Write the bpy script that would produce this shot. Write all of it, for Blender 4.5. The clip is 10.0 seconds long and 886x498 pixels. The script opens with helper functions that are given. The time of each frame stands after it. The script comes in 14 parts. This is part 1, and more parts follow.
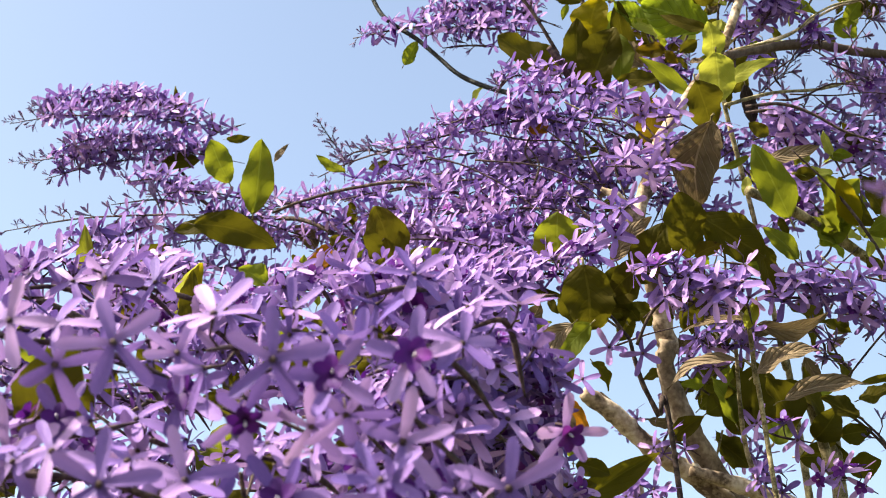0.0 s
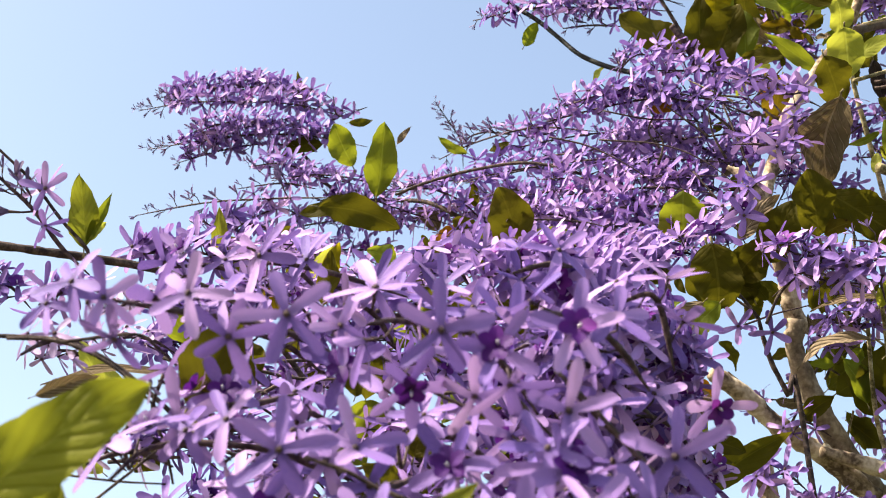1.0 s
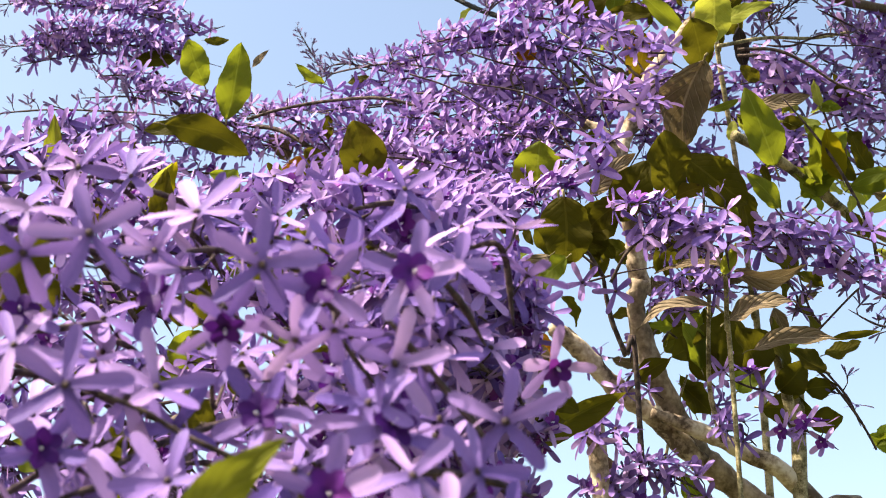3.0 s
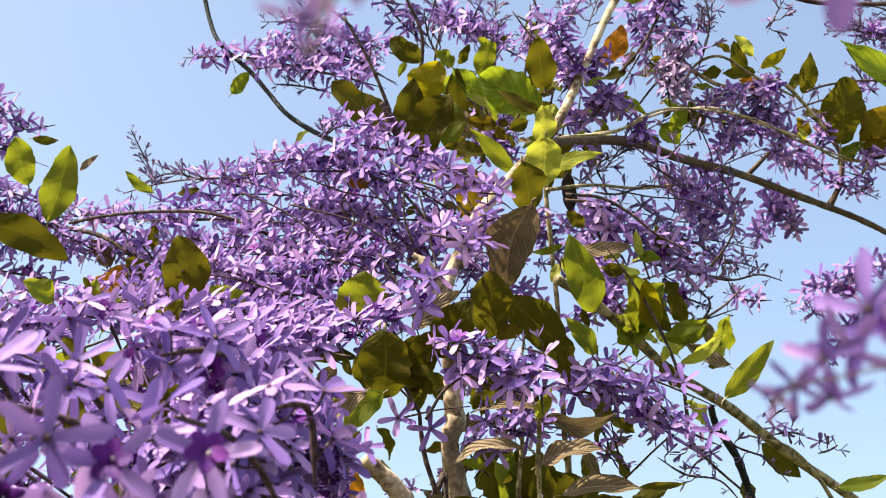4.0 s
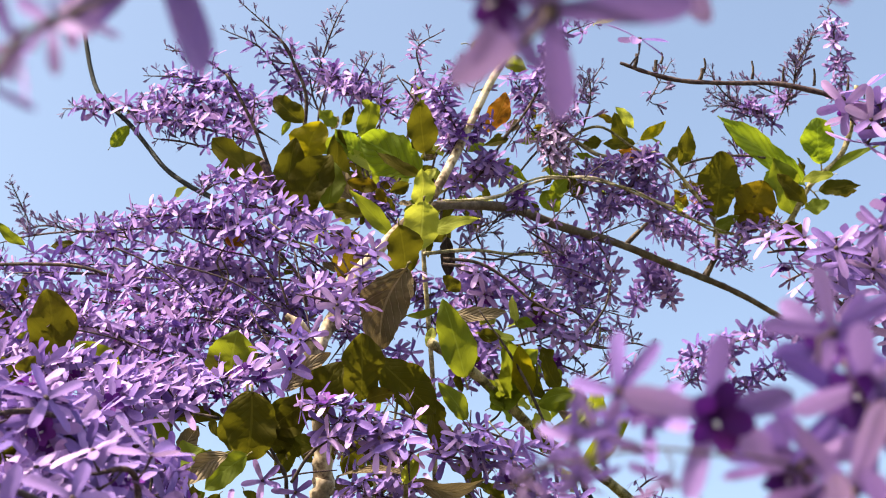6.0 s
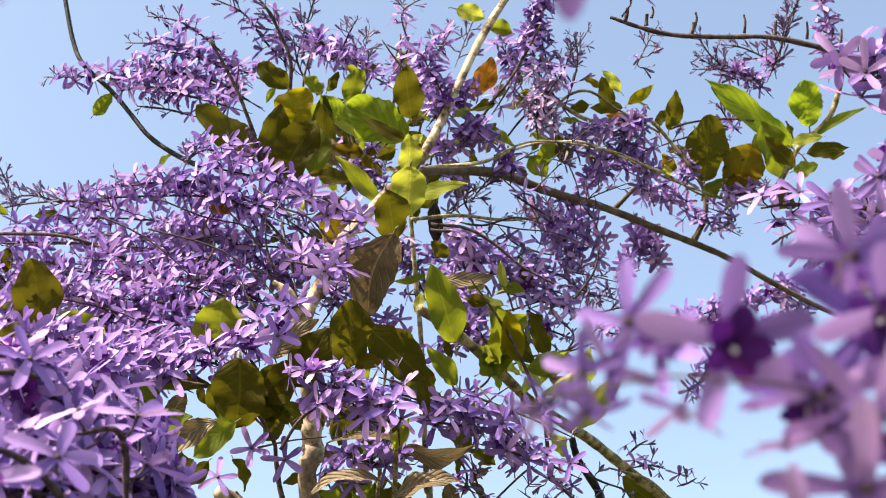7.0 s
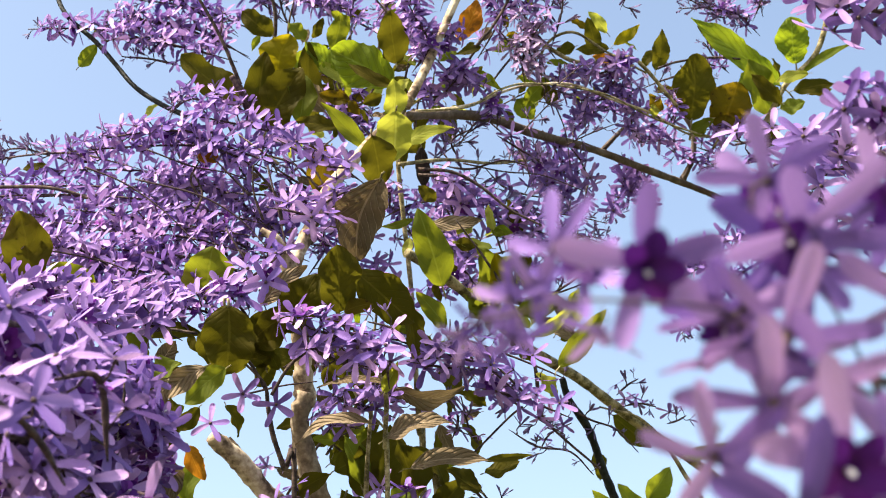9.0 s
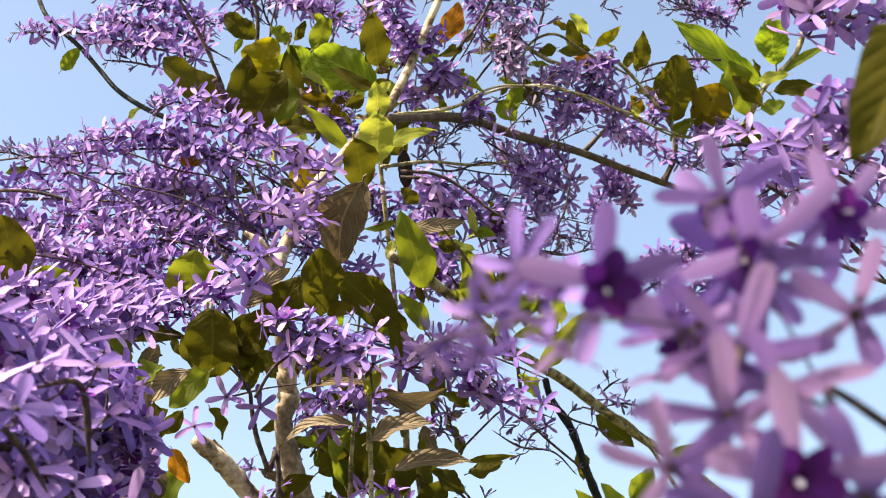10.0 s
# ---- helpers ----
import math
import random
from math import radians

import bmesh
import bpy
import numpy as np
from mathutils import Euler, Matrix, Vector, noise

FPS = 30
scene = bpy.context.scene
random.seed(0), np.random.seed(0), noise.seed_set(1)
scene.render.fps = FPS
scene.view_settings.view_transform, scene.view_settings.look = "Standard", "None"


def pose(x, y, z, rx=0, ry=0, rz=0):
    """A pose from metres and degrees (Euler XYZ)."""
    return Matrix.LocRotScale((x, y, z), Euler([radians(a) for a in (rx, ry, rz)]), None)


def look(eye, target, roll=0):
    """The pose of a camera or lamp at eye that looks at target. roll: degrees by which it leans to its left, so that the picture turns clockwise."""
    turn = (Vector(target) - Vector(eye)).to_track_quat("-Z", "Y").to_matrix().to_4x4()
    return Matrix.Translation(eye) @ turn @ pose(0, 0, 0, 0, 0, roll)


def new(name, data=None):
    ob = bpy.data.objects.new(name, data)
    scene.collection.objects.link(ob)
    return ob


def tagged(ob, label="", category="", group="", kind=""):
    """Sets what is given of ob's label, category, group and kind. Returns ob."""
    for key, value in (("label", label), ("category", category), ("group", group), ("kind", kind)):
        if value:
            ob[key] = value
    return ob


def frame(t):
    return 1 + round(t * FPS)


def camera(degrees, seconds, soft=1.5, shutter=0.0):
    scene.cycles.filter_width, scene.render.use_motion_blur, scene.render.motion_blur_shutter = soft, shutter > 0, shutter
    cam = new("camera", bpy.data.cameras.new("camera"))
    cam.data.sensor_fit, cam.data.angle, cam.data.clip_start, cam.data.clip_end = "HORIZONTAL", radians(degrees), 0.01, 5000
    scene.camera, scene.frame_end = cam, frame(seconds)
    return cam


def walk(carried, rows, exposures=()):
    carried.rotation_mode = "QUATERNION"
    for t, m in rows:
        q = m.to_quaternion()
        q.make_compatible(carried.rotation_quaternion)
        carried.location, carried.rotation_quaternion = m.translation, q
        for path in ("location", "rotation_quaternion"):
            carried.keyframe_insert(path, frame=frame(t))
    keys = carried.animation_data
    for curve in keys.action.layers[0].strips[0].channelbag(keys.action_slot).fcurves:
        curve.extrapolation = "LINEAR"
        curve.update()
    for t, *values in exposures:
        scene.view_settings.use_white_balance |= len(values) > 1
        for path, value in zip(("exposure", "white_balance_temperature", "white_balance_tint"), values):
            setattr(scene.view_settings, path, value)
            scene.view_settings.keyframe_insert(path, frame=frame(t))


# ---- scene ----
cam = camera(36.18, 10.0, soft=0.8)
PATH = [
    (0.0, look((0.0011, -0.0001, 1.5012), (-0.2589, 1.2960, 2.2100), -0.77)),
    (0.5, look((-0.0062, -0.0077, 1.4987), (-0.3270, 1.2756, 2.2058), 0.31)),
    (1.0, look((-0.0145, -0.0101, 1.4941), (-0.3938, 1.2654, 2.1863), 1.27)),
    (1.5, look((-0.0195, -0.0031, 1.4886), (-0.4231, 1.2802, 2.1522), 1.69)),
    (2.0, look((-0.0175, 0.0019, 1.4907), (-0.4037, 1.3050, 2.1256), 1.87)),
    (2.2, look((-0.0150, 0.0024, 1.4957), (-0.3826, 1.3147, 2.1222), 1.91)),
    (3.3, look((-0.0181, 0.0315, 1.5189), (-0.1749, 1.3742, 2.1689), 3.18)),
    (3.5, look((-0.0158, 0.0281, 1.5247), (-0.1302, 1.3617, 2.2018), 3.31)),
    (4.0, look((-0.0118, 0.0213, 1.5343), (-0.0493, 1.3187, 2.2861), 3.34)),
    (4.5, look((-0.0035, 0.0095, 1.5399), (-0.0026, 1.2744, 2.3461), 2.91)),
    (5.0, look((0.0132, 0.0072, 1.5393), (0.0450, 1.2572, 2.3679), 2.40)),
    (5.5, look((0.0181, 0.0085, 1.5390), (0.0696, 1.2573, 2.3684), 2.54)),
    (6.0, look((0.0124, 0.0215, 1.5389), (0.0850, 1.2796, 2.3525), 2.34)),
    (7.5, look((0.0113, 0.0372, 1.5383), (0.1000, 1.3182, 2.3137), 1.08)),
    (8.0, look((0.0117, 0.0386, 1.5371), (0.0918, 1.3303, 2.2955), 1.00)),
    (8.5, look((0.0187, 0.0319, 1.5347), (0.1065, 1.3298, 2.2815), 0.54)),
    (9.0, look((0.0222, 0.0296, 1.5331), (0.1183, 1.3329, 2.2694), 0.12)),
    (9.5, look((0.0233, 0.0274, 1.5323), (0.1306, 1.3315, 2.2657), -0.21)),
    (10.0, look((0.0246, 0.0213, 1.5322), (0.1371, 1.3238, 2.2677), -0.51)),
]
walk(cam, PATH, [(0.0, 1.44, 7300, 8.5), (2.4, 1.49, 7300, 8.5), (3.6, 1.54, 7300, 8.5), (5.0, 1.49, 7300, 8.5), (8.0, 1.55, 7300, 8.5), (10.0, 1.55, 7300, 8.5)])
cam.data.dof.use_dof = True
cam.data.dof.focus_distance = 1.12
cam.data.dof.aperture_fstop = 27

# ---- light ----
SUN_DIR = Vector((-0.55, -0.32, 0.77)).normalized()  # towards the sun
world = bpy.data.worlds.new("sky")
scene.world = world
world.use_nodes = True
wn = world.node_tree.nodes
sky = wn.new("ShaderNodeTexSky")
sky.sky_type = "NISHITA"
sky.sun_disc = False
sky.sun_elevation = math.asin(SUN_DIR.z)
sky.sun_rotation = math.atan2(SUN_DIR.x, SUN_DIR.y)
sky.air_density, sky.dust_density, sky.ozone_density = 1.0, 2.7, 0.45
wn["Background"].inputs["Strength"].default_value = 0.13
world.node_tree.links.new(sky.outputs[0], wn["Background"].inputs[0])
sun = new("sun", bpy.data.lights.new("sun", "SUN"))
sun.data.energy, sun.data.angle, sun.data.color = 5.0, radians(0.6), (1.0, 0.94, 0.84)
sun.matrix_world = look(SUN_DIR * 20, (0, 0, 0))


# ---- materials ----
def nodes_of(name):
    m = bpy.data.materials.new(name)
    m.use_nodes = True
    nt = m.node_tree
    return m, nt, nt.nodes["Principled BSDF"], nt.nodes["Material Output"]


def noise_tex(nt, scale, detail=4, coord=None):
    n = nt.nodes.new("ShaderNodeTexNoise")
    n.inputs["Scale"].default_value, n.inputs["Detail"].default_value = scale, detail
    if coord is not None:
        nt.links.new(coord, n.inputs["Vector"])
    return n


def ramp(nt, fac, stops):
    r = nt.nodes.new("ShaderNodeValToRGB")
    el = r.color_ramp.elements
    while len(el) < len(stops):
        el.new(0.5)
    for e, (p, c) in zip(el, stops):
        e.position, e.color = p, (*c, 1)
    nt.links.new(fac, r.inputs[0])
    return r


def arith(nt, op, a, b):
    n = nt.nodes.new("ShaderNodeMath")
    n.operation = op
    for s, v in zip(n.inputs, (a, b)):
        if isinstance(v, (int, float)):
            s.default_value = v
        else:
            nt.links.new(v, s)
    return n.outputs[0]


def blend(nt, fac, a, b, mode="MIX"):
    n = nt.nodes.new("ShaderNodeMix")
    n.data_type, n.blend_type = "RGBA", mode
    for s, v in ((n.inputs[0], fac), (n.inputs[6], a), (n.inputs[7], b)):
        if isinstance(v, (int, float)):
            s.default_value = v
        elif isinstance(v, tuple):
            s.default_value = (*v, 1)
        else:
            nt.links.new(v, s)
    return n.outputs[2]


def thin_surface(nt, bsdf, out, colour, through_colour, share):
    """A thin petal or leaf: light also comes through it."""
    tr = nt.nodes.new("ShaderNodeBsdfTranslucent")
    mix = nt.nodes.new("ShaderNodeMixShader")
    mix.inputs[0].default_value = share
    nt.links.new(colour, bsdf.inputs["Base Color"])
    nt.links.new(through_colour, tr.inputs[0])
    nt.links.new(bsdf.outputs[0], mix.inputs[1])
    nt.links.new(tr.outputs[0], mix.inputs[2])
    nt.links.new(mix.outputs[0], out.inputs[0])


def bump(nt, bsdf, height, strength, dist=0.001):
    b = nt.nodes.new("ShaderNodeBump")
    b.inputs["Strength"].default_value, b.inputs["Distance"].default_value = strength, dist
    nt.links.new(height, b.inputs["Height"])
    nt.links.new(b.outputs[0], bsdf.inputs["Normal"])


def petal_material(name, low, mid, high, share=0.35, rough=0.55):
    m, nt, bsdf, out = nodes_of(name)
    info, geo = nt.nodes.new("ShaderNodeObjectInfo"), nt.nodes.new("ShaderNodeNewGeometry")
    uv = nt.nodes.new("ShaderNodeUVMap")
    sep = nt.nodes.new("ShaderNodeSeparateXYZ")
    nt.links.new(uv.outputs[0], sep.inputs[0])
    pick = arith(nt, "ADD", arith(nt, "MULTIPLY", info.outputs["Random"], 0.5), arith(nt, "MULTIPLY", geo.outputs["Random Per Island"], 0.5))
    base = ramp(nt, pick, [(0.1, low), (0.5, mid), (0.9, high)]).outputs[0]
    # fine veins along the petal and a deeper throat
    wave = nt.nodes.new("ShaderNodeTexWave")
    wave.bands_direction = "X"
    wave.inputs["Scale"].default_value, wave.inputs["Distortion"].default_value = 2.2, 1.5
    nt.links.new(uv.outputs[0], wave.inputs[0])
    grain = noise_tex(nt, 9, 3, uv.outputs[0])
    veined = blend(nt, arith(nt, "MULTIPLY", wave.outputs[1], 0.16), base, tuple(c * 0.62 for c in low))
    veined = blend(nt, arith(nt, "MULTIPLY", grain.outputs[0], 0.22), veined, high)
    throat = ramp(nt, sep.outputs[1], [(0.0, (1, 1, 1)), (0.3, (0, 0, 0))])
    colour = blend(nt, arith(nt, "MULTIPLY", throat.outputs[0], 0.55), veined, tuple(c * 0.45 for c in low))
    thin_surface(nt, bsdf, out, colour, colour, share)
    bsdf.inputs["Roughness"].default_value = rough
    bsdf.inputs["Specular IOR Level"].default_value = 0.2
    bump(nt, bsdf, wave.outputs[1], 0.25, 0.0004)
    return m


def leaf_material(name, deep, main, light, through_c, share=0.4, rough=0.58, spots=0.0, spot_c=(0.05, 0.03, 0.01), ribbed=0.35):
    m, nt, bsdf, out = nodes_of(name)
    info = nt.nodes.new("ShaderNodeObjectInfo")
    uv = nt.nodes.new("ShaderNodeUVMap")
    sep = nt.nodes.new("ShaderNodeSeparateXYZ")
    nt.links.new(uv.outputs[0], sep.inputs[0])
    tc = nt.nodes.new("ShaderNodeTexCoord")
    big = noise_tex(nt, 28, 3, tc.outputs["Object"])
    fine = noise_tex(nt, 420, 4, tc.outputs["Object"])
    tone = arith(nt, "ADD", arith(nt, "MULTIPLY", big.outputs[0], 0.7), arith(nt, "MULTIPLY", info.outputs["Random"], 0.35))
    base = ramp(nt, tone, [(0.25, deep), (0.5, main), (0.8, light)]).outputs[0]
    base = blend(nt, arith(nt, "MULTIPLY", fine.outputs[0], 0.35), base, tuple(c * 0.6 for c in deep))
    worn = ramp(nt, noise_tex(nt, 130, 5, tc.outputs["Object"]).outputs[0], [(0.42, (0, 0, 0)), (0.62, (1, 1, 1))])
    base = blend(nt, arith(nt, "MULTIPLY", worn.outputs[0], 0.13), base, tuple(c * 0.7 for c in deep))
    # midrib and side veins: v runs along the leaf, u across it
    across = arith(nt, "ABSOLUTE", arith(nt, "SUBTRACT", sep.outputs[0], 0.5), 0)
    rib = arith(nt, "LESS_THAN", across, 0.024)
    slant = arith(nt, "SUBTRACT", arith(nt, "MULTIPLY", sep.outputs[1], 7.0), arith(nt, "MULTIPLY", across, 5.0))
    wig = arith(nt, "ADD", slant, arith(nt, "MULTIPLY", arith(nt, "SUBTRACT", big.outputs[0], 0.5), 0.35))
    saw = arith(nt, "ABSOLUTE", arith(nt, "SUBTRACT", arith(nt, "FRACT", wig, 0), 0.5), 0)
    side = arith(nt, "LESS_THAN", saw, 0.035)
    veins = arith(nt, "MAXIMUM", rib, arith(nt, "MULTIPLY", side, 0.45 + 0.3 * ribbed))
    patch = ramp(nt, noise_tex(nt, 30, 2, tc.outputs["Object"]).outputs[0], [(0.5, (0, 0, 0)), (0.75, (1, 1, 1))])
    base = blend(nt, arith(nt, "MULTIPLY", patch.outputs[0], 0.22), base, tuple(0.5 * (a + b) for a, b in zip(light, through_c)))
    flank = arith(nt, "POWER", arith(nt, "SUBTRACT", 1.0, arith(nt, "MULTIPLY", saw, 2.0)), 2.0)
    base = blend(nt, arith(nt, "MULTIPLY", flank, 0.06 + 0.4 * ribbed), base, tuple(c * 0.7 for c in deep))
    colour = blend(nt, arith(nt, "MULTIPLY", veins, 0.55), base, tuple(min(1.0, c * 1.35) for c in light))
    thr = blend(nt, arith(nt, "MULTIPLY", flank, 0.05 + 0.32 * ribbed), through_c, tuple(c * 0.45 for c in through_c))
    thr = blend(nt, arith(nt, "MULTIPLY", big.outputs[0], 0.35), thr, main)
    if spots:
        sp = noise_tex(nt, 95, 2, tc.outputs["Object"])
        mask = ramp(nt, sp.outputs[0], [(0.60, (0, 0, 0)), (0.66, (1, 1, 1))])
        f = arith(nt, "MULTIPLY", mask.outputs[0], spots)
        colour, thr = blend(nt, f, colour, spot_c), blend(nt, f, thr, spot_c)
    thin_surface(nt, bsdf, out, colour, thr, share)
    bsdf.inputs["Roughness"].default_value = rough
    bsdf.inputs["Specular IOR Level"].default_value = 0.05
    quilt = arith(nt, "SUBTRACT", 1.0, arith(nt, "POWER", arith(nt, "SUBTRACT", 1.0, arith(nt, "MULTIPLY", saw, 2.0)), 3.0))
    bump(nt, bsdf, arith(nt, "ADD", arith(nt, "MULTIPLY", quilt, 0.5), arith(nt, "MULTIPLY", fine.outputs[0], 0.4)), ribbed, 0.0024)
    return m


def bark_material(name, dark, mid, pale, scale=60, rough=0.85, strength=0.7, spread=0.1):
    m, nt, bsdf, out = nodes_of(name)
    tc = nt.nodes.new("ShaderNodeTexCoord")
    a, b = noise_tex(nt, scale, 6, tc.outputs["Object"]), noise_tex(nt, scale * 6, 4, tc.outputs["Object"])
    tone = arith(nt, "ADD", arith(nt, "MULTIPLY", a.outputs[0], 0.7), arith(nt, "MULTIPLY", b.outputs[0], 0.3))
    nt.links.new(ramp(nt, tone, [(0.5 - spread, dark), (0.5, mid), (0.5 + spread, pale)]).outputs[0], bsdf.inputs["Base Color"])
    bsdf.inputs["Roughness"].default_value = rough
    bsdf.inputs["Specular IOR Level"].default_value = 0.2
    bump(nt, bsdf, tone, strength, 0.004)
    return m


SEPAL = petal_material("lilac_sepal", (0.075, 0.039, 0.258), (0.209, 0.117, 0.398), (0.54, 0.33, 0.635), 0.24)
BUD = petal_material("young_sepal", (0.07, 0.05, 0.12), (0.115, 0.08, 0.19), (0.18, 0.125, 0.23), 0.2)
PALE = petal_material("faded_sepal", (0.30, 0.18, 0.40), (0.42, 0.28, 0.50), (0.55, 0.42, 0.60), 0.25)
COROLLA = petal_material("violet_corolla", (0.035, 0.004, 0.105), (0.075, 0.009, 0.17), (0.20, 0.025, 0.26), 0.25)
WHITE = bark_material("white_throat", (0.45, 0.38, 0.50), (0.6, 0.55, 0.64), (0.72, 0.70, 0.74), 300, 0.6, 0.1)
STALK = bark_material("purple_brown_stalk", (0.028, 0.016, 0.022), (0.055, 0.033, 0.038), (0.10, 0.065, 0.06), 300, 0.7, 0.4)
TWIG = bark_material("dark_twig_bark", (0.0245, 0.0175, 0.0175), (0.056, 0.0385, 0.035), (0.119, 0.084, 0.07), 150)
CORD = bark_material("dark_green_shoot", (0.004, 0.005, 0.005), (0.008, 0.010, 0.009), (0.018, 0.022, 0.018), 150, 0.6)
BARK = bark_material("pale_grey_bark", (0.09, 0.062, 0.042), (0.34, 0.26, 0.18), (0.58, 0.49, 0.37), 30, 0.9, 0.6, 0.09)
CANE = bark_material("olive_cane_bark", (0.075, 0.062, 0.028), (0.21, 0.175, 0.09), (0.38, 0.32, 0.19), 90)
TRUNK = bark_material("mottled_trunk_bark", (0.06, 0.042, 0.028), (0.21, 0.158, 0.108), (0.42, 0.34, 0.25), 34, 0.9, 0.7, 0.15)
WOOD = bark_material("brown_branch_bark", (0.05, 0.036, 0.028), (0.10, 0.075, 0.06), (0.17, 0.135, 0.11), 70, 0.9, 0.4, 0.2)
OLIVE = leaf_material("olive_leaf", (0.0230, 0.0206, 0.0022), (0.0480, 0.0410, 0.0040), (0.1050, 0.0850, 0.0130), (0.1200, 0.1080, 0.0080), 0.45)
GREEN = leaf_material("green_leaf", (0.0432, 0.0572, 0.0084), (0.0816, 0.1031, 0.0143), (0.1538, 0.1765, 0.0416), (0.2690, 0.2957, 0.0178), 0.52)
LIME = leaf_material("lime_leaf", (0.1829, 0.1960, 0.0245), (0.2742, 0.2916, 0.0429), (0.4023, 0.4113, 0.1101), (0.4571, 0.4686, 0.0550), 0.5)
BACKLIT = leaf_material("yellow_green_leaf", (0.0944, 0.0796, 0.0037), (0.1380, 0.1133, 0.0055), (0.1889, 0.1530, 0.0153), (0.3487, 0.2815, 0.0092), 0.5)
YELLOW = leaf_material("yellow_leaf", (0.095, 0.105, 0.010), (0.150, 0.158, 0.014), (0.23, 0.225, 0.042), (0.27, 0.28, 0.022), 0.5, ribbed=0.6)
ORANGE = leaf_material("orange_leaf", (0.1679, 0.054, 0.00576), (0.3205, 0.1224, 0.00864), (0.3816, 0.2016, 0.0288), (0.4732, 0.18, 0.0144), 0.45, 0.6, 0.5)
VEINED = leaf_material("veined_green_leaf", (0.0534, 0.0778, 0.0086), (0.1068, 0.1497, 0.0173), (0.2138, 0.2694, 0.0576), (0.3420, 0.4309, 0.0216), 0.52, ribbed=1.4)
DRY = leaf_material("dry_leaf", (0.0882, 0.0655, 0.0377), (0.1658, 0.1213, 0.0734), (0.3110, 0.2397, 0.1654), (0.2105, 0.1459, 0.0648), 0.2, 0.75, ribbed=0.9)
DARK = leaf_material("blackened_leaf", (0.0127, 0.010, 0.009), (0.0233, 0.019, 0.018), (0.0530, 0.042, 0.04), (0.0424, 0.03, 0.02), 0.1, 0.7)
SPOTTED = leaf_material("spotted_leaf", (0.0303, 0.0262, 0.0032), (0.0605, 0.0492, 0.0048), (0.1211, 0.0902, 0.0144), (0.2220, 0.1476, 0.0080), 0.5, 0.6, 0.85)
EARTH = bark_material("dry_grass_ground", (0.03, 0.035, 0.012), (0.055, 0.06, 0.022), (0.10, 0.09, 0.04), 3, 0.95, 0.6)


# ---- builders ----
def part(name, bm, material, parent, label=""):
    me = bpy.data.meshes.new(name)
    bm.to_mesh(me)
    bm.free()
    for m in material if isinstance(material, (list, tuple)) else [material]:
        me.materials.append(m)
    me.polygons.foreach_set("use_smooth", [True] * len(me.polygons))
    ob = new(name, me)
    ob.parent = parent
    if label:
        tagged(ob, label)
    return ob


def thing(name, place, label, category, group="", kind=""):
    ob = new(name)
    ob.location = place
    ob.empty_display_size = 0.1
    return tagged(ob, label, category, group, kind)


def rel(parent, p):
    """A world place as seen from a thing, or from a part of one (parts are not moved)."""
    while parent.parent is not None:
        parent = parent.parent
    return Vector(p) - Vector(parent.location)


def curve_points(pts, steps):
    """A smooth line through a few places."""
    P = [Vector(p) for p in pts]
    P = [P[0] * 2 - P[1], *P, P[-1] * 2 - P[-2]]
    out = []
    for i in range(1, len(P) - 2):
        a, b, c, d = P[i - 1 : i + 3]
        for k in range(steps):
            t = k / steps
            out.append(0.5 * (2 * b + (c - a) * t + (2 * a - 5 * b + 4 * c - d) * t * t + (3 * b - a - 3 * c + d) * t**3))
    return [*out, P[-2]]


def tube(bm, line, radii, sides=8, rough=0.0, seed=0, uvl=None):
    """A round, slightly uneven stem along a line."""
    rng, rings = random.Random(seed), []
    side = Vector((0.31, 0.2, 0.93))
    n = len(line)
    for i, p in enumerate(line):
        ahead = (line[min(i + 1, n - 1)] - line[max(i - 1, 0)]).normalized()
        side = (side - ahead * side.dot(ahead)).normalized()
        up = ahead.cross(side)
        f = i / max(n - 1, 1) * (len(radii) - 1)
        k = min(int(f), len(radii) - 2) if len(radii) > 1 else 0
        r = radii[k] + (radii[k + 1] - radii[k]) * (f - k) if len(radii) > 1 else radii[0]
        r *= 1 + rough * rng.uniform(-1, 1)
        ring = []
        for j in range(sides):
            a = 2 * math.pi * j / sides
            ring.append(bm.verts.new(p + (side * math.cos(a) + up * math.sin(a)) * r * (1 + rough * 0.6 * rng.uniform(-1, 1))))
        rings.append(ring)
    for a, b in zip(rings, rings[1:]):
        for j in range(sides):
            bm.faces.new((a[j], a[(j + 1) % sides], b[(j + 1) % sides], b[j]))
    bm.faces.new(rings[0][::-1])
    bm.faces.new(rings[-1])


def stem(parent, name, pts, radii, material, label="", rough=0.05, sides=8, steps=6, seed=1):
    bm = bmesh.new()
    tube(bm, curve_points([rel(parent, p) for p in pts], steps), radii, sides, rough, seed)
    return part(name, bm, material, parent, label)


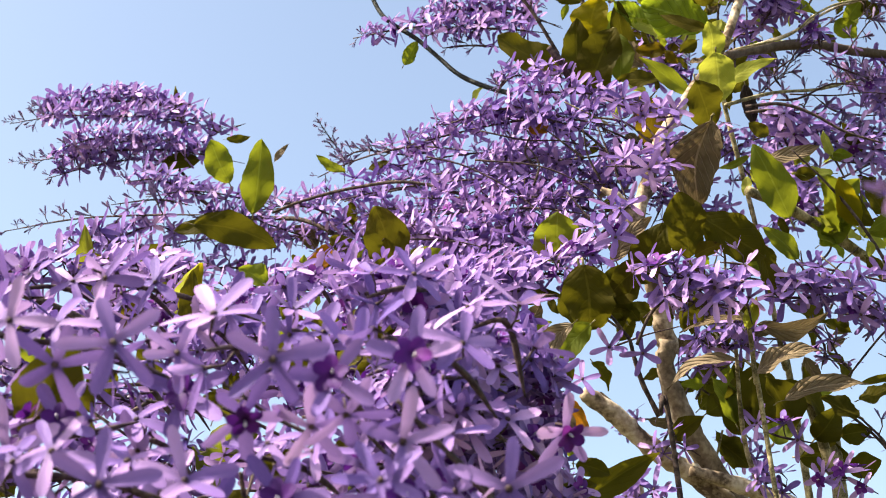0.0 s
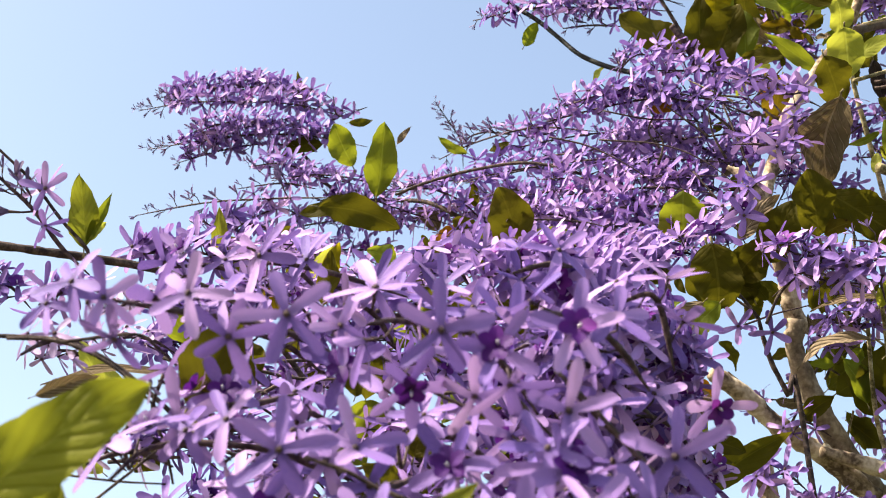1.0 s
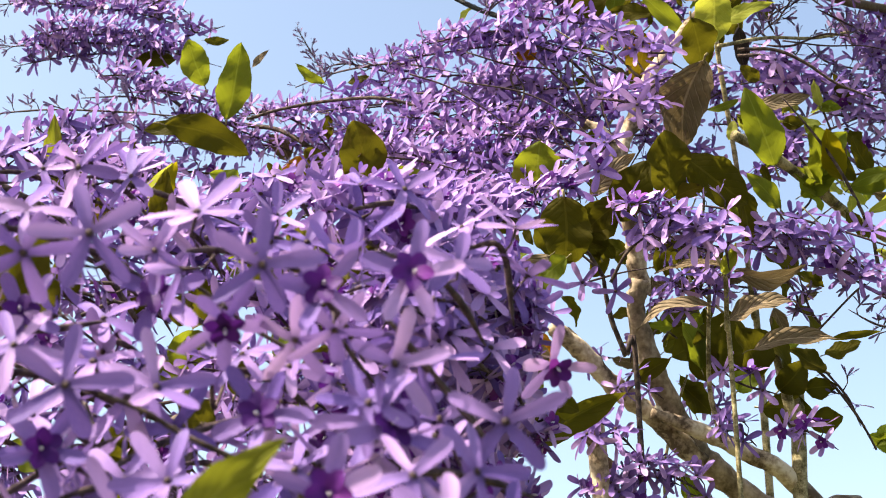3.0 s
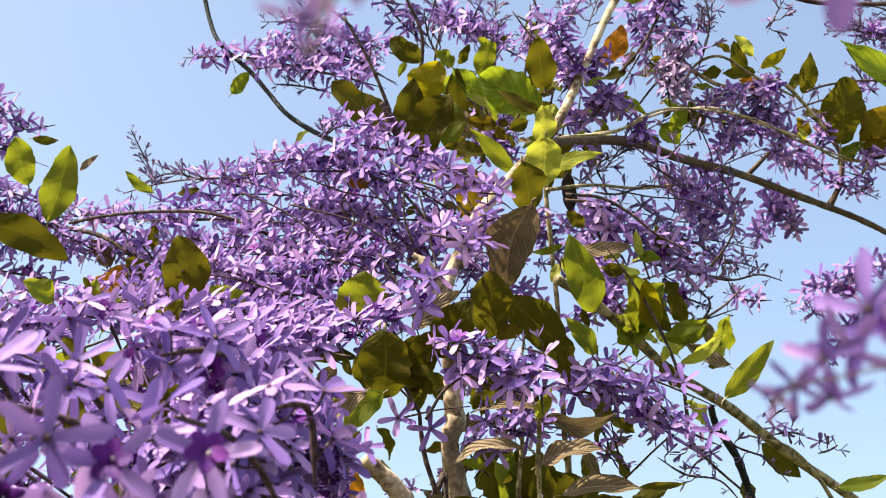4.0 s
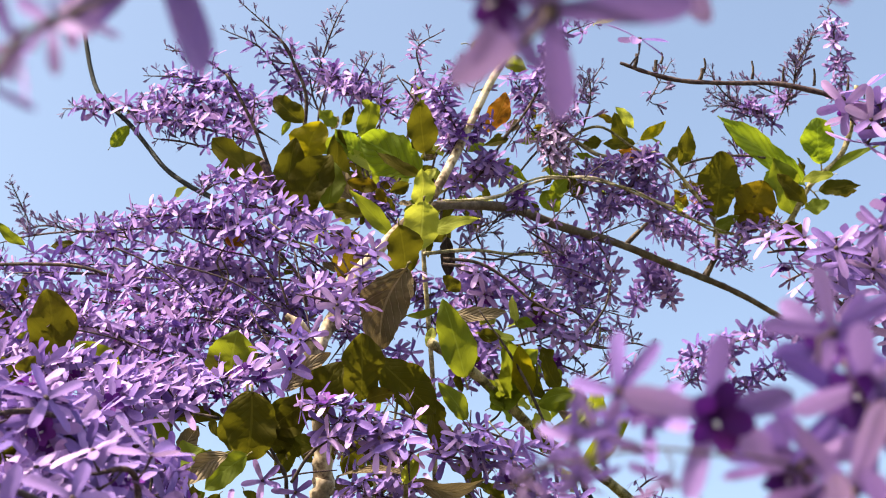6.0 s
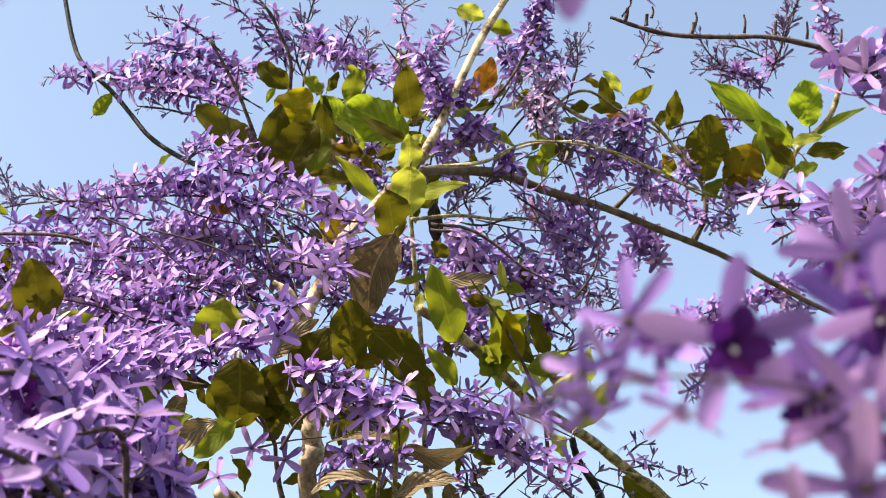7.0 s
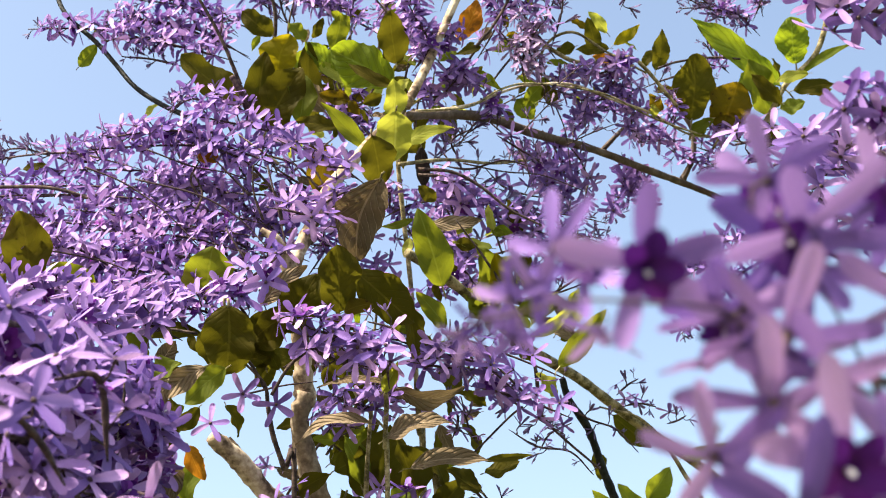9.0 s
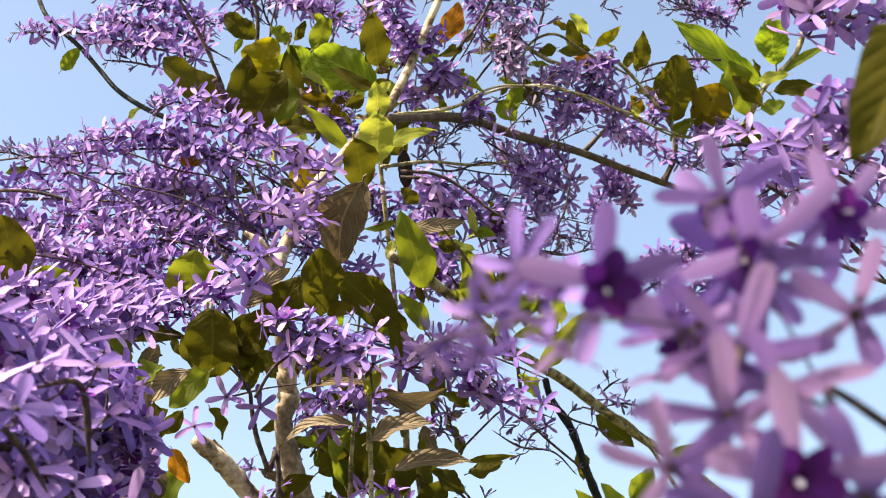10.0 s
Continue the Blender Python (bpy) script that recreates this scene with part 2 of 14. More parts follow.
def leaf(parent, base, tip, width, material, roll=0.0, fold=0.25, curl=0.12, wave=0.085, stalk=0.12, sharp=1.0, quilt=0.034, bow=0.0, label="", name="leaf", seed=0):
    """A leaf from its stalk's end to its tip: folded along the midrib, curled along its length, with a wavy edge."""
    base, tip = rel(parent, base), rel(parent, tip)
    rng = random.Random(seed)
    along = tip - base
    length = along.length
    along.normalize()
    face = Vector((0.05, -0.98, -0.16))
    face = (face - along * face.dot(along)).normalized()
    face = Matrix.Rotation(radians(roll), 3, along) @ face
    side = along.cross(face)
    bm = bmesh.new()
    uvl = bm.loops.layers.uv.new("UVMap")
    rows, cols, grid = 30, 9, []
    ph, ph2, ph3 = rng.uniform(0, 6), rng.uniform(0, 6), rng.uniform(0, 6)
    bend = (bow + rng.uniform(-0.08, 0.08)) * length
    p, q = 0.60 + 0.12 * sharp, 0.46 + 0.52 * sharp
    peak = (p / (p + q)) ** p * (q / (p + q)) ** q
    for i in range(rows):
        s = 0.5 - 0.5 * math.cos(math.pi * (0.03 + 0.967 * i / (rows - 1)))
        half = 0.5 * width * (s**p * (1 - s) ** q / peak)
        mid = base + along * (s * length) + face * (math.sin(math.pi * s) * curl * length - curl * 0.6 * length * s * s) + side * bend * math.sin(math.pi * s)
        row = []
        for j in range(cols):
            u = 2 * j / (cols - 1) - 1
            edge = abs(u) ** 1.5
            ripple = wave * width * edge * math.sin(ph + s * 13 + (2.1 if u < 0 else 0)) + 0.03 * width * math.sin(s * 8 + ph2 + 2 * u) * (1 - edge)
            bulge = quilt * width * (abs(math.sin(math.pi * (7 * s - 2.5 * abs(u) - 0.5))) - 0.5) * min(1, 4 * abs(u)) * min(1, 5 * (1 - s))
            nib = 1 + (0.035 * math.sin(ph2 + s * 14 + u * 4) + 0.025 * math.sin(ph * 3 + s * 27 + 2 * u) + 0.10 * math.sin(ph3 + s * 6 + (1.9 if u < 0 else 0))) * edge
            nib += 1.5 * quilt * (abs(math.sin(math.pi * (7 * s - 3.0))) - 0.6) * edge * min(1, 6 * (1 - s))
            row.append((bm.verts.new(mid + side * (u * half * nib) + face * (fold * half * abs(u) + ripple + bulge)), (j / (cols - 1), s)))
        grid.append(row)
    for a, b in zip(grid, grid[1:]):
        for j in range(cols - 1):
            quad = (a[j], a[j + 1], b[j + 1], b[j])
            f = bm.faces.new([q[0] for q in quad])
            for loop, q in zip(f.loops, quad):
                loop[uvl].uv = q[1]
    ob = part(name, bm, [material], parent, label)
    if stalk:
        bm = bmesh.new()
        droop = Vector((rng.uniform(-0.3, 0.3), rng.uniform(0, 0.3), rng.uniform(-0.5, 0.1)))
        tube(bm, [base + along * length * 0.03, base - along * length * stalk * 0.5, base - along * length * stalk + droop * length * stalk * 0.6], [width * 0.022, width * 0.03], 5)
        part("leaf_stalk", bm, CANE, ob)
    return ob


def sepal_rows(bm, uvl, root, out, up, length, width, cup, mat, tipround=0.8, rng=None, fine=False):
    """One petal: narrow at its root, widest past the middle, with a rounded tip and a shallow keel."""
    side = out.cross(up).normalized()
    steps = (0, 0.12, 0.3, 0.5, 0.68, 0.82, 0.92, 0.98, 1.0)
    twist = rng.uniform(-0.35, 0.35)
    grid = []
    for s in steps:
        body = 0.52 + 0.48 * min(1, s / 0.55)
        cap = 1.0 if s < tipround else math.sqrt(max(0.02, 1 - ((s - tipround) / (1 - tipround)) ** 2))
        half = 0.5 * width * body * cap
        c = root + out * (length * s) + up * (length * cup * s * s)
        sd = side * math.cos(twist * s) + up * math.sin(twist * s)
        grid.append([(bm.verts.new(c + sd * half * u + up * (0.22 * half * abs(u))), (0.5 + 0.5 * u, s)) for u in (-1, -0.5, 0, 0.5, 1)])
    for a, b in zip(grid, grid[1:]):
        for j in range(4):
            quad = (a[j], a[j + 1], b[j + 1], b[j])
            f = bm.faces.new([q[0] for q in quad])
            f.material_index = mat
            for loop, q in zip(f.loops, quad):
                loop[uvl].uv = q[1]


def flower_mesh(name, seed, kind):
    """A five-rayed calyx on its stalk; kind: star, corolla (with the violet flower inside), bud, or faded."""
    rng = random.Random(seed)
    bm = bmesh.new()
    uvl = bm.loops.layers.uv.new("UVMap")
    stalk_l = 0.012 * rng.uniform(0.8, 1.25)
    bow = Vector((rng.uniform(-0.003, 0.003), rng.uniform(-0.003, 0.003), 0))
    top = Vector((0, 0, stalk_l))
    tube(bm, [Vector(), top * 0.5 + bow, top], [0.0006, 0.0005, 0.0009], 5)
    for f in bm.faces:
        f.material_index = 1
    lift = {"bud": rng.uniform(0.7, 1.5), "star": rng.uniform(-0.2, 0.35), "corolla": rng.uniform(-0.05, 0.3), "faded": rng.uniform(-0.5, 0.3)}[kind]
    size = {"bud": 0.011, "star": 0.0198, "corolla": 0.0195, "faded": 0.018}[kind]
    wide = {"bud": 0.0026, "star": 0.0059, "corolla": 0.0061, "faded": 0.0048}[kind]
    for k in range(5):
        a = 2 * math.pi * (k + rng.uniform(-0.2, 0.2)) / 5
        e = lift + rng.uniform(-0.35, 0.35)
        flat = Vector((math.cos(a), math.sin(a), 0))
        out = flat * math.cos(e) + Vector((0, 0, 1)) * math.sin(e)
        up = (Vector((0, 0, 1)) - out * out.z).normalized()
        sepal_rows(bm, uvl, top + flat * 0.0009, out, up, size * rng.uniform(0.88, 1.1), wide * rng.uniform(0.85, 1.12), rng.uniform(-0.22, 0.12), 0, 0.76, rng)
    if kind in ("star", "faded"):
        before = len(bm.faces)
        tube(bm, [top - Vector((0, 0, 0.0006)), top + Vector((0, 0, 0.0004)), top + Vector((0, 0, 0.0013))], [0.0012, 0.0016, 0.0007], 6)
        bm.faces.ensure_lookup_table()
        for f in bm.faces[before:]:
            f.material_index = 1
    if kind == "corolla":
        for k in range(5):
            a = 2 * math.pi * (k + 0.5 + rng.uniform(-0.1, 0.1)) / 5
            e = 0.5 + rng.uniform(-0.25, 0.25)
            flat = Vector((math.cos(a), math.sin(a), 0))
            out = flat * math.cos(e) + Vector((0, 0, 1)) * math.sin(e)
            up = (Vector((0, 0, 1)) - out * out.z).normalized()
            sepal_rows(bm, uvl, top + Vector((0, 0, 0.003)), out, up, 0.0084, 0.0062, -0.2, 2, 0.55, rng)
        at = top + Vector((0.001, 0, 0.006))
        before = len(bm.faces)
        tube(bm, [at - Vector((0, 0, 0.003)), at, at + Vector((0, 0, 0.0016))], [0.0004, 0.0007, 0.0003], 6)
        bm.faces.ensure_lookup_table()
        for f in bm.faces[before:]:
            f.material_index = 3
    me = bpy.data.meshes.new(name)
    bm.to_mesh(me)
    bm.free()
    for m in ({"bud": BUD, "faded": PALE}.get(kind, SEPAL), STALK, COROLLA, WHITE):
        me.materials.append(m)
    me.polygons.foreach_set("use_smooth", [True] * len(me.polygons))
    return me


STARS = [flower_mesh("flower", 10 + k, "star") for k in range(14)]
VIOLETS = [flower_mesh("flower", 40 + k, "corolla") for k in range(4)]
BUDS = [flower_mesh("bud", 60 + k, "bud") for k in range(5)]
FADED = [flower_mesh("flower", 80 + k, "faded") for k in range(5)]


def turn_to(direction, spin):
    """The turn that brings local z along a direction."""
    return Vector(direction).to_track_quat("Z", "Y").to_matrix().to_4x4() @ Matrix.Rotation(spin, 4, "Z")


def flower(parent, place, facing, size=1.0, violet=False, seed=0, spin=None):
    """One flower, whose star's centre is at the place and which looks along facing."""
    rng = random.Random(seed)
    me = rng.choice(VIOLETS if violet else STARS)
    way = Vector(facing).normalized()
    ob = new("flower", me)
    ob.parent = parent
    ob.matrix_local = Matrix.Translation(rel(parent, place) - way * 0.012 * size) @ turn_to(way, rng.uniform(0, 6.28) if spin is None else spin) @ Matrix.Scale(size, 4)
    return ob


def spray(parent, pts, count, seed, size=1.0, start=0.1, tip=0.25, violet=0.06, faded=False, joined=False, r=0.0013, lean=(0, -0.25, 0.1), material=None, even=1.0):
    """A raceme: a thin stem with flowers all round it, smaller and closed towards its tip."""
    rng = random.Random(seed)
    line = curve_points([rel(parent, p) for p in pts], 8)
    bm = bmesh.new()
    tube(bm, line, [r * 0.35, r * 1.2, r * 1.1, r, r * 0.5], 6, 0.08, seed)
    ob = part("flower_spray", bm, material or STALK, parent)
    n = len(line) - 1
    made = []
    for k in range(count):
        s = start + (1 - start) * ((k + rng.uniform(0, 0.9)) / count) ** even
        f = min(s, 0.9999) * n
        i = int(f)
        at = line[i].lerp(line[i + 1], f - i)
        ahead = (line[i + 1] - line[i]).normalized()
        a = k * 2.4 + rng.uniform(-0.5, 0.5)
        side = ahead.orthogonal().normalized()
        out = Matrix.Rotation(a, 3, ahead) @ side
        way = (out + ahead * rng.uniform(0.1, 0.7) + Vector(lean) + Vector((rng.uniform(-1, 1), rng.uniform(-1, 1), rng.uniform(-1, 1))) * 0.25).normalized()
        bud = s > 1 - tip * rng.uniform(0.6, 1.2)
        pick = BUDS if bud else FADED if faded else VIOLETS if rng.random() < violet else STARS
        scale = size * rng.uniform(0.82, 1.12) * (1.0 if not bud else 0.7 + 1.4 * (1 - s))
        made.append((rng.choice(pick), Matrix.Translation(at) @ turn_to(way, rng.uniform(0, 6.28)) @ Matrix.Scale(scale, 4)))
    if joined:
        cluster("blossoms", ob, made)
    else:
        for me, m in made:
            fl = new("flower", me)
            fl.parent = ob
            fl.matrix_local = m
    return ob


def cluster(name, parent, made):
    """Many flowers in one mesh."""
    verts, faces, mats, uvs, slots = [], [], [], [], []
    for me, m in made:
        k = len(verts)
        co = [m @ v.co for v in me.vertices]
        verts += [tuple(c) for c in co]
        idx = []
        for mt in me.materials:
            if mt not in slots:
                slots.append(mt)
            idx.append(slots.index(mt))
        uv = me.uv_layers[0].data
        for p in me.polygons:
            faces.append([k + v for v in p.vertices])
            mats.append(idx[p.material_index])
            uvs += [tuple(uv[li].uv) for li in p.loop_indices]
    me = bpy.data.meshes.new(name)
    me.from_pydata(verts, [], faces)
    me.polygons.foreach_set("material_index", mats)
    me.polygons.foreach_set("use_smooth", [True] * len(faces))
    layer = me.uv_layers.new(name="UVMap")
    layer.data.foreach_set("uv", [c for u in uvs for c in u])
    for mt in slots:
        me.materials.append(mt)
    ob = new(name, me)
    ob.parent = parent
    return tagged(ob, kind="stuff")


# ---- ground ----
bm = bmesh.new()
bmesh.ops.create_grid(bm, x_segments=60, y_segments=60, size=400)
for v in bm.verts:
    v.co.z = 0.0 if max(abs(v.co.x), abs(v.co.y)) < 15 else noise.noise(v.co * 0.02) * 1.5 - 0.8
ground = part("ground", bm, EARTH, None)
tagged(ground, "dry grassy ground under the flowering vines", "ground", kind="structure")


# the main vine: trunk and limbs
vine = thing("flowering_vine", (0.008, 1.482, 0), "tall woody vine with lilac star flowers and olive leaves", "vine")
stem(vine, "trunk", [(0.294, 1.669, 0.000), (0.284, 1.669, 0.700), (0.236, 1.639, 1.830), (0.146, 1.584, 1.886), (0.078, 1.545, 1.927), (0.031, 1.513, 1.963), (0.001, 1.482, 2.008), (-0.019, 1.455, 2.052), (-0.032, 1.429, 2.097), (-0.027, 1.415, 2.129)], [0.0187, 0.0176, 0.0165, 0.0155, 0.0148, 0.0140, 0.0132, 0.0125, 0.0112, 0.0102], TRUNK, "bent brown lower trunk", rough=0.13, sides=12, seed=1)
stem(vine, "limb", [(-0.026, 1.430, 2.117), (-0.030, 1.414, 2.144), (-0.034, 1.396, 2.177), (-0.044, 1.372, 2.221), (-0.050, 1.357, 2.248)], [0.0119, 0.0112, 0.0100, 0.0094, 0.0081], BARK, "pale knotted upper trunk", rough=0.13, sides=12, seed=2)
stem(vine, "limb", [(-0.049, 1.360, 2.242), (-0.044, 1.367, 2.271), (-0.029, 1.366, 2.312), (-0.020, 1.370, 2.344), (-0.001, 1.370, 2.382), (0.025, 1.370, 2.419), (0.057, 1.367, 2.461)], [0.0097, 0.0084, 0.0075, 0.0084, 0.0071, 0.0052], BARK, "pale forked limb", rough=0.10, sides=10, seed=3)
stem(vine, "limb", [(-0.049, 1.359, 2.245), (-0.057, 1.349, 2.264), (-0.067, 1.342, 2.278), (-0.083, 1.337, 2.288)], [0.0075, 0.0081, 0.0069, 0.0025], BARK, rough=0.12, sides=10, seed=4)
stem(vine, "limb", [(0.035, 1.500, 1.944), (-0.010, 1.468, 1.983), (-0.040, 1.450, 2.002), (-0.067, 1.433, 2.021), (-0.090, 1.415, 2.043), (-0.111, 1.402, 2.058), (-0.124, 1.394, 2.066)], [0.0117, 0.0117, 0.0111, 0.0105, 0.0105, 0.0099, 0.0074], BARK, "bent pale limb with scars", rough=0.10, sides=10, seed=5)
stem(vine, "limb", [(0.294, 1.666, 1.809), (0.135, 1.515, 1.928), (0.091, 1.491, 1.950), (0.050, 1.472, 1.965), (0.009, 1.453, 1.977), (-0.017, 1.443, 1.983)], [0.0109, 0.0103, 0.0097, 0.0085, 0.0055], BARK, rough=0.10, sides=10, seed=6)
stem(vine, "limb", [(-0.012, 1.482, 1.250), (-0.071, 1.374, 1.903), (-0.076, 1.360, 1.926), (-0.081, 1.347, 1.947)], [0.0098, 0.0092, 0.0075], BARK, rough=0.08, sides=10, seed=7)
stem(vine, "limb", [(-0.012, 1.482, 1.300), (-0.031, 1.389, 1.987), (-0.043, 1.369, 2.022), (-0.056, 1.353, 2.053), (-0.062, 1.339, 2.078), (-0.067, 1.328, 2.099), (-0.090, 1.318, 2.119)], [0.0035, 0.0029, 0.0029, 0.0023, 0.0012], TWIG, rough=0.08, sides=8, seed=8)
stem(vine, "limb", [(-0.082, 1.455, 2.039), (-0.095, 1.440, 2.066), (-0.108, 1.434, 2.080)], [0.0031, 0.0025, 0.0018], BARK, rough=0.05, sides=8, seed=9)
stem(vine, "limb", [(0.128, 1.632, 0.000), (0.128, 1.602, 1.000), (0.118, 1.648, 2.078), (0.109, 1.601, 2.163), (0.101, 1.560, 2.236), (0.093, 1.519, 2.310), (0.081, 1.479, 2.383), (0.070, 1.440, 2.453), (0.071, 1.416, 2.496), (0.077, 1.407, 2.511)], [0.0060, 0.0045, 0.0034, 0.0030, 0.0030, 0.0028], CANE, "upright greenish stem", rough=0.06, sides=8, seed=10)
stem(vine, "limb", [(0.108, 1.582, 0.900), (0.142, 1.508, 1.960), (0.136, 1.493, 1.988), (0.127, 1.473, 2.026), (0.117, 1.455, 2.059)], [0.0075, 0.0075, 0.0062, 0.0037], CANE, rough=0.08, sides=8, seed=11)
stem(vine, "limb", [(0.088, 1.432, 1.200), (0.064, 1.343, 1.974), (0.059, 1.312, 2.028), (0.058, 1.287, 2.073), (0.047, 1.274, 2.097), (0.040, 1.264, 2.117)], [0.0028, 0.0025, 0.0023, 0.0014], CANE, rough=0.06, sides=8, seed=12)
stem(vine, "limb", [(0.055, 1.419, 1.943), (0.043, 1.391, 1.995), (0.044, 1.354, 2.069), (0.047, 1.333, 2.112)], [0.0030, 0.0024, 0.0018], CANE, rough=0.05, sides=8, seed=13)
stem(vine, "branch", [(0.081, 1.428, 2.513), (0.118, 1.480, 2.553), (0.191, 1.531, 2.588), (0.269, 1.592, 2.606), (0.360, 1.652, 2.625), (0.457, 1.716, 2.634), (0.526, 1.777, 2.653), (0.582, 1.782, 2.631), (0.686, 1.816, 2.596), (0.754, 1.839, 2.580), (0.840, 1.864, 2.560), (0.946, 1.891, 2.536)], [0.0059, 0.0067, 0.0060, 0.0054, 0.0044, 0.0041, 0.0040], WOOD, "long brown branch reaching over the sky", rough=0.07, sides=10, seed=14)
stem(vine, "branch", [(0.521, 1.776, 2.655), (0.534, 1.761, 2.680), (0.538, 1.749, 2.701), (0.533, 1.733, 2.729), (0.502, 1.716, 2.764)], [0.0052, 0.0048, 0.0044, 0.0026], WOOD, rough=0.12, sides=8, seed=15)
stem(vine, "branch", [(0.387, 1.721, 2.669), (0.408, 1.707, 2.689), (0.424, 1.698, 2.704), (0.436, 1.688, 2.719)], [0.0043, 0.0034, 0.0017], WOOD, rough=0.05, sides=8, seed=16)
stem(vine, "branch", [(0.091, 1.441, 2.530), (0.161, 1.463, 2.556), (0.201, 1.480, 2.596), (0.242, 1.502, 2.626), (0.309, 1.530, 2.644), (0.370, 1.561, 2.655), (0.434, 1.600, 2.651), (0.500, 1.636, 2.654), (0.556, 1.668, 2.665), (0.613, 1.698, 2.679)], [0.0015, 0.0015, 0.0014, 0.0014, 0.0012], CANE, "thin tan twining shoot", rough=0.05, sides=8, seed=17)
stem(vine, "branch", [(0.091, 1.442, 2.528), (0.163, 1.466, 2.561), (0.203, 1.489, 2.598), (0.244, 1.515, 2.632), (0.311, 1.542, 2.658), (0.374, 1.581, 2.665), (0.440, 1.620, 2.672), (0.508, 1.665, 2.668), (0.565, 1.696, 2.688)], [0.0019, 0.0019, 0.0016], BARK, rough=0.05, sides=8, seed=18)
stem(vine, "branch", [(0.071, 1.425, 2.438), (0.134, 1.485, 2.487), (0.199, 1.550, 2.527), (0.262, 1.610, 2.575)], [0.0026, 0.0022, 0.0019], CANE, rough=0.05, sides=8, seed=19)
stem(vine, "branch", [(0.079, 1.447, 2.540), (0.111, 1.452, 2.626), (0.152, 1.440, 2.737), (0.200, 1.435, 2.838), (0.243, 1.445, 2.915), (0.281, 1.459, 2.987)], [0.0062, 0.0055, 0.0047, 0.0039], BARK, "pale bare shoot", rough=0.04, sides=8, seed=20)
stem(vine, "branch", [(-0.114, 1.450, 2.500), (-0.119, 1.438, 2.522), (-0.130, 1.428, 2.541), (-0.141, 1.420, 2.556)], [0.0064, 0.0057, 0.0042], STALK, "red brown leaf stalk", rough=0.04, sides=8, seed=21)
stem(vine, "shoot", [(-0.202, 1.491, 2.541), (-0.238, 1.500, 2.564), (-0.275, 1.505, 2.593), (-0.305, 1.506, 2.629), (-0.335, 1.507, 2.665), (-0.378, 1.507, 2.706), (-0.398, 1.506, 2.743), (-0.416, 1.494, 2.801), (-0.432, 1.481, 2.861), (-0.448, 1.463, 2.928)], [0.0035, 0.0033, 0.0030], CORD, "thin dark curving shoot", rough=0.03, sides=8, seed=22)
stem(vine, "branch", [(0.081, 1.389, 2.294), (0.123, 1.432, 2.292), (0.174, 1.481, 2.277), (0.233, 1.536, 2.253), (0.309, 1.589, 2.234), (0.366, 1.640, 2.218), (0.424, 1.690, 2.202), (0.501, 1.746, 2.179), (0.595, 1.811, 2.141), (0.707, 1.881, 2.096)], [0.0057, 0.0064, 0.0064, 0.0064, 0.0050], CANE, "leaning olive cane", rough=0.07, sides=8, seed=23)
stem(vine, "branch", [(0.288, 1.585, 2.231), (0.299, 1.602, 2.208), (0.325, 1.622, 2.179), (0.348, 1.652, 2.132), (0.371, 1.679, 2.090), (0.397, 1.713, 2.036), (0.410, 1.739, 1.993)], [0.0042, 0.0049, 0.0056, 0.0063, 0.0063], CORD, "dark twining stem", rough=0.12, sides=8, seed=24)
stem(vine, "branch", [(0.137, 1.391, 2.343), (0.173, 1.415, 2.306), (0.203, 1.439, 2.268), (0.234, 1.474, 2.213), (0.244, 1.499, 2.175)], [0.0008, 0.0017, 0.0020, 0.0023], TWIG, rough=0.05, sides=8, seed=25)
stem(vine, "branch", [(0.096, 1.460, 2.455), (0.139, 1.459, 2.452), (0.175, 1.465, 2.436), (0.211, 1.476, 2.412), (0.254, 1.483, 2.393)], [0.0021, 0.0021, 0.0018, 0.0011], TWIG, rough=0.05, sides=8, seed=26)
stem(vine, "branch", [(0.097, 1.480, 2.459), (0.133, 1.480, 2.456), (0.166, 1.489, 2.434), (0.193, 1.505, 2.403), (0.208, 1.522, 2.372)], [0.0021, 0.0021, 0.0018, 0.0011], TWIG, rough=0.05, sides=8, seed=27)
stem(vine, "branch", [(-0.019, 1.407, 2.359), (0.000, 1.402, 2.365), (-0.027, 1.395, 2.383), (-0.055, 1.384, 2.406), (-0.115, 1.380, 2.420)], [0.0013, 0.0017, 0.0013], TWIG, rough=0.05, sides=8, seed=28)
stem(vine, "branch", [(-0.065, 1.421, 2.342), (-0.073, 1.405, 2.371), (-0.094, 1.393, 2.394), (-0.115, 1.386, 2.409), (-0.148, 1.381, 2.422)], [0.0020, 0.0017, 0.0013], TWIG, rough=0.05, sides=8, seed=29)
stem(vine, "branch", [(-0.130, 1.425, 2.547), (-0.154, 1.400, 2.593), (-0.176, 1.383, 2.627), (-0.195, 1.370, 2.652)], [0.0025, 0.0021, 0.0018], TWIG, rough=0.05, sides=8, seed=30)
stem(vine, "branch", [(-0.101, 1.536, 2.683), (-0.101, 1.503, 2.732), (-0.120, 1.480, 2.768), (-0.142, 1.462, 2.797)], [0.0032, 0.0024, 0.0016], TWIG, rough=0.05, sides=8, seed=31)
stem(vine, "branch", [(0.174, 1.541, 2.708), (0.200, 1.524, 2.736), (0.222, 1.503, 2.770), (0.244, 1.478, 2.812)], [0.0020, 0.0020, 0.0016], TWIG, rough=0.05, sides=8, seed=32)
stem(vine, "branch", [(0.148, 1.567, 2.667), (0.178, 1.541, 2.708), (0.192, 1.528, 2.729)], [0.0020, 0.0020], TWIG, rough=0.05, sides=8, seed=33)
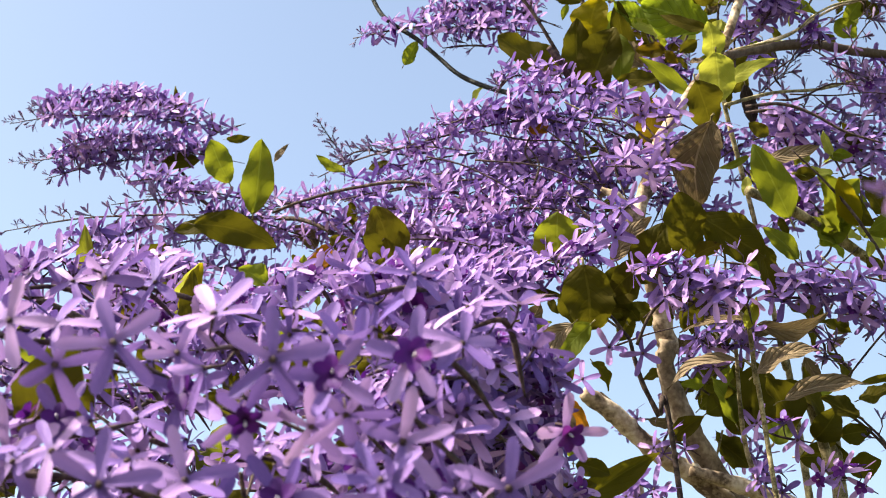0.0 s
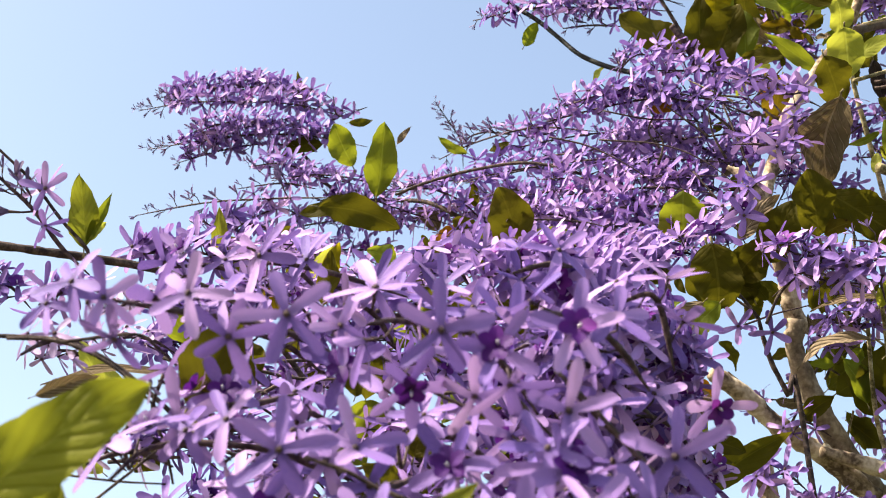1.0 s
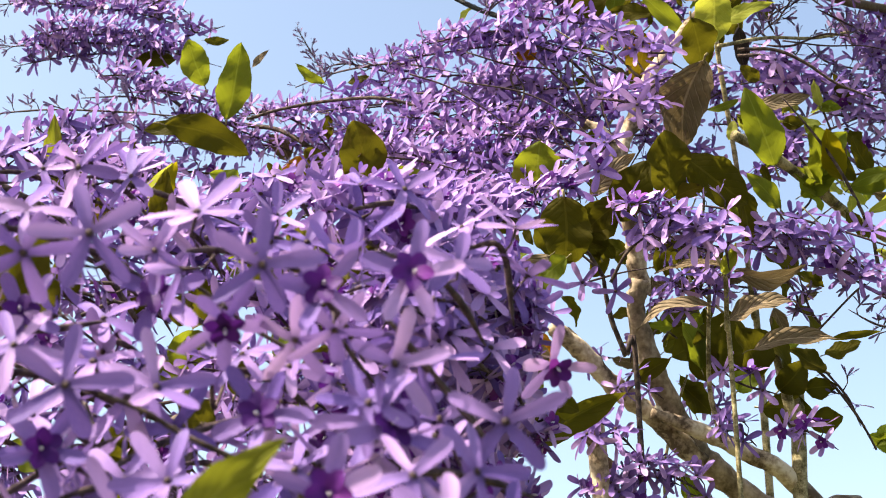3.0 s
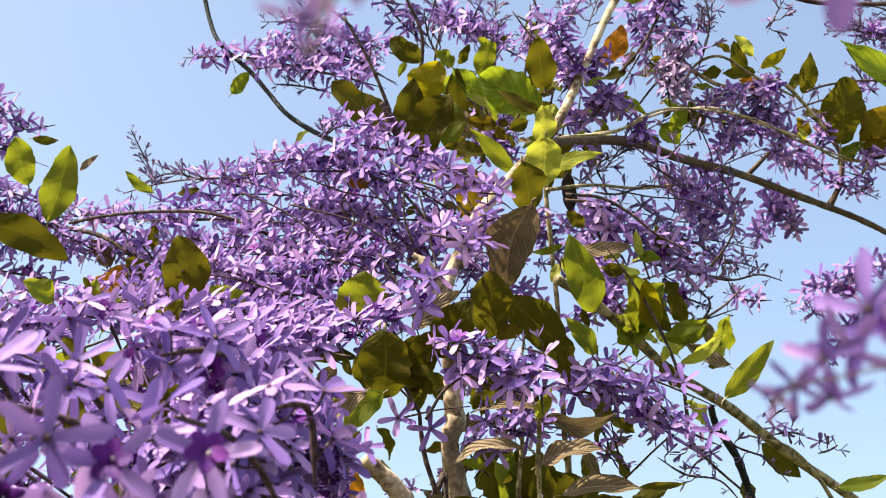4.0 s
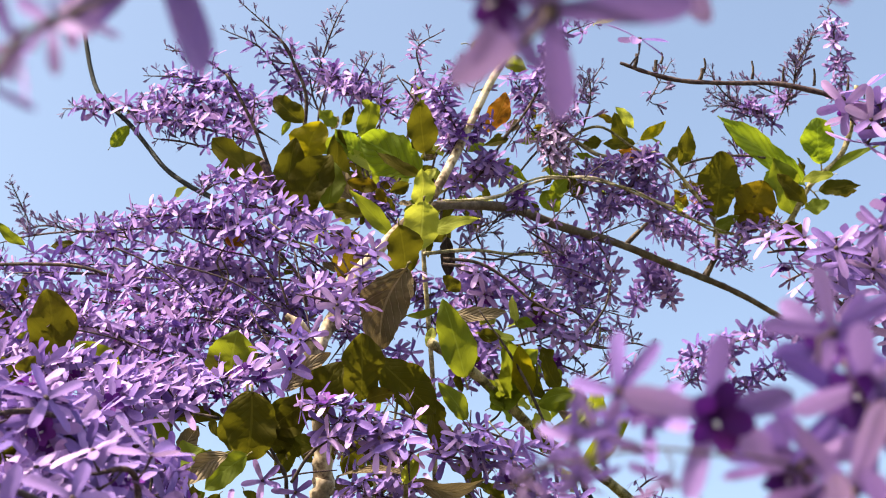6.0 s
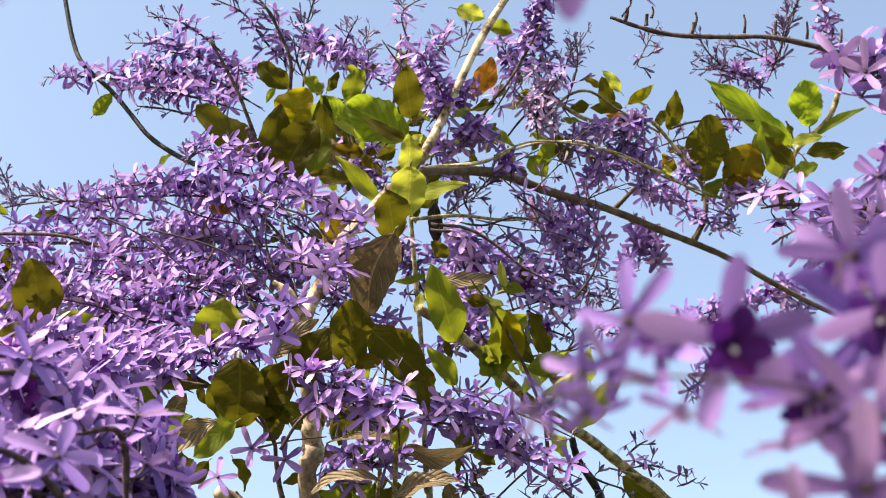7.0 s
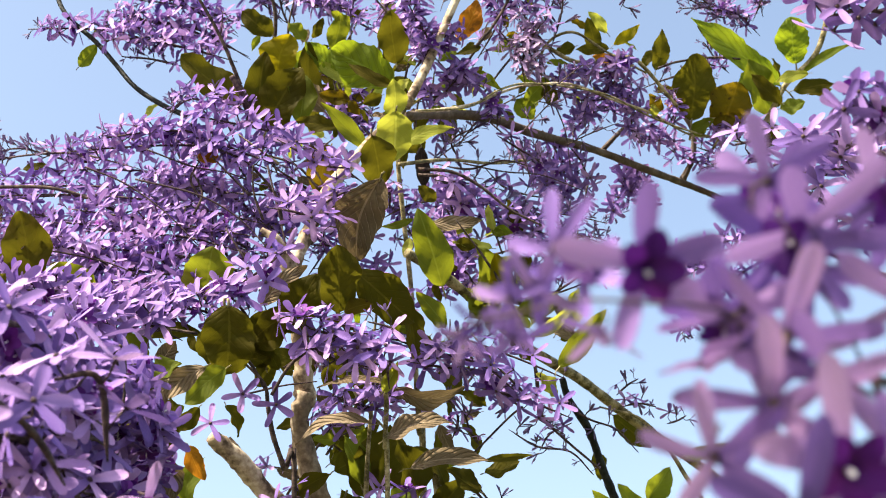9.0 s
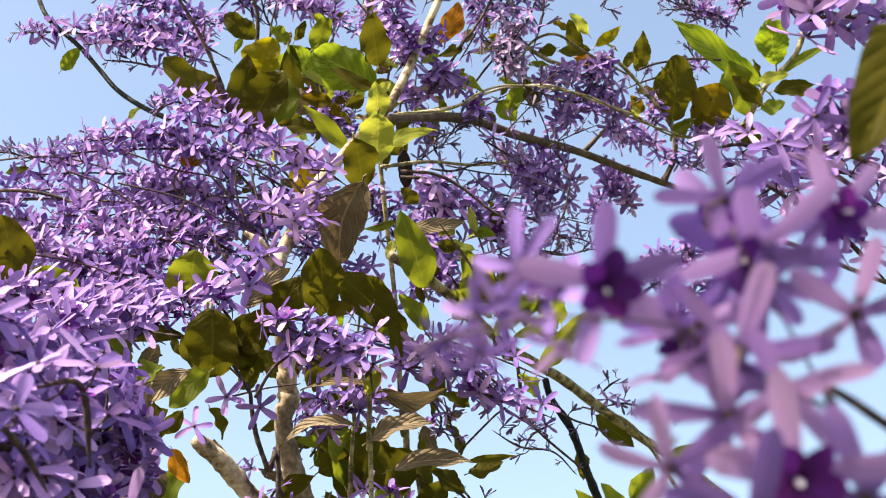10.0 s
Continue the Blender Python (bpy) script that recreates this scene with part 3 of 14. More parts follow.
stem(vine, "branch", [(0.514, 1.652, 2.672), (0.563, 1.638, 2.691), (0.610, 1.644, 2.673), (0.645, 1.611, 2.727), (0.685, 1.588, 2.763), (0.701, 1.562, 2.807), (0.705, 1.533, 2.858)], [0.0033, 0.0042, 0.0042, 0.0042, 0.0033], CANE, rough=0.05, sides=8, seed=34)
stem(vine, "branch", [(0.457, 1.613, 2.748), (0.486, 1.606, 2.756), (0.535, 1.600, 2.762), (0.577, 1.598, 2.760)], [0.0017, 0.0017, 0.0017], TWIG, rough=0.05, sides=8, seed=35)
stem(vine, "branch", [(0.230, 1.569, 2.753), (0.279, 1.570, 2.746), (0.328, 1.578, 2.725), (0.385, 1.572, 2.729), (0.417, 1.571, 2.725), (0.476, 1.599, 2.669)], [0.0032, 0.0032, 0.0032, 0.0024], CANE, rough=0.05, sides=8, seed=36)
stem(vine, "branch", [(-0.720, 1.666, 2.569), (-0.765, 1.628, 2.614), (-0.823, 1.610, 2.617)], [0.0026, 0.0026, 0.0017], TWIG, rough=0.05, sides=8, seed=37)
stem(vine, "branch", [(-0.400, 1.540, 2.327), (-0.442, 1.548, 2.375), (-0.501, 1.555, 2.418), (-0.557, 1.573, 2.440), (-0.631, 1.586, 2.462), (-0.703, 1.582, 2.517)], [0.0032, 0.0032, 0.0024], TWIG, rough=0.05, sides=8, seed=38)
stem(vine, "branch", [(-0.227, 1.505, 2.378), (-0.333, 1.483, 2.415), (-0.418, 1.485, 2.419), (-0.491, 1.495, 2.414), (-0.536, 1.512, 2.412)], [0.0022, 0.0022, 0.0019], TWIG, rough=0.05, sides=8, seed=39)
stem(vine, "branch", [(0.177, 1.390, 2.161), (0.216, 1.405, 2.129), (0.248, 1.421, 2.096), (0.300, 1.439, 2.058)], [0.0012, 0.0016, 0.0012], TWIG, rough=0.05, sides=8, seed=40)
stem(vine, "branch", [(0.162, 1.440, 2.074), (0.198, 1.419, 2.107), (0.213, 1.412, 2.118)], [0.0012, 0.0012], TWIG, rough=0.05, sides=8, seed=41)
stem(vine, "branch", [(-0.132, 1.262, 2.122), (-0.165, 1.262, 2.126), (-0.207, 1.266, 2.125)], [0.0017, 0.0014, 0.0011], TWIG, rough=0.05, sides=8, seed=42)
stem(vine, "branch", [(-0.055, 1.268, 2.061), (-0.034, 1.250, 2.090), (0.004, 1.236, 2.109), (0.037, 1.231, 2.114)], [0.0017, 0.0017, 0.0011], TWIG, rough=0.05, sides=8, seed=43)
stem(vine, "branch", [(-0.061, 1.275, 2.069), (-0.079, 1.263, 2.094), (-0.102, 1.253, 2.113), (-0.125, 1.251, 2.120)], [0.0017, 0.0017, 0.0011], TWIG, rough=0.05, sides=8, seed=44)
stem(vine, "branch", [(0.343, 1.635, 2.215), (0.394, 1.638, 2.203), (0.432, 1.653, 2.171), (0.459, 1.671, 2.136), (0.494, 1.692, 2.095), (0.532, 1.717, 2.044)], [0.0011, 0.0026, 0.0029, 0.0033], CANE, rough=0.05, sides=8, seed=45)
stem(vine, "branch", [(0.148, 1.461, 2.052), (0.183, 1.479, 2.023), (0.209, 1.498, 1.991), (0.225, 1.513, 1.964)], [0.0016, 0.0016, 0.0012], TWIG, rough=0.05, sides=8, seed=46)

# leaves of the main vine
leaf(vine, (-0.130, 1.471, 2.549), (-0.208, 1.430, 2.595), 0.048, OLIVE, 11, 0.11, 0.01, sharp=0.5, seed=9061)
leaf(vine, (-0.088, 1.469, 2.592), (-0.073, 1.431, 2.635), 0.051, BACKLIT, -11, 0.20, 0.03, sharp=0.6, seed=902)
leaf(vine, (-0.095, 1.452, 2.497), (-0.053, 1.408, 2.565), 0.055, OLIVE, -4, 0.22, 0.02, sharp=0.6, quilt=0.06, seed=6819)
leaf(vine, (-0.111, 1.476, 2.538), (-0.104, 1.444, 2.615), 0.038, OLIVE, -3, 0.30, -0.03, sharp=0.6, seed=4322)
leaf(vine, (-0.024, 1.451, 2.530), (-0.065, 1.429, 2.558), 0.031, DRY, 0, 0.30, 0.02, sharp=0.8, wave=0.1, seed=7354)
leaf(vine, (-0.005, 1.422, 2.488), (-0.057, 1.418, 2.491), 0.024, OLIVE, 8, 0.30, -0.01, sharp=0.8, seed=1050)
leaf(vine, (0.007, 1.431, 2.535), (-0.032, 1.429, 2.541), 0.021, SPOTTED, -9, 0.30, -0.03, sharp=0.9, seed=1786)
leaf(vine, (-0.039, 1.505, 2.554), (-0.048, 1.435, 2.627), 0.034, OLIVE, 1, 0.17, 0.04, sharp=0.6, seed=8623)
leaf(vine, (-0.057, 1.423, 2.568), (-0.055, 1.437, 2.500), 0.037, GREEN, 6, 0.25, -0.00, sharp=0.6, quilt=0.032, seed=3685)
leaf(vine, (-0.013, 1.464, 2.593), (-0.054, 1.437, 2.629), 0.029, VEINED, 0, 0.16, -0.01, sharp=0.6, quilt=0.055, seed=6082)
leaf(vine, (0.061, 1.407, 2.548), (-0.018, 1.393, 2.584), 0.059, VEINED, -8, 0.10, -0.04, sharp=0.45, quilt=0.055, seed=4427)
leaf(vine, (0.062, 1.394, 2.532), (0.002, 1.386, 2.560), 0.018, OLIVE, 9, 0.21, 0.02, sharp=1.0, seed=3476)
leaf(vine, (-0.019, 1.477, 2.648), (-0.009, 1.444, 2.685), 0.027, GREEN, -2, 0.11, -0.02, quilt=0.032, seed=5726)
leaf(vine, (0.002, 1.489, 2.692), (-0.023, 1.471, 2.709), 0.023, GREEN, 10, 0.19, -0.03, quilt=0.032, seed=8170)
leaf(vine, (-0.100, 1.491, 2.678), (-0.141, 1.469, 2.701), 0.035, OLIVE, 4, 0.19, 0.05, sharp=0.5, seed=9149)
leaf(vine, (0.064, 1.405, 2.575), (0.053, 1.356, 2.621), 0.040, OLIVE, 4, 0.08, -0.02, sharp=0.7, seed=4217)
leaf(vine, (0.009, 1.471, 2.590), (-0.041, 1.449, 2.607), 0.019, LIME, -2, 0.10, -0.00, sharp=1.0, seed=455)
leaf(vine, (0.060, 1.375, 2.473), (0.059, 1.345, 2.508), 0.028, LIME, 4, 0.21, 0.04, sharp=0.8, seed=6022)
leaf(vine, (0.063, 1.331, 2.451), (0.062, 1.369, 2.405), 0.044, LIME, 8, 0.22, -0.02, sharp=0.8, seed=6912)
leaf(vine, (0.071, 1.369, 2.432), (0.132, 1.351, 2.446), 0.021, LIME, -5, 0.15, 0.04, sharp=1.5, seed=5039)
leaf(vine, (0.032, 1.422, 2.457), (-0.027, 1.379, 2.493), 0.022, GREEN, -7, 0.30, -0.00, sharp=1.2, quilt=0.032, seed=827)
leaf(vine, (0.035, 1.307, 2.399), (0.046, 1.353, 2.355), 0.042, OLIVE, -10, 0.10, 0.03, sharp=0.9, seed=892)
leaf(vine, (-0.012, 1.367, 2.419), (-0.024, 1.413, 2.378), 0.033, SPOTTED, -3, 0.17, 0.04, sharp=0.6, seed=1621)
leaf(vine, (-0.029, 1.394, 2.412), (-0.012, 1.426, 2.376), 0.024, ORANGE, -6, 0.21, -0.01, sharp=0.8, seed=9552)
leaf(vine, (0.046, 1.283, 2.326), (0.024, 1.358, 2.262), 0.053, DRY, 1, 0.42, -0.01, sharp=0.75, wave=0.1, quilt=0.06, bow=0.1, label="withered grey brown leaf with raised veins", seed=1811)
leaf(vine, (0.117, 1.323, 2.217), (0.087, 1.277, 2.287), 0.040, GREEN, -6, 0.12, 0.04, sharp=0.9, quilt=0.032, seed=6597)
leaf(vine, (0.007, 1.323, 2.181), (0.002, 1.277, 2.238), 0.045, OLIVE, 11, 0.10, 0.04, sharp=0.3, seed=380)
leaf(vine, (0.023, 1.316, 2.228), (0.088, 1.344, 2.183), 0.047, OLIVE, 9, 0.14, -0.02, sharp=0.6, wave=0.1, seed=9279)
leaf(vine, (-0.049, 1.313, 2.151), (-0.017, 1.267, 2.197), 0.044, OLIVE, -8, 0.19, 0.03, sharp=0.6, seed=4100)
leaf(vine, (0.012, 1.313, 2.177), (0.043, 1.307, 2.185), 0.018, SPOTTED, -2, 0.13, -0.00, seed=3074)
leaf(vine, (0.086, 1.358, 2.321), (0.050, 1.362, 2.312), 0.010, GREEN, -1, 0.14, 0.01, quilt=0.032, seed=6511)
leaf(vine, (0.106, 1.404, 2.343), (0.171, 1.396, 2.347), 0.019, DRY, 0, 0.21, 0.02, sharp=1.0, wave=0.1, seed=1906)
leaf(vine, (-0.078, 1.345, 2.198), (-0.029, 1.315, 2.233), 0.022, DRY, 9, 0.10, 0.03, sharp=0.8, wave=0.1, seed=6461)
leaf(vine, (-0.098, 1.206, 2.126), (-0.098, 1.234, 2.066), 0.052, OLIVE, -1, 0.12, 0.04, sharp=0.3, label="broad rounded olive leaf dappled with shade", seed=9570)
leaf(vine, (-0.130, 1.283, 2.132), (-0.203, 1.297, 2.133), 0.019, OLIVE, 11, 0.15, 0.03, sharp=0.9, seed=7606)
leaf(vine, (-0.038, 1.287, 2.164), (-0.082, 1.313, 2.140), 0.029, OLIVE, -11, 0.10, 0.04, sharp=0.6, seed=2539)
leaf(vine, (-0.138, 1.360, 2.207), (-0.132, 1.320, 2.254), 0.051, GREEN, -3, 0.12, 0.03, sharp=0.35, quilt=0.032, seed=3673)
leaf(vine, (-0.336, 1.384, 2.227), (-0.348, 1.336, 2.299), 0.051, OLIVE, -2, 0.12, -0.03, sharp=0.4, wave=0.08, seed=9153)
leaf(vine, (-0.255, 1.354, 2.198), (-0.302, 1.326, 2.230), 0.034, GREEN, 7, 0.30, 0.05, sharp=0.5, quilt=0.032, seed=1431)
leaf(vine, (-0.402, 1.488, 2.331), (-0.430, 1.512, 2.313), 0.019, YELLOW, -7, 0.12, 0.03, sharp=0.8, seed=9771)
leaf(vine, (-0.454, 1.510, 2.362), (-0.418, 1.530, 2.336), 0.025, OLIVE, -1, 0.11, -0.01, sharp=0.6, seed=3901)
leaf(vine, (-0.434, 1.539, 2.431), (-0.438, 1.561, 2.405), 0.017, OLIVE, -2, 0.17, 0.04, seed=1057)
leaf(vine, (-0.103, 1.107, 2.016), (-0.146, 1.133, 1.994), 0.021, DRY, -5, 0.30, 0.04, sharp=0.8, wave=0.12, seed=7372)
leaf(vine, (-0.093, 1.188, 2.052), (-0.131, 1.212, 2.026), 0.028, GREEN, 2, 0.20, 0.04, sharp=0.6, quilt=0.032, seed=3872)
leaf(vine, (-0.142, 1.108, 1.959), (-0.116, 1.092, 1.974), 0.018, GREEN, -4, 0.13, 0.01, sharp=0.7, quilt=0.032, seed=4333)
leaf(vine, (-0.123, 1.027, 1.960), (-0.149, 1.073, 1.903), 0.023, DRY, 4, 0.35, 0.04, sharp=0.9, wave=0.12, seed=9991)
leaf(vine, (-0.115, 1.142, 1.958), (-0.100, 1.159, 1.933), 0.016, ORANGE, -4, 0.16, 0.02, sharp=0.7, seed=431)
leaf(vine, (-0.151, 1.158, 2.036), (-0.135, 1.142, 2.057), 0.019, DRY, 6, 0.11, -0.03, sharp=0.9, seed=2180)
leaf(vine, (-0.146, 1.069, 1.991), (-0.135, 1.091, 1.965), 0.019, OLIVE, 7, 0.30, 0.04, sharp=0.7, seed=9213)
leaf(vine, (-0.125, 1.109, 1.959), (-0.131, 1.131, 1.927), 0.016, OLIVE, -7, 0.30, 0.03, sharp=0.8, seed=567)
leaf(vine, (-0.108, 1.131, 1.989), (-0.127, 1.149, 1.974), 0.015, OLIVE, -5, 0.30, -0.00, sharp=0.8, seed=4311)
leaf(vine, (0.056, 1.270, 2.068), (0.068, 1.250, 2.093), 0.013, LIME, 9, 0.14, 0.01, sharp=1.2, seed=5362)
leaf(vine, (0.415, 1.507, 2.101), (0.474, 1.493, 2.115), 0.017, GREEN, -11, 0.25, 0.03, sharp=1.1, quilt=0.032, seed=4945)
leaf(vine, (0.296, 1.509, 2.252), (0.240, 1.491, 2.272), 0.020, DRY, 5, 0.35, -0.01, sharp=0.9, wave=0.12, seed=5831)
leaf(vine, (0.262, 1.508, 2.313), (0.293, 1.532, 2.286), 0.018, DRY, 9, 0.35, 0.02, sharp=0.9, wave=0.12, seed=1582)
leaf(vine, (0.101, 1.485, 2.505), (0.107, 1.515, 2.462), 0.020, DARK, 5, 0.35, 0.00, sharp=0.6, wave=0.12, seed=895)
leaf(vine, (-0.170, 1.400, 2.422), (-0.143, 1.400, 2.418), 0.019, ORANGE, -5, 0.18, 0.02, sharp=0.6, seed=5199)
leaf(vine, (-0.022, 1.472, 2.436), (-0.039, 1.448, 2.466), 0.029, ORANGE, -9, 0.12, 0.01, sharp=0.5, seed=8481)
leaf(vine, (0.191, 1.468, 2.269), (0.174, 1.412, 2.317), 0.039, GREEN, 9, 0.17, -0.01, sharp=0.6, quilt=0.032, seed=6271)
leaf(vine, (0.206, 1.453, 2.267), (0.186, 1.408, 2.310), 0.027, BACKLIT, -5, 0.20, 0.00, sharp=0.7, seed=8186)
leaf(vine, (0.258, 1.442, 2.269), (0.215, 1.458, 2.261), 0.019, GREEN, -6, 0.17, 0.02, quilt=0.032, seed=6358)
leaf(vine, (0.231, 1.455, 2.225), (0.279, 1.425, 2.250), 0.013, LIME, 0, 0.15, 0.02, sharp=1.2, seed=7559)
leaf(vine, (0.291, 1.464, 2.250), (0.283, 1.436, 2.276), 0.017, GREEN, 11, 0.10, 0.04, quilt=0.032, seed=6439)
leaf(vine, (0.235, 1.533, 2.413), (0.214, 1.507, 2.444), 0.021, OLIVE, 10, 0.20, 0.03, sharp=0.5, seed=6348)
leaf(vine, (0.251, 1.516, 2.311), (0.226, 1.484, 2.342), 0.022, OLIVE, 1, 0.09, 0.02, sharp=0.7, seed=4247)
leaf(vine, (0.124, 1.371, 2.191), (0.090, 1.349, 2.223), 0.022, GREEN, -8, 0.10, 0.01, sharp=0.8, quilt=0.032, seed=539)
leaf(vine, (0.117, 1.427, 2.389), (0.094, 1.413, 2.401), 0.019, OLIVE, -2, 0.15, 0.02, seed=5539)
leaf(vine, (0.509, 1.648, 2.681), (0.509, 1.592, 2.762), 0.061, OLIVE, 2, 0.12, 0.01, sharp=0.4, stalk=0.3, seed=6139)
leaf(vine, (0.553, 1.654, 2.667), (0.573, 1.606, 2.724), 0.065, SPOTTED, 2, 0.15, 0.04, sharp=0.35, stalk=0.3, seed=953)
leaf(vine, (0.647, 1.637, 2.743), (0.498, 1.564, 2.804), 0.047, VEINED, 0, 0.20, -0.01, sharp=0.9, stalk=0.2, quilt=0.055, seed=9057)
leaf(vine, (0.587, 1.635, 2.796), (0.520, 1.605, 2.824), 0.027, OLIVE, -7, 0.19, -0.03, sharp=1.0, seed=6712)
leaf(vine, (0.661, 1.600, 2.758), (0.648, 1.560, 2.813), 0.051, VEINED, -6, 0.12, 0.02, sharp=0.4, quilt=0.055, seed=4871)
leaf(vine, (0.626, 1.648, 2.694), (0.586, 1.592, 2.757), 0.052, GREEN, 5, 0.20, 0.05, sharp=0.6, quilt=0.032, seed=2052)
leaf(vine, (0.636, 1.611, 2.693), (0.589, 1.589, 2.727), 0.028, OLIVE, -5, 0.12, 0.05, sharp=0.9, seed=1230)
leaf(vine, (0.663, 1.565, 2.714), (0.616, 1.575, 2.702), 0.018, LIME, 3, 0.16, -0.03, sharp=0.8, seed=82)
leaf(vine, (0.653, 1.605, 2.712), (0.715, 1.595, 2.721), 0.025, OLIVE, -2, 0.12, -0.00, sharp=1.0, seed=1376)
leaf(vine, (0.683, 1.622, 2.720), (0.717, 1.618, 2.728), 0.017, SPOTTED, -10, 0.10, 0.04, seed=8983)
leaf(vine, (0.668, 1.598, 2.740), (0.740, 1.562, 2.774), 0.014, GREEN, -9, 0.30, 0.03, sharp=1.5, quilt=0.032, seed=4657)
leaf(vine, (0.633, 1.615, 2.686), (0.668, 1.605, 2.693), 0.026, GREEN, -7, 0.21, 0.03, quilt=0.032, seed=2202)
leaf(vine, (0.459, 1.638, 2.763), (0.465, 1.602, 2.812), 0.030, OLIVE, 11, 0.25, 0.02, sharp=1.2, seed=4206)
leaf(vine, (0.440, 1.639, 2.770), (0.461, 1.621, 2.789), 0.017, OLIVE, -7, 0.13, 0.03, seed=9380)
leaf(vine, (0.379, 1.591, 2.791), (0.348, 1.569, 2.812), 0.018, LIME, -5, 0.17, 0.03, sharp=0.9, seed=6108)
leaf(vine, (0.367, 1.616, 2.771), (0.350, 1.584, 2.813), 0.025, OLIVE, -4, 0.09, 0.03, sharp=0.6, seed=9808)
leaf(vine, (0.392, 1.609, 2.784), (0.429, 1.591, 2.810), 0.017, BACKLIT, 4, 0.16, -0.02, seed=3981)
leaf(vine, (0.262, 1.566, 2.803), (0.256, 1.554, 2.818), 0.010, LIME, 1, 0.09, 0.02, seed=9625)
leaf(vine, (0.243, 1.565, 2.748), (0.206, 1.575, 2.734), 0.019, GREEN, 0, 0.21, 0.03, quilt=0.032, seed=4131)
leaf(vine, (0.150, 1.524, 2.695), (0.127, 1.536, 2.683), 0.022, GREEN, -6, 0.20, 0.03, quilt=0.032, seed=5052)
leaf(vine, (0.186, 1.537, 2.712), (0.150, 1.543, 2.701), 0.014, OLIVE, 5, 0.22, 0.03, seed=3193)
leaf(vine, (0.155, 1.546, 2.728), (0.179, 1.514, 2.777), 0.032, ORANGE, -7, 0.15, 0.05, sharp=0.6, seed=4358)
leaf(vine, (0.403, 1.599, 2.745), (0.355, 1.601, 2.755), 0.020, ORANGE, -5, 0.13, -0.02, seed=9341)
leaf(vine, (0.171, 1.565, 2.692), (0.220, 1.575, 2.667), 0.019, GREEN, -6, 0.20, 0.04, quilt=0.032, seed=5490)
leaf(vine, (0.285, 1.569, 2.687), (0.251, 1.592, 2.656), 0.026, GREEN, -9, 0.16, -0.00, quilt=0.032, seed=1515)
leaf(vine, (0.294, 1.590, 2.656), (0.277, 1.570, 2.677), 0.024, OLIVE, -8, 0.18, 0.02, seed=6542)
leaf(vine, (0.327, 1.574, 2.750), (0.298, 1.586, 2.743), 0.021, OLIVE, 2, 0.14, -0.03, seed=6501)
leaf(vine, (0.468, 1.657, 2.702), (0.447, 1.643, 2.722), 0.022, SPOTTED, -2, 0.14, -0.03, seed=8380)
leaf(vine, (0.503, 1.650, 2.703), (0.470, 1.650, 2.710), 0.023, ORANGE, 9, 0.21, -0.00, seed=660)
leaf(vine, (0.448, 1.625, 2.667), (0.443, 1.615, 2.683), 0.016, LIME, 10, 0.20, 0.05, seed=8255)
leaf(vine, (0.380, 1.590, 2.762), (0.330, 1.590, 2.756), 0.020, OLIVE, -7, 0.10, -0.03, seed=7191)
leaf(vine, (-0.753, 1.678, 2.687), (-0.755, 1.642, 2.742), 0.025, OLIVE, -4, 0.10, 0.02, sharp=1.6, stalk=0.3, seed=8797)
leaf(vine, (-0.607, 1.528, 2.477), (-0.626, 1.492, 2.529), 0.038, GREEN, 2, 0.09, -0.01, sharp=0.6, quilt=0.032, seed=695)
leaf(vine, (-0.559, 1.499, 2.405), (-0.532, 1.441, 2.485), 0.044, GREEN, 1, 0.14, 0.03, sharp=0.6, wave=0.09, quilt=0.032, seed=6259)
leaf(vine, (-0.524, 1.474, 2.468), (-0.501, 1.466, 2.489), 0.009, DRY, 5, 0.10, -0.01, sharp=1.4, seed=2698)
leaf(vine, (-0.686, 1.604, 2.572), (-0.753, 1.596, 2.556), 0.027, OLIVE, -1, 0.11, 0.04, sharp=0.8, seed=917)
leaf(vine, (-0.620, 1.536, 2.557), (-0.587, 1.544, 2.561), 0.013, OLIVE, 9, 0.10, -0.02, seed=1496)
leaf(vine, (-0.596, 1.505, 2.409), (-0.670, 1.495, 2.392), 0.029, OLIVE, 7, 0.17, 0.01, sharp=0.8, seed=312)
leaf(vine, (-0.628, 1.464, 2.379), (-0.529, 1.516, 2.360), 0.043, OLIVE, 6, 0.17, 0.01, sharp=0.6, wave=0.08, seed=2879)
leaf(vine, (-0.507, 1.541, 2.326), (-0.449, 1.519, 2.359), 0.032, ORANGE, 0, 0.14, -0.02, sharp=0.8, seed=2472)
leaf(vine, (-0.474, 1.557, 2.320), (-0.440, 1.524, 2.357), 0.023, OLIVE, 11, 0.14, -0.01, seed=1450)
leaf(vine, (-0.453, 1.570, 2.344), (-0.427, 1.550, 2.366), 0.017, LIME, 3, 0.19, -0.01, seed=1832)
leaf(vine, (-0.504, 1.613, 2.406), (-0.529, 1.587, 2.433), 0.027, DRY, -1, 0.19, 0.03, seed=9211)
leaf(vine, (-0.435, 1.512, 2.463), (-0.471, 1.488, 2.481), 0.014, GREEN, 0, 0.21, 0.01, stalk=0.3, quilt=0.032, seed=2630)
leaf(vine, (-0.351, 0.809, 1.918), (-0.330, 0.791, 1.944), 0.014, BACKLIT, 11, 0.09, -0.00, sharp=0.9, seed=9642)
leaf(vine, (-0.005, 1.513, 2.645), (-0.020, 1.526, 2.639), 0.008, LIME, -30, 0.28, 0.01, sharp=0.75, seed=5084)
leaf(vine, (0.082, 1.536, 2.540), (0.081, 1.548, 2.510), 0.013, OLIVE, 8, 0.33, 0.04, sharp=1.1, seed=5289)
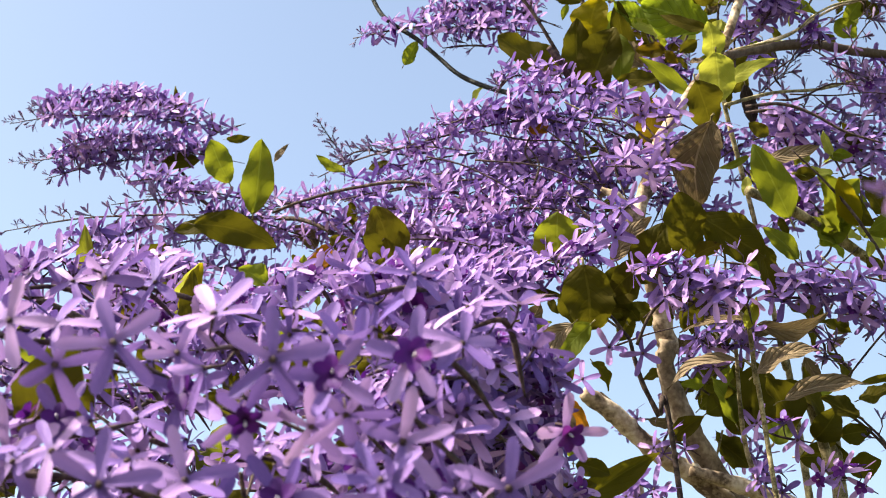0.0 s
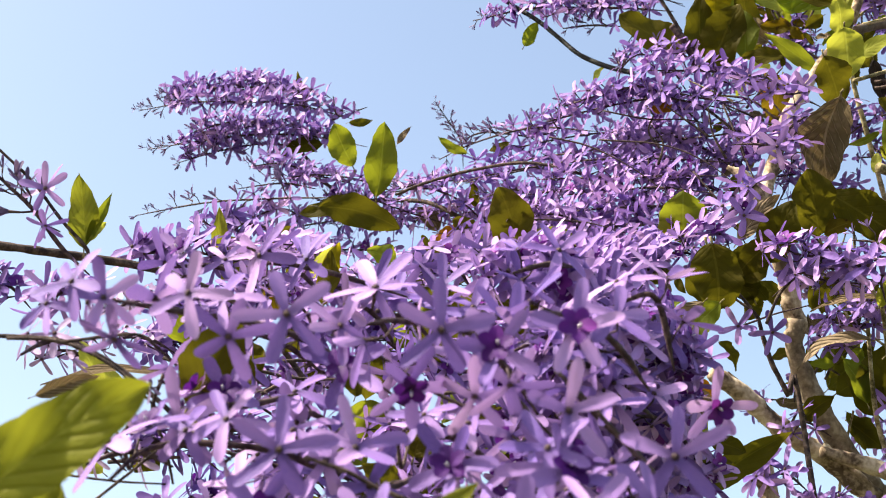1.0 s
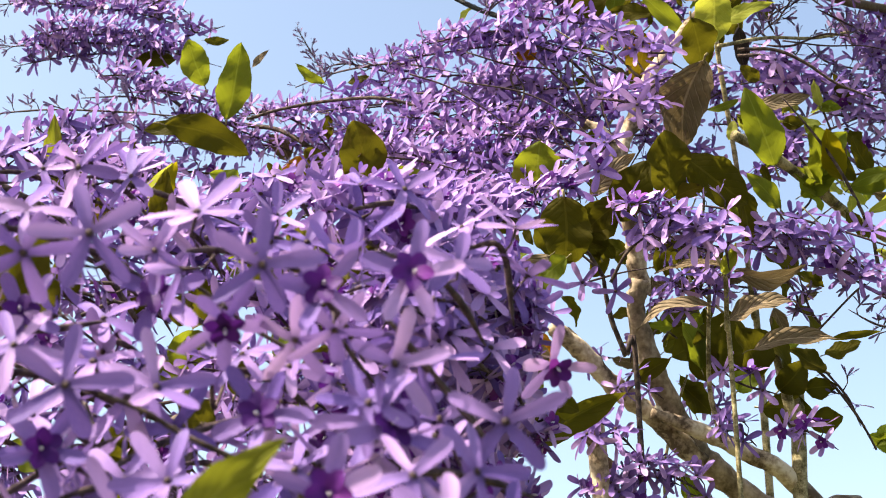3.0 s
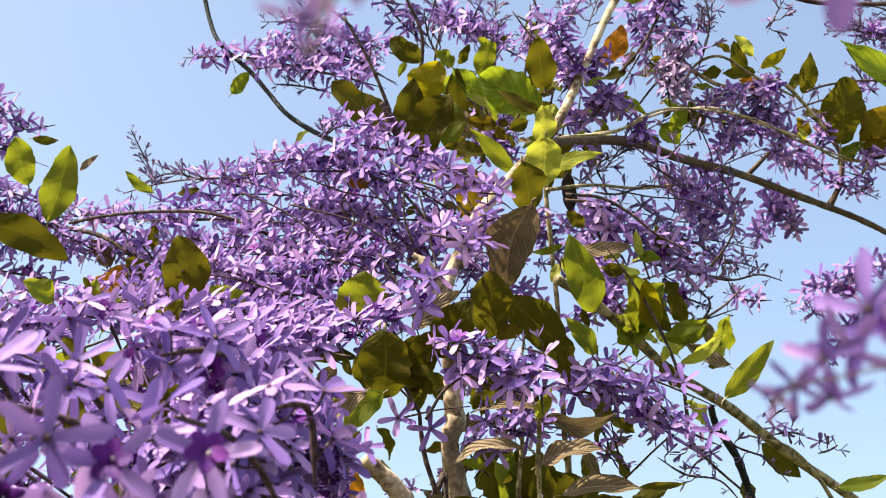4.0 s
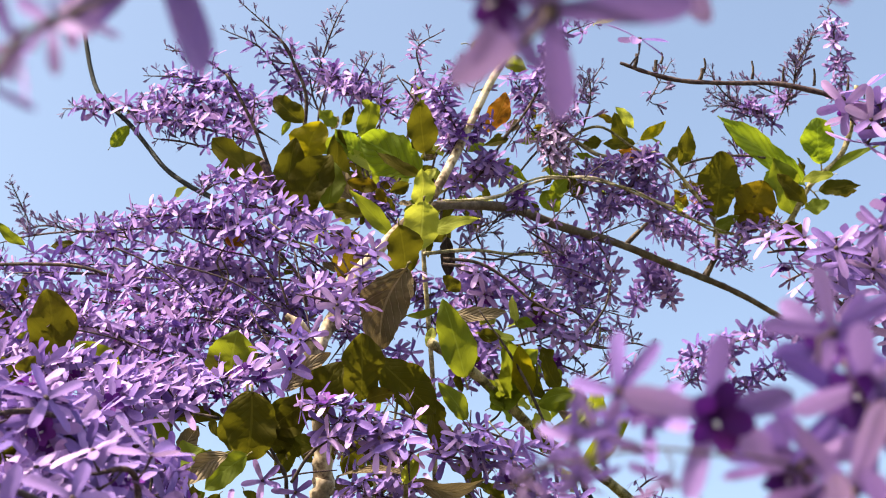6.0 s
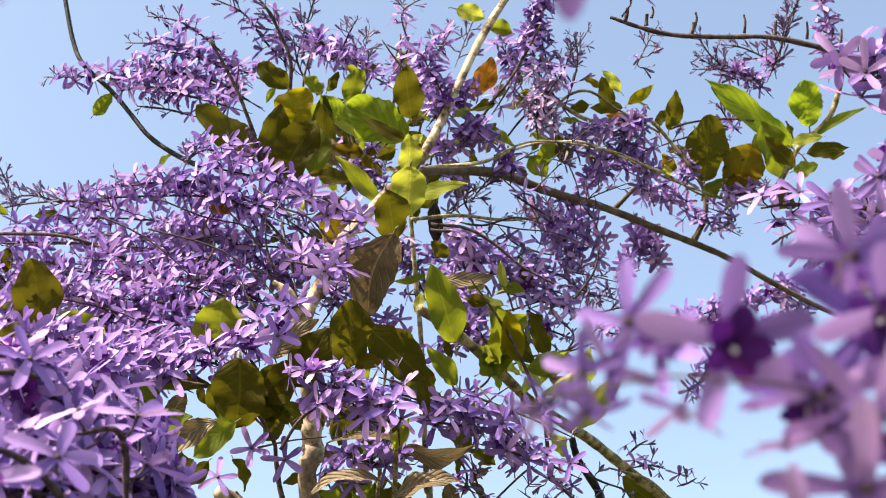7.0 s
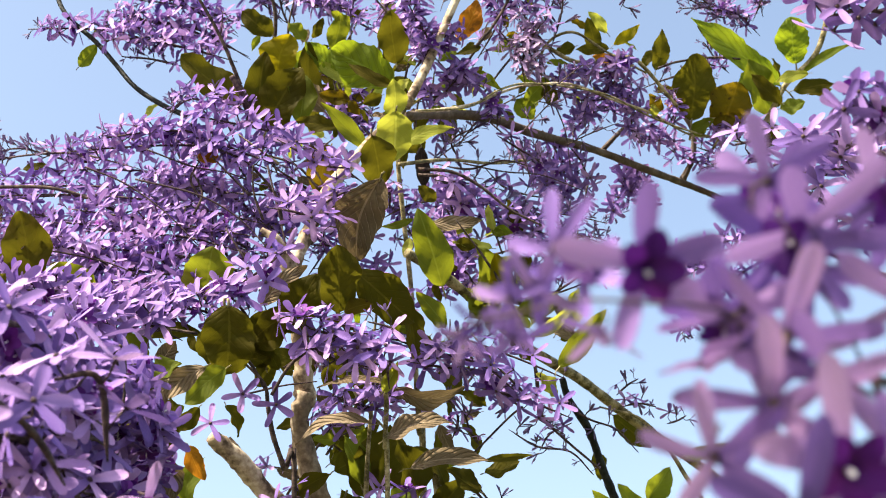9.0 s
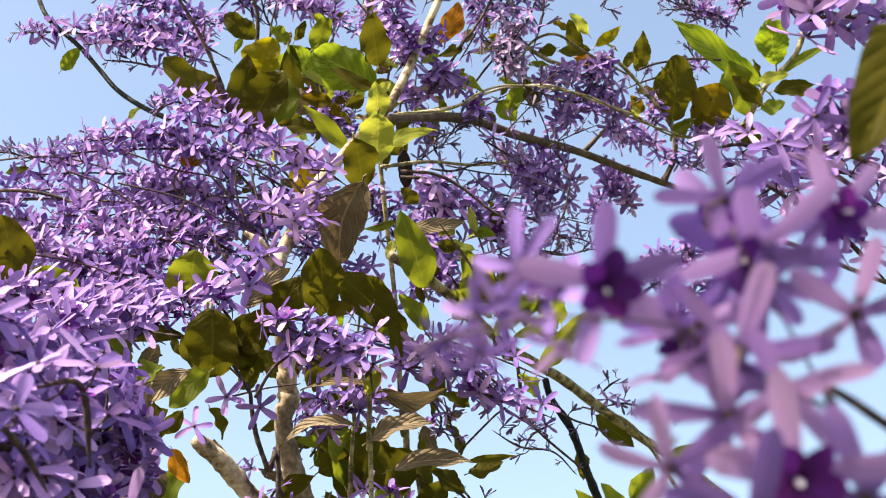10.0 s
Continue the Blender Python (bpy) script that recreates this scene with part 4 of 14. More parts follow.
leaf(vine, (0.092, 1.491, 2.638), (0.070, 1.493, 2.660), 0.015, GREEN, 22, 0.39, -0.00, sharp=1.09, quilt=0.032, seed=9260)
leaf(vine, (-0.038, 1.514, 2.610), (-0.045, 1.501, 2.626), 0.013, GREEN, -23, 0.23, 0.04, sharp=1.07, quilt=0.032, seed=8673)
leaf(vine, (-0.035, 1.534, 2.669), (-0.052, 1.532, 2.686), 0.012, LIME, -30, 0.38, 0.01, sharp=0.94, seed=2521)
leaf(vine, (0.027, 1.554, 2.663), (0.003, 1.549, 2.645), 0.015, GREEN, -18, 0.34, -0.03, sharp=0.93, quilt=0.032, seed=3143)
leaf(vine, (-0.003, 1.544, 2.627), (0.009, 1.558, 2.611), 0.010, OLIVE, 32, 0.15, 0.05, sharp=0.7, seed=833)
leaf(vine, (0.107, 1.493, 2.522), (0.081, 1.500, 2.505), 0.017, OLIVE, -25, 0.25, 0.02, sharp=1.17, seed=8273)
leaf(vine, (0.009, 1.558, 2.698), (0.028, 1.561, 2.694), 0.012, OLIVE, -20, 0.38, 0.02, sharp=0.58, seed=4235)
leaf(vine, (-0.026, 1.531, 2.545), (-0.053, 1.514, 2.554), 0.018, LIME, 23, 0.22, 0.05, sharp=1.2, seed=1201)
leaf(vine, (0.058, 1.505, 2.626), (0.067, 1.511, 2.603), 0.013, GREEN, 23, 0.27, 0.03, sharp=0.52, quilt=0.032, seed=8455)
leaf(vine, (-0.001, 1.492, 2.605), (0.005, 1.507, 2.592), 0.013, GREEN, -26, 0.29, 0.02, sharp=1.17, quilt=0.032, seed=8630)
leaf(vine, (0.061, 1.494, 2.504), (0.057, 1.484, 2.516), 0.008, LIME, 29, 0.23, 0.04, sharp=0.96, seed=7690)
leaf(vine, (0.082, 1.507, 2.552), (0.091, 1.494, 2.572), 0.014, OLIVE, 25, 0.22, 0.01, sharp=0.94, seed=555)
leaf(vine, (-0.010, 1.555, 2.623), (-0.033, 1.542, 2.638), 0.014, OLIVE, -1, 0.25, 0.04, sharp=0.77, seed=5774)
leaf(vine, (0.082, 1.538, 2.650), (0.098, 1.548, 2.631), 0.013, LIME, 3, 0.37, 0.04, sharp=0.64, seed=85)
leaf(vine, (0.061, 1.477, 2.583), (0.083, 1.468, 2.600), 0.015, LIME, 0, 0.37, 0.00, sharp=0.93, seed=1903)
leaf(vine, (-0.018, 1.549, 2.624), (-0.017, 1.540, 2.650), 0.010, OLIVE, -8, 0.35, 0.00, sharp=0.72, seed=7691)
leaf(vine, (-0.003, 1.520, 2.583), (0.015, 1.512, 2.583), 0.008, OLIVE, 19, 0.17, -0.01, sharp=1.12, seed=580)
leaf(vine, (-0.009, 1.509, 2.606), (0.002, 1.498, 2.624), 0.014, GREEN, -12, 0.36, 0.05, sharp=0.68, quilt=0.032, seed=9149)
leaf(vine, (0.020, 1.463, 2.545), (0.032, 1.476, 2.531), 0.010, OLIVE, -29, 0.21, -0.01, sharp=1.09, seed=5324)
leaf(vine, (-0.031, 1.476, 2.485), (-0.008, 1.469, 2.484), 0.013, SPOTTED, 4, 0.38, -0.03, sharp=0.85, seed=3016)
leaf(vine, (-0.023, 1.448, 2.479), (-0.036, 1.448, 2.466), 0.009, SPOTTED, 21, 0.19, -0.00, sharp=1.13, seed=2257)
leaf(vine, (-0.030, 1.472, 2.499), (-0.042, 1.485, 2.485), 0.009, SPOTTED, -8, 0.19, -0.01, sharp=1.12, seed=1484)
leaf(vine, (-0.010, 1.454, 2.492), (-0.010, 1.445, 2.504), 0.007, OLIVE, 5, 0.38, -0.03, sharp=1.03, seed=6648)
leaf(vine, (0.020, 1.495, 2.558), (0.005, 1.487, 2.575), 0.014, SPOTTED, -18, 0.27, 0.05, sharp=0.65, seed=7733)
leaf(vine, (-0.030, 1.473, 2.485), (-0.050, 1.468, 2.486), 0.011, SPOTTED, -4, 0.30, 0.04, sharp=0.68, seed=7406)
leaf(vine, (0.015, 1.483, 2.519), (-0.009, 1.472, 2.521), 0.013, SPOTTED, 33, 0.40, -0.02, sharp=1.14, seed=1677)
leaf(vine, (-0.004, 1.424, 2.200), (0.012, 1.435, 2.195), 0.008, OLIVE, -18, 0.22, 0.01, sharp=1.16, seed=2432)
leaf(vine, (-0.053, 1.344, 2.122), (-0.063, 1.339, 2.140), 0.013, OLIVE, -20, 0.39, 0.01, sharp=0.56, seed=5332)
leaf(vine, (-0.043, 1.416, 2.147), (-0.058, 1.411, 2.163), 0.013, OLIVE, 26, 0.33, 0.01, sharp=0.89, seed=842)
leaf(vine, (0.009, 1.392, 2.152), (-0.011, 1.385, 2.155), 0.009, OLIVE, 26, 0.21, -0.01, sharp=0.77, seed=2369)
leaf(vine, (0.008, 1.363, 2.127), (-0.000, 1.373, 2.113), 0.010, OLIVE, 20, 0.17, 0.03, sharp=0.58, seed=4677)
leaf(vine, (-0.004, 1.354, 2.190), (-0.002, 1.363, 2.179), 0.009, DRY, 14, 0.38, 0.02, sharp=1.16, seed=2001)
leaf(vine, (-0.030, 1.438, 2.160), (-0.020, 1.423, 2.175), 0.010, DRY, 23, 0.25, 0.03, sharp=1.02, seed=2815)
leaf(vine, (0.023, 1.401, 2.199), (0.000, 1.404, 2.212), 0.014, OLIVE, 27, 0.37, 0.03, sharp=1.12, seed=404)
leaf(vine, (0.004, 1.439, 2.175), (-0.014, 1.427, 2.183), 0.014, OLIVE, 1, 0.36, 0.05, sharp=1.0, seed=5976)
leaf(vine, (-0.068, 1.342, 2.129), (-0.079, 1.361, 2.117), 0.009, OLIVE, 0, 0.15, 0.02, sharp=1.09, seed=8994)
leaf(vine, (-0.000, 1.407, 2.166), (0.024, 1.412, 2.167), 0.010, OLIVE, 16, 0.24, 0.04, sharp=1.19, seed=4279)
leaf(vine, (0.029, 1.412, 2.169), (0.015, 1.419, 2.161), 0.009, OLIVE, 13, 0.35, 0.03, sharp=0.99, seed=5379)
leaf(vine, (0.143, 1.457, 2.348), (0.170, 1.449, 2.342), 0.017, OLIVE, 29, 0.25, -0.01, sharp=1.03, seed=3361)
leaf(vine, (0.116, 1.512, 2.363), (0.135, 1.510, 2.350), 0.012, LIME, -28, 0.40, 0.03, sharp=0.62, seed=731)
leaf(vine, (0.099, 1.496, 2.363), (0.121, 1.497, 2.376), 0.015, OLIVE, 4, 0.20, 0.01, sharp=0.57, seed=1569)
leaf(vine, (0.158, 1.493, 2.381), (0.163, 1.479, 2.395), 0.012, LIME, 24, 0.19, 0.04, sharp=1.0, seed=2001)
leaf(vine, (0.090, 1.479, 2.275), (0.098, 1.488, 2.262), 0.007, OLIVE, 24, 0.40, 0.04, sharp=0.61, seed=2485)
leaf(vine, (0.191, 1.490, 2.388), (0.208, 1.485, 2.379), 0.011, GREEN, 11, 0.27, 0.01, sharp=1.09, quilt=0.032, seed=621)
leaf(vine, (0.198, 1.497, 2.342), (0.179, 1.492, 2.354), 0.011, OLIVE, -32, 0.19, 0.03, sharp=0.65, seed=4321)
leaf(vine, (0.118, 1.469, 2.298), (0.127, 1.478, 2.278), 0.011, OLIVE, 34, 0.20, 0.04, sharp=0.87, seed=6153)
leaf(vine, (0.087, 1.467, 2.359), (0.081, 1.473, 2.335), 0.012, LIME, 15, 0.25, -0.03, sharp=0.6, seed=5949)
leaf(vine, (0.138, 1.486, 2.323), (0.126, 1.502, 2.312), 0.009, GREEN, -20, 0.23, -0.00, sharp=0.92, quilt=0.032, seed=3069)
leaf(vine, (0.090, 1.437, 2.347), (0.104, 1.451, 2.333), 0.010, LIME, 11, 0.25, 0.02, sharp=0.66, seed=930)
leaf(vine, (0.162, 1.444, 2.281), (0.179, 1.459, 2.270), 0.010, LIME, -10, 0.32, 0.01, sharp=0.88, seed=5528)
leaf(vine, (0.209, 1.429, 2.234), (0.209, 1.441, 2.219), 0.010, LIME, 0, 0.36, -0.01, sharp=0.55, seed=2339)
leaf(vine, (0.171, 1.472, 2.355), (0.184, 1.476, 2.336), 0.010, GREEN, 14, 0.16, 0.01, sharp=1.09, quilt=0.032, seed=8221)
leaf(vine, (0.103, 1.445, 2.339), (0.089, 1.436, 2.349), 0.012, OLIVE, 13, 0.39, 0.00, sharp=1.12, seed=2877)
leaf(vine, (0.121, 1.424, 2.295), (0.143, 1.431, 2.300), 0.013, OLIVE, -5, 0.38, 0.01, sharp=0.7, seed=1059)
leaf(vine, (0.270, 1.640, 2.682), (0.279, 1.639, 2.705), 0.013, GREEN, -14, 0.28, 0.03, sharp=0.8, quilt=0.032, seed=4981)
leaf(vine, (0.150, 1.619, 2.687), (0.136, 1.612, 2.710), 0.014, GREEN, -25, 0.18, 0.01, sharp=1.03, quilt=0.032, seed=2861)
leaf(vine, (0.185, 1.606, 2.707), (0.181, 1.611, 2.678), 0.011, GREEN, -15, 0.31, 0.04, sharp=1.04, quilt=0.032, seed=109)
leaf(vine, (0.221, 1.570, 2.628), (0.234, 1.578, 2.612), 0.011, OLIVE, 3, 0.30, 0.03, sharp=0.9, seed=3148)
leaf(vine, (0.168, 1.642, 2.676), (0.155, 1.629, 2.698), 0.018, OLIVE, 32, 0.36, 0.02, sharp=0.99, seed=6041)
leaf(vine, (0.218, 1.618, 2.693), (0.217, 1.640, 2.671), 0.014, GREEN, 23, 0.19, 0.02, sharp=0.57, quilt=0.032, seed=5534)
leaf(vine, (0.286, 1.584, 2.726), (0.315, 1.571, 2.716), 0.012, GREEN, -7, 0.21, 0.00, sharp=0.81, quilt=0.032, seed=3010)
leaf(vine, (0.245, 1.586, 2.701), (0.272, 1.599, 2.693), 0.012, GREEN, 12, 0.16, -0.03, sharp=0.66, quilt=0.032, seed=6454)
leaf(vine, (0.194, 1.625, 2.707), (0.208, 1.616, 2.718), 0.010, GREEN, 30, 0.26, -0.02, sharp=1.01, quilt=0.032, seed=8432)
leaf(vine, (0.191, 1.566, 2.700), (0.175, 1.570, 2.686), 0.008, OLIVE, -10, 0.38, 0.04, sharp=0.78, seed=2352)
leaf(vine, (0.491, 1.685, 2.742), (0.493, 1.663, 2.760), 0.016, OLIVE, 14, 0.26, -0.03, sharp=1.0, seed=4722)
leaf(vine, (0.531, 1.659, 2.712), (0.511, 1.654, 2.730), 0.013, OLIVE, 21, 0.32, 0.01, sharp=0.93, seed=4420)
leaf(vine, (0.525, 1.668, 2.737), (0.500, 1.677, 2.745), 0.014, GREEN, -34, 0.32, -0.01, sharp=1.03, quilt=0.032, seed=8068)
leaf(vine, (0.486, 1.651, 2.693), (0.485, 1.664, 2.682), 0.008, OLIVE, 33, 0.27, 0.03, sharp=0.92, seed=2230)
leaf(vine, (0.457, 1.663, 2.714), (0.441, 1.671, 2.701), 0.012, SPOTTED, 8, 0.20, -0.00, sharp=0.95, seed=6672)
leaf(vine, (0.454, 1.631, 2.717), (0.480, 1.629, 2.727), 0.013, SPOTTED, -12, 0.23, -0.01, sharp=0.81, seed=7353)
leaf(vine, (0.595, 1.657, 2.721), (0.582, 1.641, 2.731), 0.009, OLIVE, 7, 0.19, 0.03, sharp=0.5, seed=3585)
leaf(vine, (0.587, 1.645, 2.712), (0.592, 1.656, 2.696), 0.011, GREEN, 17, 0.38, 0.04, sharp=0.96, quilt=0.032, seed=8717)
leaf(vine, (0.655, 1.670, 2.753), (0.655, 1.680, 2.735), 0.014, OLIVE, -17, 0.27, 0.00, sharp=0.77, seed=9615)
leaf(vine, (0.582, 1.671, 2.725), (0.562, 1.665, 2.749), 0.020, GREEN, 29, 0.18, 0.03, sharp=0.6, quilt=0.032, seed=8764)
leaf(vine, (0.603, 1.686, 2.779), (0.618, 1.669, 2.793), 0.017, GREEN, -17, 0.29, -0.02, sharp=0.69, quilt=0.032, seed=2108)
leaf(vine, (0.652, 1.654, 2.772), (0.640, 1.638, 2.795), 0.018, OLIVE, 32, 0.32, -0.02, sharp=0.77, seed=7391)
leaf(vine, (-0.060, 1.580, 2.478), (-0.073, 1.568, 2.484), 0.011, OLIVE, 0, 0.32, 0.05, sharp=0.95, seed=8514)
leaf(vine, (-0.128, 1.555, 2.489), (-0.118, 1.561, 2.466), 0.011, DRY, -34, 0.25, 0.02, sharp=0.92, seed=8587)
leaf(vine, (-0.110, 1.588, 2.493), (-0.096, 1.582, 2.506), 0.011, OLIVE, 31, 0.19, 0.04, sharp=1.01, seed=6943)
leaf(vine, (-0.011, 1.518, 2.478), (-0.038, 1.517, 2.484), 0.013, OLIVE, 22, 0.26, -0.02, sharp=0.73, seed=2249)
leaf(vine, (-0.012, 1.524, 2.444), (-0.012, 1.507, 2.462), 0.013, DRY, -4, 0.39, -0.02, sharp=0.92, seed=8214)
leaf(vine, (-0.045, 1.560, 2.463), (-0.062, 1.560, 2.457), 0.011, OLIVE, 0, 0.19, -0.02, sharp=0.77, seed=9505)
leaf(vine, (-0.108, 1.576, 2.499), (-0.122, 1.567, 2.510), 0.009, DRY, -11, 0.20, 0.01, sharp=0.95, seed=651)
leaf(vine, (-0.035, 1.559, 2.473), (-0.032, 1.547, 2.492), 0.013, OLIVE, 34, 0.16, -0.02, sharp=0.76, seed=5227)
leaf(vine, (-0.040, 1.562, 2.488), (-0.035, 1.554, 2.504), 0.009, DRY, -1, 0.40, 0.01, sharp=1.04, seed=6184)
leaf(vine, (-0.036, 1.579, 2.457), (-0.054, 1.580, 2.449), 0.012, OLIVE, 29, 0.32, 0.02, sharp=0.61, seed=6626)
leaf(vine, (-0.066, 1.582, 2.474), (-0.091, 1.567, 2.476), 0.016, OLIVE, -6, 0.27, 0.02, sharp=1.19, seed=6077)
leaf(vine, (-0.013, 1.552, 2.513), (0.001, 1.559, 2.500), 0.012, DRY, 26, 0.31, 0.00, sharp=0.68, seed=3542)
leaf(vine, (-0.034, 1.526, 2.442), (-0.019, 1.524, 2.450), 0.007, DRY, 4, 0.19, 0.04, sharp=1.1, seed=1806)
leaf(vine, (-0.060, 1.587, 2.516), (-0.042, 1.592, 2.505), 0.012, DRY, 19, 0.28, 0.03, sharp=0.81, seed=760)
leaf(vine, (-0.069, 1.572, 2.419), (-0.057, 1.563, 2.436), 0.011, DRY, 13, 0.30, 0.01, sharp=1.01, seed=4420)
leaf(vine, (-0.098, 1.507, 2.377), (-0.074, 1.505, 2.377), 0.013, DRY, -30, 0.35, 0.02, sharp=0.82, seed=1936)
leaf(vine, (-0.095, 1.573, 2.344), (-0.083, 1.585, 2.334), 0.009, OLIVE, -3, 0.31, 0.04, sharp=0.85, seed=9464)
leaf(vine, (-0.090, 1.502, 2.352), (-0.074, 1.486, 2.368), 0.016, GREEN, -19, 0.27, 0.02, sharp=0.95, quilt=0.032, seed=4263)
leaf(vine, (-0.093, 1.516, 2.396), (-0.078, 1.517, 2.401), 0.008, DRY, 0, 0.27, 0.03, sharp=0.61, seed=8441)
leaf(vine, (-0.115, 1.540, 2.376), (-0.129, 1.554, 2.363), 0.012, DRY, -22, 0.34, -0.02, sharp=0.72, seed=5195)
leaf(vine, (-0.065, 1.555, 2.342), (-0.052, 1.535, 2.359), 0.014, GREEN, -19, 0.40, 0.03, sharp=0.81, quilt=0.032, seed=8596)
leaf(vine, (-0.091, 1.540, 2.403), (-0.073, 1.540, 2.400), 0.010, OLIVE, -19, 0.23, -0.02, sharp=0.8, seed=4000)
leaf(vine, (-0.075, 1.522, 2.319), (-0.059, 1.526, 2.309), 0.013, OLIVE, -20, 0.19, 0.04, sharp=0.55, seed=4514)
leaf(vine, (-0.073, 1.499, 2.308), (-0.059, 1.497, 2.298), 0.007, OLIVE, -31, 0.37, 0.03, sharp=0.72, seed=6923)
leaf(vine, (-0.012, 1.511, 2.157), (-0.014, 1.496, 2.170), 0.009, DRY, -30, 0.15, 0.04, sharp=1.19, seed=7307)
leaf(vine, (0.031, 1.512, 2.105), (0.042, 1.495, 2.120), 0.013, GREEN, 21, 0.26, 0.01, sharp=0.97, quilt=0.032, seed=2923)
leaf(vine, (0.010, 1.494, 2.152), (-0.020, 1.504, 2.149), 0.018, DRY, 5, 0.25, 0.04, sharp=0.7, seed=155)
leaf(vine, (0.049, 1.504, 2.177), (0.043, 1.487, 2.191), 0.014, OLIVE, -20, 0.26, 0.01, sharp=0.99, seed=2933)
leaf(vine, (0.021, 1.502, 2.135), (0.044, 1.524, 2.123), 0.017, GREEN, -1, 0.19, -0.01, sharp=0.9, quilt=0.032, seed=1024)
leaf(vine, (-0.017, 1.428, 2.161), (-0.035, 1.431, 2.169), 0.011, OLIVE, -20, 0.17, 0.05, sharp=1.11, seed=9233)
leaf(vine, (0.037, 1.551, 2.117), (0.060, 1.529, 2.130), 0.016, DRY, 33, 0.20, 0.03, sharp=0.77, seed=9805)
leaf(vine, (0.009, 1.473, 2.096), (-0.018, 1.466, 2.095), 0.013, GREEN, 0, 0.33, 0.04, sharp=0.63, quilt=0.032, seed=9236)
leaf(vine, (0.010, 1.556, 2.183), (0.035, 1.551, 2.186), 0.015, OLIVE, 6, 0.21, -0.00, sharp=1.2, seed=2975)
leaf(vine, (-0.034, 1.514, 2.131), (-0.062, 1.526, 2.128), 0.015, OLIVE, 22, 0.40, -0.02, sharp=0.54, seed=9271)
leaf(vine, (0.002, 1.415, 2.167), (0.014, 1.434, 2.153), 0.014, OLIVE, 25, 0.28, 0.01, sharp=0.74, seed=169)
leaf(vine, (0.027, 1.542, 2.188), (0.044, 1.544, 2.194), 0.009, OLIVE, 22, 0.19, -0.01, sharp=0.58, seed=8337)
leaf(vine, (0.048, 1.438, 2.167), (0.048, 1.454, 2.150), 0.013, OLIVE, 4, 0.37, 0.04, sharp=0.86, seed=1835)
leaf(vine, (0.040, 1.564, 2.099), (0.050, 1.550, 2.118), 0.013, GREEN, 16, 0.32, 0.04, sharp=1.16, quilt=0.032, seed=2804)
leaf(vine, (-0.030, 1.567, 2.673), (-0.055, 1.580, 2.668), 0.017, OLIVE, 2, 0.23, -0.03, sharp=0.59, seed=1426)
leaf(vine, (0.008, 1.524, 2.671), (-0.006, 1.528, 2.650), 0.011, GREEN, 3, 0.33, 0.04, sharp=0.57, quilt=0.032, seed=2511)
leaf(vine, (-0.062, 1.491, 2.596), (-0.078, 1.497, 2.596), 0.009, OLIVE, -29, 0.33, 0.03, sharp=0.65, seed=3982)
leaf(vine, (-0.065, 1.587, 2.743), (-0.058, 1.581, 2.764), 0.014, DRY, -14, 0.25, 0.01, sharp=0.84, seed=7503)
leaf(vine, (0.068, 1.586, 2.633), (0.047, 1.601, 2.618), 0.016, GREEN, 32, 0.29, 0.00, sharp=0.58, quilt=0.032, seed=4889)
leaf(vine, (0.052, 1.492, 2.508), (0.039, 1.507, 2.491), 0.016, DRY, 11, 0.27, 0.04, sharp=0.95, seed=5999)
leaf(vine, (0.052, 1.499, 2.511), (0.036, 1.493, 2.509), 0.007, SPOTTED, -19, 0.34, 0.02, sharp=0.68, seed=8987)
leaf(vine, (0.061, 1.486, 2.528), (0.080, 1.488, 2.522), 0.012, OLIVE, 27, 0.29, 0.03, sharp=0.8, seed=6899)
leaf(vine, (0.096, 1.581, 2.600), (0.117, 1.567, 2.612), 0.018, OLIVE, 30, 0.39, -0.01, sharp=1.13, seed=355)
leaf(vine, (0.027, 1.574, 2.646), (0.008, 1.577, 2.634), 0.014, SPOTTED, -3, 0.24, -0.01, sharp=1.18, seed=5230)
leaf(vine, (0.028, 1.539, 2.650), (-0.001, 1.547, 2.656), 0.016, OLIVE, 18, 0.30, 0.03, sharp=1.15, seed=4630)
leaf(vine, (-0.042, 1.543, 2.662), (-0.021, 1.543, 2.635), 0.012, SPOTTED, -28, 0.33, 0.01, sharp=0.7, seed=9142)
leaf(vine, (0.056, 1.531, 2.583), (0.034, 1.536, 2.587), 0.011, DRY, 22, 0.21, 0.01, sharp=0.91, seed=2755)
leaf(vine, (-0.077, 1.557, 2.629), (-0.073, 1.546, 2.640), 0.008, GREEN, 27, 0.29, 0.04, sharp=0.65, quilt=0.032, seed=9479)
leaf(vine, (-0.125, 1.565, 2.736), (-0.135, 1.577, 2.716), 0.010, GREEN, -8, 0.32, 0.05, sharp=1.17, quilt=0.032, seed=8292)
leaf(vine, (-0.015, 1.511, 2.605), (-0.023, 1.500, 2.624), 0.011, OLIVE, 22, 0.17, 0.03, sharp=0.93, seed=1953)
leaf(vine, (0.056, 1.563, 2.750), (0.082, 1.571, 2.741), 0.017, GREEN, -22, 0.37, -0.02, sharp=0.91, quilt=0.032, seed=815)
leaf(vine, (0.049, 1.509, 2.601), (0.023, 1.512, 2.587), 0.018, OLIVE, -26, 0.36, -0.02, sharp=1.08, seed=5013)
leaf(vine, (0.069, 1.506, 2.529), (0.071, 1.500, 2.543), 0.007, GREEN, -1, 0.34, 0.02, sharp=0.51, quilt=0.032, seed=8020)
leaf(vine, (0.080, 1.484, 2.632), (0.065, 1.489, 2.634), 0.008, DRY, -26, 0.31, -0.01, sharp=0.76, seed=8699)
leaf(vine, (-0.105, 1.513, 2.606), (-0.126, 1.505, 2.618), 0.011, DRY, -30, 0.27, 0.03, sharp=1.05, seed=6363)
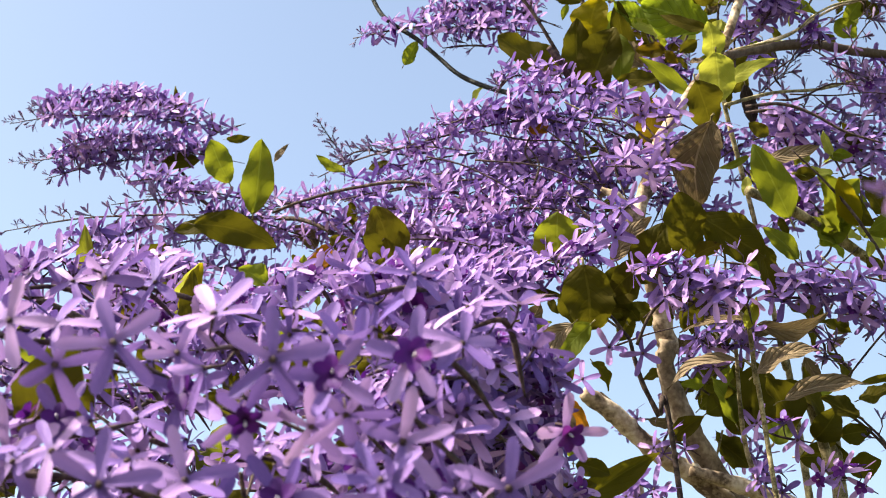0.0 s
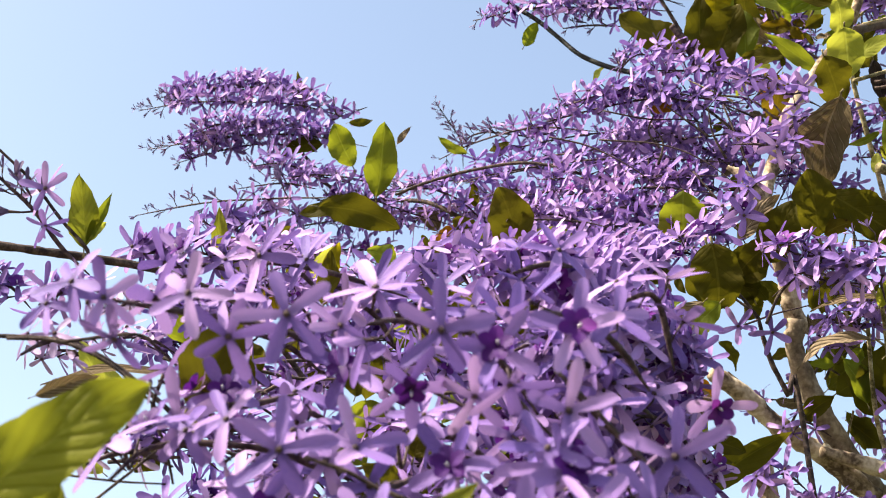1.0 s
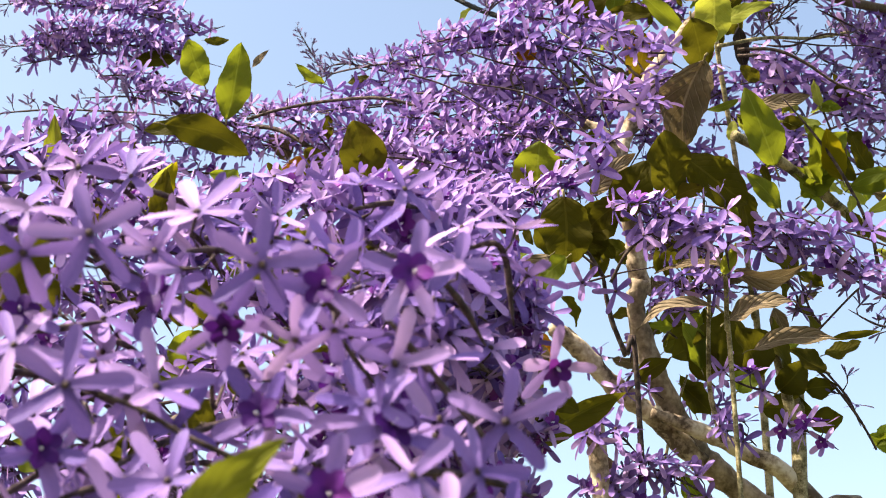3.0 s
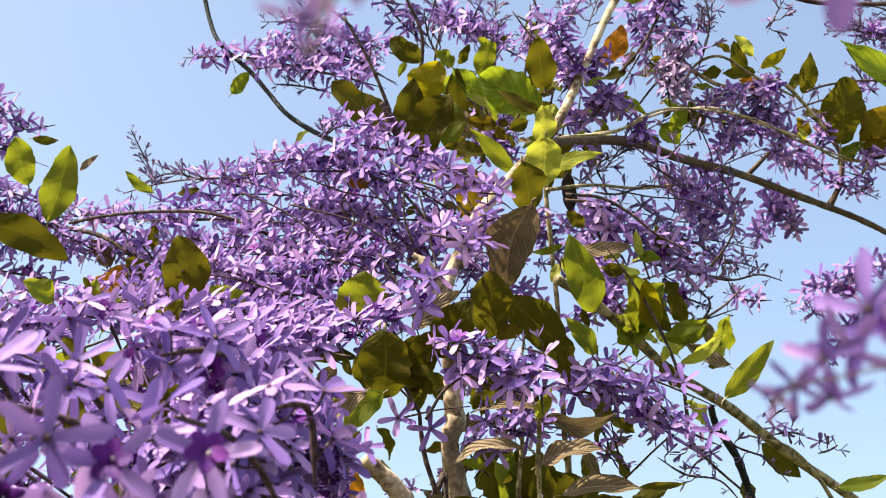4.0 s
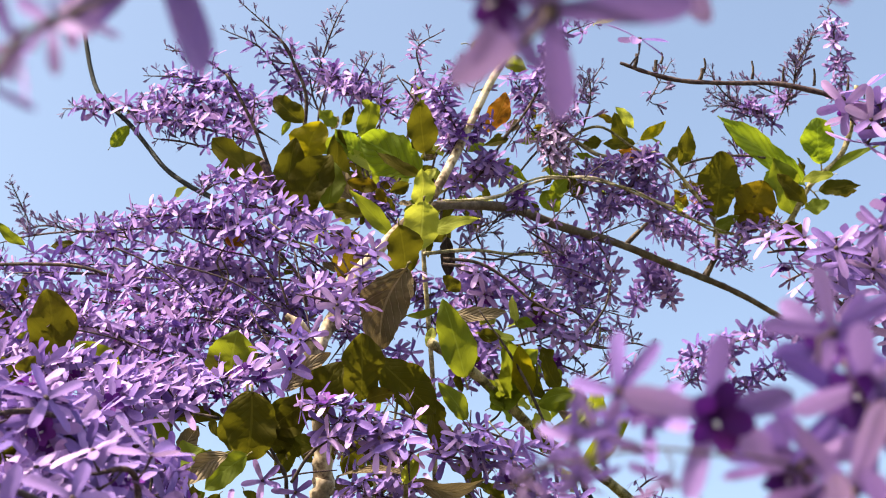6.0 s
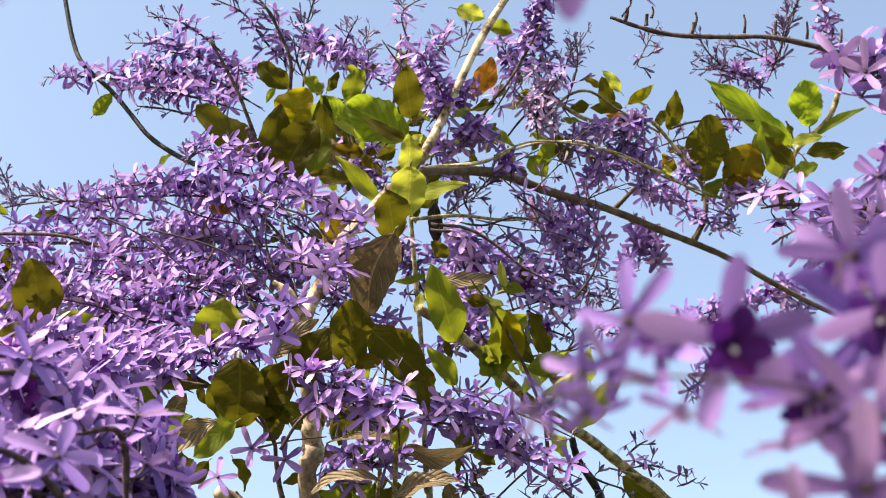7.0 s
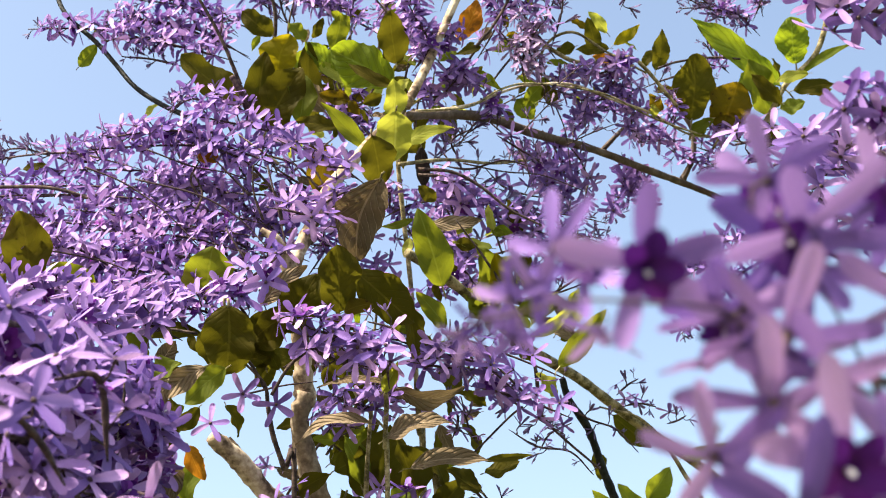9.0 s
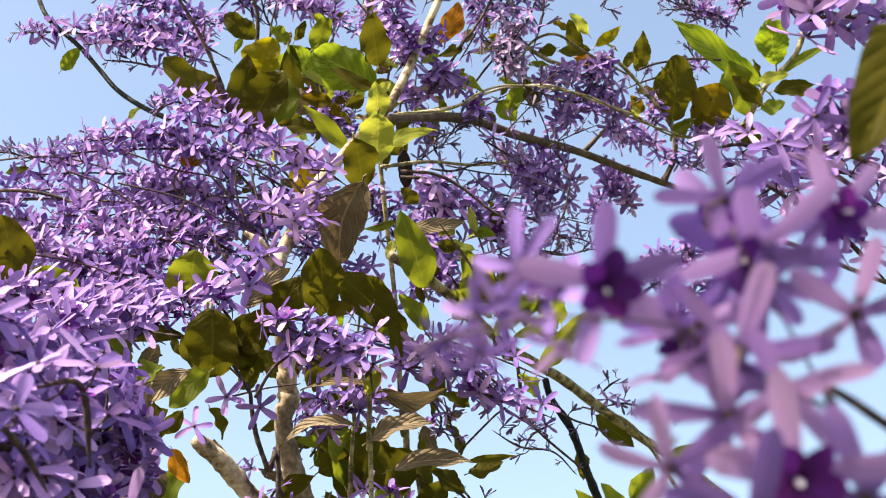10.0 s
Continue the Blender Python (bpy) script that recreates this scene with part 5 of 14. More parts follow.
leaf(vine, (0.067, 1.533, 2.704), (0.050, 1.552, 2.689), 0.019, OLIVE, 9, 0.22, -0.00, sharp=0.68, seed=8622)
leaf(vine, (0.001, 1.538, 2.728), (-0.012, 1.525, 2.746), 0.012, GREEN, 5, 0.35, 0.03, sharp=0.6, quilt=0.032, seed=1221)
leaf(vine, (-0.083, 1.478, 2.615), (-0.069, 1.496, 2.598), 0.017, SPOTTED, 32, 0.17, -0.01, sharp=0.65, seed=5829)
leaf(vine, (-0.046, 1.582, 2.727), (-0.025, 1.573, 2.729), 0.009, OLIVE, 14, 0.17, 0.02, sharp=1.07, seed=8231)
leaf(vine, (-0.016, 1.539, 2.571), (0.003, 1.536, 2.585), 0.013, DRY, 27, 0.24, 0.05, sharp=1.03, seed=7834)
leaf(vine, (0.272, 1.679, 2.777), (0.254, 1.684, 2.767), 0.009, DRY, 33, 0.28, 0.03, sharp=0.61, seed=6317)
leaf(vine, (0.271, 1.677, 2.841), (0.285, 1.666, 2.861), 0.011, GREEN, 20, 0.23, -0.02, sharp=0.87, quilt=0.032, seed=7202)
leaf(vine, (0.213, 1.643, 2.832), (0.196, 1.658, 2.816), 0.017, DRY, -13, 0.39, 0.00, sharp=1.0, seed=4885)
leaf(vine, (0.346, 1.658, 2.689), (0.364, 1.663, 2.699), 0.010, GREEN, 20, 0.24, 0.05, sharp=1.19, quilt=0.032, seed=6987)
leaf(vine, (0.422, 1.637, 2.764), (0.402, 1.630, 2.773), 0.012, SPOTTED, -29, 0.19, 0.04, sharp=0.63, seed=8740)
leaf(vine, (0.371, 1.701, 2.885), (0.344, 1.689, 2.895), 0.015, SPOTTED, 9, 0.17, -0.00, sharp=0.59, seed=4535)
leaf(vine, (0.371, 1.627, 2.710), (0.360, 1.627, 2.721), 0.009, OLIVE, -15, 0.20, 0.02, sharp=1.03, seed=4725)
leaf(vine, (0.123, 1.651, 2.701), (0.140, 1.660, 2.681), 0.016, GREEN, 2, 0.16, -0.01, sharp=0.87, quilt=0.032, seed=9218)
leaf(vine, (0.394, 1.631, 2.706), (0.419, 1.637, 2.700), 0.014, SPOTTED, 5, 0.16, -0.01, sharp=1.04, seed=7154)
leaf(vine, (0.251, 1.624, 2.807), (0.233, 1.623, 2.802), 0.009, SPOTTED, -27, 0.31, 0.00, sharp=0.66, seed=2137)
leaf(vine, (0.403, 1.649, 2.790), (0.410, 1.666, 2.774), 0.012, DRY, 33, 0.27, 0.00, sharp=0.71, seed=607)
leaf(vine, (0.374, 1.640, 2.783), (0.368, 1.650, 2.770), 0.008, DRY, -21, 0.36, 0.02, sharp=0.89, seed=2467)
leaf(vine, (0.173, 1.603, 2.758), (0.184, 1.597, 2.767), 0.010, OLIVE, -20, 0.40, 0.04, sharp=1.09, seed=6446)
leaf(vine, (0.332, 1.622, 2.707), (0.339, 1.639, 2.691), 0.015, GREEN, -31, 0.19, 0.01, sharp=0.99, quilt=0.032, seed=9392)
leaf(vine, (0.429, 1.624, 2.789), (0.413, 1.622, 2.799), 0.008, GREEN, 19, 0.28, 0.01, sharp=0.55, quilt=0.032, seed=8406)
leaf(vine, (0.249, 1.620, 2.696), (0.260, 1.614, 2.705), 0.008, OLIVE, 0, 0.27, -0.03, sharp=0.56, seed=1813)
leaf(vine, (0.380, 1.649, 2.791), (0.391, 1.662, 2.774), 0.011, GREEN, 29, 0.39, 0.04, sharp=0.71, quilt=0.032, seed=9681)
leaf(vine, (0.226, 1.654, 2.865), (0.242, 1.660, 2.848), 0.015, SPOTTED, 22, 0.19, -0.02, sharp=0.88, seed=8318)
leaf(vine, (-0.198, 1.311, 2.103), (-0.216, 1.312, 2.092), 0.009, GREEN, 32, 0.35, -0.03, sharp=1.02, quilt=0.032, seed=8063)
leaf(vine, (-0.145, 1.311, 2.146), (-0.137, 1.315, 2.126), 0.010, OLIVE, 24, 0.24, 0.05, sharp=0.94, seed=7162)
leaf(vine, (-0.188, 1.283, 2.074), (-0.175, 1.283, 2.077), 0.008, DRY, 29, 0.22, -0.01, sharp=0.61, seed=720)
leaf(vine, (-0.176, 1.338, 2.136), (-0.159, 1.344, 2.139), 0.007, OLIVE, 9, 0.16, -0.00, sharp=0.85, seed=5122)
leaf(vine, (-0.129, 1.281, 2.085), (-0.136, 1.295, 2.066), 0.011, DRY, 7, 0.22, 0.00, sharp=0.56, seed=1562)
leaf(vine, (-0.170, 1.349, 2.111), (-0.159, 1.338, 2.126), 0.012, DRY, -24, 0.22, 0.04, sharp=1.07, seed=5398)
leaf(vine, (-0.203, 1.338, 2.125), (-0.183, 1.348, 2.117), 0.013, OLIVE, 13, 0.28, -0.00, sharp=0.94, seed=3112)
leaf(vine, (-0.153, 1.326, 2.112), (-0.136, 1.327, 2.110), 0.010, GREEN, -15, 0.28, 0.02, sharp=1.12, quilt=0.032, seed=5090)
spray(vine, [(-0.154, 1.491, 2.418), (-0.177, 1.481, 2.464), (-0.198, 1.471, 2.494)], 10, 8238, 0.94, tip=0.1, violet=0.25, lean=(-0.2, -0.35, 0.2), joined=True)
spray(vine, [(-0.194, 1.543, 2.457), (-0.219, 1.533, 2.470), (-0.243, 1.523, 2.466)], 10, 7406, 1.04, tip=0.1, violet=0.12, lean=(-0.2, -0.35, 0.2), joined=True)
spray(vine, [(-0.208, 1.619, 2.519), (-0.228, 1.609, 2.564), (-0.246, 1.599, 2.591)], 10, 9674, 0.86, tip=0.1, violet=0.25, lean=(-0.2, -0.35, 0.2), joined=True)
spray(vine, [(-0.175, 1.584, 2.432), (-0.192, 1.574, 2.471), (-0.207, 1.564, 2.493)], 10, 6911, 1.03, tip=0.1, violet=0.12, lean=(-0.2, -0.35, 0.2), joined=True)
spray(vine, [(-0.120, 1.589, 2.499), (-0.142, 1.579, 2.526), (-0.163, 1.569, 2.536)], 10, 87, 1.03, tip=0.1, violet=0.05, lean=(-0.2, -0.35, 0.2), joined=True)
spray(vine, [(-0.121, 1.593, 2.428), (-0.139, 1.583, 2.465), (-0.155, 1.573, 2.485)], 10, 1836, 1.04, tip=0.1, violet=0.05, lean=(-0.2, -0.35, 0.2), joined=True)
spray(vine, [(-0.181, 1.491, 2.437), (-0.207, 1.481, 2.435), (-0.231, 1.471, 2.415)], 10, 1369, 0.88, tip=0.1, violet=0.05, lean=(-0.2, -0.35, 0.2), joined=True)
spray(vine, [(-0.144, 1.500, 2.426), (-0.171, 1.490, 2.443), (-0.197, 1.480, 2.443)], 10, 3149, 0.98, tip=0.1, violet=0.05, lean=(-0.2, -0.35, 0.2), joined=True)
spray(vine, [(-0.055, 1.517, 2.420), (-0.091, 1.507, 2.412), (-0.124, 1.497, 2.387)], 9, 4424, 0.96, tip=0.1, violet=0.25, lean=(-0.2, -0.35, 0.2), joined=True)
spray(vine, [(-0.035, 1.515, 2.347), (-0.070, 1.505, 2.354), (-0.103, 1.495, 2.344)], 9, 6593, 1.04, tip=0.1, violet=0.05, lean=(-0.2, -0.35, 0.2), joined=True)
spray(vine, [(-0.115, 1.594, 2.410), (-0.156, 1.584, 2.417), (-0.196, 1.574, 2.407)], 9, 9261, 1.00, tip=0.1, violet=0.05, lean=(-0.2, -0.35, 0.2), joined=True)
spray(vine, [(-0.043, 1.544, 2.435), (-0.074, 1.534, 2.432), (-0.103, 1.524, 2.413)], 9, 3257, 1.05, tip=0.1, violet=0.25, lean=(-0.2, -0.35, 0.2), joined=True)
spray(vine, [(-0.060, 1.528, 2.383), (-0.085, 1.518, 2.395), (-0.108, 1.508, 2.392)], 9, 3633, 0.94, tip=0.1, violet=0.12, lean=(-0.2, -0.35, 0.2), joined=True)
spray(vine, [(-0.001, 1.519, 2.461), (-0.027, 1.509, 2.496), (-0.052, 1.499, 2.514)], 9, 6249, 1.01, tip=0.1, violet=0.12, lean=(-0.2, -0.35, 0.2), joined=True)
spray(vine, [(-0.039, 1.578, 2.452), (-0.066, 1.568, 2.493), (-0.093, 1.558, 2.517)], 9, 3784, 0.87, tip=0.1, violet=0.12, lean=(-0.2, -0.35, 0.2), joined=True)
spray(vine, [(-0.035, 1.556, 2.440), (-0.062, 1.546, 2.456), (-0.089, 1.536, 2.455)], 9, 4243, 0.86, tip=0.1, violet=0.05, lean=(-0.2, -0.35, 0.2), joined=True)
spray(vine, [(-0.080, 1.518, 2.470), (-0.096, 1.508, 2.505), (-0.109, 1.498, 2.523)], 9, 7380, 0.89, tip=0.1, violet=0.12, lean=(-0.2, -0.35, 0.2), joined=True)
spray(vine, [(-0.065, 1.587, 2.563), (-0.098, 1.577, 2.566), (-0.128, 1.567, 2.550)], 9, 4551, 0.88, tip=0.1, violet=0.05, lean=(-0.2, -0.35, 0.2), joined=True)
spray(vine, [(0.024, 1.524, 2.373), (0.007, 1.514, 2.412), (-0.009, 1.504, 2.434)], 9, 9207, 1.00, tip=0.1, violet=0.12, lean=(-0.2, -0.35, 0.2), joined=True)
spray(vine, [(0.026, 1.570, 2.384), (-0.005, 1.560, 2.395), (-0.035, 1.550, 2.390)], 9, 9970, 0.95, tip=0.1, violet=0.05, lean=(-0.2, -0.35, 0.2), joined=True)
spray(vine, [(0.044, 1.592, 2.407), (0.022, 1.582, 2.454), (0.002, 1.572, 2.485)], 9, 2658, 1.01, tip=0.1, violet=0.05, lean=(-0.2, -0.35, 0.2), joined=True)
spray(vine, [(0.050, 1.565, 2.419), (0.016, 1.555, 2.444), (-0.016, 1.545, 2.452)], 9, 1364, 0.88, tip=0.1, violet=0.12, lean=(-0.2, -0.35, 0.2), joined=True)
spray(vine, [(0.164, 1.626, 2.434), (0.148, 1.616, 2.482), (0.133, 1.606, 2.514)], 9, 9589, 1.03, tip=0.1, violet=0.25, lean=(-0.2, -0.35, 0.2), joined=True)
spray(vine, [(0.161, 1.685, 2.456), (0.118, 1.675, 2.472), (0.075, 1.665, 2.470)], 9, 9403, 0.96, tip=0.1, violet=0.12, lean=(-0.2, -0.35, 0.2), joined=True)
spray(vine, [(0.098, 1.608, 2.439), (0.082, 1.598, 2.474), (0.068, 1.588, 2.492)], 9, 991, 0.95, tip=0.1, violet=0.25, lean=(-0.2, -0.35, 0.2), joined=True)
spray(vine, [(0.173, 1.602, 2.364), (0.163, 1.592, 2.404), (0.152, 1.582, 2.427)], 9, 6083, 1.01, tip=0.1, violet=0.25, lean=(-0.2, -0.35, 0.2), joined=True)
spray(vine, [(0.162, 1.527, 2.351), (0.138, 1.517, 2.388), (0.114, 1.507, 2.409)], 9, 769, 0.99, tip=0.1, violet=0.12, lean=(-0.2, -0.35, 0.2), joined=True)
spray(vine, [(0.153, 1.527, 2.402), (0.139, 1.517, 2.450), (0.125, 1.507, 2.483)], 9, 490, 0.92, tip=0.1, violet=0.12, lean=(-0.2, -0.35, 0.2), joined=True)
spray(vine, [(0.162, 1.527, 2.383), (0.135, 1.517, 2.391), (0.108, 1.507, 2.383)], 9, 5268, 0.85, tip=0.1, violet=0.12, lean=(-0.2, -0.35, 0.2), joined=True)
spray(vine, [(0.178, 1.531, 2.332), (0.140, 1.521, 2.321), (0.104, 1.511, 2.294)], 9, 5715, 0.98, tip=0.1, violet=0.12, lean=(-0.2, -0.35, 0.2), joined=True)
spray(vine, [(0.082, 1.422, 2.219), (0.066, 1.412, 2.245), (0.050, 1.402, 2.257)], 8, 1353, 0.92, tip=0.1, violet=0.25, lean=(-0.2, -0.35, 0.2), joined=True)
spray(vine, [(0.031, 1.418, 2.178), (0.009, 1.408, 2.216), (-0.013, 1.398, 2.239)], 8, 90, 0.90, tip=0.1, violet=0.25, lean=(-0.2, -0.35, 0.2), joined=True)
spray(vine, [(0.084, 1.506, 2.264), (0.061, 1.496, 2.299), (0.038, 1.486, 2.318)], 8, 8511, 1.01, tip=0.1, violet=0.05, lean=(-0.2, -0.35, 0.2), joined=True)
spray(vine, [(0.106, 1.474, 2.222), (0.078, 1.464, 2.256), (0.049, 1.454, 2.275)], 8, 4509, 0.88, tip=0.1, violet=0.05, lean=(-0.2, -0.35, 0.2), joined=True)
spray(vine, [(0.128, 1.600, 2.192), (0.087, 1.590, 2.195), (0.047, 1.580, 2.184)], 8, 4960, 1.04, tip=0.1, violet=0.05, lean=(-0.2, -0.35, 0.2), joined=True)
spray(vine, [(0.024, 1.545, 2.192), (-0.001, 1.535, 2.215), (-0.026, 1.525, 2.224)], 8, 6539, 0.94, tip=0.1, violet=0.05, lean=(-0.2, -0.35, 0.2), joined=True)
spray(vine, [(0.059, 1.526, 2.192), (0.026, 1.516, 2.206), (-0.006, 1.506, 2.206)], 8, 3053, 0.92, tip=0.1, violet=0.05, lean=(-0.2, -0.35, 0.2), joined=True)
spray(vine, [(0.057, 1.567, 2.235), (0.030, 1.557, 2.251), (0.005, 1.547, 2.253)], 8, 2256, 1.04, tip=0.1, violet=0.05, lean=(-0.2, -0.35, 0.2), joined=True)
spray(vine, [(0.071, 1.593, 2.222), (0.033, 1.583, 2.238), (-0.004, 1.573, 2.239)], 8, 6306, 0.89, tip=0.1, violet=0.25, lean=(-0.2, -0.35, 0.2), joined=True)
spray(vine, [(0.108, 1.494, 2.218), (0.077, 1.484, 2.228), (0.046, 1.474, 2.223)], 8, 5304, 1.00, tip=0.1, violet=0.25, lean=(-0.2, -0.35, 0.2), joined=True)
spray(vine, [(0.061, 1.491, 2.146), (0.049, 1.481, 2.191), (0.037, 1.471, 2.223)], 8, 3666, 0.85, tip=0.1, violet=0.12, lean=(-0.2, -0.35, 0.2), joined=True)
spray(vine, [(0.014, 1.584, 2.229), (-0.001, 1.574, 2.260), (-0.016, 1.564, 2.275)], 8, 6616, 0.98, tip=0.1, violet=0.12, lean=(-0.2, -0.35, 0.2), joined=True)
spray(vine, [(0.118, 1.579, 2.541), (0.146, 1.579, 2.567), (0.175, 1.579, 2.591)], 10, 8335, 0.87, tip=1.2, r=0.0009, joined=True)
spray(vine, [(0.153, 1.547, 2.549), (0.174, 1.547, 2.584), (0.196, 1.547, 2.616)], 11, 6309, 0.84, tip=1.2, r=0.0009, joined=True)
spray(vine, [(0.190, 1.598, 2.633), (0.229, 1.598, 2.663), (0.269, 1.598, 2.690)], 10, 9352, 0.74, tip=1.2, r=0.0009, joined=True)
spray(vine, [(0.222, 1.609, 2.566), (0.256, 1.609, 2.578), (0.289, 1.609, 2.586)], 11, 7845, 0.83, tip=1.2, r=0.0009, joined=True)
spray(vine, [(0.240, 1.563, 2.584), (0.271, 1.563, 2.623), (0.302, 1.563, 2.661)], 9, 4470, 0.77, tip=1.2, r=0.0009, joined=True)
spray(vine, [(0.148, 1.568, 2.508), (0.184, 1.568, 2.503), (0.219, 1.568, 2.496)], 10, 2935, 0.78, tip=1.2, r=0.0009, joined=True)
spray(vine, [(0.192, 1.555, 2.468), (0.230, 1.555, 2.457), (0.268, 1.555, 2.444)], 13, 834, 0.84, tip=1.2, r=0.0009, joined=True)
spray(vine, [(0.254, 1.523, 2.603), (0.290, 1.523, 2.643), (0.327, 1.523, 2.680)], 10, 8811, 0.89, tip=1.2, r=0.0009, joined=True)
spray(vine, [(0.296, 1.530, 2.547), (0.333, 1.530, 2.569), (0.371, 1.530, 2.588)], 10, 5583, 0.75, tip=1.2, r=0.0009, joined=True)
spray(vine, [(0.291, 1.610, 2.489), (0.328, 1.610, 2.484), (0.364, 1.610, 2.476)], 10, 8444, 0.75, tip=1.2, r=0.0009, joined=True)
spray(vine, [(-0.006, 1.562, 2.752), (-0.002, 1.562, 2.807), (0.004, 1.562, 2.860)], 13, 809, 0.93, tip=1.2, r=0.0009, joined=True)
spray(vine, [(0.131, 1.570, 2.799), (0.146, 1.570, 2.854), (0.162, 1.570, 2.907)], 9, 6102, 0.90, tip=1.2, r=0.0009, joined=True)
spray(vine, [(0.395, 1.566, 2.815), (0.415, 1.566, 2.861), (0.436, 1.566, 2.905)], 14, 3125, 0.84, tip=1.2, r=0.0009, joined=True)
spray(vine, [(0.287, 1.616, 2.827), (0.316, 1.616, 2.883), (0.345, 1.616, 2.939)], 9, 5811, 0.77, tip=1.2, r=0.0009, joined=True)
stem(vine, "twig", [(-0.226, 1.330, 2.342), (-0.154, 1.340, 2.330), (-0.105, 1.350, 2.304), (-0.065, 1.360, 2.263)], [0.0012, 0.0011, 0.0009, 0.0007], STALK, rough=0.08, sides=6, seed=638)
stem(vine, "twig", [(-0.081, 1.330, 2.367), (-0.068, 1.340, 2.322), (-0.056, 1.350, 2.278), (-0.050, 1.360, 2.248)], [0.0012, 0.0011, 0.0009, 0.0007], STALK, rough=0.08, sides=6, seed=262)
stem(vine, "twig", [(-0.043, 1.330, 2.389), (-0.023, 1.340, 2.362), (-0.003, 1.350, 2.329)], [0.0012, 0.0011, 0.0009, 0.0007], STALK, rough=0.08, sides=6, seed=760)
stem(vine, "twig", [(-0.119, 1.310, 2.272), (-0.088, 1.320, 2.224), (-0.067, 1.330, 2.176)], [0.0012, 0.0011, 0.0009, 0.0007], STALK, rough=0.08, sides=6, seed=368)
stem(vine, "twig", [(-0.295, 1.380, 2.387), (-0.249, 1.390, 2.373), (-0.201, 1.400, 2.343), (-0.160, 1.410, 2.306)], [0.0012, 0.0011, 0.0009, 0.0007], STALK, rough=0.08, sides=6, seed=815)
stem(vine, "twig", [(-0.355, 1.360, 2.267), (-0.308, 1.370, 2.268), (-0.253, 1.380, 2.262), (-0.209, 1.390, 2.248)], [0.0012, 0.0011, 0.0009, 0.0007], STALK, rough=0.08, sides=6, seed=708)
stem(vine, "twig", [(-0.231, 1.400, 2.428), (-0.177, 1.410, 2.413), (-0.130, 1.420, 2.411), (-0.082, 1.430, 2.396)], [0.0012, 0.0011, 0.0009, 0.0007], STALK, rough=0.08, sides=6, seed=966)
stem(vine, "twig", [(0.008, 1.280, 2.130), (-0.020, 1.290, 2.121), (-0.047, 1.300, 2.105)], [0.0012, 0.0011, 0.0009, 0.0007], STALK, rough=0.08, sides=6, seed=862)
stem(vine, "twig", [(-0.014, 1.270, 2.124), (0.021, 1.280, 2.106), (0.044, 1.290, 2.099)], [0.0012, 0.0011, 0.0009, 0.0007], STALK, rough=0.08, sides=6, seed=758)
stem(vine, "twig", [(-0.078, 1.280, 2.067), (-0.045, 1.290, 2.081), (-0.012, 1.300, 2.091)], [0.0012, 0.0011, 0.0009, 0.0007], STALK, rough=0.08, sides=6, seed=668)
stem(vine, "twig", [(0.161, 1.550, 2.525), (0.216, 1.560, 2.521), (0.271, 1.570, 2.524), (0.326, 1.580, 2.509)], [0.0012, 0.0011, 0.0009, 0.0007], STALK, rough=0.08, sides=6, seed=945)
stem(vine, "twig", [(0.196, 1.580, 2.621), (0.244, 1.590, 2.574), (0.263, 1.600, 2.517)], [0.0012, 0.0011, 0.0009, 0.0007], STALK, rough=0.08, sides=6, seed=543)
stem(vine, "twig", [(0.288, 1.600, 2.690), (0.312, 1.610, 2.630), (0.319, 1.620, 2.570)], [0.0012, 0.0011, 0.0009, 0.0007], STALK, rough=0.08, sides=6, seed=30)
stem(vine, "twig", [(0.030, 1.500, 2.774), (0.079, 1.510, 2.746), (0.112, 1.520, 2.697)], [0.0012, 0.0011, 0.0009, 0.0007], STALK, rough=0.08, sides=6, seed=861)
stem(vine, "twig", [(0.219, 1.550, 2.820), (0.195, 1.560, 2.764), (0.172, 1.570, 2.710)], [0.0012, 0.0011, 0.0009, 0.0007], STALK, rough=0.08, sides=6, seed=477)
leaf(vine, (0.082, 1.366, 2.215), (0.091, 1.396, 2.161), 0.029, OLIVE, -25, 0.34, 0.01, seed=2738)
leaf(vine, (-0.105, 1.237, 2.142), (-0.092, 1.270, 2.083), 0.055, OLIVE, 5, 0.12, 0.03, sharp=0.3, seed=9946)
leaf(vine, (-0.549, 1.052, 2.062), (-0.545, 1.018, 2.126), 0.018, YELLOW, 20, 0.42, 0.05, seed=8441)
leaf(vine, (-0.521, 1.060, 2.062), (-0.564, 1.032, 2.090), 0.021, YELLOW, 10, 0.54, 0.03, seed=243)
leaf(vine, (-0.437, 0.995, 2.010), (-0.411, 0.981, 2.051), 0.020, LIME, 30, 0.25, -0.02, seed=1385)
leaf(vine, (-0.129, 1.219, 1.876), (-0.040, 1.216, 1.929), 0.027, OLIVE, 20, 0.52, -0.10, seed=1199)
leaf(vine, (-0.147, 1.287, 1.978), (-0.184, 1.276, 2.001), 0.021, GREEN, 30, 0.40, 0.07, quilt=0.032, seed=6016)
leaf(vine, (0.047, 1.303, 2.047), (-0.033, 1.315, 2.036), 0.020, DRY, 45, 0.49, 0.20, seed=8264)
leaf(vine, (0.060, 1.309, 2.034), (0.125, 1.294, 2.052), 0.027, DRY, -35, 0.32, 0.15, seed=985)
leaf(vine, (0.068, 1.302, 2.086), (0.138, 1.297, 2.086), 0.022, DRY, 40, 0.28, 0.18, seed=6416)
leaf(vine, (0.061, 1.281, 2.083), (-0.012, 1.288, 2.081), 0.012, DRY, 40, 0.27, 0.07, seed=1518)
leaf(vine, (0.084, 1.322, 2.009), (0.167, 1.310, 2.018), 0.024, DRY, -30, 0.37, 0.10, seed=9620)
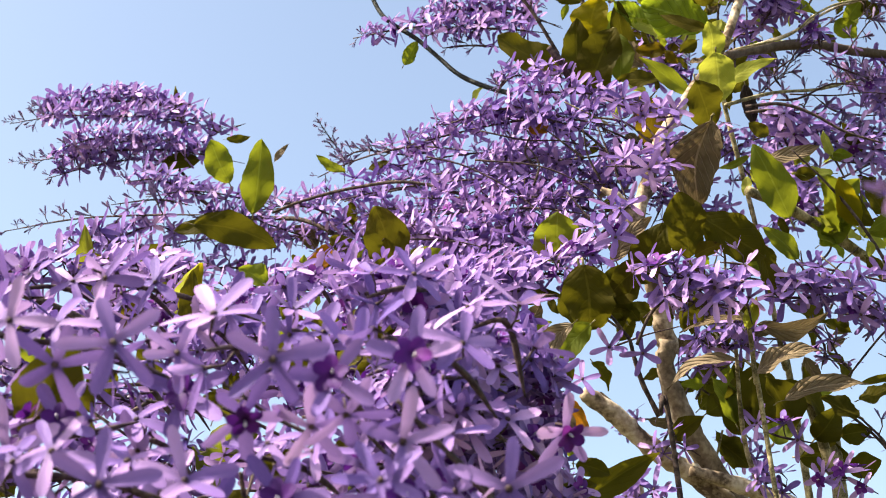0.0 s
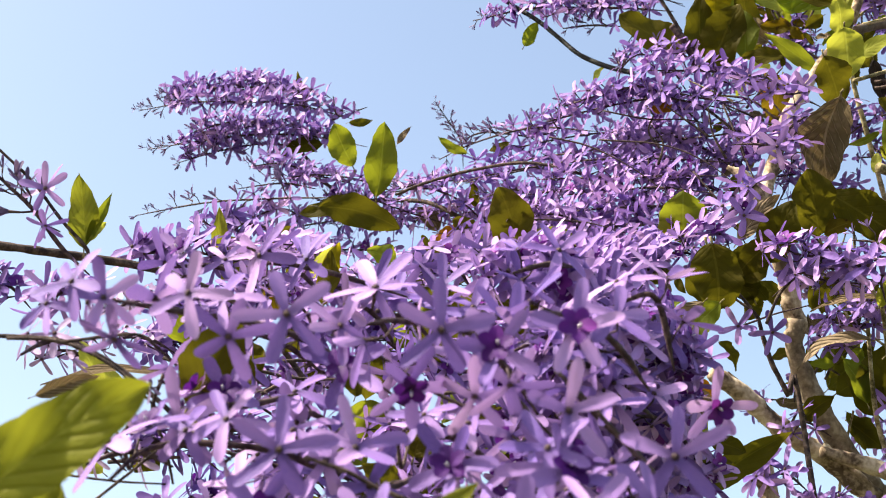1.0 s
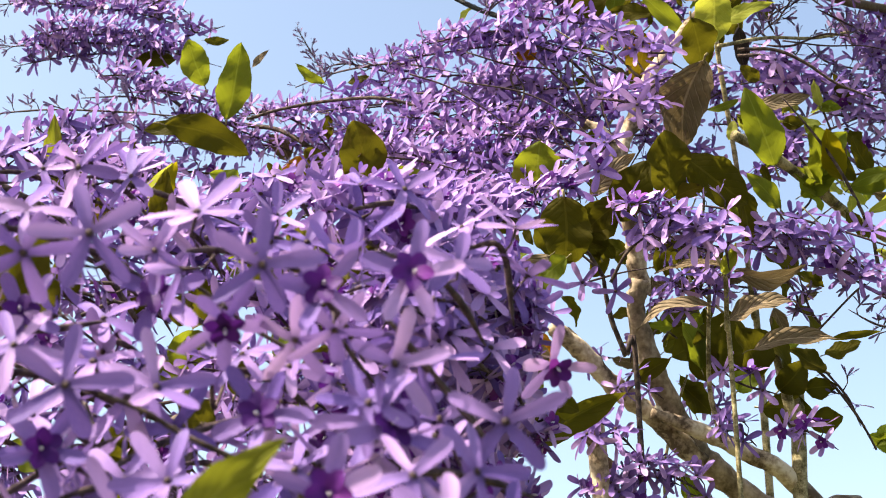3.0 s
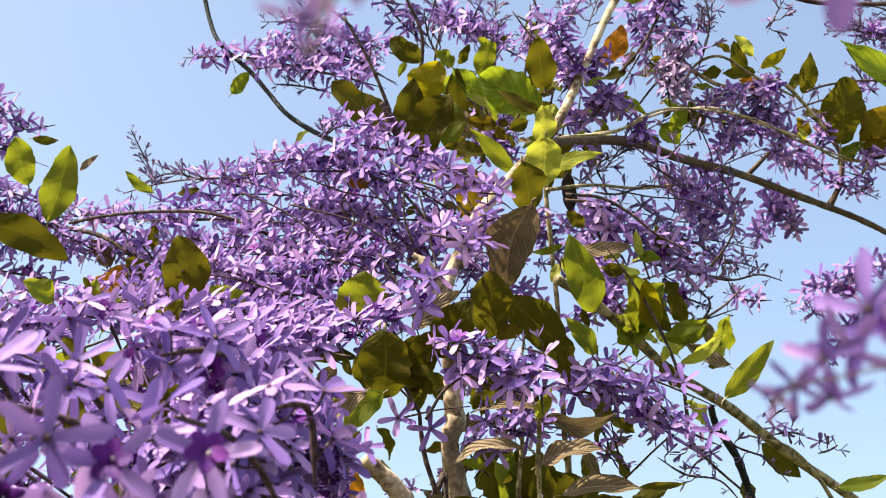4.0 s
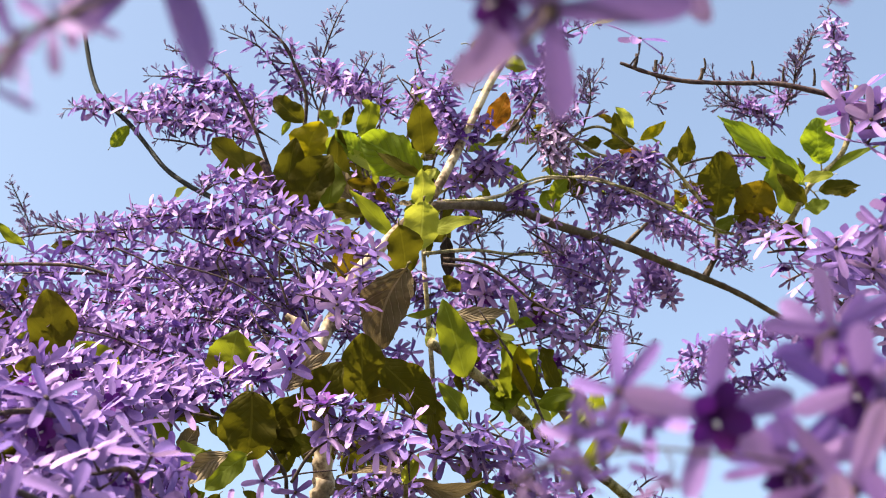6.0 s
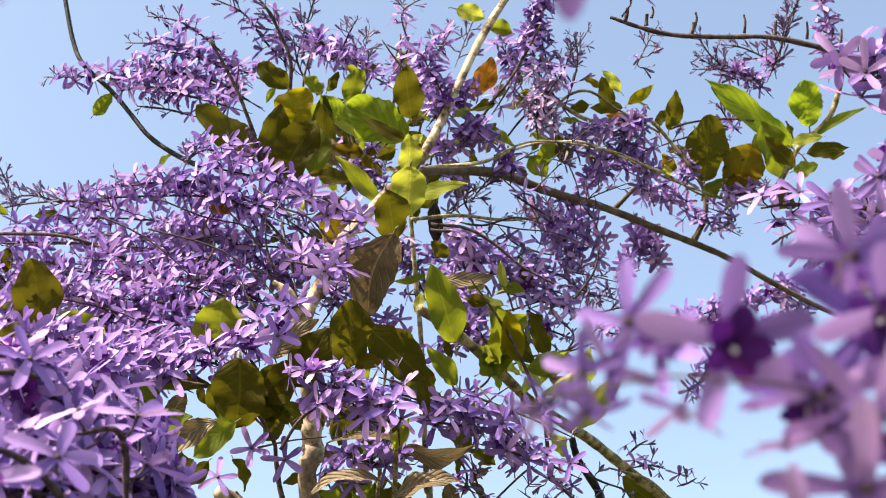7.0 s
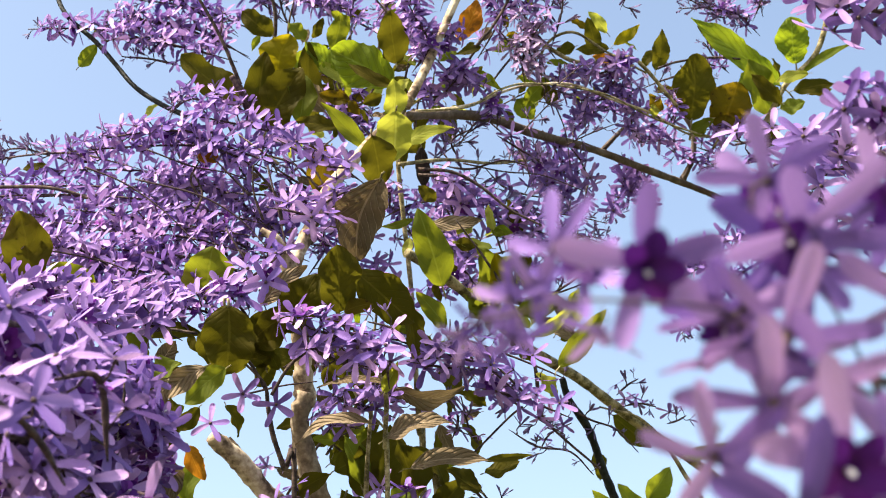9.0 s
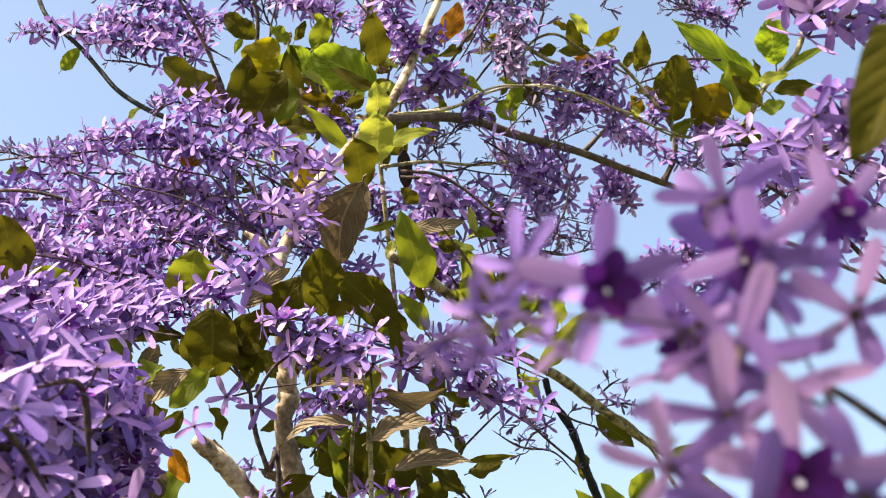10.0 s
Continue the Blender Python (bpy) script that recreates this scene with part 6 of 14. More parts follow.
leaf(vine, (0.160, 1.331, 2.023), (0.211, 1.324, 2.028), 0.008, OLIVE, 20, 0.27, 0.06, seed=1298)
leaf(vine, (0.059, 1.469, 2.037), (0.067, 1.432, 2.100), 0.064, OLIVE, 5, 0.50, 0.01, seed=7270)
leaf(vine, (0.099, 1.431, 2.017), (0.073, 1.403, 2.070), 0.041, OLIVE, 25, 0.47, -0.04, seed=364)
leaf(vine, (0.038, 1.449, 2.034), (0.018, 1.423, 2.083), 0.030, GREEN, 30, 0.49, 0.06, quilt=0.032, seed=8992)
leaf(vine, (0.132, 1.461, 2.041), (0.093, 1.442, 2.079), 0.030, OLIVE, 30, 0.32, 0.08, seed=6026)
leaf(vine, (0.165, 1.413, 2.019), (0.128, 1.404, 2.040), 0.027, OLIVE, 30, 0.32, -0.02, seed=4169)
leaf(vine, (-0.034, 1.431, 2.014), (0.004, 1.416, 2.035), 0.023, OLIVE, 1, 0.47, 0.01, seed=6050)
leaf(vine, (0.054, 1.267, 2.068), (0.068, 1.251, 2.095), 0.013, LIME, 3, 0.51, 0.06, sharp=2.0, seed=2843)
leaf(vine, (0.176, 0.941, 1.951), (0.210, 0.920, 1.990), 0.017, YELLOW, 8, 0.25, 0.02, seed=7006)
leaf(vine, (0.257, 1.449, 2.148), (0.234, 1.438, 2.171), 0.025, LIME, 30, 0.32, 0.02, seed=4646)
leaf(vine, (0.369, 1.676, 2.221), (0.423, 1.698, 2.186), 0.031, OLIVE, 10, 0.27, -0.00, seed=8879)
leaf(vine, (0.335, 1.648, 2.160), (0.346, 1.666, 2.126), 0.021, OLIVE, -17, 0.28, 0.09, seed=2678)
leaf(vine, (0.287, 1.581, 2.283), (0.317, 1.581, 2.288), 0.012, OLIVE, -4, 0.31, -0.00, seed=2409)
leaf(vine, (0.173, 1.459, 2.327), (0.228, 1.487, 2.282), 0.033, OLIVE, 30, 0.39, -0.06, seed=2018)
leaf(vine, (0.178, 1.463, 2.276), (0.197, 1.443, 2.318), 0.034, GREEN, -20, 0.46, -0.03, quilt=0.032, seed=1955)
leaf(vine, (0.226, 1.517, 2.289), (0.280, 1.514, 2.304), 0.024, GREEN, 20, 0.53, 0.05, quilt=0.032, seed=1200)
leaf(vine, (0.240, 1.527, 2.271), (0.205, 1.509, 2.300), 0.023, LIME, 40, 0.23, 0.05, seed=9659)
leaf(vine, (0.274, 1.532, 2.267), (0.301, 1.518, 2.299), 0.023, LIME, 35, 0.32, -0.03, seed=4698)
leaf(vine, (0.176, 1.455, 2.291), (0.213, 1.435, 2.320), 0.031, GREEN, 10, 0.52, 0.11, quilt=0.032, seed=3508)
leaf(vine, (0.187, 1.458, 2.344), (0.139, 1.459, 2.350), 0.020, GREEN, 35, 0.27, -0.00, quilt=0.032, seed=1730)
leaf(vine, (-0.364, 1.552, 2.657), (-0.340, 1.535, 2.684), 0.021, GREEN, 10, 0.29, 0.08, quilt=0.032, seed=3012)
leaf(vine, (-0.346, 1.528, 2.698), (-0.323, 1.523, 2.703), 0.012, GREEN, -17, 0.30, -0.00, quilt=0.032, seed=4537)
leaf(vine, (-0.241, 1.510, 2.574), (-0.265, 1.525, 2.550), 0.014, LIME, 40, 0.33, 0.07, seed=4776)
leaf(vine, (-0.423, 1.583, 2.508), (-0.390, 1.577, 2.514), 0.013, OLIVE, -8, 0.20, 0.03, seed=444)
leaf(vine, (0.142, 1.501, 2.457), (0.114, 1.497, 2.469), 0.011, DARK, 20, 0.53, 0.10, seed=3684)
leaf(vine, (0.224, 1.564, 2.458), (0.245, 1.578, 2.431), 0.029, GREEN, 30, 0.50, -0.01, quilt=0.032, seed=9618)
leaf(vine, (-0.057, 1.485, 2.667), (-0.080, 1.473, 2.687), 0.025, GREEN, 18, 0.27, 0.01, quilt=0.032, seed=2262)
leaf(vine, (0.247, 1.555, 2.361), (0.227, 1.540, 2.385), 0.028, OLIVE, 30, 0.27, 0.04, seed=601)
leaf(vine, (0.220, 1.492, 2.276), (0.270, 1.478, 2.296), 0.027, GREEN, 30, 0.28, 0.11, quilt=0.032, seed=8479)
leaf(vine, (0.279, 1.494, 2.270), (0.294, 1.472, 2.302), 0.024, GREEN, 30, 0.21, -0.01, quilt=0.032, seed=9157)
leaf(vine, (0.239, 1.462, 2.230), (0.277, 1.441, 2.259), 0.017, LIME, 40, 0.40, -0.04, seed=6830)
leaf(vine, (-0.086, 1.327, 2.143), (-0.040, 1.309, 2.169), 0.042, OLIVE, 10, 0.41, 0.05, seed=1388)
leaf(vine, (-0.068, 1.347, 2.126), (-0.084, 1.328, 2.163), 0.035, OLIVE, -20, 0.20, 0.10, seed=2124)
leaf(vine, (-0.127, 1.154, 1.906), (-0.153, 1.132, 1.947), 0.028, OLIVE, 30, 0.31, 0.03, seed=864)
leaf(vine, (-0.124, 1.250, 1.938), (-0.111, 1.226, 1.979), 0.025, GREEN, -25, 0.35, 0.11, quilt=0.032, seed=3219)
leaf(vine, (-0.148, 1.100, 1.901), (-0.168, 1.084, 1.933), 0.027, OLIVE, 30, 0.40, 0.03, seed=5116)
leaf(vine, (0.048, 1.473, 2.030), (0.018, 1.451, 2.074), 0.036, OLIVE, 10, 0.41, 0.03, seed=6131)
leaf(vine, (0.121, 1.474, 2.019), (0.151, 1.456, 2.047), 0.036, OLIVE, 15, 0.28, 0.12, seed=5190)
leaf(vine, (0.078, 1.496, 2.026), (0.114, 1.475, 2.059), 0.037, GREEN, -20, 0.44, 0.10, quilt=0.032, seed=3166)
leaf(vine, (0.151, 1.456, 2.148), (0.111, 1.447, 2.171), 0.028, OLIVE, 30, 0.44, -0.02, seed=2715)
leaf(vine, (0.112, 1.449, 2.186), (0.085, 1.439, 2.209), 0.028, OLIVE, 20, 0.41, -0.05, seed=4757)
leaf(vine, (0.180, 1.473, 2.258), (0.152, 1.458, 2.288), 0.029, GREEN, 25, 0.38, -0.04, quilt=0.032, seed=2600)
leaf(vine, (0.160, 1.474, 2.258), (0.200, 1.461, 2.276), 0.024, GREEN, 25, 0.32, -0.03, quilt=0.032, seed=4845)
leaf(vine, (0.236, 1.495, 2.211), (0.208, 1.481, 2.241), 0.026, OLIVE, 30, 0.52, -0.04, seed=1607)
leaf(vine, (0.211, 1.497, 2.272), (0.183, 1.493, 2.284), 0.020, LIME, 40, 0.31, -0.00, seed=7316)
leaf(vine, (-0.544, 1.092, 2.099), (-0.573, 1.070, 2.123), 0.024, OLIVE, 30, 0.39, 0.06, seed=4867)
leaf(vine, (-0.469, 1.116, 2.095), (-0.498, 1.094, 2.120), 0.027, OLIVE, 20, 0.43, 0.05, seed=6276)
leaf(vine, (-0.614, 1.294, 2.229), (-0.585, 1.290, 2.253), 0.023, OLIVE, 20, 0.54, 0.06, seed=7049)
leaf(vine, (-0.317, 1.206, 2.121), (-0.343, 1.190, 2.136), 0.025, OLIVE, 20, 0.38, 0.00, seed=874)
leaf(vine, (-0.417, 1.174, 2.124), (-0.444, 1.159, 2.139), 0.025, GREEN, 20, 0.36, 0.02, quilt=0.032, seed=144)
spray(vine, [(-0.431, 1.080, 2.075), (-0.471, 1.063, 2.083), (-0.512, 1.048, 2.088), (-0.554, 1.039, 2.083)], 24, 8639, 1.12, joined=True, tip=0.05, lean=(-0.42, -0.42, 0.42))
spray(vine, [(-0.160, 1.157, 2.081), (-0.201, 1.141, 2.089), (-0.241, 1.126, 2.094), (-0.284, 1.116, 2.088)], 24, 9785, 1.12, joined=True, tip=0.05, lean=(-0.42, -0.42, 0.42))
spray(vine, [(-0.475, 0.973, 2.031), (-0.510, 0.959, 2.038), (-0.544, 0.946, 2.043), (-0.580, 0.938, 2.038)], 24, 6586, 1.12, joined=True, tip=0.05, lean=(-0.42, -0.42, 0.42))
spray(vine, [(-0.121, 1.080, 2.028), (-0.149, 1.067, 2.036), (-0.177, 1.056, 2.041), (-0.206, 1.050, 2.036)], 24, 5935, 1.12, joined=True, tip=0.05, lean=(-0.42, -0.42, 0.42))
leaf(vine, (0.068, 1.500, 2.573), (0.096, 1.492, 2.583), 0.016, OLIVE, -6, 0.39, 0.04, seed=5486)
leaf(vine, (0.041, 1.560, 2.682), (0.043, 1.544, 2.710), 0.017, OLIVE, -28, 0.28, -0.01, seed=9763)
leaf(vine, (0.112, 1.451, 2.219), (0.093, 1.465, 2.196), 0.020, OLIVE, 18, 0.28, 0.05, seed=1368)
leaf(vine, (0.070, 1.438, 2.226), (0.094, 1.442, 2.216), 0.014, GREEN, 25, 0.25, -0.04, quilt=0.032, seed=5394)
leaf(vine, (0.028, 1.510, 2.260), (0.020, 1.497, 2.285), 0.013, VEINED, 29, 0.32, 0.07, quilt=0.055, seed=6683)
leaf(vine, (-0.014, 1.557, 2.208), (0.010, 1.560, 2.200), 0.012, DRY, -41, 0.37, 0.04, seed=693)
leaf(vine, (-0.031, 1.626, 2.108), (-0.066, 1.624, 2.115), 0.019, DRY, -51, 0.28, 0.04, seed=9313)
leaf(vine, (0.143, 1.531, 2.213), (0.176, 1.532, 2.205), 0.017, GREEN, -57, 0.43, 0.09, quilt=0.032, seed=1573)
leaf(vine, (0.031, 1.497, 2.144), (0.053, 1.483, 2.167), 0.014, OLIVE, -34, 0.52, -0.02, seed=8548)
leaf(vine, (0.132, 1.547, 2.089), (0.085, 1.545, 2.098), 0.027, DRY, 52, 0.31, 0.04, seed=574)
leaf(vine, (0.135, 1.537, 2.255), (0.111, 1.555, 2.226), 0.021, GREEN, -38, 0.20, -0.01, quilt=0.032, seed=8120)
leaf(vine, (0.174, 1.490, 2.142), (0.150, 1.499, 2.129), 0.014, DRY, 29, 0.52, 0.06, seed=4049)
leaf(vine, (0.156, 1.526, 2.183), (0.187, 1.533, 2.168), 0.015, OLIVE, 9, 0.32, 0.12, seed=5573)
leaf(vine, (0.191, 1.610, 2.112), (0.234, 1.600, 2.123), 0.026, OLIVE, -34, 0.22, -0.06, seed=5985)
leaf(vine, (0.071, 1.556, 2.191), (0.103, 1.553, 2.193), 0.014, DRY, 33, 0.51, 0.03, seed=1568)
leaf(vine, (0.125, 1.544, 2.135), (0.126, 1.562, 2.104), 0.017, OLIVE, -55, 0.22, 0.03, seed=629)
leaf(vine, (0.145, 1.470, 2.187), (0.152, 1.454, 2.214), 0.015, GREEN, 28, 0.26, 0.11, quilt=0.032, seed=1818)
leaf(vine, (0.184, 1.533, 2.184), (0.166, 1.542, 2.171), 0.013, DRY, -36, 0.49, 0.05, seed=4569)
leaf(vine, (-0.001, 1.538, 2.113), (0.012, 1.521, 2.142), 0.015, GREEN, -0, 0.22, 0.08, quilt=0.032, seed=8271)
leaf(vine, (0.055, 1.597, 2.204), (0.025, 1.584, 2.230), 0.022, OLIVE, -15, 0.51, -0.03, seed=8257)
leaf(vine, (0.004, 1.633, 2.140), (0.016, 1.608, 2.183), 0.022, OLIVE, 30, 0.44, 0.09, seed=4752)
leaf(vine, (-0.000, 1.532, 2.225), (-0.002, 1.508, 2.268), 0.021, GREEN, 2, 0.47, 0.03, quilt=0.032, seed=5608)
leaf(vine, (-0.026, 1.648, 2.147), (-0.051, 1.650, 2.146), 0.015, OLIVE, -59, 0.43, -0.06, seed=3537)
leaf(vine, (0.149, 1.560, 2.212), (0.147, 1.583, 2.171), 0.020, OLIVE, 60, 0.34, 0.02, seed=6916)
leaf(vine, (0.000, 1.548, 2.122), (-0.037, 1.552, 2.119), 0.019, OLIVE, 16, 0.20, 0.02, seed=7040)
leaf(vine, (0.030, 1.530, 2.183), (0.030, 1.510, 2.218), 0.020, GREEN, -7, 0.44, -0.01, quilt=0.032, seed=2650)
leaf(vine, (-0.000, 1.650, 2.133), (0.038, 1.632, 2.158), 0.026, OLIVE, -19, 0.36, 0.04, seed=6342)
leaf(vine, (-0.026, 1.587, 2.273), (-0.030, 1.609, 2.234), 0.021, DRY, -38, 0.29, 0.10, seed=9279)
leaf(vine, (-0.020, 1.561, 2.142), (-0.004, 1.548, 2.163), 0.013, OLIVE, 15, 0.50, -0.01, seed=2505)
leaf(vine, (-0.032, 1.564, 2.239), (-0.043, 1.550, 2.264), 0.012, GREEN, 12, 0.27, 0.09, quilt=0.032, seed=780)
leaf(vine, (-0.038, 1.550, 2.217), (-0.080, 1.542, 2.236), 0.023, OLIVE, -12, 0.31, 0.06, seed=6672)
leaf(vine, (0.178, 1.570, 2.117), (0.158, 1.550, 2.156), 0.023, OLIVE, 47, 0.45, 0.10, seed=9498)
leaf(vine, (0.136, 1.626, 2.181), (0.159, 1.648, 2.141), 0.022, DRY, 26, 0.49, -0.04, seed=78)
leaf(vine, (0.068, 1.488, 2.200), (0.047, 1.507, 2.170), 0.021, OLIVE, -54, 0.22, 0.06, seed=6641)
leaf(vine, (0.010, 1.443, 2.191), (-0.008, 1.463, 2.157), 0.023, OLIVE, -13, 0.25, 0.04, seed=873)
leaf(vine, (0.008, 1.619, 2.155), (0.029, 1.610, 2.168), 0.014, OLIVE, 15, 0.53, -0.00, seed=6167)
leaf(vine, (0.057, 1.507, 2.135), (0.039, 1.518, 2.116), 0.014, OLIVE, -8, 0.50, 0.10, seed=3631)
leaf(vine, (0.122, 1.431, 2.203), (0.095, 1.433, 2.203), 0.012, OLIVE, -58, 0.54, -0.04, seed=6094)
leaf(vine, (0.137, 1.628, 2.129), (0.167, 1.623, 2.136), 0.015, GREEN, -26, 0.25, -0.06, quilt=0.032, seed=9737)
leaf(vine, (0.216, 1.610, 2.351), (0.203, 1.597, 2.376), 0.015, VEINED, -25, 0.54, 0.01, quilt=0.055, seed=5276)
leaf(vine, (0.234, 1.582, 2.355), (0.230, 1.571, 2.376), 0.010, GREEN, -21, 0.49, 0.11, quilt=0.032, seed=5852)
leaf(vine, (0.181, 1.555, 2.302), (0.196, 1.566, 2.281), 0.015, GREEN, -35, 0.35, 0.04, quilt=0.032, seed=534)
leaf(vine, (0.256, 1.530, 2.320), (0.260, 1.542, 2.300), 0.010, LIME, 57, 0.43, 0.09, seed=2905)
leaf(vine, (0.197, 1.555, 2.338), (0.158, 1.556, 2.341), 0.020, GREEN, 32, 0.20, -0.03, quilt=0.032, seed=5008)
leaf(vine, (0.193, 1.485, 2.385), (0.184, 1.469, 2.414), 0.015, LIME, -54, 0.34, 0.07, seed=2472)
leaf(vine, (0.216, 1.549, 2.415), (0.188, 1.550, 2.416), 0.013, LIME, 32, 0.42, 0.10, seed=8585)
leaf(vine, (0.261, 1.580, 2.374), (0.257, 1.591, 2.355), 0.011, GREEN, -4, 0.49, 0.06, quilt=0.032, seed=2809)
leaf(vine, (0.254, 1.584, 2.333), (0.253, 1.598, 2.308), 0.014, GREEN, -35, 0.40, 0.03, quilt=0.032, seed=8494)
leaf(vine, (0.147, 1.483, 2.376), (0.153, 1.472, 2.397), 0.014, GREEN, 23, 0.42, 0.11, quilt=0.032, seed=7922)
leaf(vine, (0.192, 1.497, 2.393), (0.219, 1.497, 2.389), 0.014, VEINED, 42, 0.36, -0.03, quilt=0.055, seed=9064)
leaf(vine, (-0.118, 1.310, 2.144), (-0.118, 1.297, 2.166), 0.014, OLIVE, -21, 0.54, 0.02, seed=4807)
leaf(vine, (-0.100, 1.287, 2.106), (-0.093, 1.273, 2.130), 0.016, OLIVE, -21, 0.25, -0.01, seed=2649)
leaf(vine, (-0.113, 1.420, 2.112), (-0.097, 1.436, 2.082), 0.022, OLIVE, -50, 0.44, 0.06, seed=5708)
leaf(vine, (-0.102, 1.303, 2.100), (-0.081, 1.294, 2.113), 0.013, OLIVE, 27, 0.24, -0.05, seed=1505)
leaf(vine, (-0.100, 1.325, 2.144), (-0.061, 1.331, 2.129), 0.018, OLIVE, 7, 0.52, 0.00, seed=3759)
leaf(vine, (-0.105, 1.399, 2.156), (-0.107, 1.383, 2.185), 0.016, DRY, -36, 0.51, 0.05, seed=2062)
leaf(vine, (-0.173, 1.320, 2.099), (-0.148, 1.314, 2.105), 0.015, OLIVE, -9, 0.22, -0.02, seed=200)
leaf(vine, (-0.189, 1.391, 2.177), (-0.202, 1.370, 2.215), 0.022, DRY, 59, 0.40, -0.01, seed=833)
leaf(vine, (-0.080, 1.409, 2.130), (-0.059, 1.394, 2.154), 0.018, OLIVE, 21, 0.42, -0.04, seed=1776)
leaf(vine, (-0.186, 1.344, 2.094), (-0.164, 1.335, 2.107), 0.014, DRY, 27, 0.29, -0.04, seed=7656)
stem(vine, "twig", [(0.175, 1.390, 2.134), (0.173, 1.375, 2.160), (0.147, 1.362, 2.187)], [0.0016, 0.0012, 0.0007], CANE, rough=0.05, sides=6, seed=47)
stem(vine, "twig", [(0.062, 1.416, 2.088), (0.037, 1.405, 2.110), (0.018, 1.394, 2.133)], [0.0016, 0.0012, 0.0007], CANE, rough=0.05, sides=6, seed=48)
stem(vine, "twig", [(0.026, 1.407, 2.107), (0.009, 1.400, 2.121), (0.000, 1.393, 2.135)], [0.0016, 0.0012, 0.0007], TWIG, rough=0.05, sides=6, seed=49)
stem(vine, "twig", [(0.156, 1.541, 2.208), (0.142, 1.524, 2.239), (0.140, 1.507, 2.270)], [0.0018, 0.0014, 0.0008], TWIG, rough=0.05, sides=6, seed=50)
stem(vine, "twig", [(-0.003, 1.529, 2.099), (0.011, 1.518, 2.116), (0.044, 1.506, 2.133)], [0.0017, 0.0013, 0.0008], TWIG, rough=0.05, sides=6, seed=51)
stem(vine, "twig", [(0.048, 1.512, 2.248), (0.049, 1.495, 2.277), (0.033, 1.480, 2.306)], [0.0018, 0.0014, 0.0008], CANE, rough=0.05, sides=6, seed=52)
stem(vine, "twig", [(0.155, 1.525, 2.184), (0.169, 1.514, 2.202), (0.167, 1.504, 2.219)], [0.0018, 0.0014, 0.0008], TWIG, rough=0.05, sides=6, seed=53)
stem(vine, "twig", [(0.033, 1.571, 2.236), (0.030, 1.555, 2.264), (0.042, 1.539, 2.292)], [0.0018, 0.0014, 0.0008], CANE, rough=0.05, sides=6, seed=54)
stem(vine, "twig", [(0.139, 1.403, 2.137), (0.137, 1.386, 2.168), (0.115, 1.371, 2.198)], [0.0016, 0.0012, 0.0007], TWIG, rough=0.05, sides=6, seed=55)
stem(vine, "twig", [(0.161, 1.493, 2.200), (0.169, 1.480, 2.222), (0.202, 1.464, 2.245)], [0.0017, 0.0013, 0.0008], TWIG, rough=0.05, sides=6, seed=56)
stem(vine, "twig", [(-0.006, 1.536, 2.254), (-0.012, 1.520, 2.284), (-0.008, 1.502, 2.314)], [0.0018, 0.0014, 0.0008], TWIG, rough=0.05, sides=6, seed=57)
stem(vine, "twig", [(0.051, 1.476, 2.201), (0.023, 1.463, 2.229), (0.015, 1.448, 2.256)], [0.0017, 0.0013, 0.0008], TWIG, rough=0.05, sides=6, seed=58)
stem(vine, "twig", [(0.027, 1.507, 2.122), (0.029, 1.487, 2.156), (0.030, 1.468, 2.189)], [0.0017, 0.0013, 0.0008], CANE, rough=0.05, sides=6, seed=59)
stem(vine, "twig", [(0.147, 1.555, 2.262), (0.177, 1.541, 2.282), (0.181, 1.529, 2.302)], [0.0018, 0.0014, 0.0008], TWIG, rough=0.05, sides=6, seed=60)
stem(vine, "twig", [(0.026, 1.561, 2.105), (-0.007, 1.548, 2.133), (-0.015, 1.534, 2.160)], [0.0017, 0.0013, 0.0008], TWIG, rough=0.05, sides=6, seed=61)
stem(vine, "twig", [(-0.007, 1.608, 2.169), (0.002, 1.590, 2.200), (0.007, 1.572, 2.231)], [0.0018, 0.0014, 0.0008], TWIG, rough=0.05, sides=6, seed=62)
stem(vine, "twig", [(0.259, 1.515, 2.307), (0.296, 1.500, 2.329), (0.319, 1.486, 2.351)], [0.0018, 0.0014, 0.0008], TWIG, rough=0.05, sides=6, seed=63)
stem(vine, "twig", [(0.289, 1.618, 2.366), (0.299, 1.606, 2.387), (0.280, 1.596, 2.407)], [0.0020, 0.0015, 0.0009], TWIG, rough=0.05, sides=6, seed=64)
stem(vine, "twig", [(0.138, 1.589, 2.384), (0.109, 1.576, 2.411), (0.076, 1.563, 2.439)], [0.0019, 0.0015, 0.0009], TWIG, rough=0.05, sides=6, seed=65)
stem(vine, "twig", [(0.294, 1.606, 2.411), (0.316, 1.595, 2.429), (0.318, 1.584, 2.448)], [0.0020, 0.0015, 0.0009], CANE, rough=0.05, sides=6, seed=66)
stem(vine, "twig", [(0.144, 1.604, 2.360), (0.117, 1.588, 2.391), (0.112, 1.571, 2.422)], [0.0019, 0.0015, 0.0009], TWIG, rough=0.05, sides=6, seed=67)
stem(vine, "twig", [(0.221, 1.547, 2.322), (0.225, 1.534, 2.344), (0.222, 1.522, 2.365)], [0.0019, 0.0014, 0.0009], TWIG, rough=0.05, sides=6, seed=68)
stem(vine, "twig", [(0.286, 1.524, 2.396), (0.309, 1.505, 2.427), (0.315, 1.487, 2.458)], [0.0019, 0.0014, 0.0009], TWIG, rough=0.05, sides=6, seed=69)
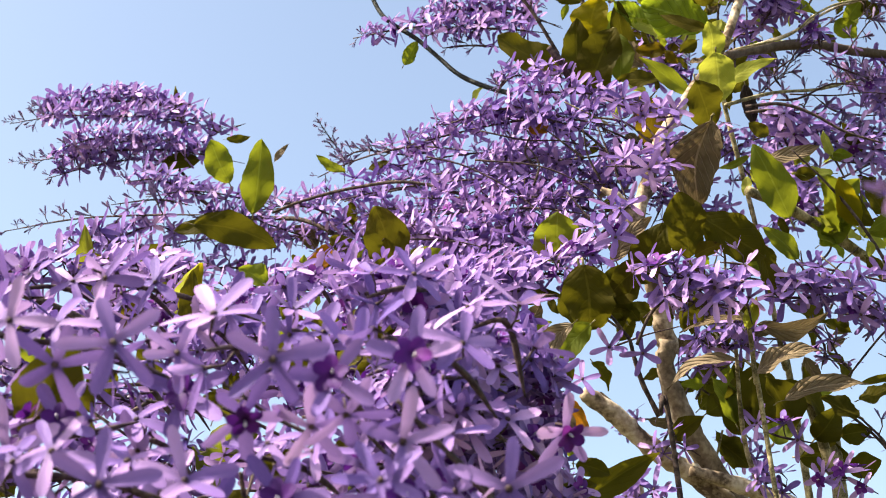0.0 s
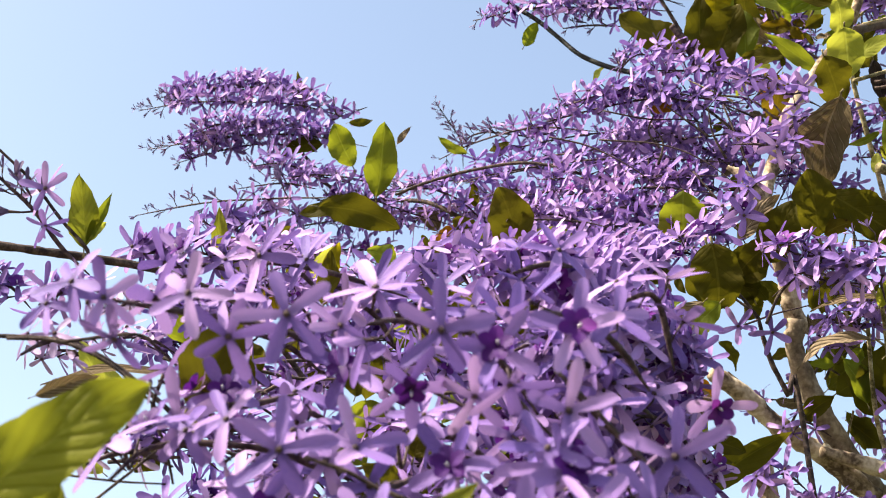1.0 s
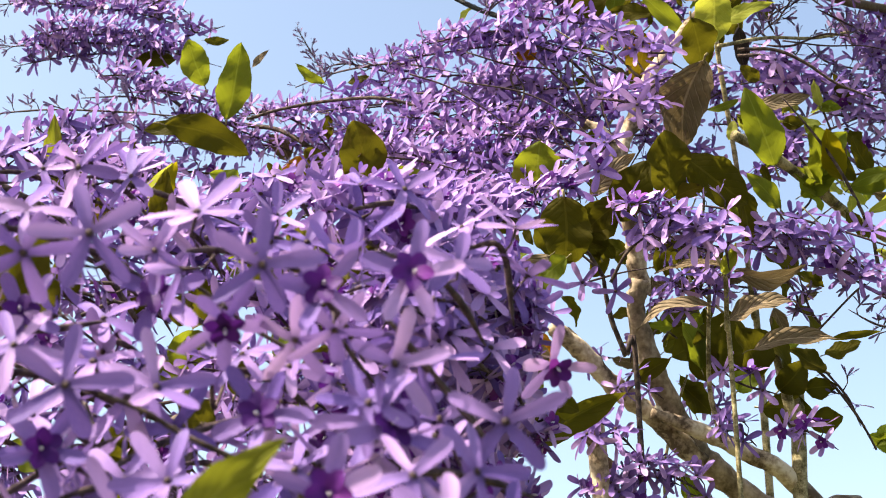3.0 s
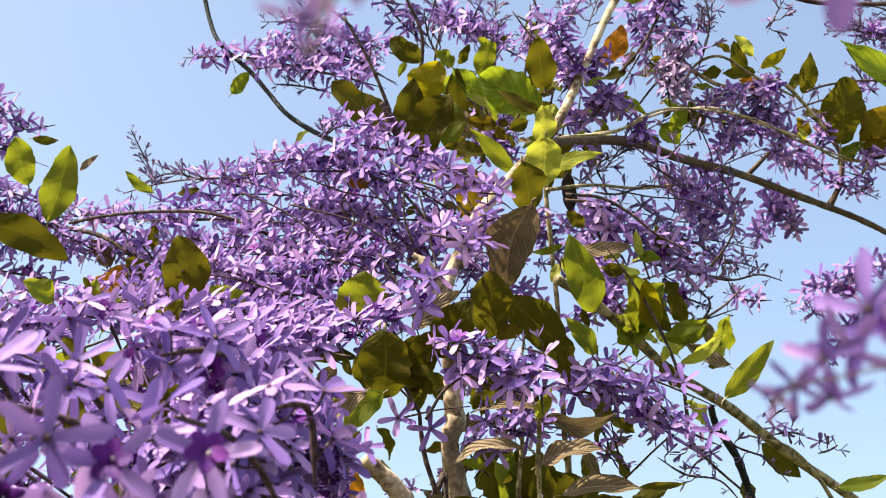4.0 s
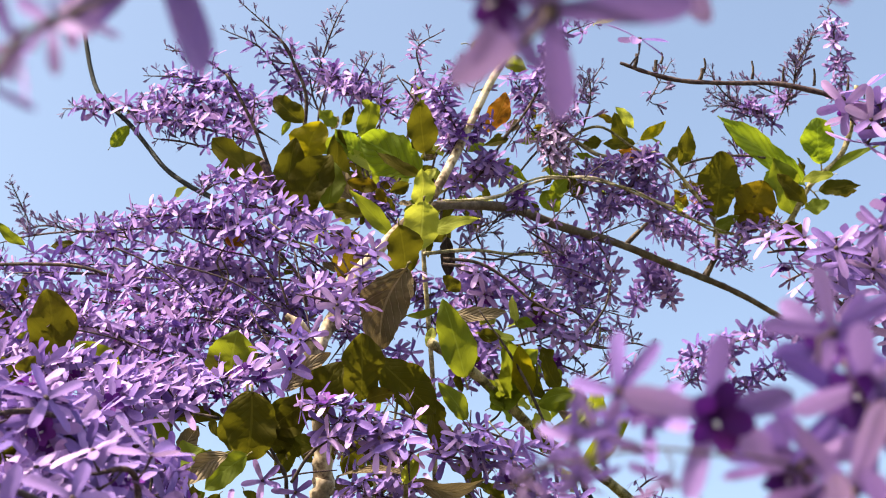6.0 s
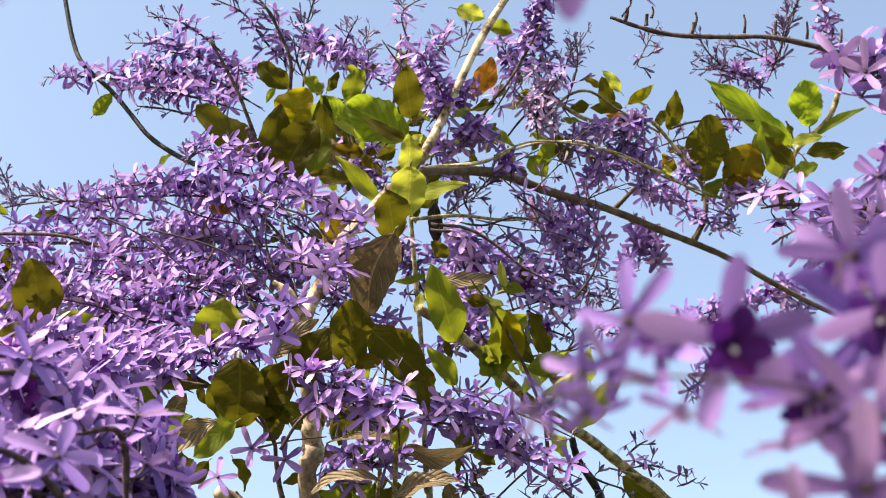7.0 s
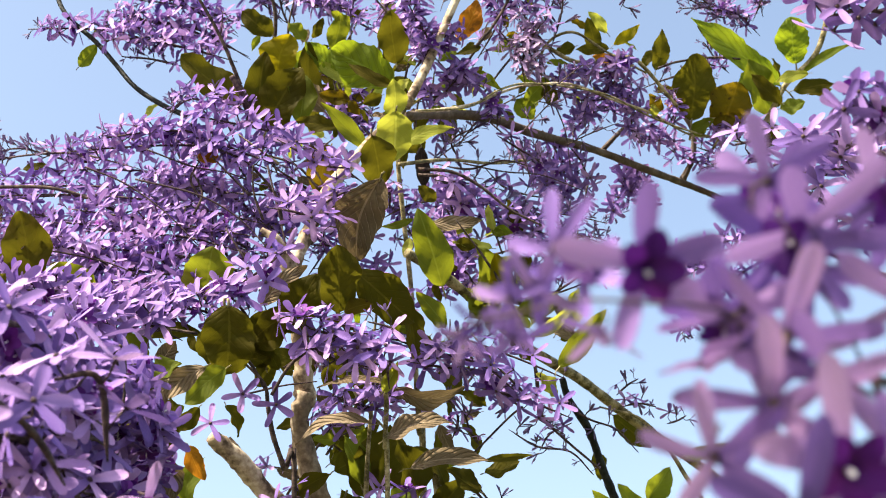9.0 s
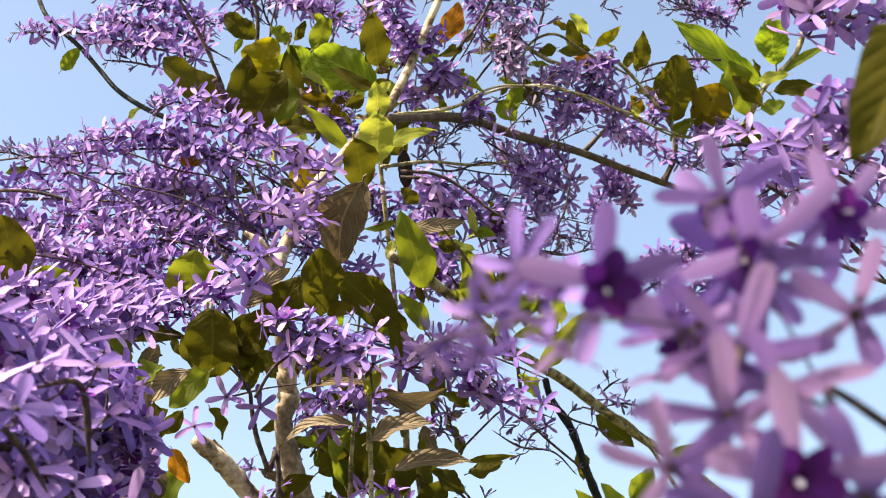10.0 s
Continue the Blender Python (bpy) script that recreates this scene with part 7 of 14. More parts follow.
stem(vine, "twig", [(0.209, 1.571, 2.321), (0.182, 1.559, 2.345), (0.141, 1.549, 2.369)], [0.0019, 0.0014, 0.0009], CANE, rough=0.05, sides=6, seed=70)
stem(vine, "twig", [(0.242, 1.568, 2.426), (0.224, 1.557, 2.448), (0.198, 1.546, 2.470)], [0.0019, 0.0015, 0.0009], CANE, rough=0.05, sides=6, seed=71)
stem(vine, "twig", [(-0.166, 1.392, 2.335), (-0.157, 1.379, 2.357), (-0.169, 1.368, 2.378)], [0.0017, 0.0013, 0.0008], TWIG, rough=0.05, sides=6, seed=72)
stem(vine, "twig", [(-0.058, 1.406, 2.407), (-0.035, 1.395, 2.425), (-0.010, 1.383, 2.443)], [0.0018, 0.0014, 0.0008], TWIG, rough=0.05, sides=6, seed=73)
stem(vine, "twig", [(-0.167, 1.430, 2.382), (-0.178, 1.420, 2.401), (-0.169, 1.409, 2.419)], [0.0018, 0.0014, 0.0008], TWIG, rough=0.05, sides=6, seed=74)
stem(vine, "twig", [(-0.128, 1.481, 2.326), (-0.148, 1.469, 2.348), (-0.152, 1.457, 2.371)], [0.0018, 0.0014, 0.0008], TWIG, rough=0.05, sides=6, seed=75)
stem(vine, "twig", [(-0.045, 1.414, 2.304), (-0.023, 1.405, 2.317), (-0.017, 1.398, 2.329)], [0.0017, 0.0013, 0.0008], TWIG, rough=0.05, sides=6, seed=76)
stem(vine, "twig", [(-0.086, 1.390, 2.331), (-0.098, 1.376, 2.359), (-0.100, 1.360, 2.386)], [0.0017, 0.0013, 0.0008], TWIG, rough=0.05, sides=6, seed=77)
stem(vine, "twig", [(-0.072, 1.382, 2.404), (-0.097, 1.375, 2.419), (-0.121, 1.369, 2.434)], [0.0017, 0.0013, 0.0008], CANE, rough=0.05, sides=6, seed=78)
stem(vine, "twig", [(-0.171, 1.457, 2.309), (-0.183, 1.441, 2.338), (-0.181, 1.424, 2.368)], [0.0017, 0.0013, 0.0008], CANE, rough=0.05, sides=6, seed=79)
stem(vine, "twig", [(-0.104, 1.393, 2.366), (-0.127, 1.383, 2.385), (-0.149, 1.374, 2.404)], [0.0017, 0.0013, 0.0008], TWIG, rough=0.05, sides=6, seed=80)
stem(vine, "twig", [(-0.039, 1.417, 2.393), (-0.061, 1.412, 2.405), (-0.082, 1.407, 2.417)], [0.0018, 0.0014, 0.0008], TWIG, rough=0.05, sides=6, seed=81)
stem(vine, "twig", [(0.017, 1.539, 2.599), (0.040, 1.522, 2.627), (0.034, 1.507, 2.654)], [0.0020, 0.0015, 0.0009], TWIG, rough=0.05, sides=6, seed=82)
stem(vine, "twig", [(0.078, 1.532, 2.593), (0.113, 1.516, 2.617), (0.119, 1.502, 2.640)], [0.0020, 0.0015, 0.0009], CANE, rough=0.05, sides=6, seed=83)
stem(vine, "twig", [(0.065, 1.500, 2.503), (0.041, 1.494, 2.518), (0.025, 1.487, 2.532)], [0.0019, 0.0015, 0.0009], TWIG, rough=0.05, sides=6, seed=84)
stem(vine, "twig", [(0.093, 1.575, 2.554), (0.097, 1.552, 2.593), (0.101, 1.529, 2.633)], [0.0020, 0.0015, 0.0009], TWIG, rough=0.05, sides=6, seed=85)
stem(vine, "twig", [(-0.005, 1.481, 2.584), (-0.012, 1.469, 2.607), (0.007, 1.455, 2.630)], [0.0019, 0.0015, 0.0009], TWIG, rough=0.05, sides=6, seed=86)
stem(vine, "twig", [(0.074, 1.481, 2.502), (0.083, 1.470, 2.521), (0.083, 1.459, 2.540)], [0.0019, 0.0015, 0.0009], TWIG, rough=0.05, sides=6, seed=87)
stem(vine, "twig", [(0.038, 1.486, 2.504), (0.067, 1.471, 2.528), (0.084, 1.456, 2.552)], [0.0019, 0.0015, 0.0009], TWIG, rough=0.05, sides=6, seed=88)
stem(vine, "twig", [(0.080, 1.547, 2.523), (0.048, 1.538, 2.543), (0.022, 1.529, 2.564)], [0.0020, 0.0015, 0.0009], TWIG, rough=0.05, sides=6, seed=89)

# leaves on the far branch
leaf(vine, (0.515, 1.658, 2.661), (0.526, 1.647, 2.680), 0.024, GREEN, -4, 0.29, -0.00, stalk=0.35, quilt=0.032, seed=9557)
leaf(vine, (0.599, 1.639, 2.664), (0.642, 1.650, 2.645), 0.036, OLIVE, 10, 0.52, 0.05, stalk=0.35, seed=2939)
leaf(vine, (0.507, 1.645, 2.661), (0.539, 1.634, 2.676), 0.019, GREEN, -9, 0.39, -0.03, stalk=0.35, quilt=0.032, seed=2261)
leaf(vine, (0.125, 1.492, 2.841), (0.167, 1.498, 2.833), 0.027, LIME, 20, 0.35, 0.08, stalk=0.35, seed=5828)
leaf(vine, (0.175, 1.504, 2.823), (0.208, 1.508, 2.817), 0.024, GREEN, 20, 0.41, -0.03, stalk=0.35, quilt=0.032, seed=9222)

# flower sprays of the main vine
spray(vine, [(-0.645, 1.652, 2.636), (-0.747, 1.621, 2.664), (-0.836, 1.605, 2.673), (-0.918, 1.593, 2.677), (-0.998, 1.587, 2.671)], 48, 6199, 1.12, tip=0.22, start=0.12, lean=(-0.42, -0.42, 0.42))
spray(vine, [(-0.666, 1.657, 2.658), (-0.771, 1.628, 2.699), (-0.847, 1.621, 2.713), (-0.925, 1.618, 2.719), (-0.988, 1.624, 2.717)], 42, 9467, 1.12, tip=0.1, lean=(-0.42, -0.42, 0.42))
spray(vine, [(-0.735, 1.681, 2.706), (-0.802, 1.649, 2.729), (-0.853, 1.630, 2.736)], 21, 8174, 1.12, tip=0.0, lean=(-0.42, -0.42, 0.42))
spray(vine, [(-0.617, 1.608, 2.559), (-0.711, 1.591, 2.583), (-0.808, 1.581, 2.592), (-0.884, 1.581, 2.593), (-0.968, 1.581, 2.591)], 48, 8458, 1.12, tip=0.2, lean=(-0.42, -0.42, 0.42))
spray(vine, [(-0.650, 1.621, 2.582), (-0.729, 1.588, 2.599), (-0.810, 1.561, 2.605), (-0.878, 1.550, 2.589)], 36, 4912, 1.12, tip=0.1, lean=(-0.42, -0.42, 0.42))
spray(vine, [(-0.711, 1.639, 2.582), (-0.776, 1.614, 2.592), (-0.844, 1.599, 2.583), (-0.921, 1.587, 2.562)], 25, 9681, 1.12, tip=0.15, lean=(-0.42, -0.42, 0.42))
spray(vine, [(-0.625, 1.616, 2.497), (-0.688, 1.590, 2.510), (-0.734, 1.569, 2.524), (-0.782, 1.557, 2.519)], 23, 4830, 1.12, tip=0.2, lean=(-0.42, -0.42, 0.42))
spray(vine, [(-0.627, 1.533, 2.432), (-0.731, 1.534, 2.445), (-0.838, 1.537, 2.454), (-0.951, 1.544, 2.452)], 19, 7078, 1.06, tip=0.75, start=0.2, lean=(-0.42, -0.42, 0.42))
spray(vine, [(-0.634, 1.645, 2.656), (-0.678, 1.639, 2.643), (-0.683, 1.623, 2.670)], 5, 8335, 1.23, tip=0.0, lean=(-0.42, -0.42, 0.42))
spray(vine, [(-0.673, 1.559, 2.467), (-0.719, 1.542, 2.473), (-0.782, 1.528, 2.465)], 9, 4905, 1.01, tip=0.6, lean=(-0.42, -0.42, 0.42))
spray(vine, [(-0.679, 1.583, 2.420), (-0.723, 1.559, 2.441), (-0.772, 1.553, 2.425), (-0.806, 1.555, 2.403)], 20, 3547, 1.12, tip=0.1, lean=(-0.42, -0.42, 0.42))
spray(vine, [(-0.549, 1.601, 2.459), (-0.609, 1.572, 2.479), (-0.671, 1.550, 2.485), (-0.734, 1.536, 2.476)], 19, 6001, 1.06, tip=0.2, lean=(-0.42, -0.42, 0.42))
spray(vine, [(-0.479, 1.594, 2.400), (-0.542, 1.582, 2.424), (-0.607, 1.569, 2.449), (-0.675, 1.567, 2.452)], 22, 921, 1.06, tip=0.2, lean=(-0.42, -0.42, 0.42))
spray(vine, [(-0.409, 1.576, 2.364), (-0.449, 1.543, 2.404), (-0.491, 1.521, 2.420), (-0.543, 1.508, 2.415)], 19, 1138, 1.01, tip=0.2, lean=(-0.42, -0.42, 0.42))
spray(vine, [(-0.027, 1.400, 2.374), (-0.103, 1.439, 2.395), (-0.211, 1.478, 2.422), (-0.324, 1.519, 2.446), (-0.441, 1.562, 2.467), (-0.519, 1.607, 2.478)], 29, 1032, 1.06, joined=True, tip=0.12, lean=(-0.42, -0.42, 0.42))
spray(vine, [(-0.066, 1.374, 2.383), (-0.150, 1.395, 2.429), (-0.209, 1.426, 2.452), (-0.283, 1.463, 2.469), (-0.354, 1.500, 2.483)], 29, 63, 1.12, tip=0.1, lean=(-0.42, -0.42, 0.42))
spray(vine, [(-0.053, 1.370, 2.389), (-0.115, 1.382, 2.417), (-0.178, 1.391, 2.449), (-0.235, 1.412, 2.460), (-0.293, 1.437, 2.465)], 29, 202, 1.12, tip=0.05, lean=(-0.42, -0.42, 0.42))
spray(vine, [(-0.030, 1.412, 2.434), (-0.071, 1.402, 2.457), (-0.126, 1.399, 2.469), (-0.181, 1.398, 2.478)], 19, 4443, 1.12, tip=0.05, lean=(-0.42, -0.42, 0.42))
spray(vine, [(-0.258, 1.529, 2.481), (-0.336, 1.547, 2.511), (-0.394, 1.571, 2.526), (-0.460, 1.601, 2.533), (-0.512, 1.632, 2.535)], 17, 3807, 0.95, tip=0.75, lean=(-0.42, -0.42, 0.42))
spray(vine, [(-0.077, 1.404, 2.332), (-0.168, 1.438, 2.371), (-0.264, 1.475, 2.405), (-0.370, 1.517, 2.430), (-0.467, 1.562, 2.449)], 26, 2265, 1.06, joined=True, tip=0.1, lean=(-0.42, -0.42, 0.42))
spray(vine, [(-0.088, 1.394, 2.310), (-0.171, 1.423, 2.338), (-0.249, 1.452, 2.364), (-0.331, 1.482, 2.390)], 22, 4321, 1.06, joined=True, tip=0.05, lean=(-0.42, -0.42, 0.42))
spray(vine, [(-0.100, 1.396, 2.289), (-0.175, 1.418, 2.320), (-0.239, 1.447, 2.338), (-0.306, 1.475, 2.359)], 20, 604, 1.06, joined=True, tip=0.05, lean=(-0.42, -0.42, 0.42))
spray(vine, [(-0.104, 1.388, 2.262), (-0.171, 1.406, 2.287), (-0.233, 1.427, 2.304), (-0.290, 1.450, 2.318)], 29, 1004, 1.06, tip=0.05, lean=(-0.42, -0.42, 0.42))
spray(vine, [(-0.107, 1.368, 2.237), (-0.168, 1.399, 2.258), (-0.224, 1.429, 2.279), (-0.283, 1.460, 2.301)], 29, 5173, 1.06, tip=0.0, lean=(-0.42, -0.42, 0.42))
spray(vine, [(-0.115, 1.339, 2.207), (-0.180, 1.371, 2.221), (-0.247, 1.401, 2.238), (-0.318, 1.428, 2.260)], 26, 1230, 1.12, tip=0.0, lean=(-0.42, -0.42, 0.42))
spray(vine, [(-0.153, 1.306, 2.189), (-0.194, 1.314, 2.181), (-0.235, 1.312, 2.189)], 13, 502, 1.12, tip=0.0, lean=(-0.42, -0.42, 0.42))
spray(vine, [(-0.245, 1.289, 2.150), (-0.268, 1.282, 2.165), (-0.291, 1.280, 2.173), (-0.325, 1.286, 2.165)], 16, 5648, 1.18, violet=0.3, tip=0.0, lean=(-0.42, -0.42, 0.42))
spray(vine, [(-0.235, 1.466, 2.284), (-0.276, 1.463, 2.295), (-0.330, 1.450, 2.324), (-0.377, 1.450, 2.330)], 12, 5203, 1.06, joined=True, tip=0.1, lean=(-0.42, -0.42, 0.42))
spray(vine, [(-0.279, 1.506, 2.382), (-0.335, 1.508, 2.385), (-0.377, 1.506, 2.394), (-0.419, 1.513, 2.388)], 10, 8279, 1.06, joined=True, tip=0.2, lean=(-0.42, -0.42, 0.42))
spray(vine, [(-0.330, 1.492, 2.372), (-0.337, 1.500, 2.360), (-0.326, 1.504, 2.351)], 3, 2888, 1.34, tip=0.0, lean=(-0.42, -0.42, 0.42))
spray(vine, [(-0.220, 1.465, 2.527), (-0.206, 1.457, 2.540), (-0.189, 1.447, 2.555)], 10, 5483, 0.67, tip=1.2, lean=(-0.42, -0.42, 0.42))
spray(vine, [(-0.129, 1.446, 2.468), (-0.152, 1.427, 2.504), (-0.187, 1.421, 2.519), (-0.214, 1.432, 2.504)], 16, 5929, 1.01, tip=0.2, lean=(-0.42, -0.42, 0.42))
spray(vine, [(-0.104, 1.445, 2.507), (-0.133, 1.439, 2.522), (-0.162, 1.432, 2.537)], 10, 8394, 1.06, tip=0.1, lean=(-0.42, -0.42, 0.42))
spray(vine, [(0.002, 1.366, 2.328), (-0.024, 1.365, 2.334), (-0.044, 1.361, 2.342)], 7, 3292, 1.06, tip=0.0, lean=(-0.42, -0.42, 0.42))
spray(vine, [(-0.024, 1.339, 2.318), (0.001, 1.329, 2.332), (0.026, 1.323, 2.340)], 3, 3431, 0.95, tip=0.0, lean=(-0.42, -0.42, 0.42))
spray(vine, [(-0.093, 1.278, 2.190), (-0.076, 1.271, 2.200), (-0.047, 1.258, 2.221)], 6, 2160, 1.23, tip=0.0, lean=(-0.42, -0.42, 0.42))
spray(vine, [(-0.606, 2.102, 2.805), (-0.605, 2.076, 2.852), (-0.626, 2.050, 2.889), (-0.645, 2.028, 2.918)], 19, 1161, 0.84, tip=1.3, lean=(-0.42, -0.42, 0.42))
spray(vine, [(-0.310, 1.660, 2.588), (-0.369, 1.654, 2.568), (-0.440, 1.631, 2.571), (-0.478, 1.626, 2.559)], 25, 5925, 0.95, tip=0.65, lean=(-0.42, -0.42, 0.42))
spray(vine, [(-0.085, 1.459, 2.317), (-0.119, 1.452, 2.334), (-0.160, 1.445, 2.352), (-0.215, 1.442, 2.364)], 20, 7407, 1.06, joined=True, tip=0.0, lean=(-0.42, -0.42, 0.42))
spray(vine, [(-0.096, 1.456, 2.284), (-0.130, 1.448, 2.301), (-0.177, 1.442, 2.319), (-0.231, 1.443, 2.324)], 20, 8648, 1.06, joined=True, tip=0.0, lean=(-0.42, -0.42, 0.42))
spray(vine, [(-0.194, 1.483, 2.249), (-0.235, 1.473, 2.272), (-0.275, 1.469, 2.284), (-0.316, 1.462, 2.301)], 20, 33, 1.12, joined=True, tip=0.0, lean=(-0.42, -0.42, 0.42))
spray(vine, [(-0.190, 1.516, 2.312), (-0.232, 1.512, 2.324), (-0.274, 1.508, 2.336), (-0.322, 1.509, 2.342)], 20, 8057, 1.06, joined=True, tip=0.0, lean=(-0.42, -0.42, 0.42))
spray(vine, [(-0.266, 1.550, 2.343), (-0.316, 1.543, 2.361), (-0.360, 1.536, 2.380), (-0.409, 1.536, 2.386)], 18, 2546, 1.06, joined=True, tip=0.0, lean=(-0.42, -0.42, 0.42))
spray(vine, [(-0.329, 1.466, 2.295), (-0.356, 1.459, 2.312), (-0.396, 1.468, 2.301), (-0.435, 1.474, 2.295)], 13, 8023, 1.12, joined=True, tip=0.0, lean=(-0.42, -0.42, 0.42))
spray(vine, [(-0.218, 1.423, 2.253), (-0.255, 1.403, 2.270), (-0.292, 1.385, 2.281), (-0.332, 1.377, 2.274)], 15, 5962, 1.06, joined=True, tip=0.0, lean=(-0.42, -0.42, 0.42))
spray(vine, [(-0.516, 1.135, 2.143), (-0.548, 1.118, 2.158), (-0.581, 1.108, 2.157), (-0.611, 1.105, 2.146)], 15, 511, 1.12, joined=True, tip=0.15, lean=(-0.42, -0.42, 0.42))
spray(vine, [(-0.082, 1.491, 2.374), (-0.120, 1.467, 2.399), (-0.159, 1.449, 2.410), (-0.201, 1.443, 2.397)], 15, 8254, 1.06, joined=True, tip=0.0, lean=(-0.42, -0.42, 0.42))
spray(vine, [(-0.336, 1.388, 2.226), (-0.414, 1.376, 2.236), (-0.498, 1.373, 2.229), (-0.588, 1.370, 2.219)], 25, 8927, 1.12, joined=True, tip=0.05, lean=(-0.42, -0.42, 0.42))
spray(vine, [(-0.400, 1.301, 2.166), (-0.454, 1.295, 2.168), (-0.526, 1.293, 2.159), (-0.598, 1.292, 2.150)], 23, 515, 1.12, joined=True, tip=0.0, lean=(-0.42, -0.42, 0.42))
spray(vine, [(-0.542, 1.702, 2.459), (-0.623, 1.686, 2.476), (-0.713, 1.677, 2.479), (-0.802, 1.676, 2.467)], 23, 9371, 1.12, joined=True, tip=0.05, lean=(-0.42, -0.42, 0.42))
spray(vine, [(-0.545, 1.628, 2.382), (-0.622, 1.617, 2.391), (-0.699, 1.609, 2.394), (-0.791, 1.607, 2.383)], 21, 332, 1.12, joined=True, tip=0.05, lean=(-0.42, -0.42, 0.42))
spray(vine, [(-0.391, 1.638, 2.390), (-0.438, 1.621, 2.415), (-0.485, 1.609, 2.429), (-0.531, 1.601, 2.437)], 19, 7693, 1.06, tip=0.15, lean=(-0.42, -0.42, 0.42))
spray(vine, [(-0.296, 1.473, 2.287), (-0.351, 1.467, 2.290), (-0.392, 1.467, 2.282), (-0.432, 1.474, 2.261)], 19, 1466, 1.12, tip=0.05, lean=(-0.42, -0.42, 0.42))
leaf(vine, (-0.685, 1.501, 2.277), (-0.623, 1.482, 2.325), 0.041, OLIVE, 20, 0.26, 0.08, seed=9486)
leaf(vine, (-0.560, 1.413, 2.249), (-0.599, 1.423, 2.224), 0.032, OLIVE, -20, 0.21, 0.05, seed=7600)
spray(vine, [(-0.224, 1.589, 2.409), (-0.300, 1.578, 2.425), (-0.397, 1.574, 2.426), (-0.494, 1.578, 2.415)], 22, 2081, 1.06, joined=True, tip=0.05, lean=(-0.42, -0.42, 0.42))
spray(vine, [(-0.200, 1.613, 2.468), (-0.278, 1.606, 2.478), (-0.371, 1.602, 2.480), (-0.463, 1.604, 2.472)], 22, 8794, 1.06, joined=True, tip=0.05, lean=(-0.42, -0.42, 0.42))
spray(vine, [(-0.210, 1.520, 2.330), (-0.296, 1.513, 2.338), (-0.381, 1.509, 2.340), (-0.466, 1.509, 2.336)], 22, 5991, 1.06, joined=True, tip=0.05, lean=(-0.42, -0.42, 0.42))
spray(vine, [(-0.171, 1.598, 2.497), (-0.249, 1.586, 2.513), (-0.334, 1.584, 2.512), (-0.418, 1.586, 2.504)], 20, 9160, 1.06, joined=True, tip=0.05, lean=(-0.42, -0.42, 0.42))
spray(vine, [(-0.407, 1.633, 2.425), (-0.492, 1.625, 2.434), (-0.569, 1.621, 2.436), (-0.662, 1.617, 2.438)], 22, 1590, 1.06, joined=True, tip=0.05, lean=(-0.42, -0.42, 0.42))
spray(vine, [(-0.455, 1.691, 2.521), (-0.537, 1.683, 2.531), (-0.618, 1.685, 2.523), (-0.699, 1.683, 2.522)], 19, 1544, 1.06, joined=True, tip=0.05, lean=(-0.42, -0.42, 0.42))
spray(vine, [(-0.131, 1.542, 2.396), (-0.175, 1.531, 2.412), (-0.220, 1.524, 2.423), (-0.278, 1.527, 2.413)], 17, 6437, 1.06, joined=True, tip=0.05, lean=(-0.42, -0.42, 0.42))
leaf(vine, (-0.373, 1.107, 2.049), (-0.356, 1.096, 2.069), 0.014, OLIVE, -28, 0.47, 0.05, seed=6041)
leaf(vine, (-0.359, 1.114, 2.076), (-0.355, 1.095, 2.110), 0.019, GREEN, -12, 0.54, 0.11, quilt=0.032, seed=3586)
leaf(vine, (-0.420, 1.250, 2.108), (-0.432, 1.263, 2.085), 0.015, GREEN, -34, 0.28, 0.10, quilt=0.032, seed=6901)
leaf(vine, (-0.412, 1.270, 2.124), (-0.415, 1.288, 2.093), 0.018, OLIVE, -46, 0.52, 0.07, seed=4005)
leaf(vine, (-0.379, 1.113, 2.055), (-0.355, 1.106, 2.069), 0.014, OLIVE, 28, 0.40, -0.05, seed=9873)
leaf(vine, (-0.464, 1.233, 2.083), (-0.484, 1.213, 2.116), 0.021, GREEN, 24, 0.27, 0.11, quilt=0.032, seed=4744)
leaf(vine, (-0.367, 1.184, 2.099), (-0.349, 1.166, 2.131), 0.020, GREEN, -35, 0.37, 0.07, quilt=0.032, seed=4201)
leaf(vine, (-0.391, 1.206, 2.072), (-0.398, 1.182, 2.114), 0.024, GREEN, -46, 0.22, -0.02, quilt=0.032, seed=2997)
leaf(vine, (-0.441, 1.194, 2.106), (-0.398, 1.196, 2.105), 0.021, GREEN, -22, 0.26, 0.06, quilt=0.032, seed=8012)
leaf(vine, (-0.297, 1.082, 2.040), (-0.322, 1.091, 2.023), 0.015, OLIVE, 11, 0.43, -0.01, seed=1370)
leaf(vine, (-0.411, 1.082, 2.040), (-0.375, 1.087, 2.032), 0.018, OLIVE, 43, 0.26, 0.03, seed=9903)
leaf(vine, (-0.321, 1.059, 2.054), (-0.348, 1.042, 2.082), 0.020, OLIVE, -49, 0.49, -0.01, seed=3452)
stem(vine, "twig", [(-0.432, 1.133, 2.040), (-0.397, 1.128, 2.051), (-0.362, 1.120, 2.066)], [0.0013, 0.0013, 0.0008], TWIG, rough=0.05, sides=6, seed=90)
stem(vine, "twig", [(-0.457, 1.173, 2.050), (-0.420, 1.168, 2.061), (-0.384, 1.160, 2.076)], [0.0013, 0.0013, 0.0008], TWIG, rough=0.05, sides=6, seed=91)
stem(vine, "twig", [(-0.406, 1.073, 2.000), (-0.373, 1.068, 2.010), (-0.340, 1.061, 2.024)], [0.0012, 0.0012, 0.0007], TWIG, rough=0.05, sides=6, seed=92)
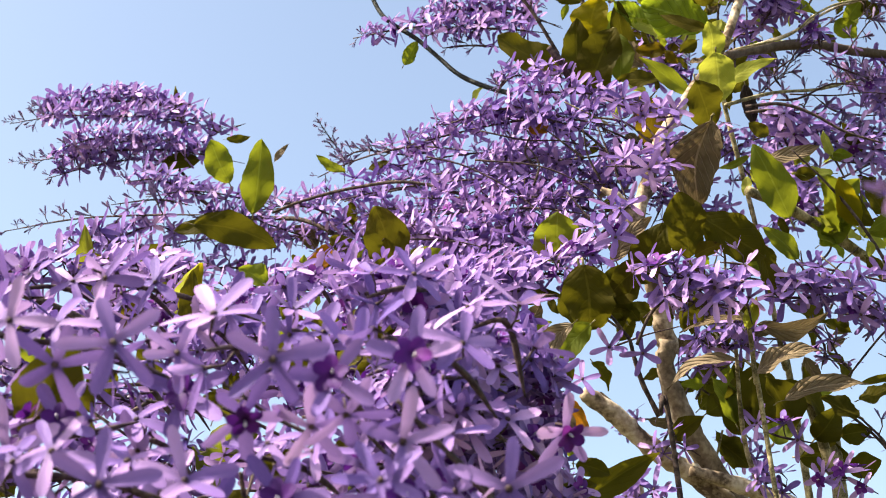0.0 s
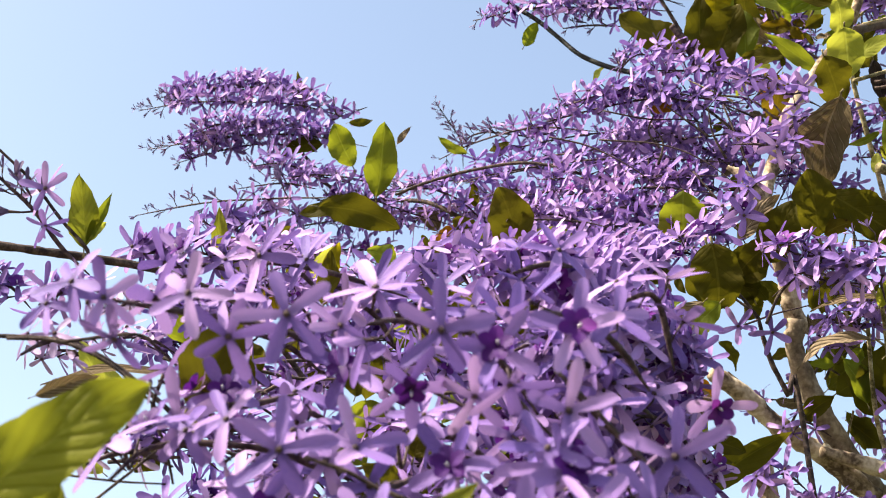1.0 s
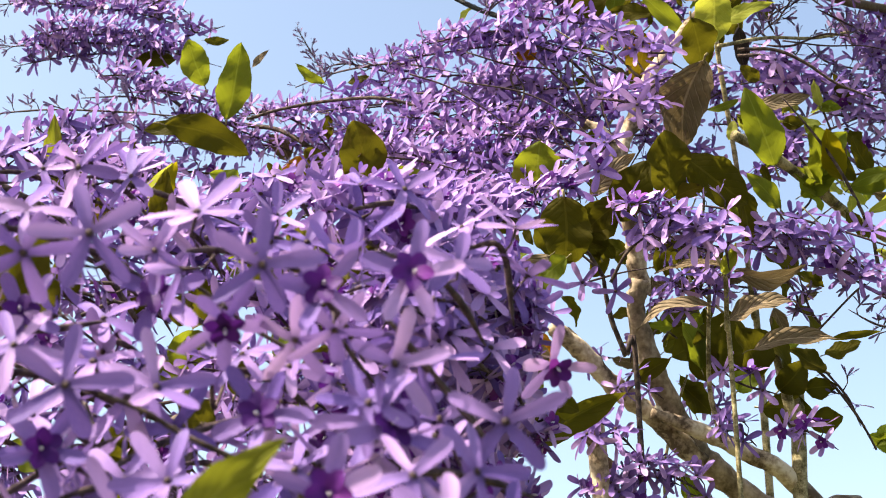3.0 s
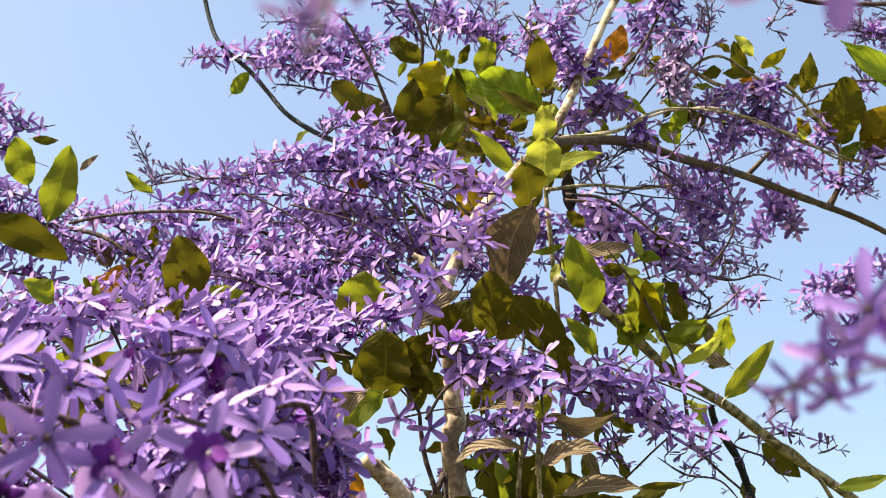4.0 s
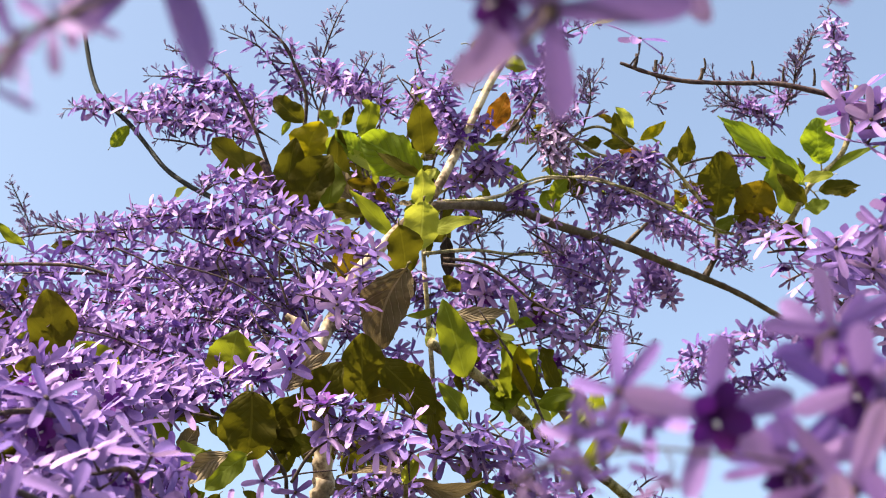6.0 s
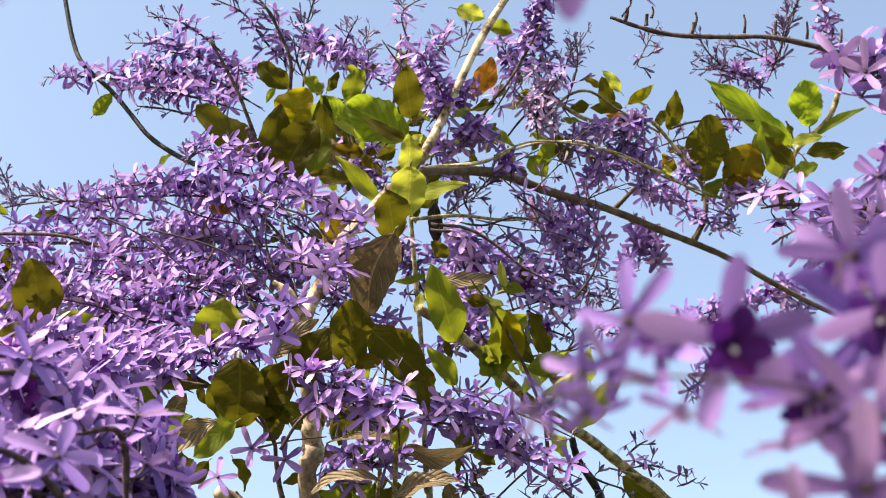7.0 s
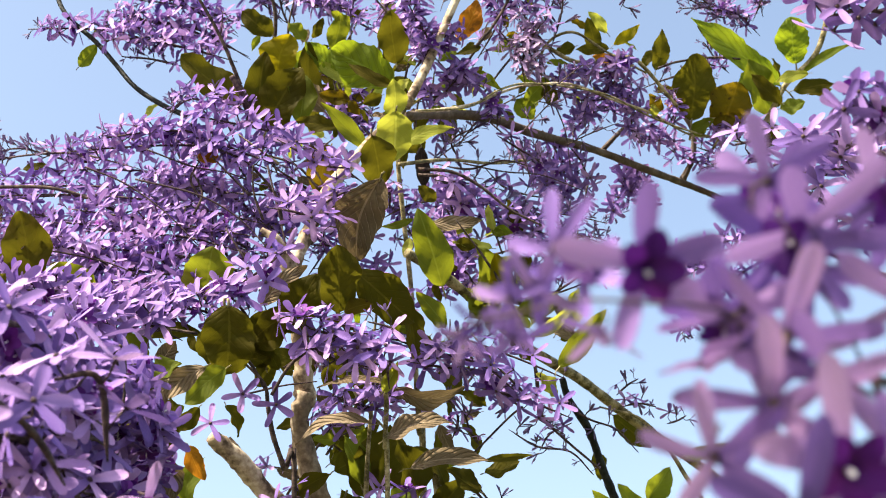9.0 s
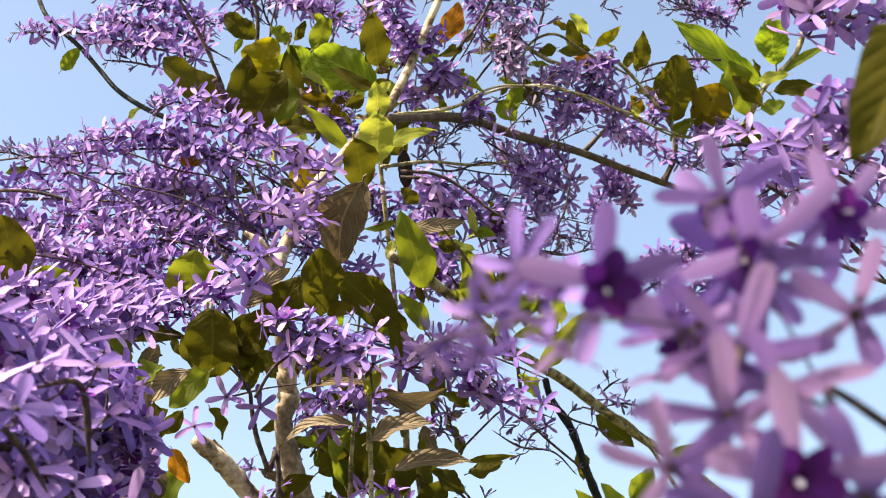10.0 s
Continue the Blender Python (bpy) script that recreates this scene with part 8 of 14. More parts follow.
stem(vine, "twig", [(-0.477, 1.172, 2.065), (-0.441, 1.166, 2.076), (-0.404, 1.158, 2.092)], [0.0013, 0.0013, 0.0008], TWIG, rough=0.05, sides=6, seed=93)
stem(vine, "twig", [(-0.380, 1.104, 2.036), (-0.346, 1.099, 2.046), (-0.312, 1.092, 2.061)], [0.0012, 0.0012, 0.0007], TWIG, rough=0.05, sides=6, seed=94)
spray(vine, [(-0.091, 1.290, 2.133), (-0.121, 1.279, 2.152), (-0.150, 1.276, 2.156), (-0.179, 1.279, 2.149)], 17, 1218, 1.12, tip=0.0, violet=0.5, lean=(-0.42, -0.42, 0.42))
spray(vine, [(-0.082, 1.330, 2.166), (-0.101, 1.318, 2.186), (-0.114, 1.312, 2.195)], 9, 2031, 1.12, tip=0.0, violet=0.4, lean=(-0.42, -0.42, 0.42))
spray(vine, [(0.059, 1.446, 1.881), (0.016, 1.424, 1.901), (-0.017, 1.409, 1.911), (-0.045, 1.404, 1.904)], 22, 2445, 1.12, tip=0.05, violet=0.2, lean=(-0.42, -0.42, 0.42))
spray(vine, [(-0.017, 1.417, 1.847), (-0.037, 1.401, 1.868), (-0.057, 1.388, 1.883), (-0.080, 1.382, 1.882)], 19, 1650, 1.12, tip=0.0, lean=(-0.42, -0.42, 0.42))
spray(vine, [(0.079, 1.611, 2.028), (0.055, 1.595, 2.045), (0.030, 1.585, 2.050)], 12, 4129, 1.06, tip=0.1, lean=(-0.42, -0.42, 0.42))
leaf(vine, (-0.043, 1.422, 1.868), (-0.083, 1.398, 1.893), 0.025, GREEN, 20, 0.53, -0.03, quilt=0.032, seed=8659)
leaf(vine, (0.001, 1.491, 1.872), (0.034, 1.482, 1.911), 0.027, OLIVE, 20, 0.34, -0.02, seed=9627)
leaf(vine, (0.007, 1.510, 2.073), (0.051, 1.508, 2.103), 0.031, OLIVE, 15, 0.52, -0.01, seed=8017)
leaf(vine, (0.017, 1.527, 2.044), (0.051, 1.551, 2.016), 0.031, OLIVE, -15, 0.34, -0.02, seed=5771)
leaf(vine, (0.045, 1.553, 2.079), (0.074, 1.543, 2.116), 0.029, GREEN, 20, 0.30, -0.03, quilt=0.032, seed=4692)
leaf(vine, (-0.002, 1.541, 2.121), (0.027, 1.535, 2.152), 0.028, OLIVE, -20, 0.48, -0.06, seed=8412)
leaf(vine, (0.033, 1.556, 2.019), (0.018, 1.531, 2.059), 0.025, OLIVE, 25, 0.44, 0.12, seed=607)
leaf(vine, (0.037, 1.460, 1.886), (0.012, 1.437, 1.917), 0.023, GREEN, -20, 0.46, 0.00, quilt=0.032, seed=9558)
leaf(vine, (-0.056, 1.401, 1.904), (-0.083, 1.386, 1.919), 0.019, DRY, 20, 0.53, -0.03, seed=6362)
stem(vine, "twig", [(-0.045, 1.509, 2.042), (-0.016, 1.495, 2.090), (0.006, 1.484, 2.125)], [0.0016, 0.0016, 0.0013], TWIG, rough=0.05, sides=6, seed=95)
stem(vine, "twig", [(0.001, 1.545, 1.879), (-0.005, 1.516, 1.935), (0.007, 1.492, 1.992), (0.023, 1.474, 2.038)], [0.0019, 0.0019, 0.0016, 0.0012], CANE, rough=0.05, sides=6, seed=96)
spray(vine, [(0.123, 1.539, 2.515), (0.168, 1.539, 2.509), (0.212, 1.530, 2.519), (0.250, 1.531, 2.512)], 9, 9807, 0.78, tip=1.3, lean=(-0.42, -0.42, 0.42))
spray(vine, [(0.148, 1.575, 2.408), (0.200, 1.575, 2.401), (0.251, 1.564, 2.414), (0.296, 1.558, 2.418)], 9, 6662, 0.78, tip=1.3, lean=(-0.42, -0.42, 0.42))
spray(vine, [(0.269, 1.583, 2.418), (0.322, 1.583, 2.411), (0.359, 1.577, 2.418), (0.389, 1.578, 2.411)], 9, 9179, 0.78, tip=1.3, lean=(-0.42, -0.42, 0.42))
spray(vine, [(0.193, 1.588, 2.317), (0.236, 1.574, 2.336), (0.279, 1.568, 2.342), (0.322, 1.557, 2.355)], 9, 4294, 0.78, tip=1.3, lean=(-0.42, -0.42, 0.42))
spray(vine, [(0.034, 1.475, 2.436), (0.004, 1.467, 2.454), (-0.032, 1.459, 2.473), (-0.061, 1.451, 2.491)], 7, 6304, 0.78, tip=1.3, lean=(-0.42, -0.42, 0.42))
spray(vine, [(-0.213, 1.529, 2.618), (-0.184, 1.511, 2.645), (-0.170, 1.492, 2.678), (-0.168, 1.477, 2.704)], 7, 8727, 0.78, tip=1.3, lean=(-0.42, -0.42, 0.42))
spray(vine, [(-0.076, 1.548, 2.728), (-0.093, 1.534, 2.756), (-0.102, 1.515, 2.790)], 7, 7624, 0.78, tip=1.3, lean=(-0.42, -0.42, 0.42))
spray(vine, [(0.439, 1.671, 2.749), (0.481, 1.660, 2.764), (0.523, 1.652, 2.772), (0.558, 1.654, 2.764)], 10, 3478, 0.78, tip=1.3, lean=(-0.42, -0.42, 0.42))
spray(vine, [(0.277, 1.586, 2.208), (0.320, 1.597, 2.183), (0.356, 1.601, 2.171), (0.385, 1.613, 2.146)], 7, 4262, 0.78, tip=1.3, lean=(-0.42, -0.42, 0.42))
spray(vine, [(0.216, 1.565, 2.152), (0.251, 1.572, 2.134), (0.292, 1.572, 2.128), (0.321, 1.584, 2.104)], 7, 8097, 0.78, tip=1.3, lean=(-0.42, -0.42, 0.42))
leaf(vine, (0.132, 1.648, 2.662), (0.175, 1.636, 2.676), 0.024, LIME, -41, 0.37, 0.06, stalk=0.35, seed=3515)
leaf(vine, (0.001, 1.625, 2.688), (-0.012, 1.607, 2.720), 0.018, OLIVE, 34, 0.38, -0.04, stalk=0.35, seed=8400)
leaf(vine, (0.064, 1.568, 2.706), (0.094, 1.568, 2.702), 0.015, OLIVE, -40, 0.40, 0.03, stalk=0.35, seed=8494)
leaf(vine, (0.040, 1.637, 2.683), (0.045, 1.619, 2.712), 0.020, LIME, -5, 0.35, 0.00, stalk=0.35, seed=9549)
leaf(vine, (0.144, 1.624, 2.665), (0.150, 1.649, 2.623), 0.027, OLIVE, 3, 0.27, 0.04, stalk=0.35, seed=8061)
leaf(vine, (0.065, 1.575, 2.795), (0.045, 1.561, 2.820), 0.018, VEINED, -26, 0.38, -0.02, stalk=0.35, quilt=0.055, seed=2363)
leaf(vine, (-0.002, 1.528, 2.738), (0.026, 1.518, 2.752), 0.017, OLIVE, -38, 0.45, -0.02, seed=6552)
leaf(vine, (-0.049, 1.531, 2.709), (-0.035, 1.515, 2.732), 0.017, OLIVE, 43, 0.37, -0.03, seed=542)
leaf(vine, (-0.036, 1.602, 2.712), (-0.025, 1.586, 2.737), 0.017, VEINED, -26, 0.28, 0.11, stalk=0.35, quilt=0.055, seed=6697)
leaf(vine, (0.103, 1.625, 2.692), (0.056, 1.620, 2.706), 0.024, OLIVE, -26, 0.54, 0.10, stalk=0.35, seed=7287)
leaf(vine, (0.066, 1.625, 2.731), (0.095, 1.614, 2.745), 0.016, OLIVE, 23, 0.46, 0.04, stalk=0.35, seed=832)
leaf(vine, (-0.032, 1.659, 2.651), (0.001, 1.646, 2.668), 0.021, GREEN, 35, 0.25, -0.06, stalk=0.35, quilt=0.032, seed=3870)
leaf(vine, (0.035, 1.623, 2.661), (0.040, 1.603, 2.693), 0.019, LIME, -25, 0.51, 0.08, stalk=0.35, seed=2490)
leaf(vine, (-0.037, 1.632, 2.664), (-0.030, 1.616, 2.689), 0.013, OLIVE, 23, 0.27, 0.03, stalk=0.35, seed=1766)
leaf(vine, (-0.082, 1.625, 2.728), (-0.047, 1.609, 2.751), 0.024, GREEN, 17, 0.46, -0.04, stalk=0.35, quilt=0.032, seed=8280)
leaf(vine, (-0.068, 1.632, 2.617), (-0.078, 1.652, 2.586), 0.019, LIME, -19, 0.30, -0.04, stalk=0.35, seed=1797)
leaf(vine, (-0.001, 1.654, 2.670), (-0.031, 1.665, 2.656), 0.017, VEINED, 25, 0.46, -0.01, stalk=0.35, quilt=0.055, seed=2223)
stem(vine, "twig", [(-0.043, 1.582, 2.662), (-0.042, 1.567, 2.688), (-0.021, 1.550, 2.714)], [0.0019, 0.0016, 0.0009], TWIG, rough=0.05, sides=6, seed=97)
stem(vine, "twig", [(0.079, 1.537, 2.633), (0.083, 1.521, 2.658), (0.092, 1.506, 2.683)], [0.0019, 0.0015, 0.0009], TWIG, rough=0.05, sides=6, seed=98)
stem(vine, "twig", [(0.080, 1.465, 2.675), (0.046, 1.451, 2.702), (0.022, 1.437, 2.728)], [0.0018, 0.0015, 0.0009], TWIG, rough=0.05, sides=6, seed=99)
stem(vine, "twig", [(-0.011, 1.621, 2.680), (0.001, 1.594, 2.723), (0.004, 1.567, 2.766)], [0.0019, 0.0016, 0.0010], TWIG, rough=0.05, sides=6, seed=100)
stem(vine, "twig", [(0.044, 1.557, 2.713), (0.051, 1.530, 2.756), (0.048, 1.505, 2.799)], [0.0019, 0.0016, 0.0010], TWIG, rough=0.05, sides=6, seed=101)
stem(vine, "twig", [(-0.078, 1.507, 2.658), (-0.080, 1.487, 2.691), (-0.073, 1.467, 2.724)], [0.0018, 0.0015, 0.0009], TWIG, rough=0.05, sides=6, seed=102)
stem(vine, "twig", [(0.042, 1.488, 2.645), (0.045, 1.468, 2.677), (0.060, 1.448, 2.709)], [0.0018, 0.0015, 0.0009], TWIG, rough=0.05, sides=6, seed=103)
stem(vine, "twig", [(-0.054, 1.499, 2.579), (-0.075, 1.482, 2.610), (-0.075, 1.463, 2.641)], [0.0018, 0.0015, 0.0009], TWIG, rough=0.05, sides=6, seed=104)
stem(vine, "twig", [(0.001, 1.498, 2.575), (-0.014, 1.485, 2.598), (-0.014, 1.471, 2.622)], [0.0018, 0.0015, 0.0009], TWIG, rough=0.05, sides=6, seed=105)
stem(vine, "twig", [(-0.021, 1.602, 2.724), (-0.002, 1.586, 2.748), (0.012, 1.571, 2.772)], [0.0019, 0.0016, 0.0010], TWIG, rough=0.05, sides=6, seed=106)
spray(vine, [(-0.043, 1.593, 2.360), (-0.016, 1.568, 2.398), (-0.004, 1.544, 2.435), (0.008, 1.525, 2.467)], 15, 2453, 1.03, joined=True, tip=0.1, lean=(-0.42, -0.42, 0.42))
spray(vine, [(-0.061, 1.586, 2.315), (-0.020, 1.568, 2.340), (0.022, 1.559, 2.350)], 12, 1025, 1.03, joined=True, tip=0.1, lean=(-0.42, -0.42, 0.42))
spray(vine, [(0.055, 1.703, 2.650), (0.020, 1.689, 2.678), (-0.023, 1.679, 2.699), (-0.065, 1.678, 2.705)], 27, 3540, 1.03, joined=True, tip=0.1, lean=(-0.42, -0.42, 0.42))
spray(vine, [(0.148, 1.640, 2.744), (0.113, 1.625, 2.772), (0.079, 1.615, 2.793), (0.044, 1.600, 2.821)], 32, 564, 1.03, joined=True, tip=0.1, lean=(-0.42, -0.42, 0.42))
spray(vine, [(0.037, 1.630, 2.812), (-0.006, 1.620, 2.833), (-0.049, 1.615, 2.847), (-0.091, 1.614, 2.854)], 32, 7365, 1.03, joined=True, tip=0.1, lean=(-0.42, -0.42, 0.42))
spray(vine, [(0.157, 1.628, 2.607), (0.131, 1.614, 2.634), (0.113, 1.599, 2.662), (0.104, 1.583, 2.689)], 12, 3440, 1.03, joined=True, tip=0.1, lean=(-0.42, -0.42, 0.42))
spray(vine, [(0.056, 1.587, 2.456), (0.085, 1.577, 2.469), (0.122, 1.570, 2.476), (0.152, 1.571, 2.470)], 11, 7285, 1.03, joined=True, tip=0.1, lean=(-0.42, -0.42, 0.42))
spray(vine, [(0.016, 1.591, 2.337), (0.044, 1.573, 2.363), (0.072, 1.564, 2.376)], 9, 3908, 1.03, joined=True, tip=0.1, lean=(-0.42, -0.42, 0.42))
spray(vine, [(-0.069, 1.278, 2.369), (-0.036, 1.286, 2.354), (-0.011, 1.290, 2.344), (0.015, 1.290, 2.343)], 10, 5215, 1.12, tip=0.0, lean=(-0.42, -0.42, 0.42))
spray(vine, [(-0.073, 1.285, 2.285), (-0.043, 1.286, 2.281), (-0.018, 1.290, 2.272), (0.001, 1.292, 2.267)], 9, 3990, 1.12, tip=0.0, violet=0.3, lean=(-0.42, -0.42, 0.42))
spray(vine, [(-0.202, 1.473, 2.633), (-0.265, 1.489, 2.660), (-0.346, 1.507, 2.687), (-0.435, 1.532, 2.701)], 24, 4370, 1.12, tip=0.12, start=0.1, lean=(-0.42, -0.42, 0.42))
spray(vine, [(-0.142, 1.476, 2.620), (-0.210, 1.472, 2.636), (-0.269, 1.471, 2.646), (-0.321, 1.476, 2.644)], 23, 2574, 1.06, tip=0.1, lean=(-0.42, -0.42, 0.42))
spray(vine, [(-0.131, 1.504, 2.651), (-0.200, 1.494, 2.678), (-0.261, 1.491, 2.691), (-0.315, 1.488, 2.704)], 24, 6900, 1.06, tip=0.1, lean=(-0.42, -0.42, 0.42))
spray(vine, [(-0.119, 1.512, 2.697), (-0.174, 1.505, 2.717), (-0.229, 1.501, 2.730), (-0.290, 1.502, 2.737)], 17, 5455, 1.06, joined=True, tip=0.1, lean=(-0.42, -0.42, 0.42))
spray(vine, [(-0.209, 1.485, 2.614), (-0.253, 1.483, 2.623), (-0.294, 1.484, 2.626)], 9, 9591, 0.78, tip=0.9, lean=(-0.42, -0.42, 0.42))
spray(vine, [(-0.155, 1.554, 2.728), (-0.212, 1.531, 2.776), (-0.261, 1.519, 2.804), (-0.309, 1.519, 2.811)], 15, 8565, 1.01, joined=True, tip=0.35, lean=(-0.42, -0.42, 0.42))
spray(vine, [(-0.094, 1.558, 2.755), (-0.143, 1.538, 2.796), (-0.177, 1.521, 2.831), (-0.233, 1.513, 2.852)], 13, 8159, 1.01, joined=True, tip=0.3, lean=(-0.42, -0.42, 0.42))
spray(vine, [(0.018, 1.526, 2.756), (-0.030, 1.525, 2.763), (-0.063, 1.516, 2.783), (-0.103, 1.508, 2.804)], 14, 7885, 1.01, joined=True, tip=0.2, lean=(-0.42, -0.42, 0.42))
spray(vine, [(-0.107, 1.554, 2.746), (-0.121, 1.523, 2.793), (-0.142, 1.502, 2.827), (-0.207, 1.475, 2.872)], 22, 8034, 0.95, tip=0.7, lean=(-0.42, -0.42, 0.42))
spray(vine, [(-0.102, 1.573, 2.772), (-0.089, 1.540, 2.821), (-0.076, 1.512, 2.863), (-0.062, 1.490, 2.894)], 16, 9043, 0.90, tip=1.2, lean=(-0.42, -0.42, 0.42))
spray(vine, [(0.055, 1.517, 2.702), (0.006, 1.505, 2.723), (-0.043, 1.497, 2.738), (-0.083, 1.491, 2.749)], 17, 1059, 1.01, joined=True, tip=0.1, lean=(-0.42, -0.42, 0.42))
spray(vine, [(-0.042, 1.522, 2.737), (-0.029, 1.499, 2.771), (-0.015, 1.480, 2.798)], 12, 5143, 0.90, tip=0.6, lean=(-0.42, -0.42, 0.42))
spray(vine, [(-0.150, 1.526, 2.701), (-0.208, 1.510, 2.728), (-0.265, 1.501, 2.746), (-0.328, 1.503, 2.747)], 17, 9676, 1.01, joined=True, tip=0.3, lean=(-0.42, -0.42, 0.42))
spray(vine, [(-0.129, 1.510, 2.651), (-0.194, 1.493, 2.681), (-0.257, 1.489, 2.691), (-0.318, 1.493, 2.689)], 17, 5840, 1.06, joined=True, tip=0.1, lean=(-0.42, -0.42, 0.42))
spray(vine, [(0.038, 1.521, 2.733), (0.059, 1.497, 2.767), (0.048, 1.471, 2.807), (0.079, 1.456, 2.828)], 13, 391, 0.95, joined=True, tip=0.3, lean=(-0.42, -0.42, 0.42))
spray(vine, [(0.072, 1.513, 2.670), (0.085, 1.486, 2.710), (0.098, 1.468, 2.737), (0.119, 1.445, 2.770)], 15, 1725, 1.01, joined=True, tip=0.1, lean=(-0.42, -0.42, 0.42))
spray(vine, [(0.088, 1.493, 2.628), (0.116, 1.470, 2.661), (0.145, 1.459, 2.675)], 16, 8176, 1.06, tip=0.0, violet=0.2, lean=(-0.42, -0.42, 0.42))
spray(vine, [(0.095, 1.466, 2.608), (0.108, 1.446, 2.640), (0.092, 1.433, 2.666), (0.076, 1.420, 2.692)], 19, 4263, 1.06, tip=0.0, lean=(-0.42, -0.42, 0.42))
spray(vine, [(0.134, 1.490, 2.600), (0.148, 1.482, 2.613), (0.163, 1.477, 2.620)], 10, 5005, 1.12, tip=0.0, violet=0.4, lean=(-0.42, -0.42, 0.42))
spray(vine, [(0.229, 1.565, 2.760), (0.212, 1.547, 2.796), (0.194, 1.536, 2.817)], 10, 6921, 1.12, tip=0.0, lean=(-0.42, -0.42, 0.42))
spray(vine, [(0.222, 1.572, 2.790), (0.239, 1.538, 2.839), (0.256, 1.509, 2.881), (0.304, 1.492, 2.904)], 38, 3413, 1.01, joined=True, tip=0.2, lean=(-0.42, -0.42, 0.42))
spray(vine, [(0.173, 1.576, 2.696), (0.209, 1.538, 2.751), (0.226, 1.510, 2.793), (0.236, 1.491, 2.820)], 13, 9493, 1.01, joined=True, tip=0.1, lean=(-0.42, -0.42, 0.42))
spray(vine, [(0.249, 1.591, 2.723), (0.278, 1.557, 2.772), (0.292, 1.538, 2.801), (0.299, 1.523, 2.821)], 12, 8414, 0.95, joined=True, tip=0.6, lean=(-0.42, -0.42, 0.42))
spray(vine, [(0.306, 1.587, 2.725), (0.261, 1.558, 2.772), (0.243, 1.545, 2.792)], 10, 8675, 0.95, joined=True, tip=0.3, lean=(-0.42, -0.42, 0.42))
spray(vine, [(0.250, 1.559, 2.667), (0.245, 1.544, 2.694), (0.256, 1.527, 2.722), (0.271, 1.515, 2.743)], 13, 3444, 1.06, faded=True, tip=0.0, joined=True, lean=(-0.42, -0.42, 0.42))
spray(vine, [(0.274, 1.557, 2.667), (0.265, 1.542, 2.694), (0.240, 1.533, 2.715)], 13, 5167, 1.01, faded=True, tip=0.0, lean=(-0.42, -0.42, 0.42))
spray(vine, [(0.363, 1.603, 2.675), (0.386, 1.586, 2.704), (0.401, 1.573, 2.725)], 14, 4465, 1.06, tip=0.0, violet=0.4, lean=(-0.42, -0.42, 0.42))
spray(vine, [(0.356, 1.665, 2.668), (0.364, 1.653, 2.690), (0.405, 1.645, 2.698), (0.464, 1.657, 2.669)], 20, 4911, 1.01, joined=True, tip=0.0, lean=(-0.42, -0.42, 0.42))
spray(vine, [(0.203, 1.511, 2.555), (0.203, 1.502, 2.571), (0.195, 1.495, 2.584)], 7, 2863, 1.01, tip=0.0, violet=0.8, lean=(-0.42, -0.42, 0.42))
spray(vine, [(0.283, 1.629, 2.640), (0.309, 1.647, 2.605), (0.319, 1.667, 2.569), (0.308, 1.691, 2.527)], 20, 2167, 1.06, joined=True, tip=0.08, lean=(0, -0.2, -0.3))
spray(vine, [(0.316, 1.635, 2.626), (0.342, 1.649, 2.598), (0.351, 1.664, 2.569), (0.344, 1.681, 2.541)], 13, 757, 1.06, joined=True, tip=0.1, lean=(0, -0.2, -0.3))
spray(vine, [(0.273, 1.625, 2.608), (0.287, 1.644, 2.573), (0.309, 1.662, 2.538)], 17, 7011, 1.06, tip=0.0, lean=(0, -0.2, -0.3), violet=0.15)
spray(vine, [(0.253, 1.598, 2.598), (0.271, 1.616, 2.563), (0.288, 1.630, 2.536)], 12, 8403, 1.06, tip=0.0, lean=(-0.42, -0.42, 0.42))
spray(vine, [(0.417, 1.719, 2.667), (0.427, 1.735, 2.637), (0.420, 1.753, 2.608), (0.404, 1.769, 2.582)], 22, 7133, 1.06, joined=True, tip=0.15, lean=(0, -0.2, -0.3))
spray(vine, [(0.452, 1.725, 2.652), (0.445, 1.742, 2.623), (0.463, 1.754, 2.600)], 15, 4156, 1.06, tip=0.1, lean=(0, -0.2, -0.3))
spray(vine, [(0.502, 1.709, 2.675), (0.476, 1.706, 2.682), (0.433, 1.707, 2.686)], 14, 8543, 1.01, tip=0.1, lean=(-0.42, -0.42, 0.42))
spray(vine, [(0.528, 1.707, 2.675), (0.571, 1.712, 2.660), (0.537, 1.723, 2.645)], 8, 8333, 0.90, tip=0.4, lean=(-0.42, -0.42, 0.42))
spray(vine, [(0.531, 1.658, 2.658), (0.564, 1.652, 2.665), (0.606, 1.645, 2.673)], 19, 4179, 1.01, tip=0.1, lean=(-0.42, -0.42, 0.42))
spray(vine, [(0.209, 1.556, 2.576), (0.240, 1.563, 2.560), (0.272, 1.570, 2.543)], 7, 20, 0.90, tip=0.5, lean=(-0.42, -0.42, 0.42))
spray(vine, [(0.156, 1.575, 2.549), (0.147, 1.564, 2.570), (0.170, 1.555, 2.583)], 6, 6182, 0.73, tip=1.3, lean=(-0.42, -0.42, 0.42))
spray(vine, [(0.134, 1.485, 2.447), (0.156, 1.492, 2.431), (0.185, 1.495, 2.422)], 12, 3599, 1.18, tip=0.0, violet=0.15, lean=(-0.42, -0.42, 0.42))
spray(vine, [(0.187, 1.510, 2.456), (0.202, 1.523, 2.431), (0.239, 1.528, 2.418), (0.276, 1.532, 2.406)], 16, 6227, 1.06, tip=0.2, lean=(-0.42, -0.42, 0.42))
